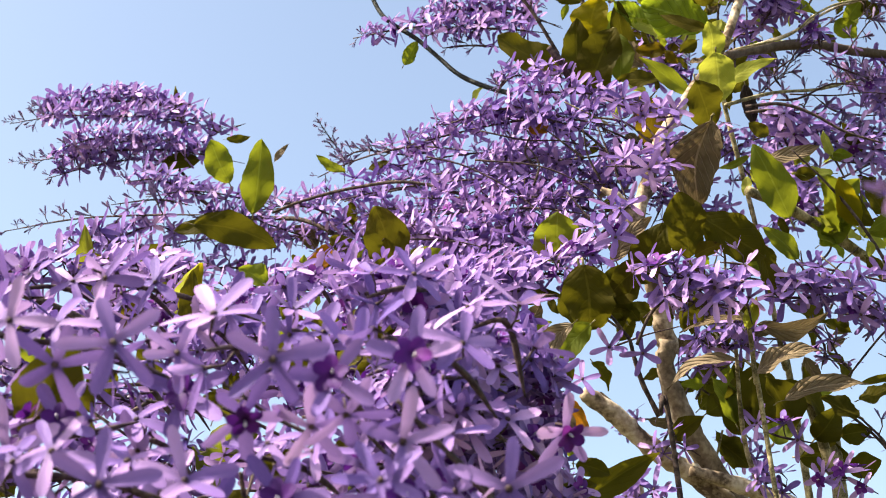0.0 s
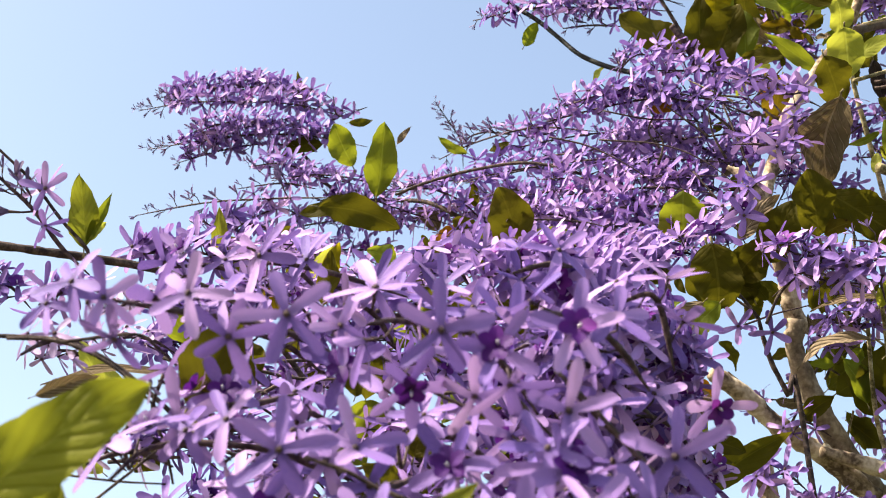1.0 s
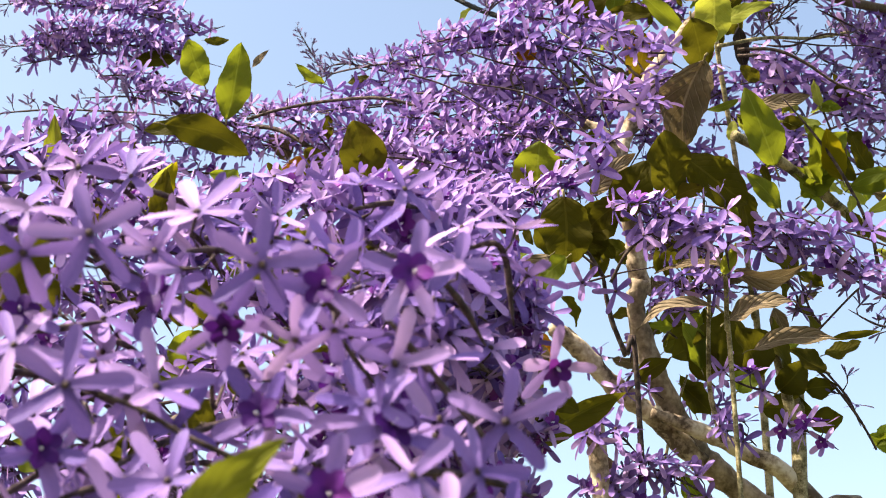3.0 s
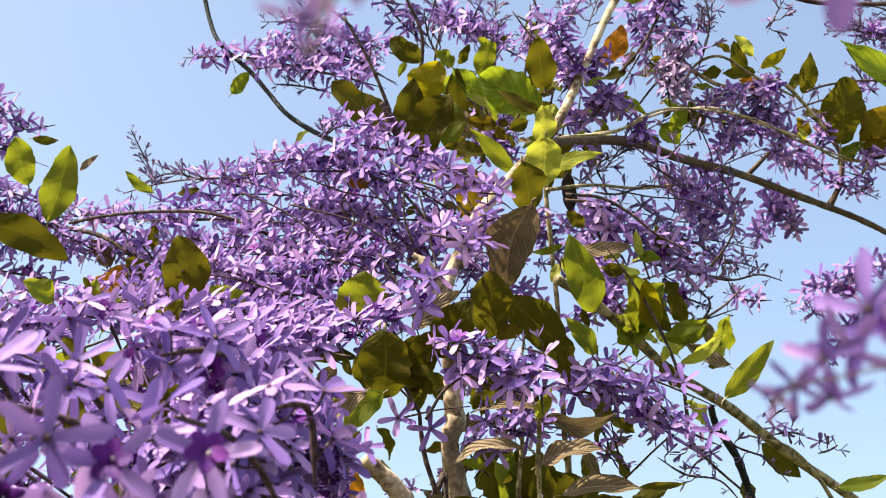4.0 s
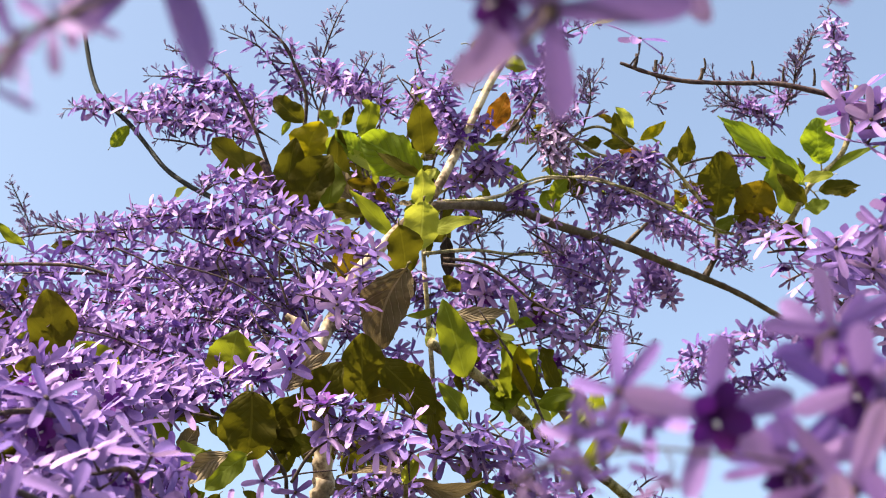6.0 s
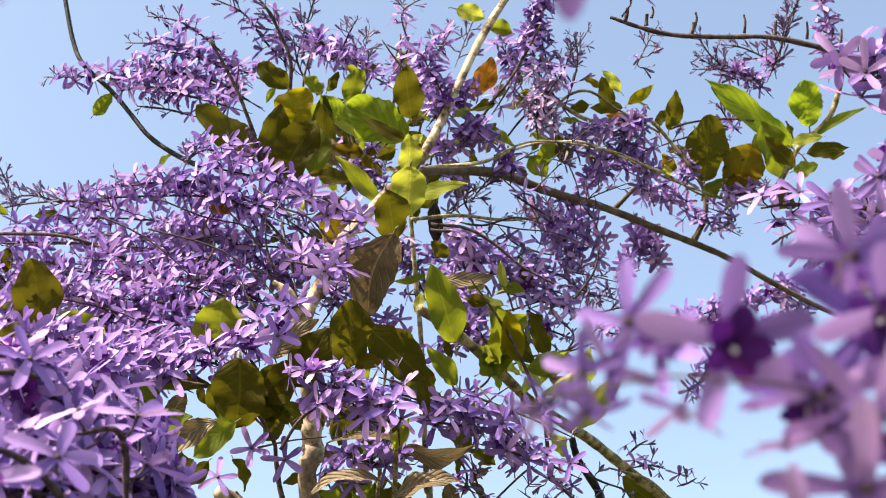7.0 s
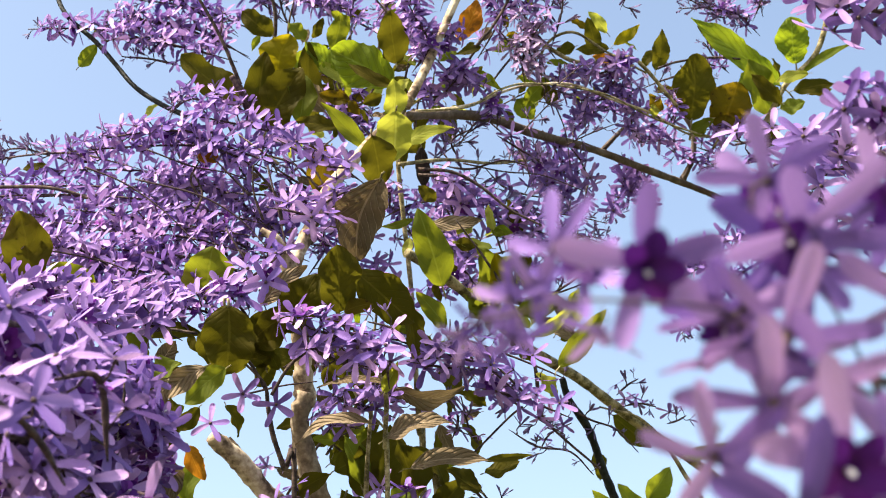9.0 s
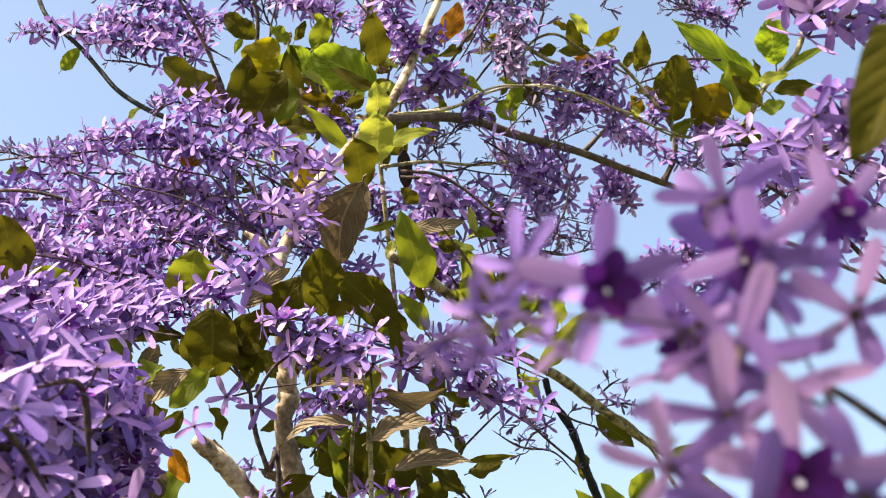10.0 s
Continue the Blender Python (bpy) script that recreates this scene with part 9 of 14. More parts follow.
spray(vine, [(0.204, 1.537, 2.406), (0.240, 1.538, 2.399), (0.277, 1.539, 2.393), (0.321, 1.539, 2.387)], 15, 3198, 1.01, tip=0.25, lean=(-0.42, -0.42, 0.42))
spray(vine, [(0.228, 1.607, 2.482), (0.274, 1.604, 2.482), (0.314, 1.612, 2.462), (0.353, 1.617, 2.449)], 9, 2995, 0.95, joined=True, tip=0.4, lean=(-0.42, -0.42, 0.42))
spray(vine, [(0.060, 1.401, 2.360), (0.060, 1.393, 2.374), (0.056, 1.390, 2.380)], 4, 3947, 1.12, tip=0.0, violet=0.6, lean=(-0.42, -0.42, 0.42))
spray(vine, [(0.175, 1.486, 2.296), (0.154, 1.474, 2.320), (0.140, 1.479, 2.314)], 8, 5959, 1.01, tip=0.0, lean=(-0.42, -0.42, 0.42))
spray(vine, [(0.114, 1.501, 2.381), (0.142, 1.505, 2.368), (0.178, 1.510, 2.356), (0.215, 1.528, 2.319)], 9, 2333, 1.01, joined=True, tip=0.1, lean=(-0.42, -0.42, 0.42))
spray(vine, [(-0.041, 1.529, 2.656), (0.007, 1.544, 2.623), (0.039, 1.557, 2.596)], 7, 9212, 1.01, tip=0.3, lean=(-0.42, -0.42, 0.42))
spray(vine, [(-0.029, 1.545, 2.566), (0.001, 1.539, 2.572), (0.023, 1.530, 2.586)], 8, 8516, 1.01, tip=0.0, lean=(-0.42, -0.42, 0.42))
spray(vine, [(0.421, 1.767, 2.484), (0.388, 1.769, 2.483), (0.363, 1.766, 2.489)], 8, 955, 1.01, tip=0.2, lean=(-0.42, -0.42, 0.42))
spray(vine, [(0.788, 2.000, 2.742), (0.717, 2.036, 2.723), (0.625, 2.073, 2.703), (0.533, 2.122, 2.666)], 37, 9633, 1.23, joined=True, tip=0.05, lean=(0, -0.2, -0.2))
spray(vine, [(0.779, 2.078, 2.717), (0.712, 2.104, 2.681), (0.645, 2.137, 2.637), (0.604, 2.172, 2.585)], 32, 2754, 1.23, joined=True, tip=0.1, lean=(0, -0.2, -0.3))
spray(vine, [(0.664, 2.073, 2.695), (0.626, 2.087, 2.677), (0.559, 2.113, 2.641)], 19, 7703, 1.23, tip=0.1, lean=(-0.42, -0.42, 0.42))
spray(vine, [(0.730, 2.010, 2.732), (0.761, 2.024, 2.708), (0.784, 2.050, 2.668)], 15, 4187, 1.23, tip=0.0, lean=(-0.42, -0.42, 0.42))
spray(vine, [(0.297, 1.653, 2.494), (0.322, 1.659, 2.481), (0.353, 1.657, 2.481), (0.377, 1.659, 2.474)], 13, 2606, 0.95, tip=0.5, lean=(-0.42, -0.42, 0.42))
spray(vine, [(0.242, 1.591, 2.509), (0.267, 1.612, 2.469), (0.276, 1.630, 2.435), (0.300, 1.640, 2.415)], 6, 9052, 0.95, joined=True, tip=0.3, lean=(-0.42, -0.42, 0.42))
spray(vine, [(0.195, 1.579, 2.536), (0.219, 1.589, 2.516), (0.250, 1.592, 2.506), (0.273, 1.593, 2.503)], 5, 6912, 1.01, joined=True, tip=0.2, lean=(-0.42, -0.42, 0.42))
spray(vine, [(0.225, 1.598, 2.398), (0.263, 1.599, 2.391), (0.301, 1.603, 2.378)], 12, 5472, 0.95, tip=0.4, lean=(-0.42, -0.42, 0.42))
spray(vine, [(0.037, 1.575, 2.666), (0.006, 1.585, 2.652), (-0.033, 1.584, 2.659)], 9, 4333, 0.90, tip=0.4, lean=(-0.42, -0.42, 0.42))
spray(vine, [(0.496, 1.751, 2.703), (0.523, 1.757, 2.687), (0.558, 1.759, 2.680), (0.594, 1.765, 2.665)], 15, 843, 0.95, tip=0.3, lean=(-0.42, -0.42, 0.42))
spray(vine, [(0.284, 1.577, 2.667), (0.273, 1.552, 2.707), (0.255, 1.536, 2.734), (0.237, 1.522, 2.757)], 13, 5413, 1.01, faded=True, tip=0.0, lean=(-0.42, -0.42, 0.42))
spray(vine, [(0.280, 1.573, 2.674), (0.245, 1.554, 2.706), (0.227, 1.543, 2.726), (0.210, 1.533, 2.742)], 10, 5152, 1.01, faded=True, tip=0.2, lean=(-0.42, -0.42, 0.42))
spray(vine, [(0.292, 1.600, 2.669), (0.322, 1.578, 2.700), (0.354, 1.575, 2.702), (0.394, 1.565, 2.713)], 25, 9915, 1.01, tip=0.05, violet=0.1, lean=(-0.42, -0.42, 0.42))
spray(vine, [(0.310, 1.608, 2.691), (0.344, 1.612, 2.682), (0.385, 1.607, 2.687), (0.425, 1.597, 2.698)], 19, 4026, 1.01, tip=0.05, lean=(-0.42, -0.42, 0.42))
spray(vine, [(0.287, 1.563, 2.727), (0.300, 1.535, 2.768), (0.302, 1.517, 2.795), (0.294, 1.502, 2.819)], 12, 7420, 0.84, tip=1.1, lean=(-0.42, -0.42, 0.42))
spray(vine, [(0.092, 1.519, 2.608), (0.130, 1.516, 2.610), (0.160, 1.503, 2.627), (0.187, 1.507, 2.618)], 15, 4212, 1.01, tip=0.05, violet=0.15, lean=(-0.42, -0.42, 0.42))
spray(vine, [(0.428, 1.614, 2.691), (0.414, 1.630, 2.666), (0.433, 1.651, 2.632)], 14, 4449, 0.95, tip=0.1, lean=(-0.42, -0.42, 0.42))
spray(vine, [(0.352, 1.611, 2.682), (0.342, 1.628, 2.658), (0.327, 1.638, 2.643)], 10, 7681, 0.95, tip=0.1, lean=(-0.42, -0.42, 0.42))
spray(vine, [(0.630, 1.646, 2.844), (0.592, 1.630, 2.872), (0.548, 1.629, 2.878), (0.507, 1.620, 2.895)], 22, 4624, 0.90, tip=0.5, lean=(-0.42, -0.42, 0.42))
spray(vine, [(0.635, 1.617, 2.888), (0.639, 1.588, 2.932), (0.654, 1.568, 2.962), (0.666, 1.553, 2.985)], 19, 133, 0.84, tip=1.2, lean=(-0.42, -0.42, 0.42))
spray(vine, [(0.469, 1.652, 2.665), (0.483, 1.632, 2.693), (0.456, 1.621, 2.714)], 14, 8220, 0.90, tip=0.3, lean=(-0.42, -0.42, 0.42))
spray(vine, [(0.274, 1.576, 2.798), (0.259, 1.555, 2.833), (0.252, 1.537, 2.861), (0.245, 1.515, 2.896)], 22, 8536, 0.95, tip=0.3, lean=(-0.42, -0.42, 0.42))
spray(vine, [(0.120, 1.536, 2.782), (0.102, 1.524, 2.802), (0.093, 1.514, 2.819)], 6, 1615, 0.67, tip=1.3, lean=(-0.42, -0.42, 0.42))
leaf(vine, (0.241, 1.585, 2.659), (0.267, 1.599, 2.636), 0.030, GREEN, 15, 0.45, -0.02, stalk=0.35, quilt=0.032, seed=6300)
stem(vine, "twig", [(0.276, 1.598, 2.691), (0.280, 1.567, 2.739), (0.319, 1.552, 2.758), (0.370, 1.564, 2.735), (0.429, 1.577, 2.710)], [0.0020, 0.0020, 0.0016], CANE, rough=0.05, sides=6, seed=107)
stem(vine, "twig", [(0.192, 1.585, 2.664), (0.236, 1.551, 2.713), (0.275, 1.539, 2.728)], [0.0016, 0.0016, 0.0012], TWIG, rough=0.05, sides=6, seed=108)
spray(vine, [(0.620, 1.655, 2.855), (0.593, 1.645, 2.878), (0.549, 1.641, 2.889), (0.506, 1.645, 2.889)], 20, 584, 0.95, joined=True, tip=0.6, lean=(-0.42, -0.42, 0.42))
spray(vine, [(0.637, 1.641, 2.878), (0.627, 1.629, 2.901), (0.583, 1.622, 2.920), (0.548, 1.622, 2.924)], 20, 4343, 0.95, joined=True, tip=0.6, lean=(-0.42, -0.42, 0.42))
spray(vine, [(0.588, 1.688, 2.802), (0.570, 1.681, 2.817), (0.547, 1.667, 2.844)], 12, 5074, 0.90, tip=0.8, lean=(-0.42, -0.42, 0.42))
spray(vine, [(0.616, 1.629, 2.859), (0.631, 1.604, 2.896), (0.645, 1.574, 2.941), (0.656, 1.554, 2.970)], 17, 5715, 0.90, tip=1.0, lean=(-0.42, -0.42, 0.42))
spray(vine, [(0.712, 1.623, 2.863), (0.708, 1.589, 2.914), (0.696, 1.561, 2.957), (0.679, 1.528, 3.008)], 28, 5506, 1.12, joined=True, tip=0.1, lean=(-0.42, -0.42, 0.42))
spray(vine, [(0.616, 1.629, 2.859), (0.563, 1.623, 2.872), (0.526, 1.611, 2.892), (0.502, 1.593, 2.921)], 17, 7334, 0.90, tip=0.9, lean=(-0.42, -0.42, 0.42))
spray(vine, [(0.081, 1.351, 2.140), (0.119, 1.374, 2.145), (0.165, 1.397, 2.150), (0.213, 1.435, 2.127), (0.269, 1.470, 2.109)], 19, 3363, 1.12, tip=0.25, lean=(-0.42, -0.42, 0.42))
spray(vine, [(0.094, 1.372, 2.163), (0.131, 1.372, 2.158), (0.169, 1.375, 2.147), (0.200, 1.385, 2.126)], 14, 1264, 1.12, tip=0.05, lean=(-0.42, -0.42, 0.42))
spray(vine, [(0.146, 1.404, 2.139), (0.197, 1.407, 2.129), (0.235, 1.410, 2.118), (0.266, 1.414, 2.107)], 12, 6339, 1.06, tip=0.1, lean=(-0.42, -0.42, 0.42))
spray(vine, [(0.129, 1.423, 2.210), (0.168, 1.427, 2.199), (0.220, 1.432, 2.182), (0.266, 1.438, 2.165)], 9, 4281, 1.06, joined=True, tip=0.05, lean=(-0.42, -0.42, 0.42))
spray(vine, [(0.078, 1.294, 2.139), (0.060, 1.290, 2.150), (0.037, 1.289, 2.155)], 4, 2106, 0.90, tip=0.9, lean=(-0.42, -0.42, 0.42))
spray(vine, [(0.060, 1.247, 2.062), (0.054, 1.234, 2.086), (0.031, 1.228, 2.100), (0.009, 1.224, 2.109)], 10, 4513, 1.29, tip=0.0, lean=(-0.42, -0.42, 0.42))
spray(vine, [(0.038, 1.238, 2.081), (0.010, 1.238, 2.086), (-0.012, 1.234, 2.095)], 6, 5923, 1.29, tip=0.0, violet=0.2, lean=(-0.42, -0.42, 0.42))
spray(vine, [(0.015, 1.235, 2.109), (-0.013, 1.233, 2.116), (-0.036, 1.231, 2.123)], 6, 2640, 1.23, tip=0.0, violet=0.25, lean=(-0.42, -0.42, 0.42))
spray(vine, [(0.070, 1.335, 2.068), (0.040, 1.331, 2.078), (0.011, 1.331, 2.083)], 9, 7379, 1.12, tip=0.0, lean=(-0.42, -0.42, 0.42))
spray(vine, [(0.035, 1.362, 2.066), (0.006, 1.361, 2.071), (-0.006, 1.359, 2.076)], 6, 9323, 1.01, tip=0.0, lean=(-0.42, -0.42, 0.42))
spray(vine, [(0.080, 1.304, 2.081), (0.062, 1.306, 2.081), (0.045, 1.304, 2.086)], 4, 4704, 1.12, tip=0.0, violet=0.3, lean=(-0.42, -0.42, 0.42))
spray(vine, [(0.136, 1.436, 2.085), (0.142, 1.423, 2.107), (0.128, 1.412, 2.128)], 6, 9838, 0.90, tip=0.8, lean=(-0.42, -0.42, 0.42))
spray(vine, [(0.168, 1.437, 2.079), (0.155, 1.428, 2.096), (0.144, 1.411, 2.128)], 4, 9159, 0.84, tip=0.7, lean=(-0.42, -0.42, 0.42))
spray(vine, [(0.372, 1.632, 2.215), (0.394, 1.629, 2.219), (0.416, 1.629, 2.215)], 6, 8939, 0.90, tip=0.6, lean=(-0.42, -0.42, 0.42))
spray(vine, [(0.431, 1.639, 2.196), (0.445, 1.636, 2.200), (0.456, 1.632, 2.206)], 4, 5283, 0.90, tip=1.2, lean=(-0.42, -0.42, 0.42))
spray(vine, [(0.209, 1.500, 1.986), (0.196, 1.486, 2.013), (0.177, 1.473, 2.034), (0.161, 1.464, 2.050)], 6, 1058, 0.78, tip=1.3, lean=(-0.42, -0.42, 0.42))
spray(vine, [(0.114, 1.401, 1.989), (0.078, 1.393, 1.997), (0.060, 1.387, 2.007)], 4, 72, 1.23, tip=0.0, violet=0.5, lean=(-0.42, -0.42, 0.42))
spray(vine, [(0.171, 1.412, 1.933), (0.147, 1.402, 1.947), (0.124, 1.398, 1.951)], 6, 5699, 1.12, tip=0.0, violet=0.3, lean=(-0.42, -0.42, 0.42))
spray(vine, [(0.089, 1.404, 1.934), (0.072, 1.395, 1.949), (0.054, 1.391, 1.953)], 6, 3089, 1.12, tip=0.0, lean=(-0.42, -0.42, 0.42))
spray(vine, [(-0.004, 1.423, 1.992), (-0.029, 1.413, 2.007), (-0.046, 1.417, 1.995)], 4, 7662, 1.01, tip=0.0, lean=(-0.42, -0.42, 0.42))
spray(vine, [(-0.062, 1.729, 2.155), (-0.085, 1.727, 2.154), (-0.100, 1.730, 2.147)], 4, 7920, 1.01, tip=0.0, lean=(-0.42, -0.42, 0.42))
spray(vine, [(-0.033, 1.346, 1.910), (-0.053, 1.332, 1.925), (-0.081, 1.327, 1.919)], 9, 4546, 1.12, tip=0.0, lean=(-0.42, -0.42, 0.42))
spray(vine, [(-0.041, 1.563, 2.086), (-0.038, 1.556, 2.098), (-0.028, 1.549, 2.110)], 4, 1178, 1.01, tip=0.0, lean=(-0.42, -0.42, 0.42))
spray(vine, [(0.306, 1.630, 2.190), (0.278, 1.635, 2.176), (0.265, 1.644, 2.156)], 6, 4778, 0.90, tip=0.4, lean=(-0.42, -0.42, 0.42))
spray(vine, [(0.373, 1.664, 2.245), (0.388, 1.659, 2.258), (0.402, 1.656, 2.266)], 4, 2405, 0.90, tip=0.8, lean=(-0.42, -0.42, 0.42))
flower(vine, (-0.083, 1.270, 2.061), (0.100, -0.999, -0.110), 1.12, False, seed=5165)
flower(vine, (-0.050, 1.272, 2.053), (0.200, -0.916, -0.501), 1.12, False, seed=7660)
flower(vine, (-0.114, 1.285, 2.037), (-0.200, -1.020, -0.012), 1.12, False, seed=5749)
flower(vine, (-0.065, 1.214, 2.157), (0.200, -0.937, -0.404), 1.12, False, seed=3599)
flower(vine, (0.031, 1.237, 2.104), (0.000, -1.020, -0.012), 1.12, False, seed=3755)
flower(vine, (-0.131, 1.225, 2.147), (-0.300, -0.753, 0.658), 1.12, False, seed=5740)

# foreground vine
front = thing("flowering_vine", (-0.619, 0.809, 0), "low sprawling vine crowded with lilac star flowers", "vine")
stem(front, "trunk", [(-0.619, 0.809, 0.000), (-0.599, 0.759, 0.700), (-0.469, 0.759, 1.250), (-0.328, 0.875, 1.749), (-0.360, 0.855, 1.770), (-0.389, 0.839, 1.783)], [0.0063, 0.0047, 0.0036], WOOD, "brown woody stem", rough=0.08, sides=8, seed=109)
stem(front, "branch", [(-0.530, 0.614, 1.882), (-0.495, 0.634, 1.882), (-0.473, 0.650, 1.883), (-0.450, 0.667, 1.884), (-0.420, 0.686, 1.883), (-0.397, 0.705, 1.879), (-0.364, 0.734, 1.864), (-0.334, 0.776, 1.822)], [0.0029, 0.0029, 0.0029, 0.0025, 0.0018], TWIG, "dark bare twig", rough=0.08, sides=8, seed=110)
stem(front, "shoot", [(-0.438, 0.646, 1.873), (-0.440, 0.642, 1.879), (-0.452, 0.631, 1.893), (-0.466, 0.616, 1.913), (-0.478, 0.606, 1.925), (-0.493, 0.594, 1.939)], [0.0014, 0.0012, 0.0010, 0.0009], TWIG, "dark budding shoot", rough=0.06, sides=8, seed=111)
leaf(front, (-0.441, 0.643, 1.878), (-0.438, 0.621, 1.919), 0.020, YELLOW, 5, 0.15, -0.02, seed=3923)
leaf(front, (-0.439, 0.642, 1.880), (-0.420, 0.632, 1.909), 0.007, GREEN, 15, 0.34, 0.02, quilt=0.032, seed=5625)
leaf(front, (-0.443, 0.649, 1.887), (-0.430, 0.647, 1.897), 0.008, LIME, 20, 0.25, 0.00, seed=6957)
leaf(front, (-0.256, 0.321, 1.607), (-0.201, 0.320, 1.640), 0.024, YELLOW, 8, 0.18, 0.04, sharp=0.45, quilt=0.03, label="broad backlit yellow green leaf", seed=6804)
leaf(front, (-0.257, 0.351, 1.581), (-0.239, 0.337, 1.621), 0.024, YELLOW, 25, 0.33, 0.01, sharp=0.5, seed=1181)
leaf(front, (-0.267, 0.365, 1.594), (-0.229, 0.369, 1.607), 0.015, OLIVE, 15, 0.36, -0.01, seed=5087)
stem(front, "branch", [(-0.352, 0.507, 1.677), (-0.332, 0.520, 1.662), (-0.311, 0.532, 1.649), (-0.289, 0.547, 1.632)], [0.0017, 0.0020, 0.0020, 0.0017], TWIG, rough=0.05, sides=8, seed=112)
leaf(front, (-0.310, 0.557, 1.645), (-0.333, 0.541, 1.666), 0.018, OLIVE, 30, 0.43, 0.04, seed=6739)
leaf(front, (-0.382, 0.607, 1.690), (-0.404, 0.597, 1.697), 0.014, DRY, 30, 0.41, 0.11, seed=3131)
leaf(front, (-0.264, 0.466, 1.693), (-0.240, 0.454, 1.729), 0.024, OLIVE, 15, 0.21, -0.00, label="broad olive leaf", seed=8717)
leaf(front, (-0.245, 0.487, 1.709), (-0.252, 0.474, 1.728), 0.014, OLIVE, -15, 0.23, 0.10, seed=4729)
leaf(front, (-0.358, 0.496, 1.717), (-0.328, 0.500, 1.726), 0.008, DRY, 30, 0.49, -0.02, seed=5067)
stem(front, "twig", [(-0.102, 0.428, 1.678), (-0.093, 0.436, 1.669), (-0.084, 0.444, 1.659), (-0.078, 0.450, 1.652), (-0.071, 0.456, 1.645)], [0.0008, 0.0009, 0.0010, 0.0010], TWIG, rough=0.05, sides=8, seed=113)
stem(front, "twig", [(-0.378, 0.477, 1.741), (-0.356, 0.484, 1.741), (-0.341, 0.489, 1.739), (-0.324, 0.498, 1.732), (-0.306, 0.511, 1.718), (-0.293, 0.522, 1.705)], [0.0010, 0.0010, 0.0012, 0.0013], TWIG, rough=0.05, sides=8, seed=114)
stem(front, "twig", [(-0.197, 0.472, 1.719), (-0.180, 0.483, 1.709), (-0.168, 0.491, 1.701), (-0.147, 0.502, 1.692)], [0.0007, 0.0008, 0.0009], TWIG, rough=0.05, sides=8, seed=115)
stem(front, "twig", [(-0.184, 0.400, 1.643), (-0.171, 0.406, 1.639), (-0.161, 0.411, 1.634), (-0.145, 0.419, 1.628)], [0.0008, 0.0009, 0.0010], TWIG, rough=0.05, sides=8, seed=116)
leaf(front, (-0.357, 0.617, 1.776), (-0.427, 0.600, 1.770), 0.008, DRY, 40, 0.23, 0.03, seed=913)
leaf(front, (-0.419, 0.651, 1.789), (-0.429, 0.635, 1.812), 0.012, LIME, 20, 0.48, 0.07, seed=2092)
leaf(front, (-0.375, 0.665, 1.787), (-0.350, 0.664, 1.802), 0.009, DRY, 40, 0.46, 0.02, seed=7260)
leaf(front, (-0.435, 0.698, 1.801), (-0.443, 0.685, 1.820), 0.010, LIME, 30, 0.35, 0.09, seed=6350)
leaf(front, (-0.135, 0.350, 1.578), (-0.107, 0.340, 1.610), 0.013, YELLOW, 8, 0.15, 0.03, sharp=0.9, bow=-0.16, seed=6087)
leaf(front, (-0.356, 0.525, 1.639), (-0.311, 0.529, 1.656), 0.022, OLIVE, 20, 0.51, -0.06, seed=1558)
leaf(front, (-0.480, 0.767, 1.776), (-0.504, 0.751, 1.796), 0.015, LIME, 20, 0.41, -0.04, seed=429)
leaf(front, (-0.229, 0.636, 1.703), (-0.244, 0.623, 1.718), 0.017, OLIVE, 20, 0.25, 0.03, seed=567)
leaf(front, (-0.201, 0.768, 1.800), (-0.215, 0.751, 1.824), 0.024, OLIVE, 30, 0.49, -0.03, seed=655)
leaf(front, (-0.177, 0.828, 1.812), (-0.200, 0.814, 1.824), 0.022, OLIVE, 30, 0.23, 0.12, seed=3294)
leaf(front, (-0.225, 0.700, 1.804), (-0.238, 0.683, 1.828), 0.019, OLIVE, 30, 0.41, -0.01, seed=2298)
leaf(front, (-0.329, 0.673, 1.796), (-0.336, 0.661, 1.814), 0.019, OLIVE, 10, 0.24, 0.02, seed=4388)
leaf(front, (-0.138, 0.812, 1.862), (-0.147, 0.800, 1.879), 0.015, LIME, 30, 0.52, 0.01, seed=9769)
spray(front, [(-0.439, 0.651, 1.863), (-0.454, 0.639, 1.878), (-0.468, 0.624, 1.898), (-0.480, 0.614, 1.910), (-0.495, 0.602, 1.924)], 14, 1042, 0.81, start=0.45, tip=1.2, lean=(0, -0.58, 0.08))
flower(front, (-0.458, 0.621, 1.908), (-0.200, -0.866, 0.225), 0.95, False, seed=116)
flower(front, (-0.462, 0.630, 1.890), (-0.600, -0.551, 0.189), 0.80, False, seed=638)
stem(front, "twig", [(-0.336, 0.516, 1.669), (-0.316, 0.515, 1.683), (-0.298, 0.514, 1.695), (-0.283, 0.517, 1.697)], [0.0007, 0.0007, 0.0006, 0.0005], TWIG, rough=0.05, sides=8, seed=117)
stem(front, "twig", [(-0.353, 0.524, 1.688), (-0.331, 0.532, 1.686), (-0.309, 0.538, 1.685)], [0.0006, 0.0006, 0.0005], TWIG, rough=0.05, sides=8, seed=118)
stem(front, "twig", [(-0.322, 0.523, 1.662), (-0.311, 0.530, 1.654), (-0.302, 0.539, 1.640)], [0.0009, 0.0010, 0.0010], TWIG, rough=0.05, sides=8, seed=119)
leaf(front, (-0.326, 0.546, 1.659), (-0.344, 0.534, 1.672), 0.012, DRY, 25, 0.29, 0.06, seed=6844)
leaf(front, (-0.517, 0.906, 1.851), (-0.539, 0.912, 1.827), 0.028, OLIVE, -32, 0.49, 0.06, seed=1617)
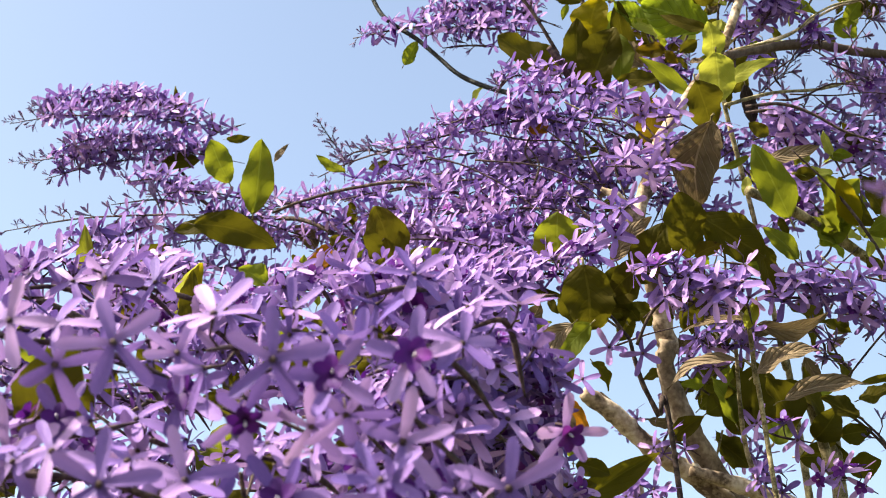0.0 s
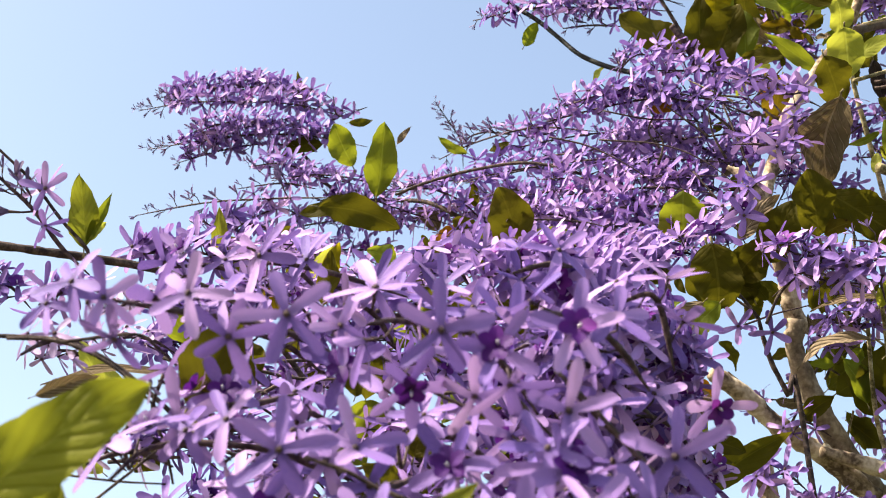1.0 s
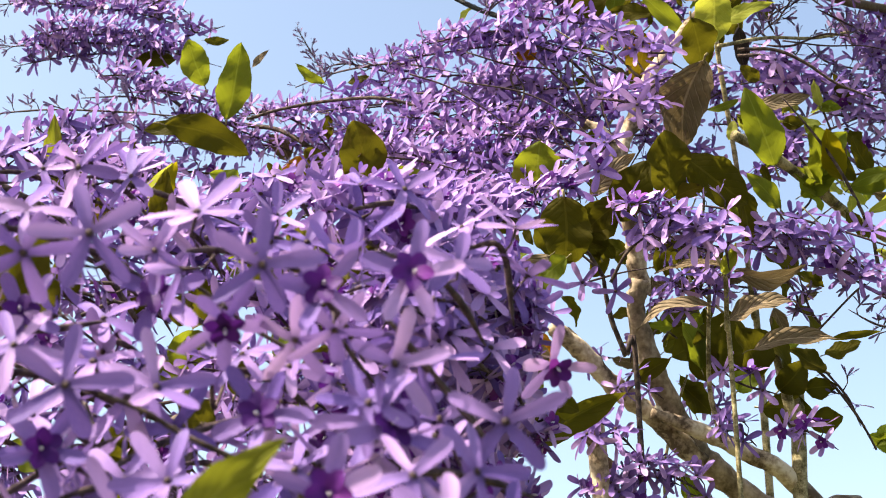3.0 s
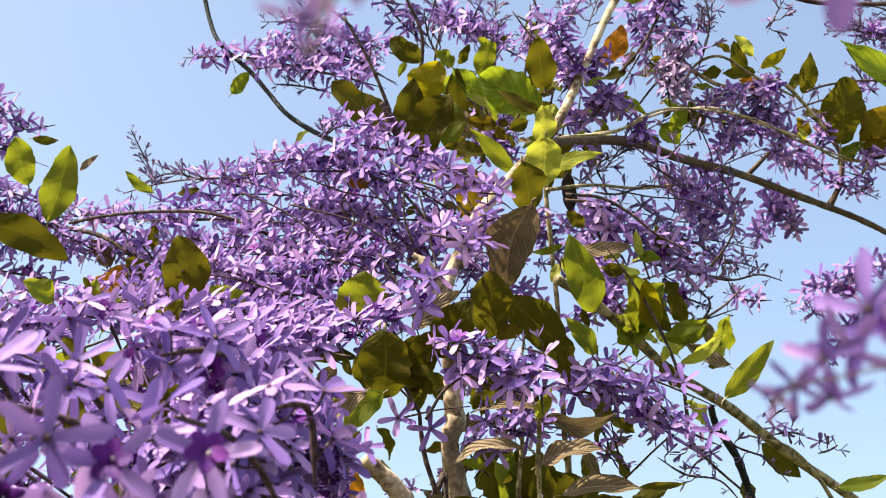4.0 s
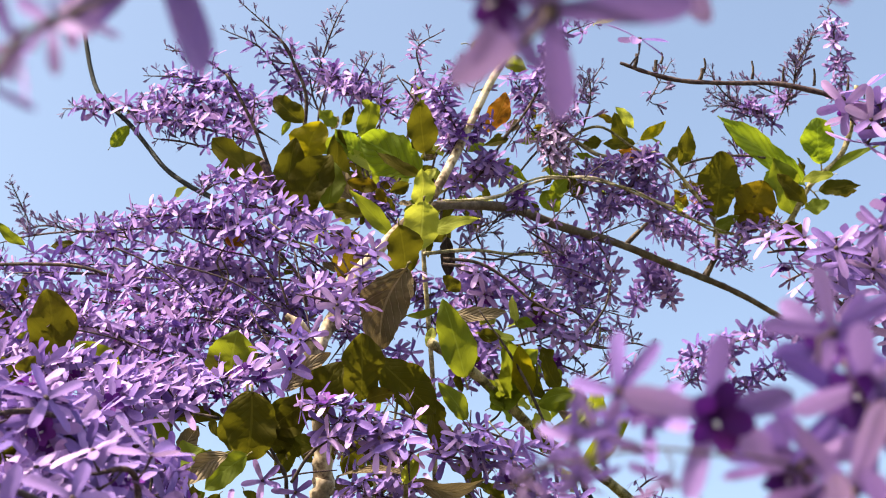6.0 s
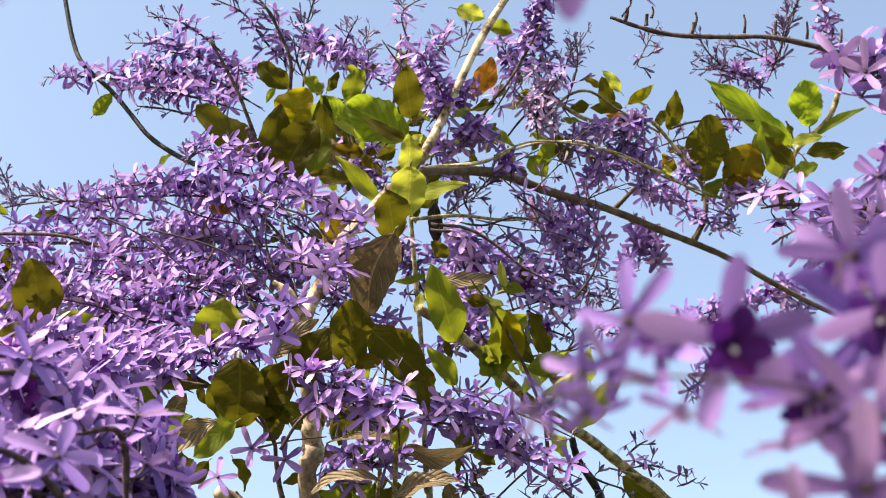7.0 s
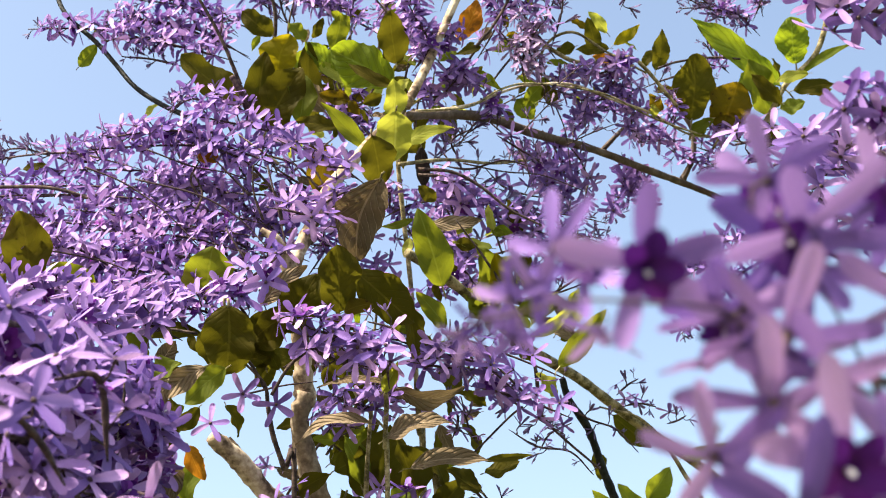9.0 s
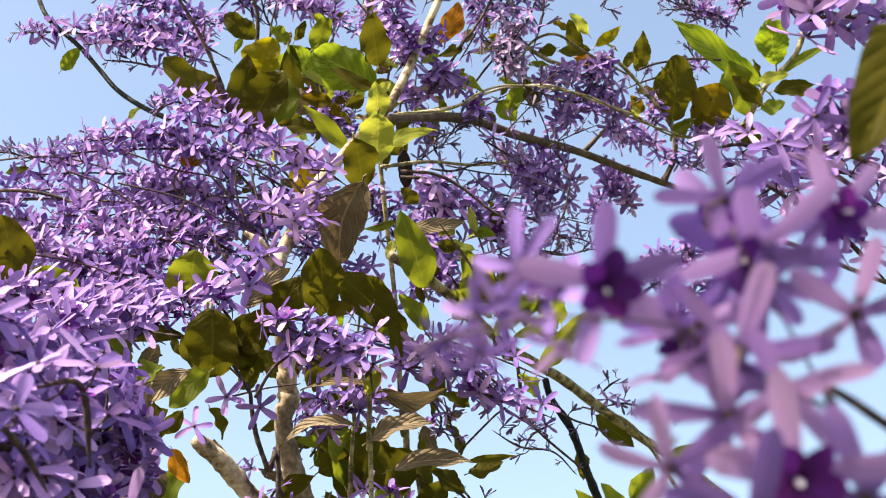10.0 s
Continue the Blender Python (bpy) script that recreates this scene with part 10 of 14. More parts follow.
leaf(front, (-0.340, 0.892, 1.905), (-0.346, 0.910, 1.869), 0.029, OLIVE, -48, 0.35, 0.10, seed=7815)
leaf(front, (-0.230, 0.894, 1.867), (-0.253, 0.882, 1.877), 0.019, OLIVE, -38, 0.26, 0.11, seed=6826)
leaf(front, (-0.243, 0.895, 1.809), (-0.224, 0.892, 1.826), 0.027, OLIVE, 1, 0.27, 0.08, seed=3547)
leaf(front, (-0.404, 0.950, 1.941), (-0.416, 0.966, 1.906), 0.021, OLIVE, -32, 0.32, 0.04, seed=5561)
leaf(front, (-0.436, 0.789, 1.875), (-0.449, 0.768, 1.907), 0.019, GREEN, 3, 0.24, 0.01, quilt=0.032, seed=397)
leaf(front, (-0.309, 0.994, 1.846), (-0.330, 1.001, 1.823), 0.031, OLIVE, 13, 0.45, 0.06, seed=4599)
leaf(front, (-0.232, 0.904, 1.910), (-0.262, 0.900, 1.900), 0.027, OLIVE, 42, 0.23, 0.05, seed=6452)
leaf(front, (-0.411, 0.821, 1.838), (-0.448, 0.809, 1.840), 0.022, OLIVE, 19, 0.46, 0.12, seed=4918)
leaf(front, (-0.294, 0.976, 1.845), (-0.327, 0.980, 1.820), 0.023, GREEN, 22, 0.31, -0.03, quilt=0.032, seed=9423)
leaf(front, (-0.376, 0.996, 1.849), (-0.402, 0.973, 1.878), 0.024, GREEN, 44, 0.25, 0.01, quilt=0.032, seed=1484)
leaf(front, (-0.373, 0.934, 1.814), (-0.355, 0.956, 1.783), 0.024, OLIVE, 2, 0.24, -0.01, seed=9190)
leaf(front, (-0.346, 0.970, 1.940), (-0.315, 0.961, 1.974), 0.026, GREEN, 17, 0.30, 0.03, quilt=0.032, seed=7331)
leaf(front, (-0.361, 0.902, 1.846), (-0.323, 0.907, 1.858), 0.028, GREEN, 27, 0.27, -0.05, quilt=0.032, seed=6757)
leaf(front, (-0.500, 1.015, 1.881), (-0.444, 1.029, 1.885), 0.023, OLIVE, -18, 0.21, -0.05, seed=3280)
leaf(front, (-0.293, 1.042, 1.930), (-0.329, 1.050, 1.897), 0.031, GREEN, 33, 0.50, 0.01, quilt=0.032, seed=8219)
leaf(front, (-0.362, 1.073, 1.851), (-0.315, 1.083, 1.859), 0.026, OLIVE, -12, 0.21, 0.03, seed=9496)
leaf(front, (-0.251, 0.914, 1.887), (-0.254, 0.925, 1.865), 0.028, OLIVE, -36, 0.36, 0.01, seed=1324)
leaf(front, (-0.470, 0.833, 1.824), (-0.437, 0.839, 1.831), 0.018, OLIVE, -49, 0.39, 0.06, seed=4867)
leaf(front, (-0.315, 0.884, 1.885), (-0.273, 0.889, 1.899), 0.021, OLIVE, 22, 0.29, -0.04, seed=221)
leaf(front, (-0.421, 0.796, 1.858), (-0.427, 0.780, 1.886), 0.024, OLIVE, -14, 0.36, -0.05, seed=9490)
leaf(front, (-0.289, 1.072, 1.905), (-0.252, 1.086, 1.899), 0.027, GREEN, 5, 0.53, 0.04, quilt=0.032, seed=9456)
stem(front, "twig", [(-0.536, 0.866, 1.820), (-0.487, 0.878, 1.824), (-0.437, 0.890, 1.830)], [0.0017, 0.0013, 0.0011], TWIG, rough=0.05, sides=6, seed=120)
stem(front, "twig", [(-0.320, 0.822, 1.847), (-0.283, 0.843, 1.830), (-0.245, 0.865, 1.809)], [0.0016, 0.0012, 0.0010], TWIG, rough=0.05, sides=6, seed=121)
stem(front, "twig", [(-0.245, 0.768, 1.812), (-0.204, 0.777, 1.818), (-0.162, 0.781, 1.832)], [0.0014, 0.0011, 0.0009], TWIG, rough=0.05, sides=6, seed=122)
stem(front, "twig", [(-0.303, 0.946, 1.839), (-0.253, 0.957, 1.847), (-0.202, 0.971, 1.849)], [0.0017, 0.0013, 0.0011], TWIG, rough=0.05, sides=6, seed=123)
stem(front, "twig", [(-0.258, 0.862, 1.866), (-0.211, 0.875, 1.868), (-0.164, 0.887, 1.870)], [0.0016, 0.0012, 0.0010], TWIG, rough=0.05, sides=6, seed=124)
stem(front, "twig", [(-0.371, 0.723, 1.826), (-0.331, 0.739, 1.819), (-0.289, 0.751, 1.820)], [0.0014, 0.0011, 0.0009], TWIG, rough=0.05, sides=6, seed=125)
stem(front, "twig", [(-0.394, 0.729, 1.780), (-0.357, 0.748, 1.766), (-0.320, 0.764, 1.756)], [0.0014, 0.0011, 0.0009], TWIG, rough=0.05, sides=6, seed=126)
stem(front, "twig", [(-0.273, 0.771, 1.781), (-0.242, 0.793, 1.758), (-0.210, 0.813, 1.739)], [0.0014, 0.0011, 0.0009], TWIG, rough=0.05, sides=6, seed=127)
stem(front, "twig", [(-0.290, 0.903, 1.888), (-0.243, 0.925, 1.875), (-0.194, 0.939, 1.875)], [0.0017, 0.0013, 0.0011], TWIG, rough=0.05, sides=6, seed=128)
stem(front, "twig", [(-0.476, 0.822, 1.882), (-0.435, 0.842, 1.866), (-0.396, 0.867, 1.841)], [0.0017, 0.0013, 0.0010], TWIG, rough=0.05, sides=6, seed=129)
stem(front, "twig", [(-0.354, 0.737, 1.832), (-0.313, 0.749, 1.833), (-0.272, 0.767, 1.822)], [0.0015, 0.0011, 0.0009], TWIG, rough=0.05, sides=6, seed=130)
stem(front, "twig", [(-0.422, 0.882, 1.871), (-0.377, 0.883, 1.894), (-0.331, 0.883, 1.919)], [0.0017, 0.0013, 0.0011], TWIG, rough=0.05, sides=6, seed=131)
stem(front, "twig", [(-0.273, 0.883, 1.874), (-0.224, 0.893, 1.881), (-0.176, 0.907, 1.883)], [0.0017, 0.0013, 0.0010], TWIG, rough=0.05, sides=6, seed=132)
stem(front, "twig", [(-0.400, 0.911, 1.805), (-0.350, 0.918, 1.819), (-0.301, 0.932, 1.820)], [0.0017, 0.0013, 0.0011], TWIG, rough=0.05, sides=6, seed=133)
leaf(front, (-0.157, 0.925, 1.922), (-0.147, 0.913, 1.942), 0.020, GREEN, -31, 0.36, 0.00, quilt=0.032, seed=2687)
leaf(front, (-0.107, 1.001, 1.912), (-0.113, 0.987, 1.937), 0.019, OLIVE, -37, 0.28, 0.04, seed=8867)
leaf(front, (-0.150, 1.067, 1.999), (-0.165, 1.054, 2.023), 0.027, GREEN, 12, 0.23, 0.02, quilt=0.032, seed=1078)
leaf(front, (-0.219, 1.090, 1.972), (-0.226, 1.105, 1.947), 0.025, GREEN, 4, 0.54, 0.00, quilt=0.032, seed=8483)
leaf(front, (-0.186, 1.005, 1.873), (-0.193, 1.016, 1.855), 0.016, OLIVE, 33, 0.38, 0.07, seed=6722)
leaf(front, (-0.150, 0.934, 1.903), (-0.128, 0.937, 1.895), 0.021, GREEN, -39, 0.21, -0.02, quilt=0.032, seed=3618)
leaf(front, (-0.191, 1.111, 1.982), (-0.179, 1.097, 2.005), 0.025, OLIVE, -31, 0.43, -0.03, seed=9108)
leaf(front, (-0.136, 1.057, 1.980), (-0.117, 1.048, 1.994), 0.026, GREEN, -33, 0.43, 0.10, quilt=0.032, seed=9319)
leaf(front, (-0.212, 1.085, 1.961), (-0.189, 1.092, 1.946), 0.020, OLIVE, -12, 0.22, 0.09, seed=7870)
leaf(front, (-0.211, 0.966, 1.879), (-0.232, 0.957, 1.897), 0.020, OLIVE, 6, 0.21, 0.09, seed=676)
leaf(front, (-0.296, 0.844, 1.743), (-0.295, 0.859, 1.713), 0.021, OLIVE, 28, 0.44, -0.05, seed=4624)
leaf(front, (-0.433, 0.828, 1.758), (-0.406, 0.843, 1.744), 0.023, GREEN, -41, 0.42, 0.02, quilt=0.032, seed=6587)
leaf(front, (-0.315, 1.073, 1.772), (-0.336, 1.056, 1.795), 0.021, OLIVE, 15, 0.42, -0.02, seed=1121)
leaf(front, (-0.368, 0.874, 1.727), (-0.350, 0.866, 1.756), 0.023, OLIVE, 24, 0.25, 0.09, seed=9960)
leaf(front, (-0.116, 0.952, 1.795), (-0.077, 0.953, 1.816), 0.024, OLIVE, -25, 0.29, 0.11, seed=8646)
leaf(front, (-0.353, 0.858, 1.751), (-0.346, 0.850, 1.772), 0.019, OLIVE, -16, 0.41, -0.01, seed=3736)
leaf(front, (-0.419, 0.818, 1.707), (-0.383, 0.833, 1.698), 0.018, GREEN, -17, 0.49, -0.04, quilt=0.032, seed=6048)
leaf(front, (-0.181, 1.128, 1.792), (-0.226, 1.118, 1.786), 0.032, GREEN, -37, 0.37, 0.10, quilt=0.032, seed=5546)
leaf(front, (-0.448, 1.011, 1.800), (-0.427, 1.032, 1.769), 0.021, GREEN, 17, 0.45, 0.11, quilt=0.032, seed=5328)
leaf(front, (-0.323, 0.779, 1.747), (-0.355, 0.771, 1.744), 0.018, OLIVE, 1, 0.50, 0.07, seed=3115)
leaf(front, (-0.358, 0.771, 1.730), (-0.318, 0.784, 1.726), 0.023, OLIVE, -5, 0.52, 0.11, seed=3574)
leaf(front, (-0.143, 1.102, 1.782), (-0.117, 1.096, 1.810), 0.027, OLIVE, 50, 0.41, 0.09, seed=680)
leaf(front, (-0.121, 0.845, 1.839), (-0.112, 0.827, 1.870), 0.017, OLIVE, 30, 0.49, 0.09, seed=1942)
leaf(front, (-0.121, 0.780, 1.853), (-0.144, 0.777, 1.862), 0.013, GREEN, 30, 0.48, 0.01, quilt=0.032, seed=2436)

# racemes in front
spray(front, [(-0.178, 0.480, 1.694), (-0.196, 0.463, 1.705), (-0.219, 0.445, 1.714), (-0.255, 0.428, 1.718), (-0.282, 0.410, 1.719)], 6, 2703, 0.95, violet=0.12, tip=0.0, r=0.0013, lean=(-0.28, -0.3, 0.4))
spray(front, [(-0.181, 0.470, 1.653), (-0.200, 0.456, 1.658), (-0.215, 0.442, 1.662), (-0.241, 0.428, 1.662), (-0.253, 0.414, 1.655), (-0.257, 0.400, 1.640)], 6, 6849, 0.95, violet=0.12, tip=0.0, r=0.0013, lean=(-0.28, -0.3, 0.4))
spray(front, [(-0.075, 0.490, 1.655), (-0.083, 0.473, 1.663), (-0.092, 0.457, 1.670), (-0.101, 0.440, 1.678)], 3, 6850, 0.95, violet=0.12, tip=0.0, r=0.0013, lean=(-0.28, -0.3, 0.4))
spray(front, [(-0.208, 0.580, 1.789), (-0.237, 0.560, 1.795), (-0.256, 0.540, 1.794), (-0.271, 0.520, 1.795)], 4, 4609, 0.92, violet=0.12, tip=0.0, r=0.0013, lean=(-0.28, -0.3, 0.4))
spray(front, [(-0.120, 0.480, 1.682), (-0.128, 0.465, 1.695), (-0.140, 0.450, 1.706), (-0.164, 0.435, 1.707), (-0.170, 0.420, 1.700)], 5, 7850, 0.95, violet=0.12, tip=0.0, r=0.0013, lean=(-0.28, -0.3, 0.4))
spray(front, [(-0.057, 0.470, 1.630), (-0.073, 0.453, 1.632), (-0.090, 0.437, 1.629), (-0.106, 0.420, 1.620)], 4, 3540, 0.95, violet=0.12, tip=0.0, r=0.0013, lean=(-0.28, -0.3, 0.4))
spray(front, [(-0.080, 0.510, 1.700), (-0.088, 0.487, 1.710), (-0.097, 0.463, 1.712), (-0.110, 0.440, 1.708)], 3, 7777, 0.93, violet=0.12, tip=0.0, r=0.0013, lean=(-0.28, -0.3, 0.4))
spray(front, [(-0.148, 0.480, 1.621), (-0.132, 0.467, 1.633), (-0.115, 0.453, 1.645), (-0.094, 0.440, 1.646)], 5, 8397, 0.95, violet=0.12, tip=0.0, r=0.0013, lean=(-0.28, -0.3, 0.4))
spray(front, [(-0.209, 0.480, 1.654), (-0.219, 0.460, 1.640), (-0.226, 0.440, 1.624), (-0.231, 0.420, 1.609)], 4, 3008, 0.92, violet=0.12, tip=0.0, r=0.0013, lean=(-0.28, -0.3, 0.4))
spray(front, [(-0.169, 0.500, 1.669), (-0.181, 0.480, 1.656), (-0.191, 0.460, 1.643), (-0.196, 0.440, 1.629)], 4, 8276, 0.95, violet=0.12, tip=0.0, r=0.0013, lean=(-0.28, -0.3, 0.4))
spray(front, [(-0.226, 0.490, 1.704), (-0.239, 0.473, 1.694), (-0.250, 0.457, 1.687), (-0.256, 0.440, 1.677)], 4, 8644, 0.92, violet=0.12, tip=0.0, r=0.0013, lean=(-0.28, -0.3, 0.4))
spray(front, [(-0.168, 0.460, 1.621), (-0.180, 0.443, 1.623), (-0.190, 0.427, 1.621), (-0.198, 0.410, 1.612)], 4, 3868, 0.95, violet=0.12, tip=0.0, r=0.0013, lean=(-0.28, -0.3, 0.4))
flower(front, (-0.059, 0.395, 1.632), (0.332, -0.894, -0.302), 0.86, False, seed=53, spin=1.62)
flower(front, (-0.126, 0.365, 1.669), (0.271, -0.914, -0.303), 0.82, False, seed=232, spin=1.55)
flower(front, (-0.207, 0.380, 1.681), (0.337, -0.697, -0.633), 0.82, False, seed=6080, spin=0.20)
flower(front, (-0.091, 0.390, 1.648), (0.505, -0.845, -0.176), 0.84, False, seed=9591, spin=0.50)
flower(front, (-0.208, 0.350, 1.684), (0.050, -0.997, -0.063), 0.77, False, seed=7016, spin=-0.17)
flower(front, (-0.177, 0.360, 1.678), (0.505, -0.845, -0.176), 0.82, False, seed=1135, spin=1.95)
flower(front, (-0.172, 0.350, 1.628), (0.157, -0.971, -0.180), 0.82, False, seed=2375, spin=1.45)
flower(front, (-0.087, 0.384, 1.673), (0.395, -0.919, -0.010), 0.82, True, seed=3806)
flower(front, (-0.113, 0.386, 1.670), (0.166, -0.984, -0.065), 0.82, True, seed=3813)
flower(front, (-0.099, 0.355, 1.600), (0.284, -0.959, -0.010), 0.82, True, seed=694)
flower(front, (-0.091, 0.390, 1.628), (0.565, -0.814, 0.132), 0.82, True, seed=7158)
flower(front, (-0.129, 0.390, 1.632), (-0.045, -0.998, 0.040), 0.82, True, seed=6665)
flower(front, (-0.147, 0.400, 1.666), (0.253, -0.473, -0.844), 0.79, True, seed=7240)
flower(front, (-0.195, 0.390, 1.622), (0.594, -0.802, -0.061), 0.79, True, seed=559)
flower(front, (-0.080, 0.370, 1.609), (0.362, -0.884, 0.295), 0.84, False, seed=5390)
flower(front, (-0.097, 0.385, 1.635), (-0.212, -0.970, 0.122), 0.79, False, seed=8850)
flower(front, (-0.067, 0.390, 1.615), (0.684, -0.702, 0.199), 0.82, False, seed=8152)
flower(front, (-0.210, 0.390, 1.656), (0.091, -0.931, 0.354), 0.77, False, seed=1898)
flower(front, (-0.058, 0.570, 1.713), (0.512, -0.525, -0.680), 0.95, True, seed=6037)
flower(front, (-0.162, 0.390, 1.641), (0.546, -0.810, 0.214), 0.82, False, seed=381)
flower(front, (-0.147, 0.370, 1.607), (0.079, -0.973, 0.219), 0.82, False, seed=2537)
flower(front, (-0.127, 0.410, 1.663), (0.046, -0.535, -0.844), 0.77, False, seed=1450)
flower(front, (-0.112, 0.400, 1.662), (0.226, -0.404, -0.886), 0.77, False, seed=2046)
flower(front, (-0.181, 0.420, 1.701), (0.641, -0.757, 0.127), 0.79, False, seed=321)
flower(front, (-0.264, 0.370, 1.703), (-0.031, -0.991, 0.132), 0.73, False, seed=7425)
flower(front, (-0.258, 0.380, 1.701), (0.582, -0.812, 0.040), 0.73, False, seed=2640)
flower(front, (-0.251, 0.380, 1.684), (0.109, -0.369, -0.923), 0.73, False, seed=9045)
flower(front, (-0.287, 0.390, 1.707), (-0.254, -0.966, -0.056), 0.69, False, seed=5619)
flower(front, (-0.424, 0.570, 1.877), (0.391, -0.870, -0.300), 0.77, False, seed=6576, spin=0.50)
flower(front, (-0.420, 0.570, 1.852), (0.076, -0.256, -0.964), 0.60, False, seed=7942)
flower(front, (-0.071, 0.360, 1.591), (0.620, -0.757, 0.207), 0.86, False, seed=2476)
flower(front, (-0.055, 0.370, 1.594), (0.447, -0.845, 0.291), 0.86, False, seed=3063)
flower(front, (-0.122, 0.360, 1.593), (0.176, -0.975, 0.138), 0.82, False, seed=609)
flower(front, (-0.160, 0.370, 1.598), (-0.031, -0.991, 0.132), 0.82, False, seed=7700)
# racemes deeper in the mass
# right-hand rows: violet raised to 0.45, darker flowers in place of shade
spray(front, [(-0.295, 0.595, 1.809), (-0.304, 0.575, 1.812), (-0.316, 0.565, 1.813), (-0.328, 0.555, 1.808)], 5, 9158, 0.84, tip=0.0, lean=(-0.28, -0.3, 0.4), violet=0.06)
spray(front, [(-0.264, 0.609, 1.807), (-0.270, 0.589, 1.813), (-0.279, 0.579, 1.816), (-0.287, 0.569, 1.812)], 4, 7938, 0.84, tip=0.0, lean=(-0.28, -0.3, 0.4), violet=0.12)
spray(front, [(-0.356, 0.537, 1.755), (-0.358, 0.517, 1.753), (-0.365, 0.507, 1.749), (-0.370, 0.497, 1.739)], 3, 4027, 0.84, tip=0.0, lean=(-0.28, -0.3, 0.4), violet=0.2, faded=True)
spray(front, [(-0.263, 0.610, 1.764), (-0.273, 0.590, 1.771), (-0.287, 0.580, 1.776), (-0.299, 0.570, 1.774)], 5, 5679, 0.84, tip=0.15, lean=(-0.28, -0.3, 0.4), violet=0.2)
spray(front, [(-0.223, 0.608, 1.775), (-0.226, 0.588, 1.782), (-0.232, 0.578, 1.786), (-0.237, 0.568, 1.785)], 4, 4719, 0.84, tip=0.15, lean=(-0.28, -0.3, 0.4), violet=0.2)
spray(front, [(-0.162, 0.562, 1.747), (-0.165, 0.542, 1.753), (-0.171, 0.532, 1.757), (-0.176, 0.522, 1.755)], 5, 7848, 0.84, tip=0.0, lean=(-0.28, -0.3, 0.4), violet=0.06)
spray(front, [(-0.121, 0.611, 1.765), (-0.130, 0.591, 1.764), (-0.141, 0.581, 1.759), (-0.151, 0.571, 1.750)], 5, 6042, 0.84, tip=0.15, lean=(0.7, -0.1, -0.4), violet=0.45)
spray(front, [(-0.328, 0.579, 1.708), (-0.334, 0.559, 1.709), (-0.344, 0.549, 1.706), (-0.353, 0.539, 1.698)], 3, 2270, 0.84, tip=0.0, lean=(-0.28, -0.3, 0.4), violet=0.12, faded=True)
spray(front, [(-0.274, 0.523, 1.701), (-0.277, 0.503, 1.709), (-0.283, 0.493, 1.713), (-0.289, 0.483, 1.713)], 4, 4982, 0.84, tip=0.15, lean=(-0.28, -0.3, 0.4), violet=0.2)
spray(front, [(-0.220, 0.542, 1.694), (-0.222, 0.522, 1.700), (-0.227, 0.512, 1.703), (-0.232, 0.502, 1.701)], 5, 757, 0.84, tip=0.0, lean=(-0.28, -0.3, 0.4), violet=0.2)
spray(front, [(-0.146, 0.526, 1.675), (-0.155, 0.506, 1.681), (-0.165, 0.496, 1.684), (-0.176, 0.486, 1.683)], 5, 2873, 0.84, tip=0.15, lean=(-0.28, -0.3, 0.4), violet=0.12)
spray(front, [(-0.113, 0.581, 1.683), (-0.121, 0.561, 1.690), (-0.130, 0.551, 1.695), (-0.140, 0.541, 1.695)], 5, 4834, 0.84, tip=0.0, lean=(0.45, -0.15, -0.3), violet=0.45)
spray(front, [(-0.239, 0.540, 1.664), (-0.241, 0.520, 1.666), (-0.247, 0.510, 1.666), (-0.251, 0.500, 1.660)], 5, 7341, 0.84, tip=0.0, lean=(-0.28, -0.3, 0.4), violet=0.06)
spray(front, [(-0.186, 0.591, 1.662), (-0.193, 0.571, 1.667), (-0.202, 0.561, 1.668), (-0.210, 0.551, 1.665)], 4, 800, 0.84, tip=0.15, lean=(-0.28, -0.3, 0.4), violet=0.06)
spray(front, [(-0.157, 0.579, 1.669), (-0.163, 0.559, 1.674), (-0.171, 0.549, 1.676), (-0.179, 0.539, 1.674)], 4, 7976, 0.84, tip=0.15, lean=(-0.28, -0.3, 0.4), violet=0.12)
spray(front, [(-0.078, 0.524, 1.638), (-0.083, 0.504, 1.642), (-0.090, 0.494, 1.643), (-0.096, 0.484, 1.641)], 4, 7369, 0.84, tip=0.0, lean=(0.7, -0.1, -0.4), violet=0.45)
spray(front, [(-0.370, 0.612, 1.647), (-0.374, 0.592, 1.652), (-0.382, 0.582, 1.653), (-0.389, 0.572, 1.649)], 5, 105, 0.84, tip=0.15, lean=(-0.28, -0.3, 0.4), violet=0.2)
spray(front, [(-0.323, 0.592, 1.615), (-0.323, 0.572, 1.623), (-0.327, 0.562, 1.627), (-0.331, 0.552, 1.626)], 5, 7576, 0.84, tip=0.0, lean=(-0.28, -0.3, 0.4), violet=0.2)
spray(front, [(-0.213, 0.563, 1.628), (-0.219, 0.543, 1.635), (-0.228, 0.533, 1.639), (-0.237, 0.523, 1.638)], 4, 469, 0.84, tip=0.0, lean=(-0.28, -0.3, 0.4), violet=0.06)
spray(front, [(-0.178, 0.535, 1.598), (-0.183, 0.515, 1.607), (-0.191, 0.505, 1.612), (-0.198, 0.495, 1.613)], 5, 2575, 0.84, tip=0.0, lean=(-0.28, -0.3, 0.4), violet=0.12)
spray(front, [(-0.130, 0.582, 1.620), (-0.135, 0.562, 1.628), (-0.141, 0.552, 1.632), (-0.148, 0.542, 1.631)], 3, 3526, 0.84, tip=0.0, lean=(0.45, -0.15, -0.3), violet=0.45)
spray(front, [(-0.079, 0.590, 1.611), (-0.085, 0.570, 1.615), (-0.091, 0.560, 1.616), (-0.098, 0.550, 1.613)], 5, 7367, 0.84, tip=0.0, lean=(0.7, -0.1, -0.4), violet=0.45)
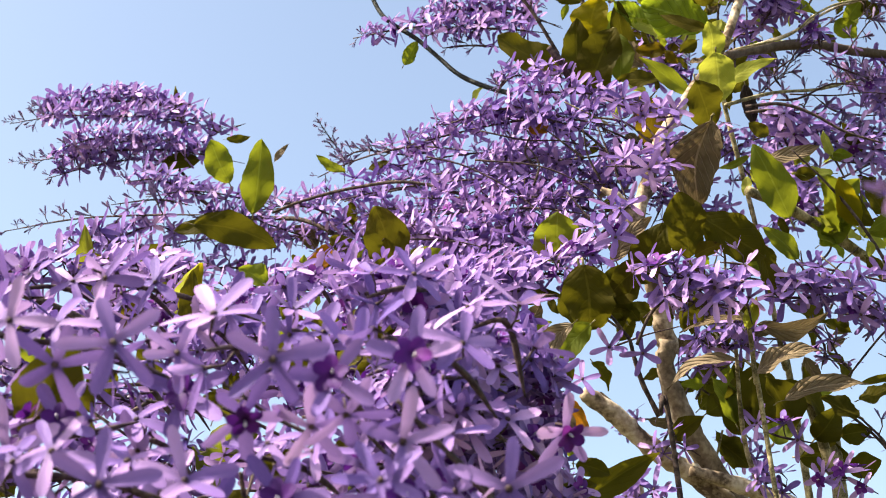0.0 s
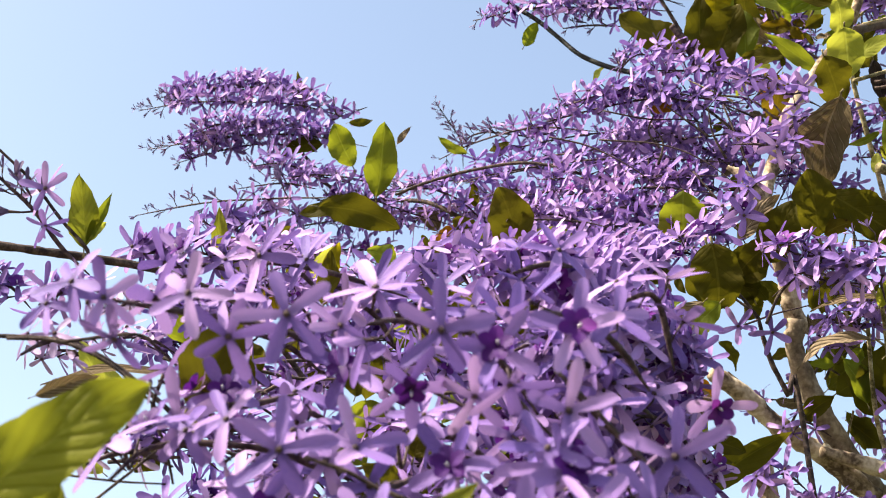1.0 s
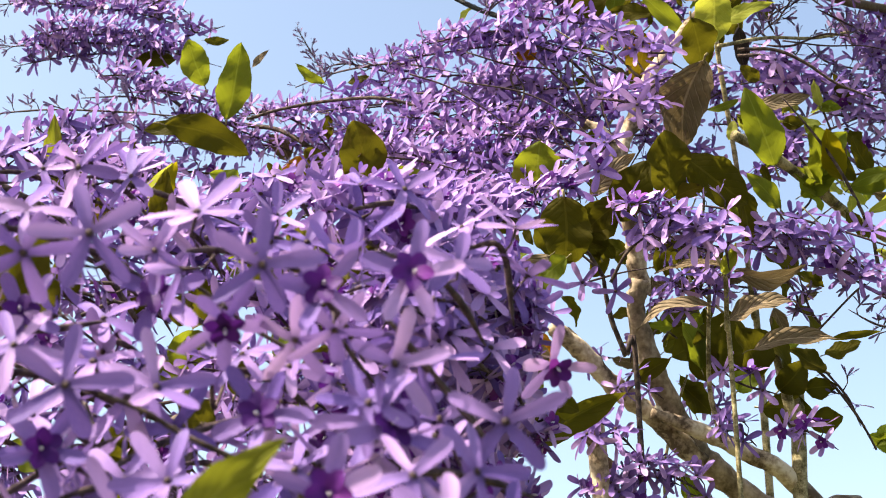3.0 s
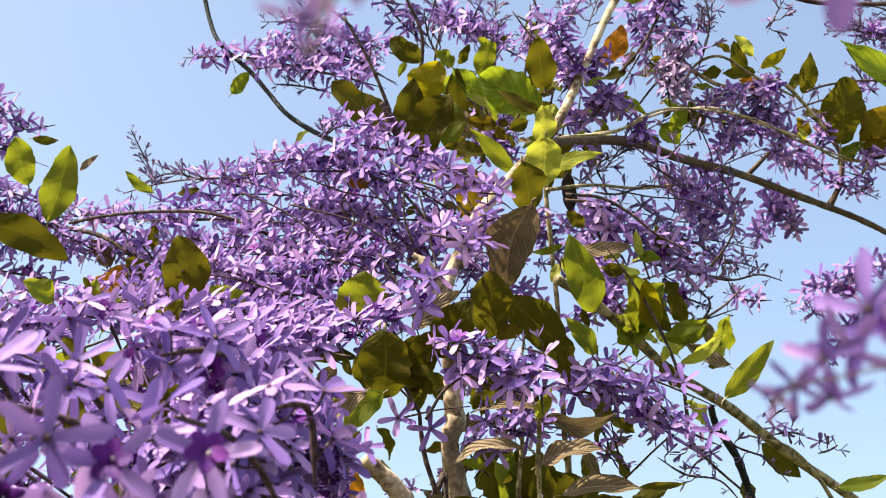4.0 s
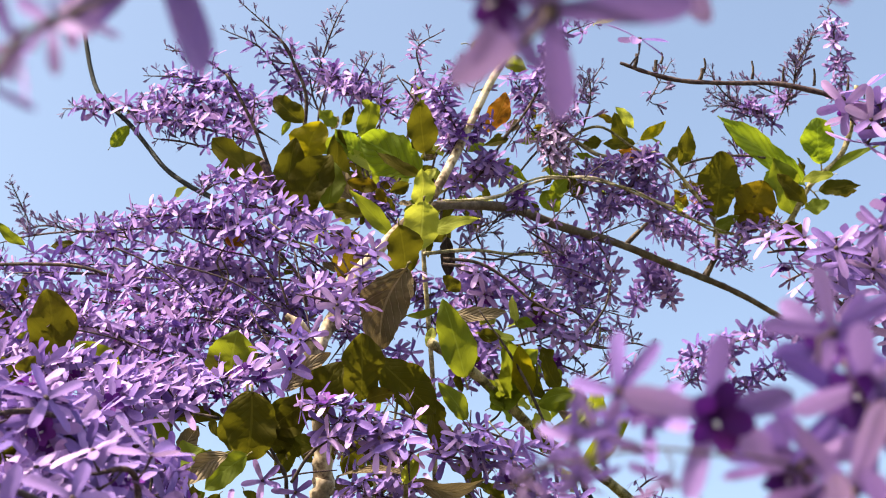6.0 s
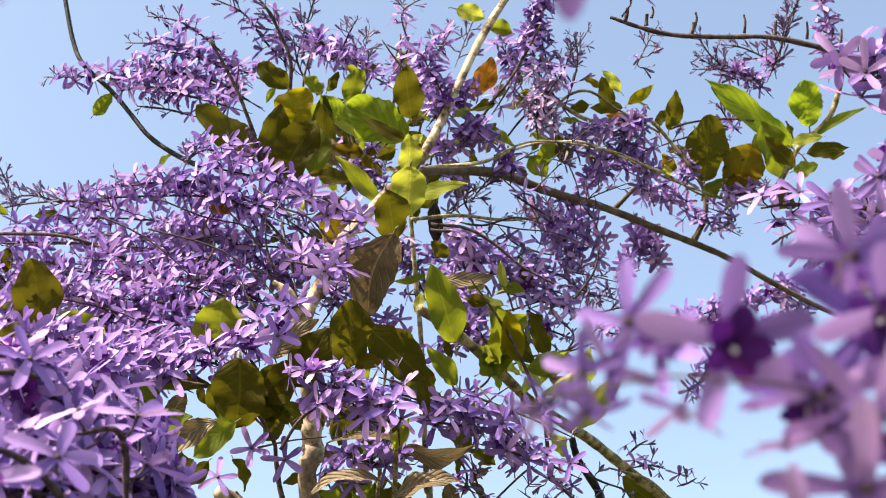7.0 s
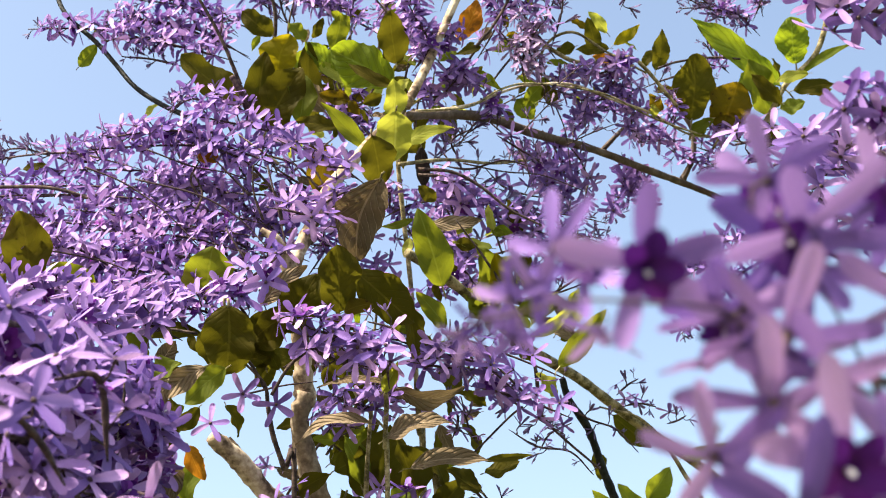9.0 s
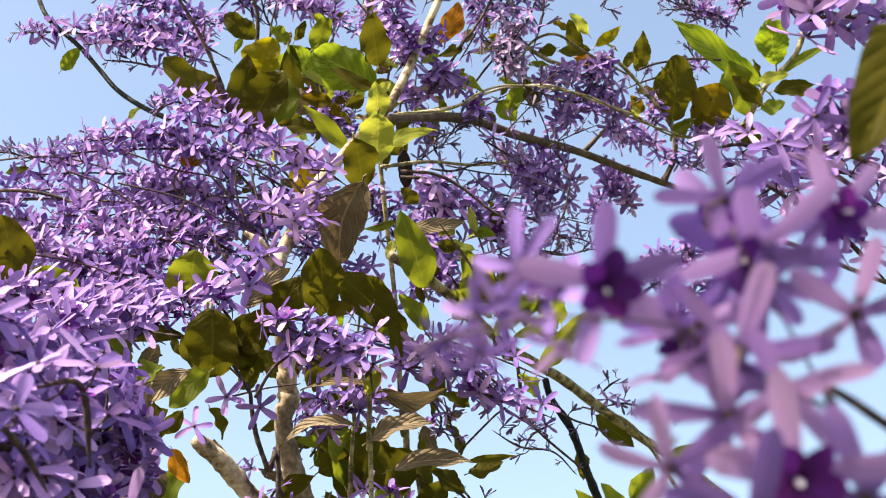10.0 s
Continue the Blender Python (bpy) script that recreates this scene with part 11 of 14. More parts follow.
spray(front, [(-0.233, 0.808, 1.897), (-0.243, 0.788, 1.914), (-0.255, 0.778, 1.917), (-0.267, 0.768, 1.913)], 6, 3086, 0.86, tip=0.0, lean=(-0.28, -0.3, 0.4), violet=0.06)
spray(front, [(-0.361, 0.704, 1.829), (-0.372, 0.684, 1.839), (-0.385, 0.674, 1.844), (-0.398, 0.664, 1.842)], 8, 8824, 0.86, tip=0.0, lean=(-0.28, -0.3, 0.4), violet=0.06)
spray(front, [(-0.355, 0.813, 1.894), (-0.364, 0.793, 1.905), (-0.376, 0.783, 1.910), (-0.387, 0.773, 1.908)], 5, 5772, 0.86, tip=0.0, lean=(-0.28, -0.3, 0.4), violet=0.2)
spray(front, [(-0.218, 0.663, 1.799), (-0.225, 0.643, 1.805), (-0.235, 0.633, 1.806), (-0.245, 0.623, 1.802)], 7, 4581, 0.86, tip=0.15, lean=(-0.28, -0.3, 0.4), violet=0.12)
spray(front, [(-0.207, 0.804, 1.865), (-0.219, 0.784, 1.867), (-0.233, 0.774, 1.863), (-0.246, 0.764, 1.852)], 5, 7604, 0.86, tip=0.15, lean=(0.45, -0.15, -0.3), violet=0.45)
spray(front, [(-0.321, 0.664, 1.784), (-0.328, 0.644, 1.788), (-0.338, 0.634, 1.789), (-0.347, 0.624, 1.784)], 7, 1754, 0.86, tip=0.0, lean=(-0.28, -0.3, 0.4), violet=0.2)
spray(front, [(-0.326, 0.819, 1.829), (-0.333, 0.799, 1.842), (-0.342, 0.789, 1.848), (-0.351, 0.779, 1.847)], 7, 8106, 0.86, tip=0.0, lean=(-0.28, -0.3, 0.4), violet=0.2)
spray(front, [(-0.220, 0.729, 1.795), (-0.229, 0.709, 1.802), (-0.240, 0.699, 1.804), (-0.250, 0.689, 1.800)], 7, 3373, 0.86, tip=0.0, lean=(-0.28, -0.3, 0.4), violet=0.2)
spray(front, [(-0.173, 0.788, 1.807), (-0.186, 0.768, 1.812), (-0.201, 0.758, 1.812), (-0.216, 0.748, 1.805)], 5, 537, 0.86, tip=0.15, lean=(0.45, -0.15, -0.3), violet=0.45)
spray(front, [(-0.125, 0.752, 1.776), (-0.136, 0.732, 1.789), (-0.150, 0.722, 1.798), (-0.164, 0.712, 1.800)], 6, 7911, 0.86, tip=0.0, lean=(0.7, -0.1, -0.4), violet=0.45)
spray(front, [(-0.461, 0.765, 1.775), (-0.471, 0.745, 1.785), (-0.485, 0.735, 1.790), (-0.498, 0.725, 1.787)], 4, 5460, 0.86, tip=0.0, lean=(-0.28, -0.3, 0.4), violet=0.06, faded=True)
spray(front, [(-0.291, 0.702, 1.721), (-0.299, 0.682, 1.731), (-0.311, 0.672, 1.737), (-0.321, 0.662, 1.736)], 5, 8114, 0.86, tip=0.0, lean=(-0.28, -0.3, 0.4), violet=0.06)
spray(front, [(-0.246, 0.764, 1.755), (-0.253, 0.744, 1.766), (-0.262, 0.734, 1.772), (-0.271, 0.724, 1.771)], 6, 6778, 0.86, tip=0.0, lean=(-0.28, -0.3, 0.4), violet=0.06)
spray(front, [(-0.181, 0.742, 1.731), (-0.192, 0.722, 1.744), (-0.206, 0.712, 1.752), (-0.219, 0.702, 1.754)], 6, 8992, 0.86, tip=0.0, lean=(0.45, -0.15, -0.3), violet=0.45)
spray(front, [(-0.132, 0.719, 1.733), (-0.141, 0.699, 1.736), (-0.152, 0.689, 1.735), (-0.162, 0.679, 1.728)], 7, 9605, 0.86, tip=0.0, lean=(0.7, -0.1, -0.4), violet=0.45)
spray(front, [(-0.086, 0.763, 1.755), (-0.095, 0.743, 1.766), (-0.105, 0.733, 1.771), (-0.115, 0.723, 1.770)], 7, 1422, 0.86, tip=0.0, lean=(0.7, -0.1, -0.4), violet=0.45)
spray(front, [(-0.536, 0.748, 1.734), (-0.539, 0.728, 1.740), (-0.547, 0.718, 1.741), (-0.554, 0.708, 1.734)], 4, 3329, 0.86, tip=0.0, lean=(-0.28, -0.3, 0.4), violet=0.06, faded=True)
spray(front, [(-0.365, 0.729, 1.722), (-0.374, 0.709, 1.724), (-0.388, 0.699, 1.721), (-0.400, 0.689, 1.712)], 6, 5213, 0.86, tip=0.0, lean=(-0.28, -0.3, 0.4), violet=0.06)
spray(front, [(-0.300, 0.727, 1.680), (-0.305, 0.707, 1.693), (-0.314, 0.697, 1.701), (-0.322, 0.687, 1.703)], 6, 622, 0.86, tip=0.0, lean=(-0.28, -0.3, 0.4), violet=0.2)
spray(front, [(-0.269, 0.784, 1.699), (-0.280, 0.764, 1.708), (-0.294, 0.754, 1.711), (-0.307, 0.744, 1.707)], 6, 8045, 0.86, tip=0.0, lean=(-0.28, -0.3, 0.4), violet=0.12)
spray(front, [(-0.177, 0.669, 1.665), (-0.182, 0.649, 1.675), (-0.189, 0.639, 1.680), (-0.195, 0.629, 1.680)], 7, 2448, 0.86, tip=0.0, lean=(-0.28, -0.3, 0.4), violet=0.06)
spray(front, [(-0.144, 0.768, 1.702), (-0.154, 0.748, 1.717), (-0.165, 0.738, 1.727), (-0.176, 0.728, 1.730)], 6, 1742, 0.86, tip=0.0, lean=(0.7, -0.1, -0.4), violet=0.45)
spray(front, [(-0.084, 0.718, 1.688), (-0.092, 0.698, 1.694), (-0.101, 0.688, 1.695), (-0.110, 0.678, 1.691)], 6, 3057, 0.86, tip=0.0, lean=(0.7, -0.1, -0.4), violet=0.45)
spray(front, [(-0.484, 0.695, 1.677), (-0.485, 0.675, 1.679), (-0.492, 0.665, 1.676), (-0.497, 0.655, 1.667)], 7, 7377, 0.86, tip=0.0, lean=(-0.28, -0.3, 0.4), violet=0.06)
spray(front, [(-0.419, 0.690, 1.651), (-0.426, 0.670, 1.654), (-0.437, 0.660, 1.652), (-0.447, 0.650, 1.644)], 6, 5383, 0.86, tip=0.0, lean=(-0.28, -0.3, 0.4), violet=0.12)
spray(front, [(-0.352, 0.706, 1.654), (-0.360, 0.686, 1.660), (-0.373, 0.676, 1.661), (-0.385, 0.666, 1.656)], 8, 4032, 0.86, tip=0.0, lean=(-0.28, -0.3, 0.4), violet=0.06)
spray(front, [(-0.348, 0.791, 1.676), (-0.359, 0.771, 1.683), (-0.373, 0.761, 1.683), (-0.387, 0.751, 1.678)], 6, 4375, 0.86, tip=0.0, lean=(-0.28, -0.3, 0.4), violet=0.2)
spray(front, [(-0.247, 0.697, 1.637), (-0.250, 0.677, 1.648), (-0.255, 0.667, 1.654), (-0.260, 0.657, 1.654)], 8, 8181, 0.86, tip=0.0, lean=(-0.28, -0.3, 0.4), violet=0.12)
spray(front, [(-0.190, 0.687, 1.651), (-0.200, 0.667, 1.660), (-0.213, 0.657, 1.665), (-0.225, 0.647, 1.665)], 6, 794, 0.86, tip=0.15, lean=(-0.28, -0.3, 0.4), violet=0.06)
spray(front, [(-0.181, 0.733, 1.659), (-0.189, 0.713, 1.673), (-0.199, 0.703, 1.682), (-0.208, 0.693, 1.685)], 5, 9551, 0.86, tip=0.0, lean=(-0.28, -0.3, 0.4), violet=0.06)
spray(front, [(-0.117, 0.726, 1.650), (-0.127, 0.706, 1.655), (-0.137, 0.696, 1.655), (-0.148, 0.686, 1.649)], 6, 6706, 0.86, tip=0.0, lean=(0.7, -0.1, -0.4), violet=0.45)
spray(front, [(-0.427, 1.049, 2.048), (-0.440, 1.029, 2.068), (-0.456, 1.019, 2.072), (-0.471, 1.009, 2.071)], 12, 5053, 0.92, tip=0.15, lean=(-0.28, -0.3, 0.4), violet=0.06, joined=True)
spray(front, [(-0.643, 0.890, 1.970), (-0.652, 0.870, 1.982), (-0.666, 0.860, 1.986), (-0.678, 0.850, 1.978)], 14, 2735, 0.92, tip=0.15, lean=(-0.28, -0.3, 0.4), violet=0.2, joined=True)
spray(front, [(-0.559, 0.882, 1.966), (-0.572, 0.862, 1.968), (-0.589, 0.852, 1.962), (-0.604, 0.842, 1.948)], 15, 1027, 0.92, tip=0.0, lean=(-0.28, -0.3, 0.4), violet=0.2, joined=True)
spray(front, [(-0.531, 0.961, 1.984), (-0.548, 0.941, 1.990), (-0.570, 0.931, 1.988), (-0.590, 0.921, 1.976)], 9, 3055, 0.92, tip=0.15, lean=(-0.28, -0.3, 0.4), violet=0.12, faded=True, joined=True)
spray(front, [(-0.477, 0.940, 1.945), (-0.491, 0.920, 1.966), (-0.508, 0.910, 1.979), (-0.524, 0.900, 1.983)], 13, 4288, 0.92, tip=0.15, lean=(-0.28, -0.3, 0.4), violet=0.2, joined=True)
spray(front, [(-0.433, 0.954, 1.980), (-0.445, 0.934, 1.984), (-0.461, 0.924, 1.980), (-0.476, 0.914, 1.967)], 14, 7744, 0.92, tip=0.0, lean=(-0.28, -0.3, 0.4), violet=0.06, joined=True)
spray(front, [(-0.368, 0.975, 1.979), (-0.385, 0.955, 1.988), (-0.404, 0.945, 1.990), (-0.422, 0.935, 1.981)], 15, 7920, 0.92, tip=0.0, lean=(-0.28, -0.3, 0.4), violet=0.2, joined=True)
spray(front, [(-0.352, 1.066, 2.022), (-0.364, 1.046, 2.031), (-0.379, 1.036, 2.032), (-0.393, 1.026, 2.022)], 17, 2710, 0.92, tip=0.15, lean=(-0.28, -0.3, 0.4), violet=0.2, joined=True)
spray(front, [(-0.290, 1.030, 2.008), (-0.303, 1.010, 2.020), (-0.319, 1.000, 2.023), (-0.334, 0.990, 2.016)], 11, 9913, 0.92, tip=0.0, lean=(-0.28, -0.3, 0.4), violet=0.12, joined=True)
spray(front, [(-0.210, 0.939, 1.949), (-0.225, 0.919, 1.967), (-0.242, 0.909, 1.978), (-0.259, 0.899, 1.979)], 11, 9081, 0.92, tip=0.0, lean=(-0.28, -0.3, 0.4), violet=0.2, joined=True)
spray(front, [(-0.166, 1.008, 1.985), (-0.182, 0.988, 1.987), (-0.201, 0.978, 1.982), (-0.219, 0.968, 1.968)], 13, 2952, 0.92, tip=0.15, lean=(-0.28, -0.3, 0.4), violet=0.12, joined=True)
spray(front, [(-0.139, 0.955, 1.960), (-0.151, 0.935, 1.967), (-0.163, 0.925, 1.966), (-0.176, 0.915, 1.957)], 17, 6509, 0.92, tip=0.15, lean=(-0.28, -0.3, 0.4), violet=0.35, joined=True)
spray(front, [(-0.590, 0.917, 1.922), (-0.599, 0.897, 1.929), (-0.612, 0.887, 1.927), (-0.623, 0.877, 1.917)], 7, 9750, 0.92, tip=0.0, lean=(-0.28, -0.3, 0.4), violet=0.2, faded=True, joined=True)
spray(front, [(-0.503, 0.890, 1.916), (-0.516, 0.870, 1.921), (-0.533, 0.860, 1.920), (-0.548, 0.850, 1.909)], 7, 6504, 0.92, tip=0.0, lean=(-0.28, -0.3, 0.4), violet=0.06, faded=True, joined=True)
spray(front, [(-0.577, 1.076, 1.998), (-0.587, 1.056, 2.004), (-0.599, 1.046, 2.000), (-0.611, 1.036, 1.986)], 14, 6616, 0.92, tip=0.0, lean=(-0.28, -0.3, 0.4), violet=0.2, joined=True)
spray(front, [(-0.467, 1.014, 1.984), (-0.482, 0.994, 1.991), (-0.501, 0.984, 1.989), (-0.518, 0.974, 1.978)], 11, 6246, 0.92, tip=0.0, lean=(-0.28, -0.3, 0.4), violet=0.12, joined=True)
spray(front, [(-0.414, 1.026, 1.973), (-0.425, 1.006, 1.980), (-0.439, 0.996, 1.978), (-0.453, 0.986, 1.967)], 16, 8589, 0.92, tip=0.15, lean=(-0.28, -0.3, 0.4), violet=0.06, joined=True)
spray(front, [(-0.309, 0.898, 1.893), (-0.324, 0.878, 1.906), (-0.341, 0.868, 1.911), (-0.358, 0.858, 1.908)], 16, 4635, 0.92, tip=0.0, lean=(-0.28, -0.3, 0.4), violet=0.12, joined=True)
spray(front, [(-0.274, 1.009, 1.952), (-0.284, 0.989, 1.958), (-0.295, 0.979, 1.957), (-0.307, 0.969, 1.946)], 12, 4320, 0.92, tip=0.0, lean=(0.45, -0.15, -0.3), violet=0.45, joined=True)
spray(front, [(-0.217, 1.036, 1.957), (-0.236, 1.016, 1.965), (-0.256, 1.006, 1.965), (-0.277, 0.996, 1.955)], 17, 3108, 0.92, tip=0.0, lean=(0.7, -0.1, -0.4), violet=0.45, joined=True)
spray(front, [(-0.177, 1.045, 1.942), (-0.189, 1.025, 1.963), (-0.202, 1.015, 1.975), (-0.215, 1.005, 1.979)], 11, 1924, 0.92, tip=0.0, lean=(0.7, -0.1, -0.4), violet=0.45, joined=True)
spray(front, [(-0.429, 0.963, 1.888), (-0.437, 0.943, 1.902), (-0.448, 0.933, 1.908), (-0.458, 0.923, 1.905)], 15, 3321, 0.92, tip=0.0, lean=(-0.28, -0.3, 0.4), violet=0.06, joined=True)
spray(front, [(-0.411, 1.027, 1.923), (-0.425, 1.007, 1.928), (-0.441, 0.997, 1.925), (-0.457, 0.987, 1.912)], 16, 4413, 0.92, tip=0.0, lean=(-0.28, -0.3, 0.4), violet=0.06, joined=True)
spray(front, [(-0.339, 1.031, 1.939), (-0.356, 1.011, 1.944), (-0.376, 1.001, 1.940), (-0.395, 0.991, 1.928)], 13, 6125, 0.92, tip=0.15, lean=(-0.28, -0.3, 0.4), violet=0.12, joined=True)
spray(front, [(-0.243, 0.884, 1.839), (-0.254, 0.864, 1.858), (-0.267, 0.854, 1.870), (-0.280, 0.844, 1.875)], 13, 7601, 0.92, tip=0.0, lean=(0.45, -0.15, -0.3), violet=0.45, joined=True)
spray(front, [(-0.203, 0.934, 1.849), (-0.212, 0.914, 1.867), (-0.224, 0.904, 1.877), (-0.236, 0.894, 1.879)], 12, 686, 0.92, tip=0.0, lean=(0.7, -0.1, -0.4), violet=0.45, joined=True)
spray(front, [(-0.159, 0.887, 1.859), (-0.170, 0.867, 1.863), (-0.183, 0.857, 1.860), (-0.195, 0.847, 1.850)], 12, 413, 0.92, tip=0.0, lean=(0.7, -0.1, -0.4), violet=0.45, joined=True)
spray(front, [(-0.132, 1.036, 1.885), (-0.147, 1.016, 1.900), (-0.164, 1.006, 1.908), (-0.181, 0.996, 1.907)], 16, 4110, 0.92, tip=0.0, lean=(0.7, -0.1, -0.4), violet=0.45, joined=True)
spray(front, [(-0.464, 0.908, 1.822), (-0.478, 0.888, 1.833), (-0.497, 0.878, 1.837), (-0.514, 0.868, 1.833)], 15, 3303, 0.92, tip=0.0, lean=(-0.28, -0.3, 0.4), violet=0.2, joined=True)
spray(front, [(-0.414, 0.890, 1.827), (-0.421, 0.870, 1.835), (-0.432, 0.860, 1.835), (-0.442, 0.850, 1.828)], 17, 4895, 0.92, tip=0.0, lean=(-0.28, -0.3, 0.4), violet=0.2, joined=True)
spray(front, [(-0.397, 1.000, 1.857), (-0.414, 0.980, 1.863), (-0.433, 0.970, 1.861), (-0.451, 0.960, 1.850)], 17, 4370, 0.92, tip=0.15, lean=(-0.28, -0.3, 0.4), violet=0.06, joined=True)
spray(front, [(-0.378, 1.048, 1.877), (-0.388, 1.028, 1.887), (-0.401, 1.018, 1.889), (-0.414, 1.008, 1.882)], 11, 9925, 0.92, tip=0.0, lean=(-0.28, -0.3, 0.4), violet=0.2, joined=True)
spray(front, [(-0.311, 0.979, 1.856), (-0.323, 0.959, 1.862), (-0.338, 0.949, 1.860), (-0.352, 0.939, 1.850)], 14, 3733, 0.92, tip=0.0, lean=(-0.28, -0.3, 0.4), violet=0.2, joined=True)
spray(front, [(-0.217, 0.888, 1.819), (-0.229, 0.868, 1.821), (-0.243, 0.858, 1.818), (-0.257, 0.848, 1.807)], 13, 6992, 0.92, tip=0.15, lean=(0.45, -0.15, -0.3), violet=0.45, joined=True)
spray(front, [(-0.190, 0.929, 1.840), (-0.203, 0.909, 1.847), (-0.217, 0.899, 1.848), (-0.231, 0.889, 1.841)], 14, 5643, 0.92, tip=0.0, lean=(0.7, -0.1, -0.4), violet=0.45, joined=True)
spray(front, [(-0.129, 0.952, 1.806), (-0.142, 0.932, 1.822), (-0.157, 0.922, 1.831), (-0.172, 0.912, 1.832)], 12, 9884, 0.92, tip=0.0, lean=(0.7, -0.1, -0.4), violet=0.45, joined=True)
spray(front, [(-0.478, 1.000, 1.817), (-0.485, 0.980, 1.826), (-0.495, 0.970, 1.827), (-0.504, 0.960, 1.819)], 14, 2758, 0.92, tip=0.0, lean=(-0.28, -0.3, 0.4), violet=0.12, joined=True)
spray(front, [(-0.381, 0.928, 1.805), (-0.393, 0.908, 1.818), (-0.409, 0.898, 1.824), (-0.423, 0.888, 1.821)], 13, 3336, 0.92, tip=0.15, lean=(-0.28, -0.3, 0.4), violet=0.2, joined=True)
spray(front, [(-0.409, 1.058, 1.853), (-0.422, 1.038, 1.864), (-0.438, 1.028, 1.867), (-0.453, 1.018, 1.860)], 14, 9674, 0.92, tip=0.0, lean=(-0.28, -0.3, 0.4), violet=0.2, joined=True)
spray(front, [(-0.335, 1.078, 1.830), (-0.350, 1.058, 1.841), (-0.366, 1.048, 1.843), (-0.382, 1.038, 1.836)], 13, 8426, 0.92, tip=0.0, lean=(-0.28, -0.3, 0.4), violet=0.06, joined=True)
spray(front, [(-0.275, 0.959, 1.795), (-0.287, 0.939, 1.811), (-0.302, 0.929, 1.819), (-0.316, 0.919, 1.819)], 14, 671, 0.92, tip=0.0, lean=(-0.28, -0.3, 0.4), violet=0.12, joined=True)
spray(front, [(-0.223, 1.060, 1.836), (-0.237, 1.040, 1.850), (-0.254, 1.030, 1.855), (-0.270, 1.020, 1.852)], 16, 8781, 0.92, tip=0.0, lean=(0.45, -0.15, -0.3), violet=0.45, joined=True)
spray(front, [(-0.154, 0.898, 1.765), (-0.167, 0.878, 1.779), (-0.182, 0.868, 1.786), (-0.197, 0.858, 1.787)], 17, 6022, 0.92, tip=0.0, lean=(0.7, -0.1, -0.4), violet=0.45, joined=True)
spray(front, [(-0.138, 1.073, 1.840), (-0.148, 1.053, 1.846), (-0.160, 1.043, 1.843), (-0.171, 1.033, 1.832)], 12, 5119, 0.92, tip=0.0, lean=(0.7, -0.1, -0.4), violet=0.45, joined=True)
spray(front, [(-0.581, 0.952, 1.752), (-0.589, 0.932, 1.768), (-0.602, 0.922, 1.775), (-0.613, 0.912, 1.773)], 17, 1175, 0.92, tip=0.0, lean=(-0.28, -0.3, 0.4), violet=0.12, joined=True)
spray(front, [(-0.596, 1.066, 1.800), (-0.603, 1.046, 1.816), (-0.614, 1.036, 1.823), (-0.624, 1.026, 1.820)], 14, 2480, 0.92, tip=0.15, lean=(-0.28, -0.3, 0.4), violet=0.06, joined=True)
spray(front, [(-0.460, 0.935, 1.750), (-0.469, 0.915, 1.766), (-0.482, 0.905, 1.775), (-0.493, 0.895, 1.775)], 14, 2602, 0.92, tip=0.0, lean=(-0.28, -0.3, 0.4), violet=0.2, joined=True)
spray(front, [(-0.378, 0.927, 1.738), (-0.393, 0.907, 1.752), (-0.410, 0.897, 1.758), (-0.427, 0.887, 1.756)], 12, 9261, 0.92, tip=0.0, lean=(-0.28, -0.3, 0.4), violet=0.12, joined=True)
spray(front, [(-0.325, 0.904, 1.757), (-0.333, 0.884, 1.764), (-0.344, 0.874, 1.765), (-0.354, 0.864, 1.758)], 12, 5536, 0.92, tip=0.0, lean=(-0.28, -0.3, 0.4), violet=0.06, joined=True)
spray(front, [(-0.291, 0.990, 1.762), (-0.302, 0.970, 1.773), (-0.314, 0.960, 1.776), (-0.327, 0.950, 1.772)], 16, 4919, 0.92, tip=0.0, lean=(-0.28, -0.3, 0.4), violet=0.06, joined=True)
spray(front, [(-0.232, 0.951, 1.767), (-0.246, 0.931, 1.772), (-0.261, 0.921, 1.769), (-0.276, 0.911, 1.758)], 14, 4050, 0.92, tip=0.15, lean=(0.45, -0.15, -0.3), violet=0.45, joined=True)
spray(front, [(-0.174, 0.919, 1.729), (-0.186, 0.899, 1.744), (-0.200, 0.889, 1.752), (-0.214, 0.879, 1.752)], 16, 2290, 0.92, tip=0.15, lean=(0.7, -0.1, -0.4), violet=0.45, joined=True)
spray(front, [(-0.152, 0.917, 1.735), (-0.162, 0.897, 1.745), (-0.175, 0.887, 1.748), (-0.187, 0.877, 1.744)], 12, 4015, 0.92, tip=0.15, lean=(0.7, -0.1, -0.4), violet=0.45, joined=True)
spray(front, [(-0.102, 0.952, 1.747), (-0.111, 0.932, 1.760), (-0.122, 0.922, 1.766), (-0.134, 0.912, 1.765)], 17, 9679, 0.92, tip=0.0, lean=(0.7, -0.1, -0.4), violet=0.45, joined=True)
spray(front, [(-0.695, 1.020, 1.765), (-0.704, 1.000, 1.777), (-0.717, 0.990, 1.779), (-0.728, 0.980, 1.773)], 15, 8846, 0.92, tip=0.0, lean=(-0.28, -0.3, 0.4), violet=0.06, joined=True)
spray(front, [(-0.557, 0.880, 1.714), (-0.560, 0.860, 1.721), (-0.569, 0.850, 1.720), (-0.575, 0.840, 1.712)], 14, 6087, 0.92, tip=0.15, lean=(-0.28, -0.3, 0.4), violet=0.2, joined=True)
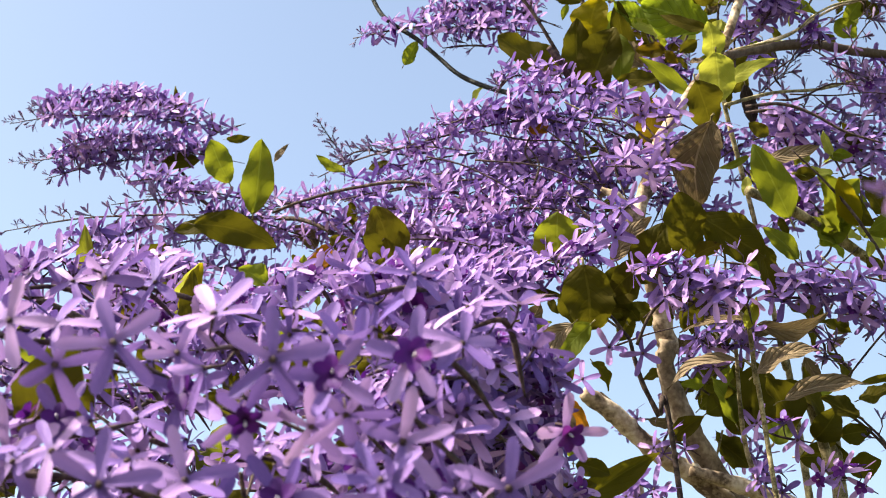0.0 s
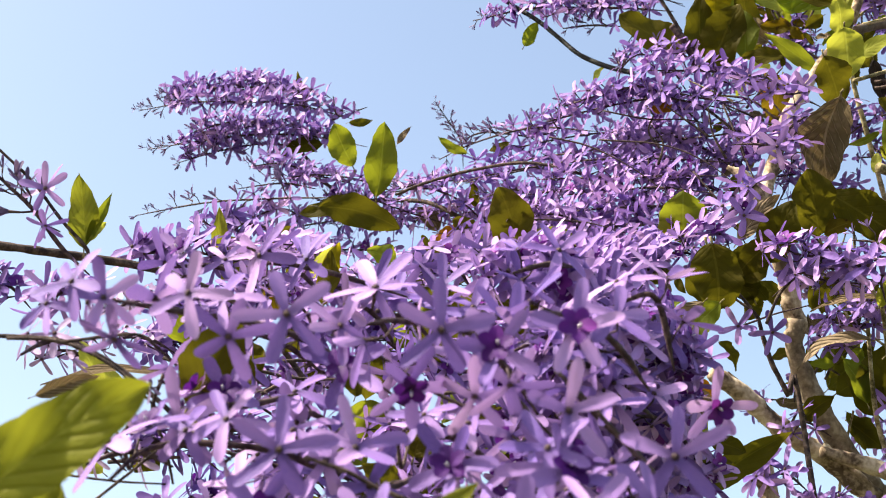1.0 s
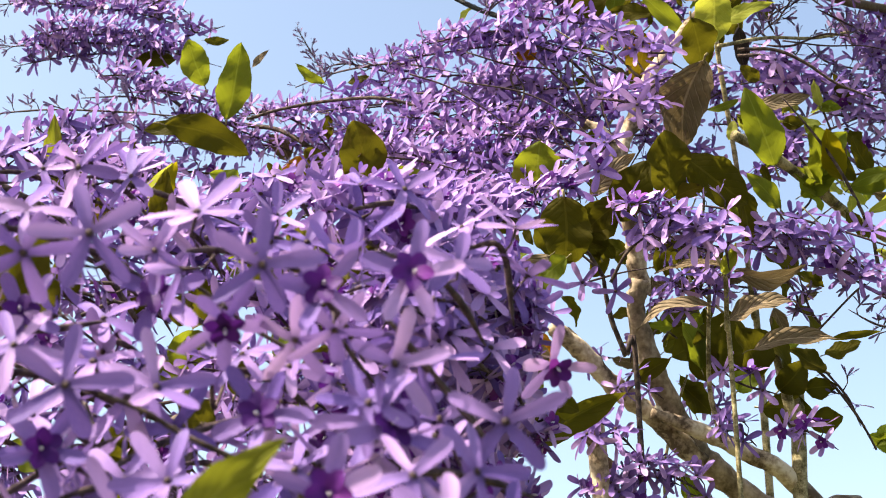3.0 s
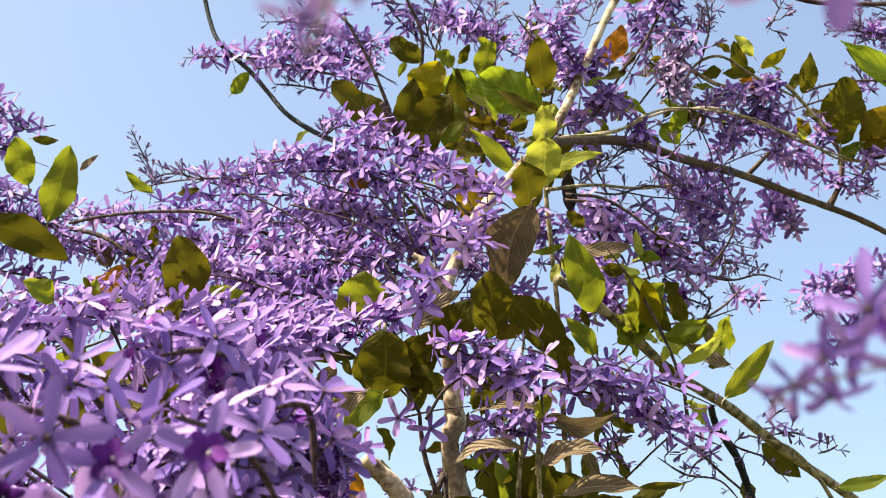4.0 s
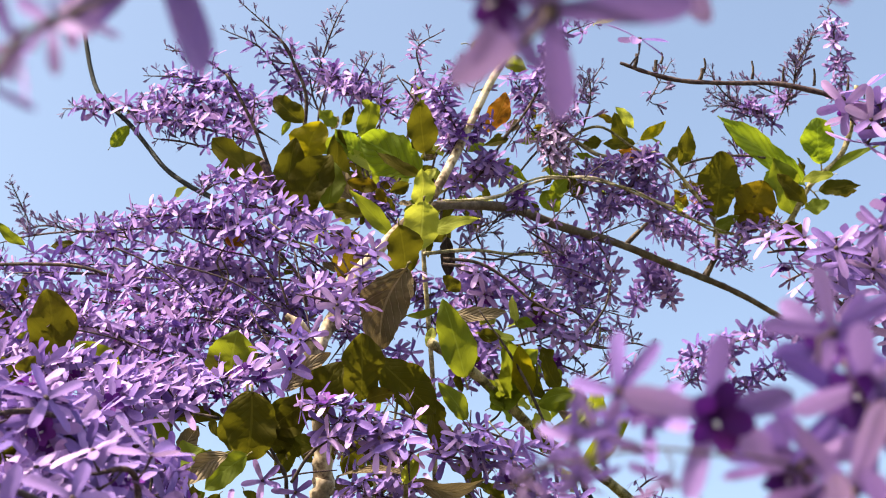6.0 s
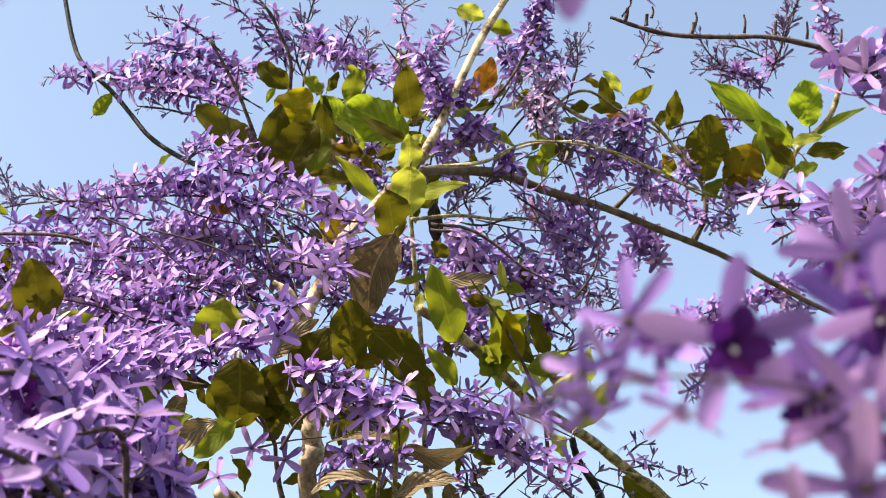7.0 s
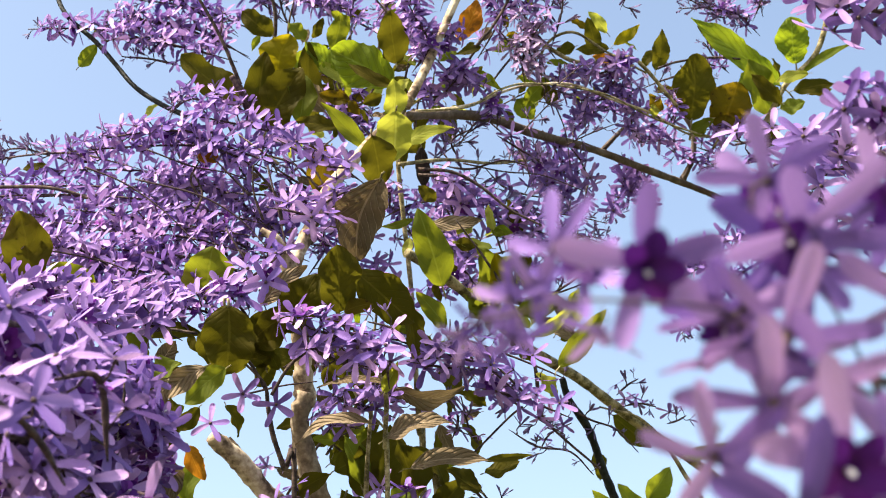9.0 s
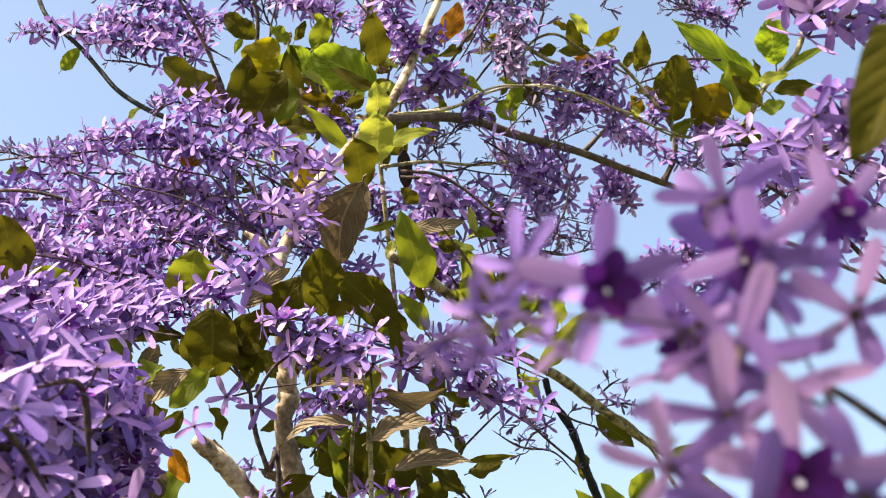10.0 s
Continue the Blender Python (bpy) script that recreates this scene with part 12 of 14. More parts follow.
spray(front, [(-0.555, 0.945, 1.743), (-0.560, 0.925, 1.753), (-0.569, 0.915, 1.756), (-0.577, 0.905, 1.750)], 13, 1306, 0.92, tip=0.0, lean=(-0.28, -0.3, 0.4), violet=0.12, joined=True)
spray(front, [(-0.595, 1.077, 1.780), (-0.602, 1.057, 1.790), (-0.613, 1.047, 1.791), (-0.622, 1.037, 1.782)], 17, 6539, 0.92, tip=0.0, lean=(-0.28, -0.3, 0.4), violet=0.2, joined=True)
spray(front, [(-0.506, 1.064, 1.767), (-0.514, 1.044, 1.774), (-0.526, 1.034, 1.772), (-0.537, 1.024, 1.762)], 12, 9681, 0.92, tip=0.0, lean=(-0.28, -0.3, 0.4), violet=0.2, joined=True)
spray(front, [(-0.378, 0.929, 1.708), (-0.387, 0.909, 1.727), (-0.399, 0.899, 1.738), (-0.410, 0.889, 1.741)], 16, 6422, 0.92, tip=0.0, lean=(-0.28, -0.3, 0.4), violet=0.06, joined=True)
spray(front, [(-0.352, 1.016, 1.751), (-0.367, 0.996, 1.759), (-0.385, 0.986, 1.759), (-0.402, 0.976, 1.750)], 14, 3814, 0.92, tip=0.0, lean=(-0.28, -0.3, 0.4), violet=0.06, joined=True)
spray(front, [(-0.297, 0.903, 1.708), (-0.308, 0.883, 1.713), (-0.321, 0.873, 1.710), (-0.334, 0.863, 1.700)], 14, 7337, 0.92, tip=0.0, lean=(-0.28, -0.3, 0.4), violet=0.2, joined=True)
spray(front, [(-0.245, 0.903, 1.693), (-0.254, 0.883, 1.709), (-0.266, 0.873, 1.717), (-0.277, 0.863, 1.719)], 16, 4963, 0.92, tip=0.0, lean=(-0.28, -0.3, 0.4), violet=0.2, joined=True)
spray(front, [(-0.243, 1.064, 1.762), (-0.252, 1.044, 1.769), (-0.263, 1.034, 1.769), (-0.273, 1.024, 1.759)], 15, 7516, 0.92, tip=0.0, lean=(0.45, -0.15, -0.3), violet=0.45, joined=True)
spray(front, [(-0.171, 1.002, 1.721), (-0.183, 0.982, 1.735), (-0.197, 0.972, 1.741), (-0.211, 0.962, 1.739)], 16, 4409, 0.92, tip=0.15, lean=(0.7, -0.1, -0.4), violet=0.45, joined=True)
spray(front, [(-0.125, 0.991, 1.725), (-0.141, 0.971, 1.730), (-0.159, 0.961, 1.728), (-0.177, 0.951, 1.719)], 12, 5491, 0.92, tip=0.15, lean=(0.7, -0.1, -0.4), violet=0.45, joined=True)
spray(front, [(-0.630, 0.979, 1.703), (-0.639, 0.959, 1.711), (-0.652, 0.949, 1.710), (-0.663, 0.939, 1.702)], 11, 6212, 0.92, tip=0.0, lean=(-0.28, -0.3, 0.4), violet=0.06, joined=True)
spray(front, [(-0.638, 1.075, 1.732), (-0.650, 1.055, 1.745), (-0.665, 1.045, 1.748), (-0.679, 1.035, 1.742)], 12, 957, 0.92, tip=0.15, lean=(-0.28, -0.3, 0.4), violet=0.12, joined=True)
spray(front, [(-0.576, 1.054, 1.728), (-0.592, 1.034, 1.736), (-0.611, 1.024, 1.736), (-0.629, 1.014, 1.727)], 16, 3967, 0.92, tip=0.0, lean=(-0.28, -0.3, 0.4), violet=0.12, joined=True)
spray(front, [(-0.443, 0.885, 1.695), (-0.452, 0.865, 1.699), (-0.464, 0.855, 1.696), (-0.474, 0.845, 1.685)], 17, 5841, 0.92, tip=0.0, lean=(-0.28, -0.3, 0.4), violet=0.12, joined=True)
spray(front, [(-0.469, 1.074, 1.694), (-0.480, 1.054, 1.712), (-0.494, 1.044, 1.720), (-0.507, 1.034, 1.719)], 11, 2263, 0.92, tip=0.0, lean=(-0.28, -0.3, 0.4), violet=0.12, joined=True)
spray(front, [(-0.427, 1.064, 1.717), (-0.436, 1.044, 1.724), (-0.447, 1.034, 1.721), (-0.457, 1.024, 1.710)], 11, 3706, 0.92, tip=0.0, lean=(-0.28, -0.3, 0.4), violet=0.2, joined=True)
spray(front, [(-0.313, 0.920, 1.678), (-0.323, 0.900, 1.684), (-0.335, 0.890, 1.684), (-0.347, 0.880, 1.677)], 13, 6209, 0.92, tip=0.0, lean=(-0.28, -0.3, 0.4), violet=0.06, joined=True)
spray(front, [(-0.247, 0.892, 1.676), (-0.254, 0.872, 1.692), (-0.263, 0.862, 1.701), (-0.272, 0.852, 1.703)], 14, 2764, 0.92, tip=0.15, lean=(-0.28, -0.3, 0.4), violet=0.12, joined=True)
spray(front, [(-0.219, 0.969, 1.695), (-0.232, 0.949, 1.707), (-0.247, 0.939, 1.712), (-0.262, 0.929, 1.710)], 14, 7626, 0.92, tip=0.0, lean=(0.45, -0.15, -0.3), violet=0.45, joined=True)
spray(front, [(-0.178, 1.015, 1.708), (-0.194, 0.995, 1.718), (-0.213, 0.985, 1.721), (-0.231, 0.975, 1.717)], 17, 1881, 0.92, tip=0.0, lean=(0.7, -0.1, -0.4), violet=0.45, joined=True)
spray(front, [(-0.151, 0.907, 1.673), (-0.159, 0.887, 1.681), (-0.168, 0.877, 1.683), (-0.178, 0.867, 1.678)], 13, 6240, 0.92, tip=0.15, lean=(0.7, -0.1, -0.4), violet=0.45, joined=True)
spray(front, [(-0.071, 0.907, 1.691), (-0.087, 0.887, 1.695), (-0.104, 0.877, 1.691), (-0.122, 0.867, 1.682)], 12, 5272, 0.92, tip=0.0, lean=(0.7, -0.1, -0.4), violet=0.45, joined=True)
spray(front, [(-0.125, 0.596, 1.804), (-0.136, 0.576, 1.797), (-0.150, 0.566, 1.789)], 4, 281, 0.88, tip=0.0, lean=(-0.2, -0.1, 0.6), violet=0.05)
spray(front, [(-0.074, 0.555, 1.726), (-0.078, 0.535, 1.753), (-0.093, 0.525, 1.748)], 4, 6947, 0.88, tip=0.0, lean=(-0.2, -0.1, 0.6), violet=0.05)
# dense core sprays added inside the mass to keep sun off the flank
spray(front, [(-0.146, 0.745, 1.812), (-0.155, 0.725, 1.819), (-0.167, 0.715, 1.822)], 10, 3582, 0.88, tip=0.0, lean=(-0.3, -0.1, 0.4), violet=0.3, joined=True)
spray(front, [(-0.092, 0.619, 1.729), (-0.102, 0.599, 1.733), (-0.112, 0.589, 1.735)], 11, 7280, 0.88, tip=0.0, lean=(-0.3, -0.1, 0.4), violet=0.3, joined=True)
spray(front, [(-0.093, 0.641, 1.773), (-0.104, 0.621, 1.779), (-0.116, 0.611, 1.782)], 12, 2166, 0.88, tip=0.0, lean=(-0.3, -0.1, 0.4), violet=0.3, joined=True)
spray(front, [(-0.115, 0.623, 1.745), (-0.124, 0.603, 1.754), (-0.135, 0.593, 1.761)], 12, 7800, 0.88, tip=0.0, lean=(-0.3, -0.1, 0.4), violet=0.3, joined=True)
spray(front, [(-0.109, 0.765, 1.793), (-0.121, 0.745, 1.794), (-0.140, 0.735, 1.792)], 12, 2124, 0.88, tip=0.0, lean=(-0.3, -0.1, 0.4), violet=0.3, joined=True)
spray(front, [(-0.154, 0.702, 1.775), (-0.163, 0.682, 1.782), (-0.174, 0.672, 1.785)], 13, 7879, 0.88, tip=0.0, lean=(-0.3, -0.1, 0.4), violet=0.3, joined=True)
spray(front, [(-0.121, 0.733, 1.828), (-0.137, 0.713, 1.840), (-0.154, 0.703, 1.848)], 10, 9706, 0.88, tip=0.0, lean=(-0.3, -0.1, 0.4), violet=0.3, joined=True)
spray(front, [(-0.111, 0.605, 1.750), (-0.121, 0.585, 1.746), (-0.132, 0.575, 1.739)], 11, 2516, 0.88, tip=0.0, lean=(-0.3, -0.1, 0.4), violet=0.3, joined=True)
spray(front, [(-0.111, 0.666, 1.784), (-0.127, 0.646, 1.789), (-0.144, 0.636, 1.792)], 11, 9086, 0.88, tip=0.0, lean=(-0.3, -0.1, 0.4), violet=0.3, joined=True)
spray(front, [(-0.124, 0.712, 1.774), (-0.136, 0.692, 1.782), (-0.149, 0.682, 1.786)], 11, 4746, 0.88, tip=0.0, lean=(-0.3, -0.1, 0.4), violet=0.3, joined=True)
spray(front, [(-0.122, 0.751, 1.789), (-0.134, 0.731, 1.802), (-0.148, 0.721, 1.811)], 10, 9441, 0.88, tip=0.0, lean=(-0.3, -0.1, 0.4), violet=0.3, joined=True)
spray(front, [(-0.108, 0.756, 1.792), (-0.118, 0.736, 1.789), (-0.133, 0.726, 1.783)], 13, 1180, 0.88, tip=0.0, lean=(-0.3, -0.1, 0.4), violet=0.3, joined=True)
spray(front, [(-0.120, 0.691, 1.767), (-0.132, 0.671, 1.762), (-0.145, 0.661, 1.754)], 11, 7886, 0.88, tip=0.0, lean=(-0.3, -0.1, 0.4), violet=0.3, joined=True)
spray(front, [(-0.134, 0.698, 1.772), (-0.145, 0.678, 1.767), (-0.158, 0.668, 1.759)], 12, 3232, 0.88, tip=0.0, lean=(-0.3, -0.1, 0.4), violet=0.3, joined=True)
spray(front, [(-0.137, 0.727, 1.818), (-0.153, 0.707, 1.810), (-0.170, 0.697, 1.798)], 10, 3909, 0.88, tip=0.0, lean=(-0.3, -0.1, 0.4), violet=0.3, joined=True)
spray(front, [(-0.124, 0.756, 1.799), (-0.141, 0.736, 1.791), (-0.159, 0.726, 1.780)], 10, 7763, 0.88, tip=0.0, lean=(-0.3, -0.1, 0.4), violet=0.3, joined=True)
spray(front, [(-0.141, 0.756, 1.820), (-0.153, 0.736, 1.818), (-0.167, 0.726, 1.812)], 13, 9238, 0.88, tip=0.0, lean=(-0.3, -0.1, 0.4), violet=0.3, joined=True)
spray(front, [(-0.120, 0.658, 1.788), (-0.132, 0.638, 1.786), (-0.145, 0.628, 1.780)], 11, 2183, 0.88, tip=0.0, lean=(-0.3, -0.1, 0.4), violet=0.3, joined=True)
spray(front, [(-0.145, 0.678, 1.826), (-0.161, 0.658, 1.831), (-0.180, 0.648, 1.832)], 13, 9608, 0.88, tip=0.0, lean=(-0.3, -0.1, 0.4), violet=0.3, joined=True)
spray(front, [(-0.119, 0.629, 1.801), (-0.129, 0.609, 1.805), (-0.141, 0.599, 1.806)], 12, 8159, 0.88, tip=0.0, lean=(-0.3, -0.1, 0.4), violet=0.3, joined=True)
spray(front, [(-0.104, 0.734, 1.826), (-0.118, 0.714, 1.824), (-0.134, 0.704, 1.819)], 11, 5110, 0.88, tip=0.0, lean=(-0.3, -0.1, 0.4), violet=0.3, joined=True)
spray(front, [(-0.105, 0.708, 1.791), (-0.122, 0.688, 1.796), (-0.141, 0.678, 1.797)], 11, 2463, 0.88, tip=0.0, lean=(-0.3, -0.1, 0.4), violet=0.3, joined=True)
spray(front, [(-0.094, 0.632, 1.765), (-0.108, 0.612, 1.759), (-0.123, 0.602, 1.752)], 13, 5304, 0.88, tip=0.0, lean=(-0.3, -0.1, 0.4), violet=0.3, joined=True)
spray(front, [(-0.153, 0.769, 1.800), (-0.171, 0.749, 1.811), (-0.190, 0.739, 1.818)], 13, 9609, 0.88, tip=0.0, lean=(-0.3, -0.1, 0.4), violet=0.3, joined=True)
spray(front, [(-0.137, 0.693, 1.828), (-0.150, 0.673, 1.831), (-0.164, 0.663, 1.830)], 11, 9103, 0.88, tip=0.0, lean=(-0.3, -0.1, 0.4), violet=0.3, joined=True)
spray(front, [(-0.121, 0.652, 1.807), (-0.131, 0.632, 1.808), (-0.142, 0.622, 1.807)], 12, 3589, 0.88, tip=0.0, lean=(-0.3, -0.1, 0.4), violet=0.3, joined=True)
spray(front, [(-0.103, 0.730, 1.845), (-0.119, 0.710, 1.847), (-0.136, 0.700, 1.846)], 11, 8638, 0.88, tip=0.0, lean=(-0.3, -0.1, 0.4), violet=0.3, joined=True)
spray(front, [(-0.146, 0.686, 1.754), (-0.157, 0.666, 1.756), (-0.169, 0.656, 1.755)], 11, 5010, 0.88, tip=0.0, lean=(-0.3, -0.1, 0.4), violet=0.3, joined=True)
spray(front, [(-0.109, 0.621, 1.771), (-0.119, 0.601, 1.770), (-0.131, 0.591, 1.766)], 13, 3658, 0.88, tip=0.0, lean=(-0.3, -0.1, 0.4), violet=0.3, joined=True)
spray(front, [(-0.123, 0.697, 1.783), (-0.139, 0.677, 1.776), (-0.157, 0.667, 1.765)], 10, 5905, 0.88, tip=0.0, lean=(-0.3, -0.1, 0.4), violet=0.3, joined=True)
# right flank, turned from the sun; extra violet corollas stand in for shade
spray(front, [(-0.180, 0.946, 1.805), (-0.201, 0.926, 1.807), (-0.223, 0.916, 1.800)], 10, 4723, 0.88, tip=0.0, lean=(0.9, -0.05, -0.5), violet=0.35, joined=True)
spray(front, [(-0.122, 0.776, 1.793), (-0.133, 0.756, 1.798), (-0.144, 0.746, 1.796)], 11, 3698, 0.88, tip=0.0, lean=(0.9, -0.05, -0.5), violet=0.6, joined=True)
spray(front, [(-0.171, 0.855, 1.786), (-0.178, 0.835, 1.803), (-0.186, 0.825, 1.814)], 11, 6395, 0.88, tip=0.0, lean=(0.9, -0.05, -0.5), violet=0.35, joined=True)
spray(front, [(-0.159, 0.812, 1.729), (-0.171, 0.792, 1.740), (-0.185, 0.782, 1.745)], 8, 4513, 0.88, tip=0.0, lean=(0.9, -0.05, -0.5), violet=0.35, joined=True)
spray(front, [(-0.122, 0.929, 1.796), (-0.133, 0.909, 1.809), (-0.144, 0.899, 1.815)], 12, 5182, 0.88, tip=0.0, lean=(0.9, -0.05, -0.5), violet=0.6, joined=True)
spray(front, [(-0.101, 0.787, 1.674), (-0.105, 0.767, 1.690), (-0.110, 0.757, 1.699)], 11, 3346, 0.88, tip=0.0, lean=(0.9, -0.05, -0.5), violet=0.6, joined=True)
spray(front, [(-0.139, 0.773, 1.748), (-0.153, 0.753, 1.753), (-0.168, 0.743, 1.753)], 12, 3741, 0.88, tip=0.0, lean=(0.9, -0.05, -0.5), violet=0.35, joined=True)
spray(front, [(-0.134, 0.834, 1.712), (-0.144, 0.814, 1.731), (-0.155, 0.804, 1.744)], 11, 3660, 0.88, tip=0.0, lean=(0.9, -0.05, -0.5), violet=0.6, joined=True)
spray(front, [(-0.097, 0.855, 1.835), (-0.112, 0.835, 1.837), (-0.128, 0.825, 1.834)], 10, 4489, 0.88, tip=0.0, lean=(0.9, -0.05, -0.5), violet=0.6, joined=True)
spray(front, [(-0.103, 0.898, 1.725), (-0.118, 0.878, 1.731), (-0.134, 0.868, 1.730)], 11, 836, 0.88, tip=0.0, lean=(0.9, -0.05, -0.5), violet=0.6, joined=True)
spray(front, [(-0.139, 0.882, 1.740), (-0.158, 0.862, 1.738), (-0.178, 0.852, 1.730)], 8, 6734, 0.88, tip=0.0, lean=(0.9, -0.05, -0.5), violet=0.6, joined=True)
spray(front, [(-0.121, 0.982, 1.878), (-0.140, 0.962, 1.895), (-0.161, 0.952, 1.905)], 12, 6105, 0.88, tip=0.0, lean=(0.9, -0.05, -0.5), violet=0.6, joined=True)
spray(front, [(-0.148, 0.769, 1.665), (-0.161, 0.749, 1.673), (-0.175, 0.739, 1.675)], 9, 6775, 0.88, tip=0.0, lean=(0.9, -0.05, -0.5), violet=0.35, joined=True)
spray(front, [(-0.109, 0.821, 1.879), (-0.127, 0.801, 1.876), (-0.147, 0.791, 1.868)], 9, 2597, 0.88, tip=0.0, lean=(0.9, -0.05, -0.5), violet=0.6, joined=True)
spray(front, [(-0.194, 0.995, 1.864), (-0.210, 0.975, 1.874), (-0.228, 0.965, 1.875)], 8, 9204, 0.88, tip=0.0, lean=(0.9, -0.05, -0.5), violet=0.6, joined=True)
spray(front, [(-0.127, 0.910, 1.882), (-0.143, 0.890, 1.891), (-0.160, 0.880, 1.893)], 12, 4287, 0.88, tip=0.0, lean=(0.9, -0.05, -0.5), violet=0.35, joined=True)
spray(front, [(-0.141, 0.940, 1.902), (-0.145, 0.920, 1.922), (-0.151, 0.910, 1.934)], 8, 9199, 0.88, tip=0.0, lean=(0.9, -0.05, -0.5), violet=0.6, joined=True)
spray(front, [(-0.092, 0.859, 1.772), (-0.105, 0.839, 1.772), (-0.118, 0.829, 1.766)], 10, 1347, 0.88, tip=0.0, lean=(0.9, -0.05, -0.5), violet=0.35, joined=True)
spray(front, [(-0.135, 0.788, 1.773), (-0.151, 0.768, 1.786), (-0.168, 0.758, 1.793)], 12, 4136, 0.88, tip=0.0, lean=(0.9, -0.05, -0.5), violet=0.35, joined=True)
spray(front, [(-0.144, 0.789, 1.774), (-0.158, 0.769, 1.775), (-0.174, 0.759, 1.770)], 10, 4171, 0.88, tip=0.0, lean=(0.9, -0.05, -0.5), violet=0.35, joined=True)
spray(front, [(-0.200, 1.019, 1.909), (-0.222, 0.999, 1.927), (-0.246, 0.989, 1.936)], 12, 259, 0.88, tip=0.0, lean=(0.9, -0.05, -0.5), violet=0.35, joined=True)
spray(front, [(-0.106, 0.995, 1.857), (-0.125, 0.975, 1.859), (-0.145, 0.965, 1.853)], 10, 9827, 0.88, tip=0.0, lean=(0.9, -0.05, -0.5), violet=0.35, joined=True)
spray(front, [(-0.117, 0.917, 1.848), (-0.133, 0.897, 1.866), (-0.152, 0.887, 1.876)], 11, 197, 0.88, tip=0.0, lean=(0.9, -0.05, -0.5), violet=0.6, joined=True)
spray(front, [(-0.171, 0.905, 1.709), (-0.182, 0.885, 1.718), (-0.196, 0.875, 1.720)], 9, 7858, 0.88, tip=0.0, lean=(0.9, -0.05, -0.5), violet=0.6, joined=True)
spray(front, [(-0.108, 0.808, 1.748), (-0.121, 0.788, 1.757), (-0.135, 0.778, 1.759)], 8, 2045, 0.88, tip=0.0, lean=(0.9, -0.05, -0.5), violet=0.35, joined=True)
spray(front, [(-0.080, 0.835, 1.771), (-0.096, 0.815, 1.770), (-0.114, 0.805, 1.762)], 12, 1240, 0.88, tip=0.0, lean=(0.9, -0.05, -0.5), violet=0.6, joined=True)
spray(front, [(-0.105, 1.004, 1.744), (-0.126, 0.984, 1.751), (-0.149, 0.974, 1.750)], 12, 8776, 0.88, tip=0.0, lean=(0.9, -0.05, -0.5), violet=0.6, joined=True)
spray(front, [(-0.168, 0.794, 1.724), (-0.175, 0.774, 1.745), (-0.183, 0.764, 1.759)], 12, 528, 0.88, tip=0.0, lean=(0.9, -0.05, -0.5), violet=0.6, joined=True)
spray(front, [(-0.089, 0.820, 1.687), (-0.097, 0.800, 1.702), (-0.106, 0.790, 1.709)], 10, 7484, 0.88, tip=0.0, lean=(0.9, -0.05, -0.5), violet=0.35, joined=True)
spray(front, [(-0.147, 0.790, 1.715), (-0.164, 0.770, 1.718), (-0.183, 0.760, 1.715)], 10, 7609, 0.88, tip=0.0, lean=(0.9, -0.05, -0.5), violet=0.6, joined=True)
spray(front, [(-0.158, 0.975, 1.781), (-0.162, 0.955, 1.801), (-0.168, 0.945, 1.813)], 11, 5037, 0.88, tip=0.0, lean=(0.9, -0.05, -0.5), violet=0.35, joined=True)
spray(front, [(-0.151, 0.805, 1.760), (-0.157, 0.785, 1.775), (-0.166, 0.775, 1.783)], 8, 6631, 0.88, tip=0.0, lean=(0.9, -0.05, -0.5), violet=0.35, joined=True)
spray(front, [(-0.102, 1.000, 1.842), (-0.121, 0.980, 1.854), (-0.141, 0.970, 1.858)], 8, 189, 0.88, tip=0.0, lean=(0.9, -0.05, -0.5), violet=0.6, joined=True)
spray(front, [(-0.181, 1.010, 1.787), (-0.195, 0.990, 1.807), (-0.211, 0.980, 1.819)], 8, 7579, 0.88, tip=0.0, lean=(0.9, -0.05, -0.5), violet=0.35, joined=True)
spray(front, [(-0.121, 0.864, 1.748), (-0.137, 0.844, 1.759), (-0.156, 0.834, 1.763)], 11, 1166, 0.88, tip=0.0, lean=(0.9, -0.05, -0.5), violet=0.35, joined=True)
spray(front, [(-0.150, 0.848, 1.677), (-0.162, 0.828, 1.687), (-0.176, 0.818, 1.689)], 10, 7471, 0.88, tip=0.0, lean=(0.9, -0.05, -0.5), violet=0.35, joined=True)
spray(front, [(-0.176, 0.853, 1.710), (-0.189, 0.833, 1.711), (-0.203, 0.823, 1.704)], 8, 8011, 0.88, tip=0.0, lean=(0.9, -0.05, -0.5), violet=0.6, joined=True)
spray(front, [(-0.115, 0.999, 1.845), (-0.136, 0.979, 1.843), (-0.157, 0.969, 1.833)], 8, 1740, 0.88, tip=0.0, lean=(0.9, -0.05, -0.5), violet=0.6, joined=True)
spray(front, [(-0.172, 0.879, 1.738), (-0.182, 0.859, 1.752), (-0.194, 0.849, 1.760)], 11, 8082, 0.88, tip=0.0, lean=(0.9, -0.05, -0.5), violet=0.6, joined=True)
spray(front, [(-0.150, 0.803, 1.771), (-0.166, 0.783, 1.779), (-0.183, 0.773, 1.781)], 12, 7106, 0.88, tip=0.0, lean=(0.9, -0.05, -0.5), violet=0.35, joined=True)
spray(front, [(-0.160, 1.009, 1.818), (-0.179, 0.989, 1.823), (-0.199, 0.979, 1.820)], 12, 4629, 0.88, tip=0.0, lean=(0.9, -0.05, -0.5), violet=0.6, joined=True)
spray(front, [(-0.186, 0.930, 1.691), (-0.193, 0.910, 1.713), (-0.202, 0.900, 1.727)], 10, 1175, 0.88, tip=0.0, lean=(0.9, -0.05, -0.5), violet=0.35, joined=True)
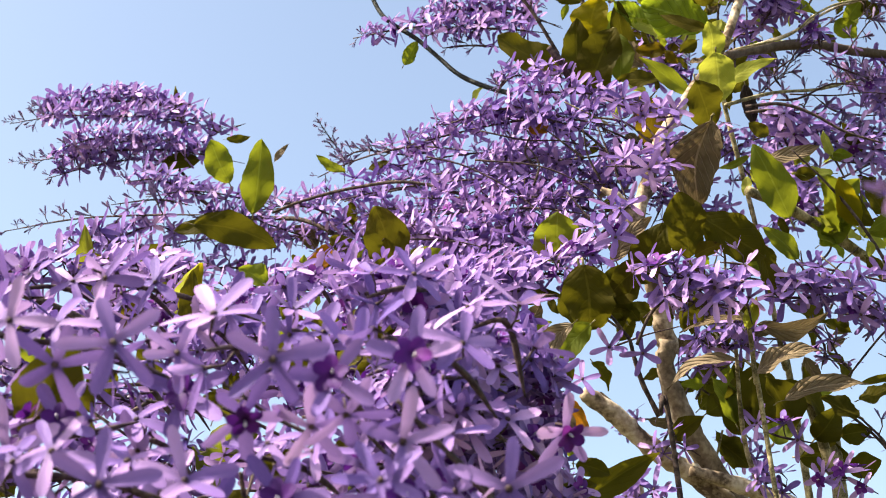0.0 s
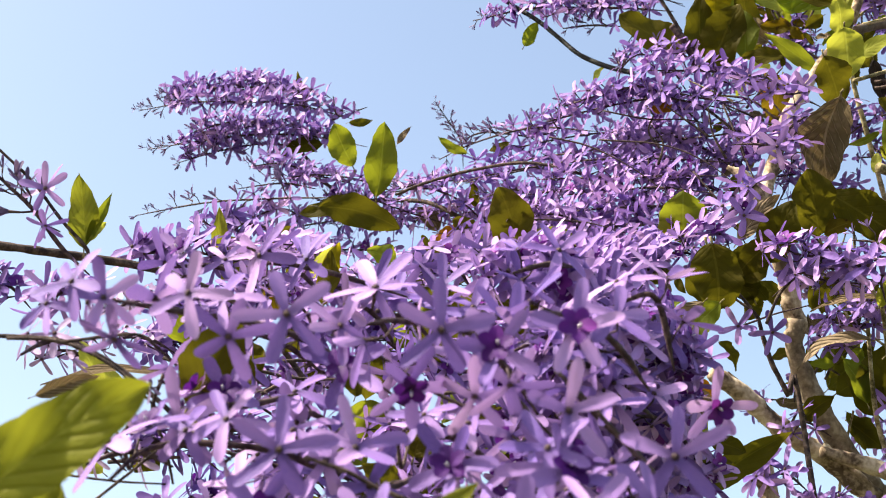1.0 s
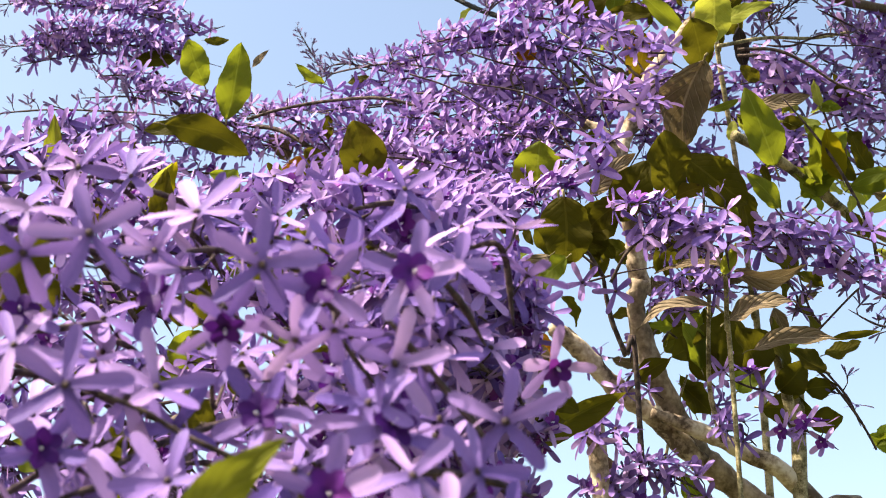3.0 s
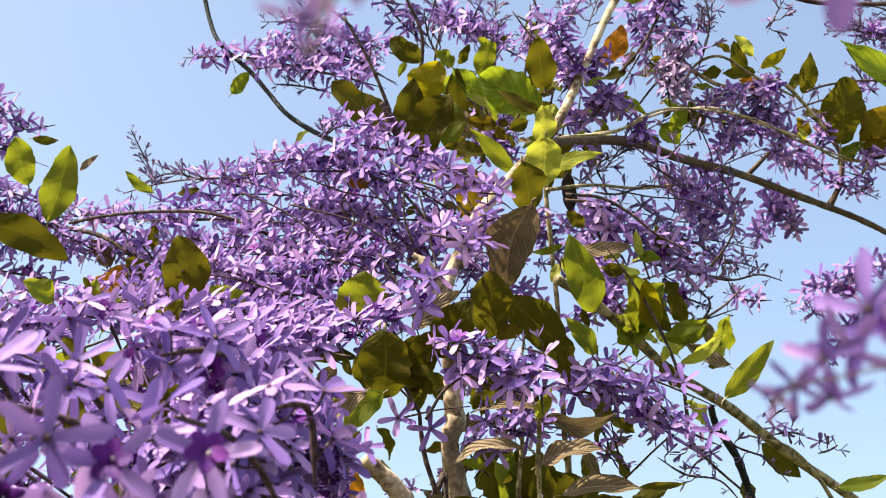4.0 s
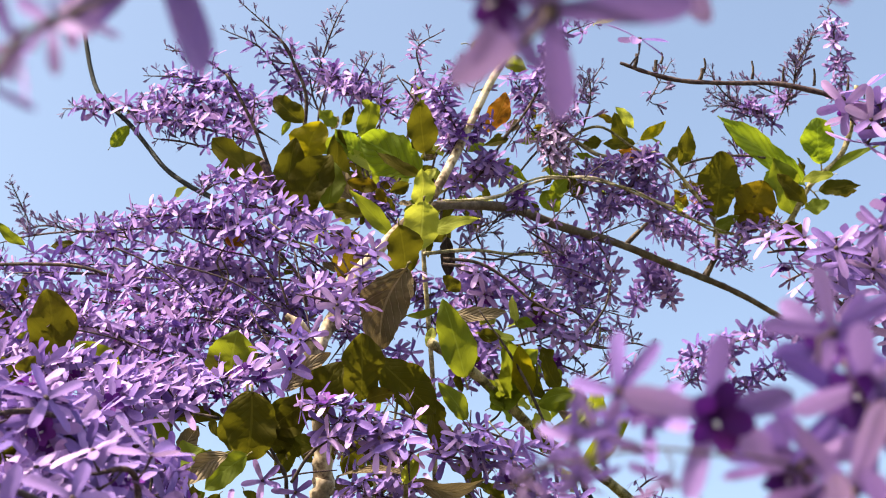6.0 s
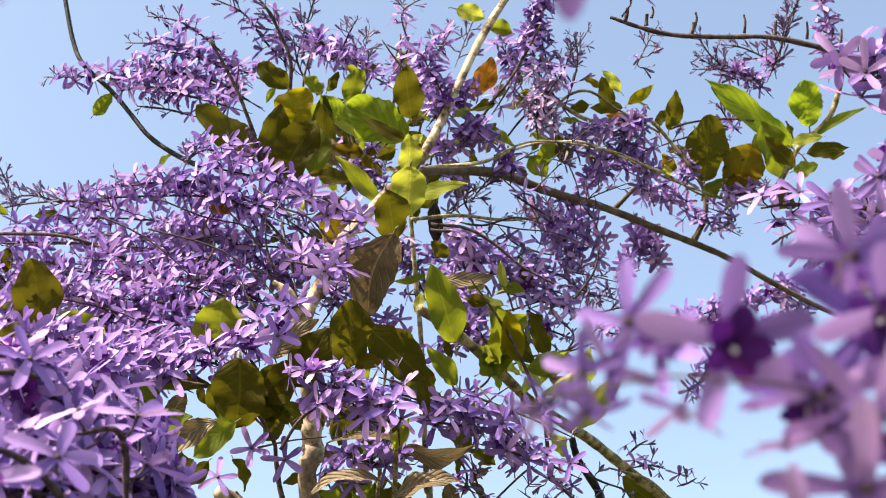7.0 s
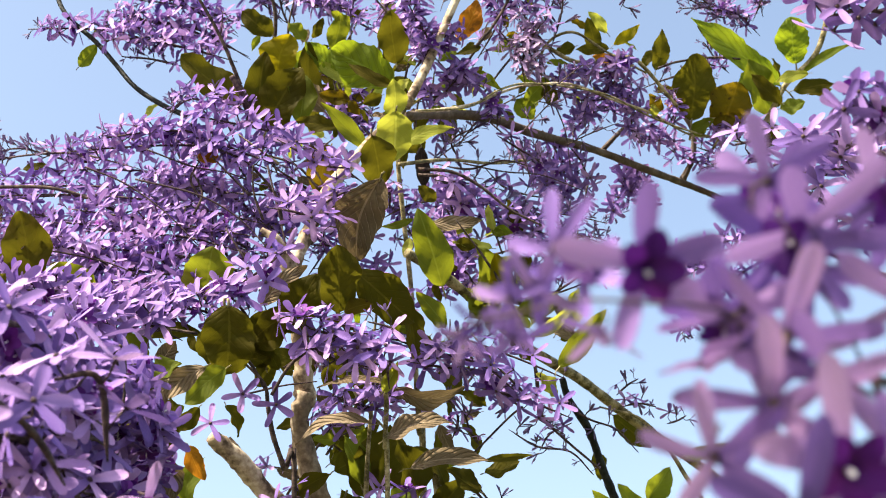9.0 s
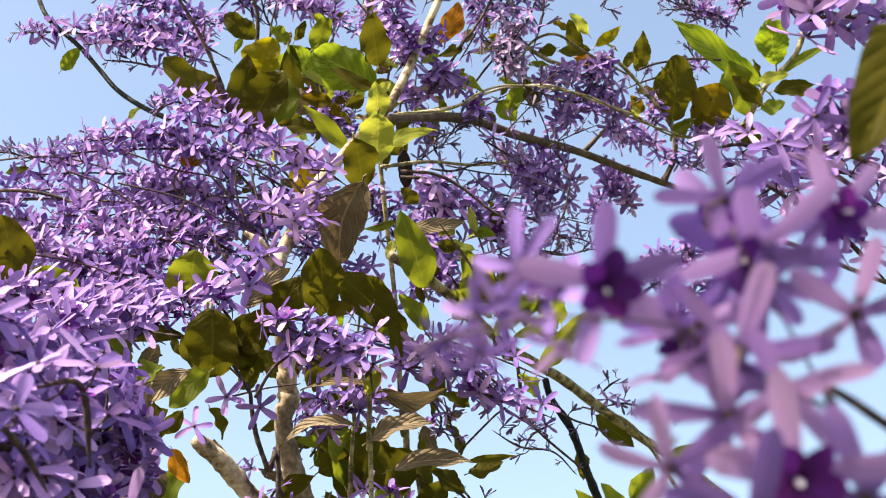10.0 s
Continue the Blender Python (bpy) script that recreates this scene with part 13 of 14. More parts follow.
spray(front, [(-0.170, 1.010, 1.829), (-0.177, 0.990, 1.854), (-0.185, 0.980, 1.871)], 10, 2952, 0.88, tip=0.0, lean=(0.9, -0.05, -0.5), violet=0.6, joined=True)
spray(front, [(-0.100, 0.771, 1.663), (-0.105, 0.751, 1.682), (-0.111, 0.741, 1.695)], 10, 3344, 0.88, tip=0.0, lean=(0.9, -0.05, -0.5), violet=0.6, joined=True)
spray(front, [(-0.090, 0.904, 1.712), (-0.107, 0.884, 1.720), (-0.125, 0.874, 1.720)], 8, 7405, 0.88, tip=0.0, lean=(0.9, -0.05, -0.5), violet=0.6, joined=True)
spray(front, [(-0.108, 0.945, 1.725), (-0.122, 0.925, 1.731), (-0.137, 0.915, 1.729)], 12, 1856, 0.88, tip=0.0, lean=(0.9, -0.05, -0.5), violet=0.6, joined=True)
spray(front, [(-0.098, 0.843, 1.706), (-0.116, 0.823, 1.712), (-0.135, 0.813, 1.711)], 8, 511, 0.88, tip=0.0, lean=(0.9, -0.05, -0.5), violet=0.35, joined=True)
spray(front, [(-0.111, 0.970, 1.806), (-0.133, 0.950, 1.809), (-0.156, 0.940, 1.804)], 9, 9292, 0.88, tip=0.0, lean=(0.9, -0.05, -0.5), violet=0.35, joined=True)
spray(front, [(-0.129, 0.839, 1.675), (-0.137, 0.819, 1.689), (-0.148, 0.809, 1.696)], 10, 8282, 0.88, tip=0.0, lean=(0.9, -0.05, -0.5), violet=0.6, joined=True)
spray(front, [(-0.164, 0.923, 1.693), (-0.173, 0.903, 1.706), (-0.183, 0.893, 1.712)], 11, 8238, 0.88, tip=0.0, lean=(0.9, -0.05, -0.5), violet=0.35, joined=True)
spray(front, [(-0.116, 1.016, 1.720), (-0.120, 0.996, 1.742), (-0.125, 0.986, 1.756)], 8, 3592, 0.88, tip=0.0, lean=(0.9, -0.05, -0.5), violet=0.6, joined=True)
spray(front, [(-0.100, 0.808, 1.785), (-0.113, 0.788, 1.788), (-0.128, 0.778, 1.785)], 11, 8547, 0.88, tip=0.0, lean=(0.9, -0.05, -0.5), violet=0.35, joined=True)
spray(front, [(-0.141, 0.990, 1.732), (-0.155, 0.970, 1.747), (-0.171, 0.960, 1.753)], 9, 6973, 0.88, tip=0.0, lean=(0.9, -0.05, -0.5), violet=0.35, joined=True)
leaf(front, (-0.198, 1.026, 1.835), (-0.169, 1.028, 1.847), 0.017, DRY, 11, 0.30, 0.01, sharp=0.7, seed=9061)
leaf(front, (-0.188, 0.994, 1.896), (-0.165, 0.998, 1.900), 0.013, OLIVE, -11, 0.30, 0.03, sharp=0.7, seed=902)
leaf(front, (-0.117, 0.877, 1.833), (-0.127, 0.869, 1.846), 0.010, OLIVE, -4, 0.30, 0.02, sharp=0.7, seed=6819)
leaf(front, (-0.095, 0.889, 1.851), (-0.092, 0.908, 1.830), 0.015, DRY, -3, 0.30, -0.03, sharp=0.7, seed=4322)
leaf(front, (-0.121, 1.008, 1.804), (-0.145, 1.014, 1.787), 0.016, GREEN, 0, 0.30, 0.02, sharp=0.7, quilt=0.032, seed=7354)
leaf(front, (-0.135, 1.023, 1.760), (-0.139, 1.003, 1.785), 0.017, OLIVE, 8, 0.30, -0.01, sharp=0.7, seed=1050)
leaf(front, (-0.148, 1.041, 1.798), (-0.123, 1.042, 1.804), 0.014, OLIVE, -9, 0.30, -0.03, sharp=0.7, seed=1786)
leaf(front, (-0.092, 0.946, 1.829), (-0.068, 0.952, 1.821), 0.015, OLIVE, 1, 0.30, 0.04, sharp=0.7, seed=8623)
leaf(front, (-0.132, 0.961, 1.794), (-0.123, 0.963, 1.817), 0.013, OLIVE, 6, 0.30, -0.00, sharp=0.7, seed=3685)
leaf(front, (-0.185, 0.888, 1.877), (-0.184, 0.897, 1.862), 0.010, GREEN, 0, 0.30, -0.01, sharp=0.7, quilt=0.032, seed=6082)
leaf(front, (-0.201, 0.952, 1.830), (-0.192, 0.941, 1.856), 0.016, OLIVE, 11, 0.30, -0.03, sharp=0.7, seed=4427)
leaf(front, (-0.186, 1.036, 1.955), (-0.156, 1.034, 1.941), 0.017, GREEN, 9, 0.30, 0.02, sharp=0.7, quilt=0.032, seed=3476)
leaf(front, (-0.206, 0.895, 1.822), (-0.211, 0.906, 1.807), 0.010, OLIVE, -2, 0.30, -0.02, sharp=0.7, seed=5726)
leaf(front, (-0.251, 1.108, 2.003), (-0.267, 1.101, 2.036), 0.020, DRY, 10, 0.30, -0.03, sharp=0.7, seed=8170)
leaf(front, (-0.136, 1.096, 1.900), (-0.155, 1.090, 1.903), 0.011, OLIVE, 4, 0.30, 0.05, sharp=0.7, seed=9149)
leaf(front, (-0.187, 1.019, 1.842), (-0.180, 1.008, 1.857), 0.010, DRY, 4, 0.30, -0.02, sharp=0.7, seed=4217)
leaf(front, (-0.206, 1.075, 1.757), (-0.197, 1.071, 1.779), 0.013, DRY, -2, 0.30, -0.00, sharp=0.7, seed=455)
leaf(front, (-0.241, 0.925, 1.857), (-0.258, 0.920, 1.854), 0.010, GREEN, 4, 0.30, 0.04, sharp=0.7, quilt=0.032, seed=6022)
leaf(front, (-0.222, 0.948, 1.751), (-0.238, 0.928, 1.759), 0.013, DRY, 8, 0.30, -0.02, sharp=0.7, seed=6912)
leaf(front, (-0.169, 1.046, 1.949), (-0.192, 1.028, 1.961), 0.017, OLIVE, -5, 0.30, 0.04, sharp=0.7, seed=5039)
leaf(front, (-0.271, 1.041, 1.874), (-0.289, 1.039, 1.888), 0.012, OLIVE, -7, 0.30, -0.00, sharp=0.7, seed=827)
leaf(front, (-0.208, 1.038, 1.786), (-0.226, 1.046, 1.779), 0.010, GREEN, -10, 0.30, 0.03, sharp=0.7, quilt=0.032, seed=892)
leaf(front, (-0.209, 0.951, 1.924), (-0.186, 0.966, 1.935), 0.014, OLIVE, -3, 0.30, 0.04, sharp=0.7, seed=1621)
leaf(front, (-0.254, 1.051, 1.886), (-0.249, 1.072, 1.862), 0.017, DRY, -6, 0.30, -0.01, sharp=0.7, seed=9552)
leaf(front, (-0.115, 1.046, 1.853), (-0.132, 1.043, 1.864), 0.012, GREEN, 1, 0.30, -0.01, sharp=0.7, quilt=0.032, seed=1811)
leaf(front, (-0.163, 1.052, 1.914), (-0.186, 1.060, 1.908), 0.013, DRY, -6, 0.30, 0.04, sharp=0.7, seed=6597)
leaf(front, (-0.159, 0.908, 1.903), (-0.159, 0.925, 1.883), 0.014, GREEN, 11, 0.30, 0.04, sharp=0.7, quilt=0.032, seed=380)
leaf(front, (-0.204, 1.108, 1.843), (-0.198, 1.099, 1.866), 0.014, OLIVE, 9, 0.30, -0.02, sharp=0.7, seed=9279)
leaf(front, (-0.195, 1.020, 1.828), (-0.219, 1.015, 1.807), 0.018, OLIVE, -8, 0.30, 0.03, sharp=0.7, seed=4100)
leaf(front, (-0.197, 0.964, 1.954), (-0.218, 0.954, 1.975), 0.017, GREEN, -2, 0.30, -0.00, sharp=0.7, quilt=0.032, seed=3074)
leaf(front, (-0.111, 0.870, 1.896), (-0.121, 0.863, 1.906), 0.009, OLIVE, -1, 0.30, 0.01, sharp=0.7, seed=6511)
leaf(front, (-0.210, 1.035, 1.794), (-0.218, 1.034, 1.775), 0.011, DRY, 0, 0.30, 0.02, sharp=0.7, seed=1906)
leaf(front, (-0.232, 0.898, 1.872), (-0.234, 0.882, 1.898), 0.017, OLIVE, 9, 0.30, 0.03, sharp=0.7, seed=6461)
leaf(front, (-0.131, 0.983, 1.726), (-0.152, 0.969, 1.729), 0.013, OLIVE, -1, 0.30, 0.03, sharp=0.7, seed=9570)
leaf(front, (-0.104, 0.877, 1.866), (-0.092, 0.871, 1.876), 0.009, OLIVE, 11, 0.30, 0.03, sharp=0.7, seed=7606)
leaf(front, (-0.234, 1.015, 1.995), (-0.203, 1.008, 2.002), 0.017, OLIVE, -11, 0.30, 0.04, sharp=0.7, seed=2539)
leaf(front, (-0.155, 1.098, 1.764), (-0.175, 1.080, 1.779), 0.016, DRY, -3, 0.30, 0.03, sharp=0.7, seed=3673)
leaf(front, (-0.347, 0.810, 1.905), (-0.336, 0.790, 1.938), 0.016, OLIVE, -2, 0.25, -0.03, sharp=0.7, seed=9153)
leaf(front, (-0.381, 0.805, 1.900), (-0.385, 0.795, 1.923), 0.016, SPOTTED, 7, 0.25, 0.05, sharp=0.7, seed=1431)
leaf(front, (-0.287, 0.724, 1.797), (-0.280, 0.716, 1.815), 0.015, OLIVE, -7, 0.25, 0.03, sharp=0.7, seed=9771)
leaf(front, (-0.248, 0.724, 1.755), (-0.235, 0.716, 1.772), 0.019, OLIVE, -1, 0.25, -0.01, sharp=0.7, seed=3901)
leaf(front, (-0.218, 0.749, 1.779), (-0.197, 0.751, 1.791), 0.013, OLIVE, -2, 0.25, 0.04, sharp=0.7, seed=1057)
leaf(front, (-0.222, 0.750, 1.758), (-0.196, 0.750, 1.766), 0.011, GREEN, -5, 0.25, 0.04, sharp=0.7, quilt=0.032, seed=7372)
leaf(front, (-0.238, 0.908, 1.972), (-0.224, 0.892, 1.987), 0.014, OLIVE, 2, 0.25, 0.04, sharp=0.7, seed=3872)
leaf(front, (-0.144, 0.805, 1.856), (-0.155, 0.795, 1.875), 0.013, GREEN, -4, 0.25, 0.01, sharp=0.7, quilt=0.032, seed=4333)
leaf(front, (-0.338, 0.758, 1.847), (-0.349, 0.742, 1.858), 0.014, OLIVE, 4, 0.25, 0.04, sharp=0.7, seed=9991)
leaf(front, (-0.278, 0.857, 1.915), (-0.288, 0.843, 1.929), 0.014, OLIVE, -4, 0.25, 0.02, sharp=0.7, seed=431)
leaf(front, (-0.123, 0.846, 1.903), (-0.115, 0.854, 1.886), 0.015, OLIVE, 6, 0.25, -0.03, sharp=0.7, seed=2180)
# inner leaves added to cast shade on the flowers of the right flank
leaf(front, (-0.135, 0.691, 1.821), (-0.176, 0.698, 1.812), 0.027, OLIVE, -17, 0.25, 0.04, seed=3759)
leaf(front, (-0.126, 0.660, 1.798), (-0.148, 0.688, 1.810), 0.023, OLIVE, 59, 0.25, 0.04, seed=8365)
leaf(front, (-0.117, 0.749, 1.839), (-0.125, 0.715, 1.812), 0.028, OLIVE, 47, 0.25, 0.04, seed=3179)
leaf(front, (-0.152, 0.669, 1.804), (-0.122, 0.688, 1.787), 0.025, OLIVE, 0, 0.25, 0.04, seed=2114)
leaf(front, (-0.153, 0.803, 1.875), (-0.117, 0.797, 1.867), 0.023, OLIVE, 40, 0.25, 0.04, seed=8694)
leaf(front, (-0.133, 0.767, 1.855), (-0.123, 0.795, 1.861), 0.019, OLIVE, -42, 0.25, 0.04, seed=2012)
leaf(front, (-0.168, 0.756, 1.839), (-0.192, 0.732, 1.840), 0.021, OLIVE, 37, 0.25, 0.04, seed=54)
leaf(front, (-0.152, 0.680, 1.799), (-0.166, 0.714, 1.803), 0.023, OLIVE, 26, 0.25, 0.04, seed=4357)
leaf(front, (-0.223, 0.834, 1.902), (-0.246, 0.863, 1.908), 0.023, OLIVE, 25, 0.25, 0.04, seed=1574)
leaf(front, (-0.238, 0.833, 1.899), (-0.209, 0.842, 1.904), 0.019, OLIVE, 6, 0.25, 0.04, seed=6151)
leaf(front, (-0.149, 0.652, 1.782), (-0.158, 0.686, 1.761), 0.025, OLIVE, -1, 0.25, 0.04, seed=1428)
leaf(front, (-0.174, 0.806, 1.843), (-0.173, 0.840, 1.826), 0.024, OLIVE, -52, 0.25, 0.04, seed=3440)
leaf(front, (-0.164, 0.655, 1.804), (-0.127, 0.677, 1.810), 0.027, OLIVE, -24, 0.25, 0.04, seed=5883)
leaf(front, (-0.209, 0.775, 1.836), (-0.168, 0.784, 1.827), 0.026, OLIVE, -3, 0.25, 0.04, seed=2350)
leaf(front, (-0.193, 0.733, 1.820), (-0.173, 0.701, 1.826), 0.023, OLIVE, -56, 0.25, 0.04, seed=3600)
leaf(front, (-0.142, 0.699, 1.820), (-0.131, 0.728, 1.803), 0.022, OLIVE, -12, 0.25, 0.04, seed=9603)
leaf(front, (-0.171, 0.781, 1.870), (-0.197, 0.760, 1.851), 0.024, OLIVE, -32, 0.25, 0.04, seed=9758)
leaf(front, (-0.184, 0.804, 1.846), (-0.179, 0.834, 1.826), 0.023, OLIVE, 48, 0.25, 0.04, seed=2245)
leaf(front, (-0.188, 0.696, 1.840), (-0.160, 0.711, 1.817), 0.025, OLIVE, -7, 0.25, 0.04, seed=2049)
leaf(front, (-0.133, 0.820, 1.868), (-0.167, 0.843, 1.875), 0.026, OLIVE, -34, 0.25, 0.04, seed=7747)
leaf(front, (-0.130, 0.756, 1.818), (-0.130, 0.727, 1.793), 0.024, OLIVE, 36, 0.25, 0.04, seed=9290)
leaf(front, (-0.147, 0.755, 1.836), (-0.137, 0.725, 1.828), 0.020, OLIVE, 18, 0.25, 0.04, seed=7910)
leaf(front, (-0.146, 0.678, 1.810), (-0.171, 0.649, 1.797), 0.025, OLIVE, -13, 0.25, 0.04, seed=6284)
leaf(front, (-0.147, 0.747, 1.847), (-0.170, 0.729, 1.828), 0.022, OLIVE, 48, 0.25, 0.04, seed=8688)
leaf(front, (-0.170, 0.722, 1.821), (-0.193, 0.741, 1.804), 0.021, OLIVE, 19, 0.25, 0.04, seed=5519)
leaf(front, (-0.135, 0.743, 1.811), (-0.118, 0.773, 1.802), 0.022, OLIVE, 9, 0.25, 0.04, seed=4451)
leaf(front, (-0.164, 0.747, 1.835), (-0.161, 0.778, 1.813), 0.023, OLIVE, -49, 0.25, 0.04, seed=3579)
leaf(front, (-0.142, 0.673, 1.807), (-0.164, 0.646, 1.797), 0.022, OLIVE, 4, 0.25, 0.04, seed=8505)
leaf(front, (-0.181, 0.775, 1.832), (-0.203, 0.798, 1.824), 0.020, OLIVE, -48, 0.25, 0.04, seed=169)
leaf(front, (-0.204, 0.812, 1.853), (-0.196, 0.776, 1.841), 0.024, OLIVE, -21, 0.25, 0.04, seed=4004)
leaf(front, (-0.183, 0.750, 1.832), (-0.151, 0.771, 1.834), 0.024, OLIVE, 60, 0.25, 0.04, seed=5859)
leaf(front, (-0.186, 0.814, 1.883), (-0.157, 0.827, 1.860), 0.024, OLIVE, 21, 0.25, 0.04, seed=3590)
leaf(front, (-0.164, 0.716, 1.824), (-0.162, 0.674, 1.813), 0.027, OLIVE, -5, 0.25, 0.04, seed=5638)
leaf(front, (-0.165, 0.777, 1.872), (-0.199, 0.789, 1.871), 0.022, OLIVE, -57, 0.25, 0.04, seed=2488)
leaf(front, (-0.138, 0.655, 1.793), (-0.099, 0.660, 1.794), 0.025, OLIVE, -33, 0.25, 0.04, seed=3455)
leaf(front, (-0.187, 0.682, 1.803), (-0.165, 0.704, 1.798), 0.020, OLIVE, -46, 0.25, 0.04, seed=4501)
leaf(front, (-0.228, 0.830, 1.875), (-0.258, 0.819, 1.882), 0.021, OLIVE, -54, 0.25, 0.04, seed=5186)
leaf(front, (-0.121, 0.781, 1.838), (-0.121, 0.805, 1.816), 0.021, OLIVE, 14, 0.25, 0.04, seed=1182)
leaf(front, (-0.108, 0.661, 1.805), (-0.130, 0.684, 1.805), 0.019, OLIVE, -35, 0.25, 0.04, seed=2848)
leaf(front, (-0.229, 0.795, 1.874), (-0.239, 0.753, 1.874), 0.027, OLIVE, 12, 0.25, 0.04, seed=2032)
# more flank sprays, violet share again raised to imitate shade
spray(front, [(-0.213, 0.960, 1.941), (-0.229, 0.940, 1.953), (-0.246, 0.930, 1.958)], 8, 9190, 0.86, tip=0.0, lean=(0.9, -0.05, -0.5), violet=0.5, joined=True)
spray(front, [(-0.202, 0.952, 1.857), (-0.212, 0.932, 1.862), (-0.223, 0.922, 1.862)], 10, 9871, 0.86, tip=0.0, lean=(0.9, -0.05, -0.5), violet=0.5, joined=True)
spray(front, [(-0.128, 0.889, 1.849), (-0.142, 0.869, 1.855), (-0.156, 0.859, 1.856)], 10, 7279, 0.86, tip=0.0, lean=(0.9, -0.05, -0.5), violet=0.5, joined=True)
spray(front, [(-0.164, 0.801, 1.835), (-0.173, 0.781, 1.830), (-0.184, 0.771, 1.822)], 10, 5829, 0.86, tip=0.0, lean=(0.9, -0.05, -0.5), violet=0.5, joined=True)
spray(front, [(-0.124, 0.730, 1.772), (-0.137, 0.710, 1.770), (-0.151, 0.700, 1.766)], 9, 6714, 0.86, tip=0.0, lean=(0.9, -0.05, -0.5), violet=0.5, joined=True)
spray(front, [(-0.174, 0.909, 1.837), (-0.193, 0.889, 1.842), (-0.212, 0.879, 1.843)], 11, 7425, 0.86, tip=0.0, lean=(0.9, -0.05, -0.5), violet=0.5, joined=True)
spray(front, [(-0.155, 0.854, 1.876), (-0.168, 0.834, 1.870), (-0.181, 0.824, 1.860)], 10, 425, 0.86, tip=0.0, lean=(0.9, -0.05, -0.5), violet=0.5, joined=True)
spray(front, [(-0.147, 0.832, 1.865), (-0.157, 0.812, 1.869), (-0.168, 0.802, 1.869)], 10, 7667, 0.86, tip=0.0, lean=(0.9, -0.05, -0.5), violet=0.5, joined=True)
spray(front, [(-0.218, 0.967, 1.854), (-0.234, 0.947, 1.869), (-0.251, 0.937, 1.878)], 9, 4728, 0.86, tip=0.0, lean=(0.9, -0.05, -0.5), violet=0.5, joined=True)
spray(front, [(-0.179, 0.841, 1.832), (-0.186, 0.821, 1.828), (-0.195, 0.811, 1.819)], 8, 5112, 0.86, tip=0.0, lean=(0.9, -0.05, -0.5), violet=0.5, joined=True)
spray(front, [(-0.103, 0.877, 1.843), (-0.107, 0.857, 1.837), (-0.117, 0.847, 1.826)], 8, 7222, 0.86, tip=0.0, lean=(0.9, -0.05, -0.5), violet=0.5, joined=True)
spray(front, [(-0.109, 0.918, 1.862), (-0.119, 0.898, 1.861), (-0.140, 0.888, 1.853)], 11, 7062, 0.86, tip=0.0, lean=(0.9, -0.05, -0.5), violet=0.5, joined=True)
spray(front, [(-0.212, 0.962, 1.894), (-0.224, 0.942, 1.895), (-0.237, 0.932, 1.892)], 8, 4319, 0.86, tip=0.0, lean=(0.9, -0.05, -0.5), violet=0.5, joined=True)
spray(front, [(-0.097, 0.797, 1.862), (-0.111, 0.777, 1.862), (-0.128, 0.767, 1.859)], 10, 965, 0.86, tip=0.0, lean=(0.9, -0.05, -0.5), violet=0.5, joined=True)
spray(front, [(-0.189, 0.838, 1.829), (-0.199, 0.818, 1.832), (-0.211, 0.808, 1.831)], 10, 5278, 0.86, tip=0.0, lean=(0.9, -0.05, -0.5), violet=0.5, joined=True)
spray(front, [(-0.090, 0.772, 1.818), (-0.098, 0.752, 1.824), (-0.108, 0.742, 1.826)], 11, 6250, 0.86, tip=0.0, lean=(0.9, -0.05, -0.5), violet=0.5, joined=True)
spray(front, [(-0.104, 0.840, 1.814), (-0.123, 0.820, 1.812), (-0.142, 0.810, 1.806)], 11, 4238, 0.86, tip=0.0, lean=(0.9, -0.05, -0.5), violet=0.5, joined=True)
spray(front, [(-0.136, 0.965, 1.912), (-0.151, 0.945, 1.920), (-0.166, 0.935, 1.923)], 10, 504, 0.86, tip=0.0, lean=(0.9, -0.05, -0.5), violet=0.5, joined=True)
spray(front, [(-0.121, 0.880, 1.884), (-0.137, 0.860, 1.880), (-0.153, 0.850, 1.871)], 9, 4092, 0.86, tip=0.0, lean=(0.9, -0.05, -0.5), violet=0.5, joined=True)
spray(front, [(-0.141, 0.833, 1.821), (-0.158, 0.813, 1.825), (-0.175, 0.803, 1.824)], 9, 903, 0.86, tip=0.0, lean=(0.9, -0.05, -0.5), violet=0.5, joined=True)
spray(front, [(-0.181, 0.931, 1.872), (-0.199, 0.911, 1.878), (-0.217, 0.901, 1.878)], 11, 3772, 0.86, tip=0.0, lean=(0.9, -0.05, -0.5), violet=0.5, joined=True)
spray(front, [(-0.119, 0.737, 1.804), (-0.127, 0.717, 1.805), (-0.135, 0.707, 1.803)], 8, 8675, 0.86, tip=0.0, lean=(0.9, -0.05, -0.5), violet=0.5, joined=True)
spray(front, [(-0.210, 0.895, 1.834), (-0.219, 0.875, 1.828), (-0.228, 0.865, 1.816)], 8, 773, 0.86, tip=0.0, lean=(0.9, -0.05, -0.5), violet=0.5, joined=True)
spray(front, [(-0.173, 0.814, 1.860), (-0.185, 0.794, 1.852), (-0.197, 0.784, 1.841)], 9, 1028, 0.86, tip=0.0, lean=(0.9, -0.05, -0.5), violet=0.5, joined=True)
spray(front, [(-0.187, 0.960, 1.930), (-0.206, 0.940, 1.944), (-0.226, 0.930, 1.953)], 9, 5464, 0.86, tip=0.0, lean=(0.9, -0.05, -0.5), violet=0.5, joined=True)
spray(front, [(-0.124, 0.802, 1.843), (-0.133, 0.782, 1.848), (-0.143, 0.772, 1.848)], 10, 2861, 0.86, tip=0.0, lean=(0.9, -0.05, -0.5), violet=0.5, joined=True)
spray(front, [(-0.171, 0.814, 1.815), (-0.186, 0.794, 1.806), (-0.200, 0.784, 1.793)], 9, 6697, 0.86, tip=0.0, lean=(0.9, -0.05, -0.5), violet=0.5, joined=True)
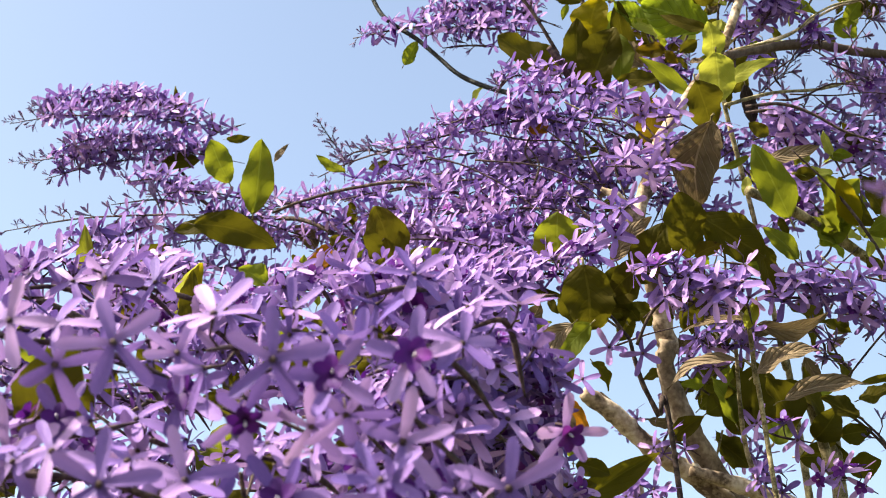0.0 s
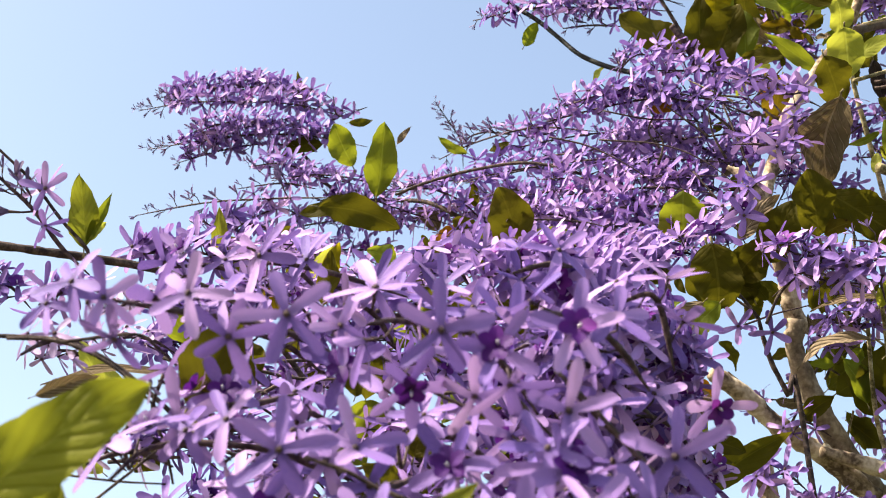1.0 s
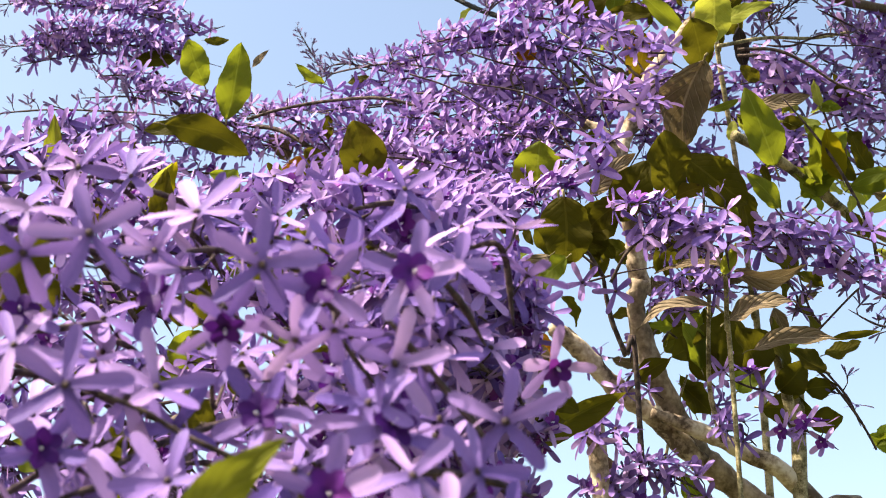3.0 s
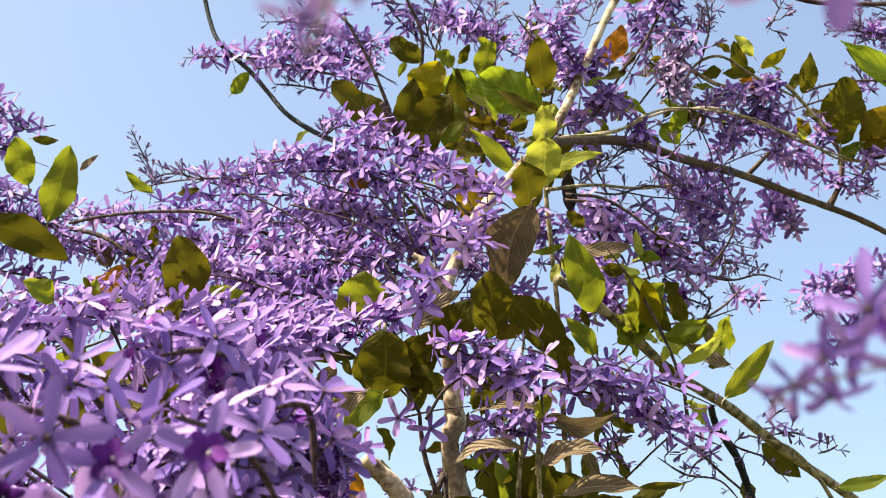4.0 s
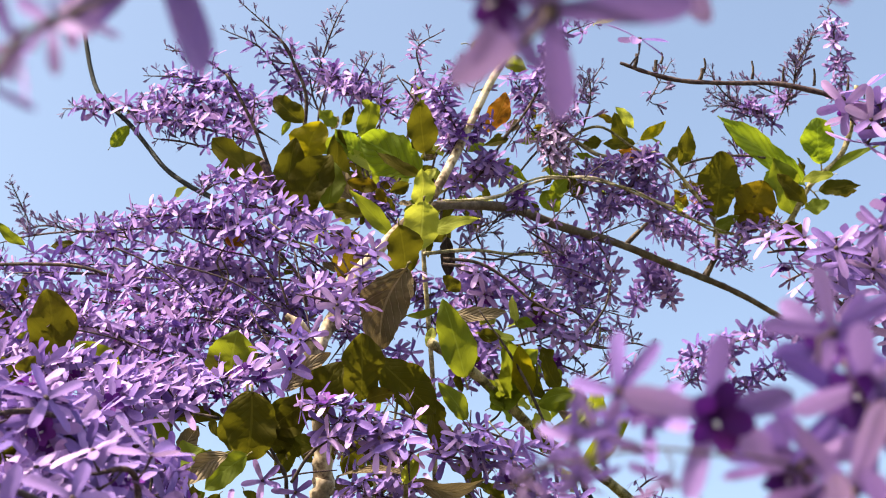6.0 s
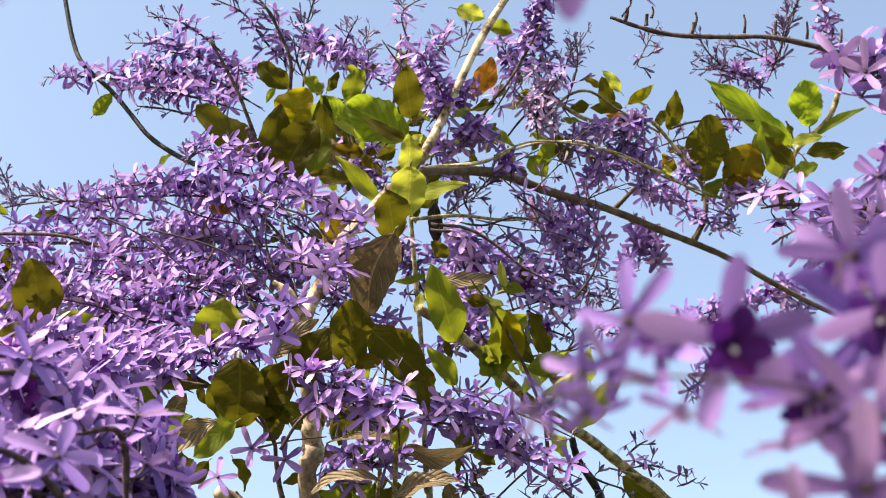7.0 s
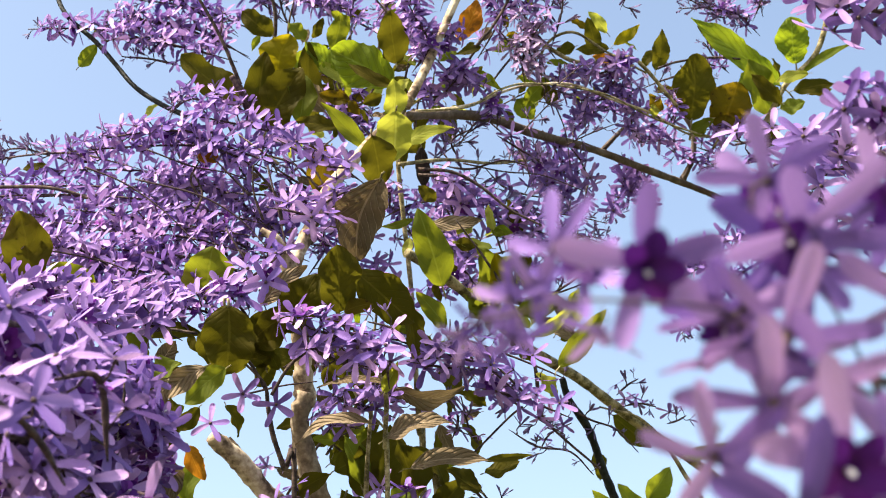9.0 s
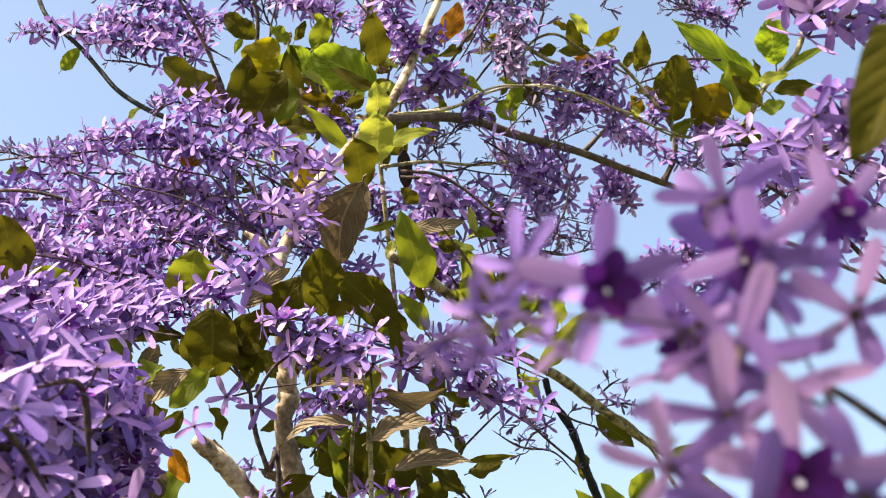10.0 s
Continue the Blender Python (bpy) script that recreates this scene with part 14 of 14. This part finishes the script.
spray(front, [(-0.143, 0.759, 1.821), (-0.150, 0.739, 1.822), (-0.158, 0.729, 1.819)], 9, 6106, 0.86, tip=0.0, lean=(0.9, -0.05, -0.5), violet=0.5, joined=True)
spray(front, [(-0.092, 0.787, 1.822), (-0.097, 0.767, 1.823), (-0.113, 0.757, 1.821)], 9, 7456, 0.86, tip=0.0, lean=(0.9, -0.05, -0.5), violet=0.5, joined=True)
spray(front, [(-0.176, 0.856, 1.866), (-0.190, 0.836, 1.854), (-0.203, 0.826, 1.838)], 8, 355, 0.86, tip=0.0, lean=(0.9, -0.05, -0.5), violet=0.5, joined=True)
spray(front, [(-0.110, 0.884, 1.827), (-0.122, 0.864, 1.842), (-0.135, 0.854, 1.852)], 11, 6213, 0.86, tip=0.0, lean=(0.9, -0.05, -0.5), violet=0.5, joined=True)
spray(front, [(-0.177, 0.800, 1.856), (-0.187, 0.780, 1.857), (-0.198, 0.770, 1.853)], 11, 1767, 0.86, tip=0.0, lean=(0.9, -0.05, -0.5), violet=0.5, joined=True)
spray(front, [(-0.145, 0.930, 1.879), (-0.160, 0.910, 1.883), (-0.176, 0.900, 1.883)], 11, 6695, 0.86, tip=0.0, lean=(0.9, -0.05, -0.5), violet=0.5, joined=True)
stem(front, "twig", [(-0.360, 0.470, 1.735), (-0.338, 0.480, 1.735), (-0.316, 0.490, 1.725), (-0.297, 0.500, 1.707)], [0.0009, 0.0010, 0.0008, 0.0006], TWIG, rough=0.08, sides=6, seed=351)
stem(front, "twig", [(-0.332, 0.470, 1.730), (-0.302, 0.480, 1.735), (-0.294, 0.490, 1.731), (-0.288, 0.500, 1.725)], [0.0009, 0.0010, 0.0008, 0.0006], TWIG, rough=0.08, sides=6, seed=576)
stem(front, "twig", [(-0.334, 0.500, 1.692), (-0.323, 0.510, 1.698), (-0.319, 0.520, 1.712)], [0.0009, 0.0010, 0.0008, 0.0006], TWIG, rough=0.08, sides=6, seed=24)
stem(front, "twig", [(-0.340, 0.500, 1.682), (-0.328, 0.510, 1.694), (-0.325, 0.520, 1.695)], [0.0009, 0.0010, 0.0008, 0.0006], TWIG, rough=0.08, sides=6, seed=921)
stem(front, "twig", [(-0.296, 0.500, 1.724), (-0.305, 0.510, 1.711), (-0.302, 0.520, 1.697), (-0.301, 0.530, 1.682)], [0.0009, 0.0010, 0.0008, 0.0006], TWIG, rough=0.08, sides=6, seed=686)
stem(front, "twig", [(-0.322, 0.520, 1.695), (-0.324, 0.530, 1.691), (-0.327, 0.540, 1.709)], [0.0009, 0.0010, 0.0008, 0.0006], TWIG, rough=0.08, sides=6, seed=630)
stem(front, "twig", [(-0.281, 0.480, 1.650), (-0.279, 0.490, 1.639), (-0.282, 0.500, 1.632)], [0.0009, 0.0010, 0.0008, 0.0006], TWIG, rough=0.08, sides=6, seed=867)
stem(front, "twig", [(-0.252, 0.460, 1.631), (-0.245, 0.470, 1.646), (-0.239, 0.480, 1.643)], [0.0009, 0.0010, 0.0008, 0.0006], TWIG, rough=0.08, sides=6, seed=549)
stem(front, "twig", [(-0.210, 0.460, 1.649), (-0.219, 0.470, 1.662), (-0.226, 0.480, 1.668)], [0.0009, 0.0010, 0.0008, 0.0006], TWIG, rough=0.08, sides=6, seed=371)
stem(front, "twig", [(-0.184, 0.500, 1.682), (-0.185, 0.510, 1.675), (-0.185, 0.520, 1.692)], [0.0009, 0.0010, 0.0008, 0.0006], TWIG, rough=0.08, sides=6, seed=157)
stem(front, "twig", [(-0.130, 0.480, 1.692), (-0.125, 0.490, 1.686), (-0.118, 0.500, 1.679)], [0.0009, 0.0010, 0.0008, 0.0006], TWIG, rough=0.08, sides=6, seed=805)
stem(front, "twig", [(-0.088, 0.450, 1.646), (-0.089, 0.460, 1.633), (-0.090, 0.470, 1.618)], [0.0009, 0.0010, 0.0008, 0.0006], TWIG, rough=0.08, sides=6, seed=517)
stem(front, "twig", [(-0.108, 0.750, 1.866), (-0.107, 0.760, 1.836), (-0.113, 0.770, 1.792)], [0.0009, 0.0010, 0.0008, 0.0006], TWIG, rough=0.08, sides=6, seed=845)
stem(front, "twig", [(-0.129, 0.430, 1.628), (-0.129, 0.440, 1.623), (-0.128, 0.450, 1.618)], [0.0009, 0.0010, 0.0008, 0.0006], TWIG, rough=0.08, sides=6, seed=627)
# the spray close by
near = thing("flowering_vine", (0.523, 0.522, 0), "hanging vine shoot with large lilac and violet flowers close by", "vine")
stem(near, "trunk", [(0.620, 0.360, 0.000), (0.600, 0.330, 0.600), (0.520, 0.270, 1.200), (0.340, 0.210, 1.620), (0.111, 0.165, 1.707), (0.082, 0.155, 1.688), (0.058, 0.150, 1.679), (0.044, 0.148, 1.672), (0.030, 0.145, 1.670), (0.019, 0.145, 1.670), (0.010, 0.145, 1.666), (0.000, 0.143, 1.661), (-0.013, 0.140, 1.652), (-0.021, 0.138, 1.644), (-0.027, 0.136, 1.637), (-0.029, 0.134, 1.629), (-0.030, 0.132, 1.620)], [0.0034, 0.0028, 0.0020, 0.0013, 0.0007, 0.0006, 0.0005, 0.0005, 0.0005, 0.0005, 0.0005, 0.0005, 0.0004], STALK, "slender arching purple brown shoot", rough=0.05, sides=8, seed=819)
flower(near, (-0.020, 0.154, 1.669), (0.118, 0.531, 0.839), 0.92, False, seed=4141, spin=1.70)
flower(near, (-0.039, 0.158, 1.679), (-0.260, -0.680, -0.685), 0.76, False, seed=5340, spin=-1.20)
flower(near, (0.032, 0.150, 1.659), (0.360, 0.376, 0.854), 0.88, False, seed=3233, spin=1.20)
flower(near, (0.027, 0.151, 1.662), (-0.622, -0.321, -0.715), 0.48, True, seed=3941, spin=2.40)
flower(near, (0.039, 0.158, 1.679), (0.289, 0.046, 0.956), 0.72, False, seed=3165, spin=-1.20)
flower(near, (0.019, 0.159, 1.684), (0.066, -0.251, -0.966), 0.44, False, seed=1886, spin=0.40)
flower(near, (0.059, 0.162, 1.691), (0.101, 0.054, 0.993), 0.68, False, seed=4790, spin=-1.50)
flower(near, (0.073, 0.164, 1.693), (0.204, 0.188, 0.961), 0.68, False, seed=7803, spin=-1.60)
flower(near, (0.051, 0.161, 1.685), (-0.337, -0.396, -0.854), 0.64, False, seed=9141, spin=-2.40)
flower(near, (-0.004, 0.162, 1.694), (0.065, -0.955, -0.289), 0.72, False, seed=3897)
flower(near, (0.014, 0.162, 1.699), (-0.124, -0.971, -0.203), 0.72, False, seed=2384)
flower(near, (0.039, 0.162, 1.699), (0.057, -0.991, -0.121), 0.72, False, seed=9108)
flower(near, (0.086, 0.168, 1.702), (0.243, -0.489, -0.837), 0.72, False, seed=8203, spin=-1.20)
flower(near, (-0.032, 0.148, 1.645), (-0.470, -0.368, -0.803), 0.34, False, seed=40)
flower(near, (-0.033, 0.146, 1.638), (-0.488, -0.252, -0.836), 0.32, False, seed=4587)
flower(near, (-0.029, 0.149, 1.650), (-0.355, -0.934, -0.043), 0.32, False, seed=465)
flower(near, (-0.027, 0.150, 1.652), (-0.225, -0.236, -0.945), 0.28, False, seed=8146)
stem(near, "branch", [(0.600, 0.330, 0.600), (0.470, 0.300, 1.150), (0.270, 0.270, 1.520), (0.126, 0.240, 1.620), (0.107, 0.225, 1.619), (0.087, 0.212, 1.621), (0.077, 0.208, 1.625), (0.066, 0.208, 1.626), (0.056, 0.212, 1.628), (0.046, 0.216, 1.627), (0.040, 0.220, 1.627), (0.036, 0.222, 1.624)], [0.0022, 0.0018, 0.0012, 0.0006, 0.0003, 0.0003, 0.0003, 0.0003, 0.0003, 0.0003], STALK, rough=0.05, sides=8, seed=177)
stem(near, "branch", [(0.107, 0.225, 1.619), (0.099, 0.215, 1.626), (0.092, 0.208, 1.633), (0.087, 0.206, 1.642)], [0.0004, 0.0003, 0.0003, 0.0003], STALK, rough=0.05, sides=8, seed=812)
flower(near, (0.088, 0.212, 1.650), (0.474, 0.273, 0.837), 0.59, False, seed=3134, spin=0.90)
flower(near, (0.091, 0.214, 1.640), (-0.322, -0.857, -0.402), 0.63, True, seed=8312, spin=0.20)
flower(near, (0.085, 0.220, 1.632), (0.624, 0.400, 0.672), 0.67, False, seed=6367, spin=-2.00)
flower(near, (0.088, 0.212, 1.623), (0.377, 0.294, 0.878), 0.74, False, seed=2997, spin=1.40)
flower(near, (0.082, 0.224, 1.632), (-0.072, -0.248, -0.966), 0.52, True, seed=5432)
flower(near, (0.067, 0.212, 1.635), (0.018, -0.754, -0.657), 0.74, True, seed=5268, spin=-1.83)
flower(near, (0.093, 0.212, 1.642), (0.114, -0.622, -0.775), 0.78, False, seed=1922, spin=2.36)
flower(near, (0.092, 0.222, 1.654), (-0.408, -0.863, -0.298), 0.59, True, seed=1429, spin=0.90)
flower(near, (0.080, 0.218, 1.629), (0.122, -0.124, -0.985), 0.55, False, seed=9028, spin=-1.00)
flower(near, (0.083, 0.218, 1.624), (0.063, -0.103, -0.993), 0.63, False, seed=4266, spin=-1.50)
flower(near, (0.085, 0.212, 1.612), (0.380, 0.450, 0.808), 0.74, False, seed=8749, spin=3.10)
flower(near, (0.093, 0.208, 1.601), (-0.035, -0.813, -0.582), 0.81, True, seed=7695, spin=2.90)
flower(near, (0.097, 0.217, 1.638), (0.249, -0.343, -0.906), 0.67, False, seed=3359, spin=-0.90)
flower(near, (0.095, 0.214, 1.618), (0.355, 0.370, 0.859), 0.70, False, seed=3697, spin=-1.90)
flower(near, (0.109, 0.217, 1.652), (0.248, -0.845, -0.474), 0.67, True, seed=3141, spin=1.20)
flower(near, (0.112, 0.222, 1.636), (0.239, -0.549, -0.801), 0.74, False, seed=1178)
flower(near, (0.105, 0.212, 1.599), (0.160, -0.685, -0.710), 0.74, False, seed=1327)
flower(near, (0.085, 0.208, 1.593), (-0.031, -0.752, -0.658), 0.74, False, seed=3279)
flower(near, (0.075, 0.212, 1.603), (-0.308, -0.331, -0.892), 0.59, False, seed=9177, spin=2.60)
flower(near, (0.056, 0.228, 1.646), (-0.579, -0.675, -0.458), 0.55, False, seed=7171, spin=1.60)
flower(near, (0.060, 0.226, 1.641), (-0.395, -0.909, -0.132), 0.44, True, seed=9754)
flower(near, (0.053, 0.230, 1.639), (-0.583, -0.538, -0.608), 0.44, False, seed=8827)
flower(near, (0.048, 0.232, 1.638), (-0.646, -0.556, -0.523), 0.41, False, seed=1251)
flower(near, (0.049, 0.232, 1.631), (-0.358, -0.138, -0.923), 0.37, False, seed=1636)
flower(near, (0.044, 0.234, 1.634), (-0.601, -0.414, -0.683), 0.31, False, seed=3475)
flower(near, (0.062, 0.224, 1.629), (-0.110, -0.091, -0.990), 0.37, False, seed=5389)
flower(near, (0.041, 0.235, 1.632), (-0.540, -0.277, -0.795), 0.24, False, seed=1438)
leaf(near, (0.159, 0.260, 1.735), (0.130, 0.250, 1.688), 0.018, OLIVE, 25, 0.30, 0.05, sharp=0.6, seed=1703)
spray(near, [(0.371, 0.699, 1.932), (0.330, 0.687, 1.959), (0.296, 0.680, 1.976), (0.263, 0.679, 1.982), (0.243, 0.682, 1.980)], 12, 1492, 0.80, tip=0.05, violet=0.1)
spray(near, [(0.342, 0.642, 1.935), (0.316, 0.638, 1.946), (0.291, 0.636, 1.952), (0.266, 0.637, 1.954)], 9, 9138, 0.80, tip=0.0, violet=0.1)
spray(near, [(0.277, 0.510, 1.872), (0.262, 0.507, 1.878), (0.249, 0.506, 1.883), (0.239, 0.506, 1.884)], 11, 5970, 0.80, tip=0.0, violet=0.15)
spray(near, [(0.352, 0.714, 1.909), (0.325, 0.702, 1.932), (0.297, 0.695, 1.950), (0.270, 0.688, 1.964)], 12, 6608, 0.80, tip=0.0, violet=0.1)
spray(near, [(0.392, 0.739, 2.043), (0.355, 0.748, 2.033), (0.318, 0.752, 2.028), (0.282, 0.764, 2.013)], 13, 4070, 0.95, tip=0.1)
spray(near, [(0.395, 0.760, 2.012), (0.357, 0.758, 2.017), (0.327, 0.760, 2.016), (0.298, 0.770, 2.002)], 7, 6263, 0.95, tip=0.1)
spray(near, [(0.347, 0.629, 2.032), (0.313, 0.625, 2.039), (0.287, 0.629, 2.035)], 10, 2185, 1.00, tip=0.0)
spray(near, [(0.366, 0.630, 2.054), (0.332, 0.629, 2.062), (0.306, 0.632, 2.059), (0.282, 0.635, 2.057)], 9, 8751, 0.85, tip=0.0)
stem(near, "branch", [(0.346, 0.621, 2.043), (0.319, 0.659, 2.078), (0.281, 0.656, 2.084), (0.252, 0.655, 2.088), (0.220, 0.657, 2.087), (0.192, 0.658, 2.087), (0.170, 0.657, 2.091), (0.154, 0.655, 2.095)], [0.0018, 0.0018, 0.0014, 0.0014, 0.0011], STALK, "bare thorny shoot with fallen buds", rough=0.15, sides=8, seed=165)
stem(near, "bud_stalk", [(0.204, 0.658, 2.088), (0.205, 0.655, 2.091), (0.205, 0.653, 2.094)], [0.0014, 0.0011, 0.0011], TWIG, rough=0.05, sides=8, seed=166)
stem(near, "bud_stalk", [(0.176, 0.656, 2.091), (0.176, 0.654, 2.094), (0.176, 0.652, 2.097)], [0.0014, 0.0011, 0.0011], TWIG, rough=0.05, sides=8, seed=168)
stem(near, "bud_stalk", [(0.163, 0.656, 2.093), (0.164, 0.653, 2.097), (0.164, 0.651, 2.100)], [0.0014, 0.0011, 0.0011], TWIG, rough=0.05, sides=8, seed=169)
stem(near, "bud_stalk", [(0.181, 0.661, 2.102), (0.182, 0.659, 2.105), (0.181, 0.657, 2.108)], [0.0011, 0.0008, 0.0006], TWIG, rough=0.05, sides=6, seed=170)
stem(near, "bud_stalk", [(0.208, 0.662, 2.098), (0.209, 0.659, 2.102), (0.208, 0.657, 2.106)], [0.0011, 0.0008, 0.0006], TWIG, rough=0.05, sides=6, seed=171)
stem(near, "bud_stalk", [(0.239, 0.662, 2.096), (0.239, 0.658, 2.101), (0.238, 0.656, 2.106)], [0.0011, 0.0008, 0.0006], TWIG, rough=0.05, sides=6, seed=172)
stem(near, "bud_stalk", [(0.258, 0.661, 2.095), (0.258, 0.658, 2.099), (0.258, 0.656, 2.103)], [0.0011, 0.0008, 0.0006], TWIG, rough=0.05, sides=6, seed=173)
stem(near, "bud_stalk", [(0.278, 0.661, 2.094), (0.278, 0.658, 2.099), (0.277, 0.655, 2.103)], [0.0011, 0.0008, 0.0006], TWIG, rough=0.05, sides=6, seed=174)
stem(near, "bud_stalk", [(0.299, 0.661, 2.092), (0.299, 0.658, 2.096), (0.299, 0.656, 2.100)], [0.0011, 0.0008, 0.0006], TWIG, rough=0.05, sides=6, seed=175)
flower(near, (0.139, 0.544, 2.011), (0.250, -0.655, 0.679), 0.95, False, seed=931)
leaf(vine, (0.269, 0.965, 2.454), (0.203, 0.984, 2.430), 0.027, LIME, 20, 0.46, 0.02, seed=8053)

# leafy shrub below
shrub = thing("shrub", (0.451, 1.918, 0), "small leafy green shrub below the vine", "shrub")
stem(shrub, "branch", [(0.451, 1.918, 0.000), (0.451, 1.918, 1.000), (0.411, 1.916, 2.088), (0.403, 1.897, 2.123), (0.386, 1.879, 2.157)], [0.0032, 0.0024, 0.0016], CANE, rough=0.05, sides=8, seed=176)
stem(shrub, "branch", [(0.451, 1.918, 0.000), (0.451, 1.918, 1.000), (0.447, 1.918, 2.090), (0.450, 1.890, 2.146), (0.460, 1.869, 2.189)], [0.0040, 0.0032, 0.0016], CANE, rough=0.05, sides=8, seed=177)
leaf(shrub, (0.394, 1.890, 2.136), (0.362, 1.872, 2.166), 0.023, GREEN, -22, 0.21, 0.09, quilt=0.032, seed=6043)
leaf(shrub, (0.387, 1.897, 2.122), (0.308, 1.883, 2.135), 0.020, GREEN, 4, 0.21, -0.02, quilt=0.032, seed=195)
leaf(shrub, (0.399, 1.894, 2.130), (0.409, 1.873, 2.172), 0.026, GREEN, 6, 0.23, 0.09, quilt=0.032, seed=4998)
leaf(shrub, (0.387, 1.900, 2.115), (0.339, 1.876, 2.155), 0.018, GREEN, -17, 0.29, -0.06, quilt=0.032, seed=8601)
leaf(shrub, (0.411, 1.905, 2.109), (0.450, 1.893, 2.139), 0.026, GREEN, -6, 0.28, -0.05, quilt=0.032, seed=8026)
leaf(shrub, (0.442, 1.893, 2.139), (0.370, 1.863, 2.185), 0.028, GREEN, -19, 0.32, -0.06, quilt=0.032, seed=5207)
leaf(shrub, (0.449, 1.882, 2.160), (0.409, 1.862, 2.194), 0.025, GREEN, 0, 0.48, 0.00, quilt=0.032, seed=4006)
leaf(shrub, (0.453, 1.875, 2.175), (0.487, 1.856, 2.219), 0.034, GREEN, 9, 0.46, 0.09, quilt=0.032, seed=6721)
leaf(shrub, (0.457, 1.890, 2.147), (0.504, 1.882, 2.170), 0.031, GREEN, -21, 0.27, 0.03, quilt=0.032, seed=7556)
leaf(shrub, (0.395, 1.908, 2.101), (0.348, 1.905, 2.099), 0.026, GREEN, 16, 0.38, -0.00, quilt=0.032, seed=4319)
leaf(shrub, (0.419, 1.916, 2.088), (0.458, 1.908, 2.111), 0.031, GREEN, 2, 0.33, 0.06, quilt=0.032, seed=6877)
leaf(shrub, (0.332, 1.908, 2.091), (0.277, 1.897, 2.102), 0.028, GREEN, -19, 0.21, 0.01, quilt=0.032, seed=9802)
leaf(shrub, (0.316, 1.903, 2.097), (0.363, 1.899, 2.114), 0.023, GREEN, -7, 0.22, 0.10, quilt=0.032, seed=3536)
leaf(shrub, (0.289, 1.905, 2.089), (0.324, 1.893, 2.119), 0.023, GREEN, -19, 0.21, 0.01, quilt=0.032, seed=9802)
leaf(vine, (0.149, 1.477, 2.022), (0.184, 1.478, 2.026), 0.024, OLIVE, 20, 0.33, -0.01, seed=6896)
leaf(vine, (0.104, 1.502, 2.009), (0.161, 1.508, 2.006), 0.037, OLIVE, 20, 0.53, 0.08, seed=548)
leaf(vine, (0.153, 1.494, 1.988), (0.190, 1.494, 1.996), 0.030, OLIVE, 20, 0.31, 0.03, seed=2102)
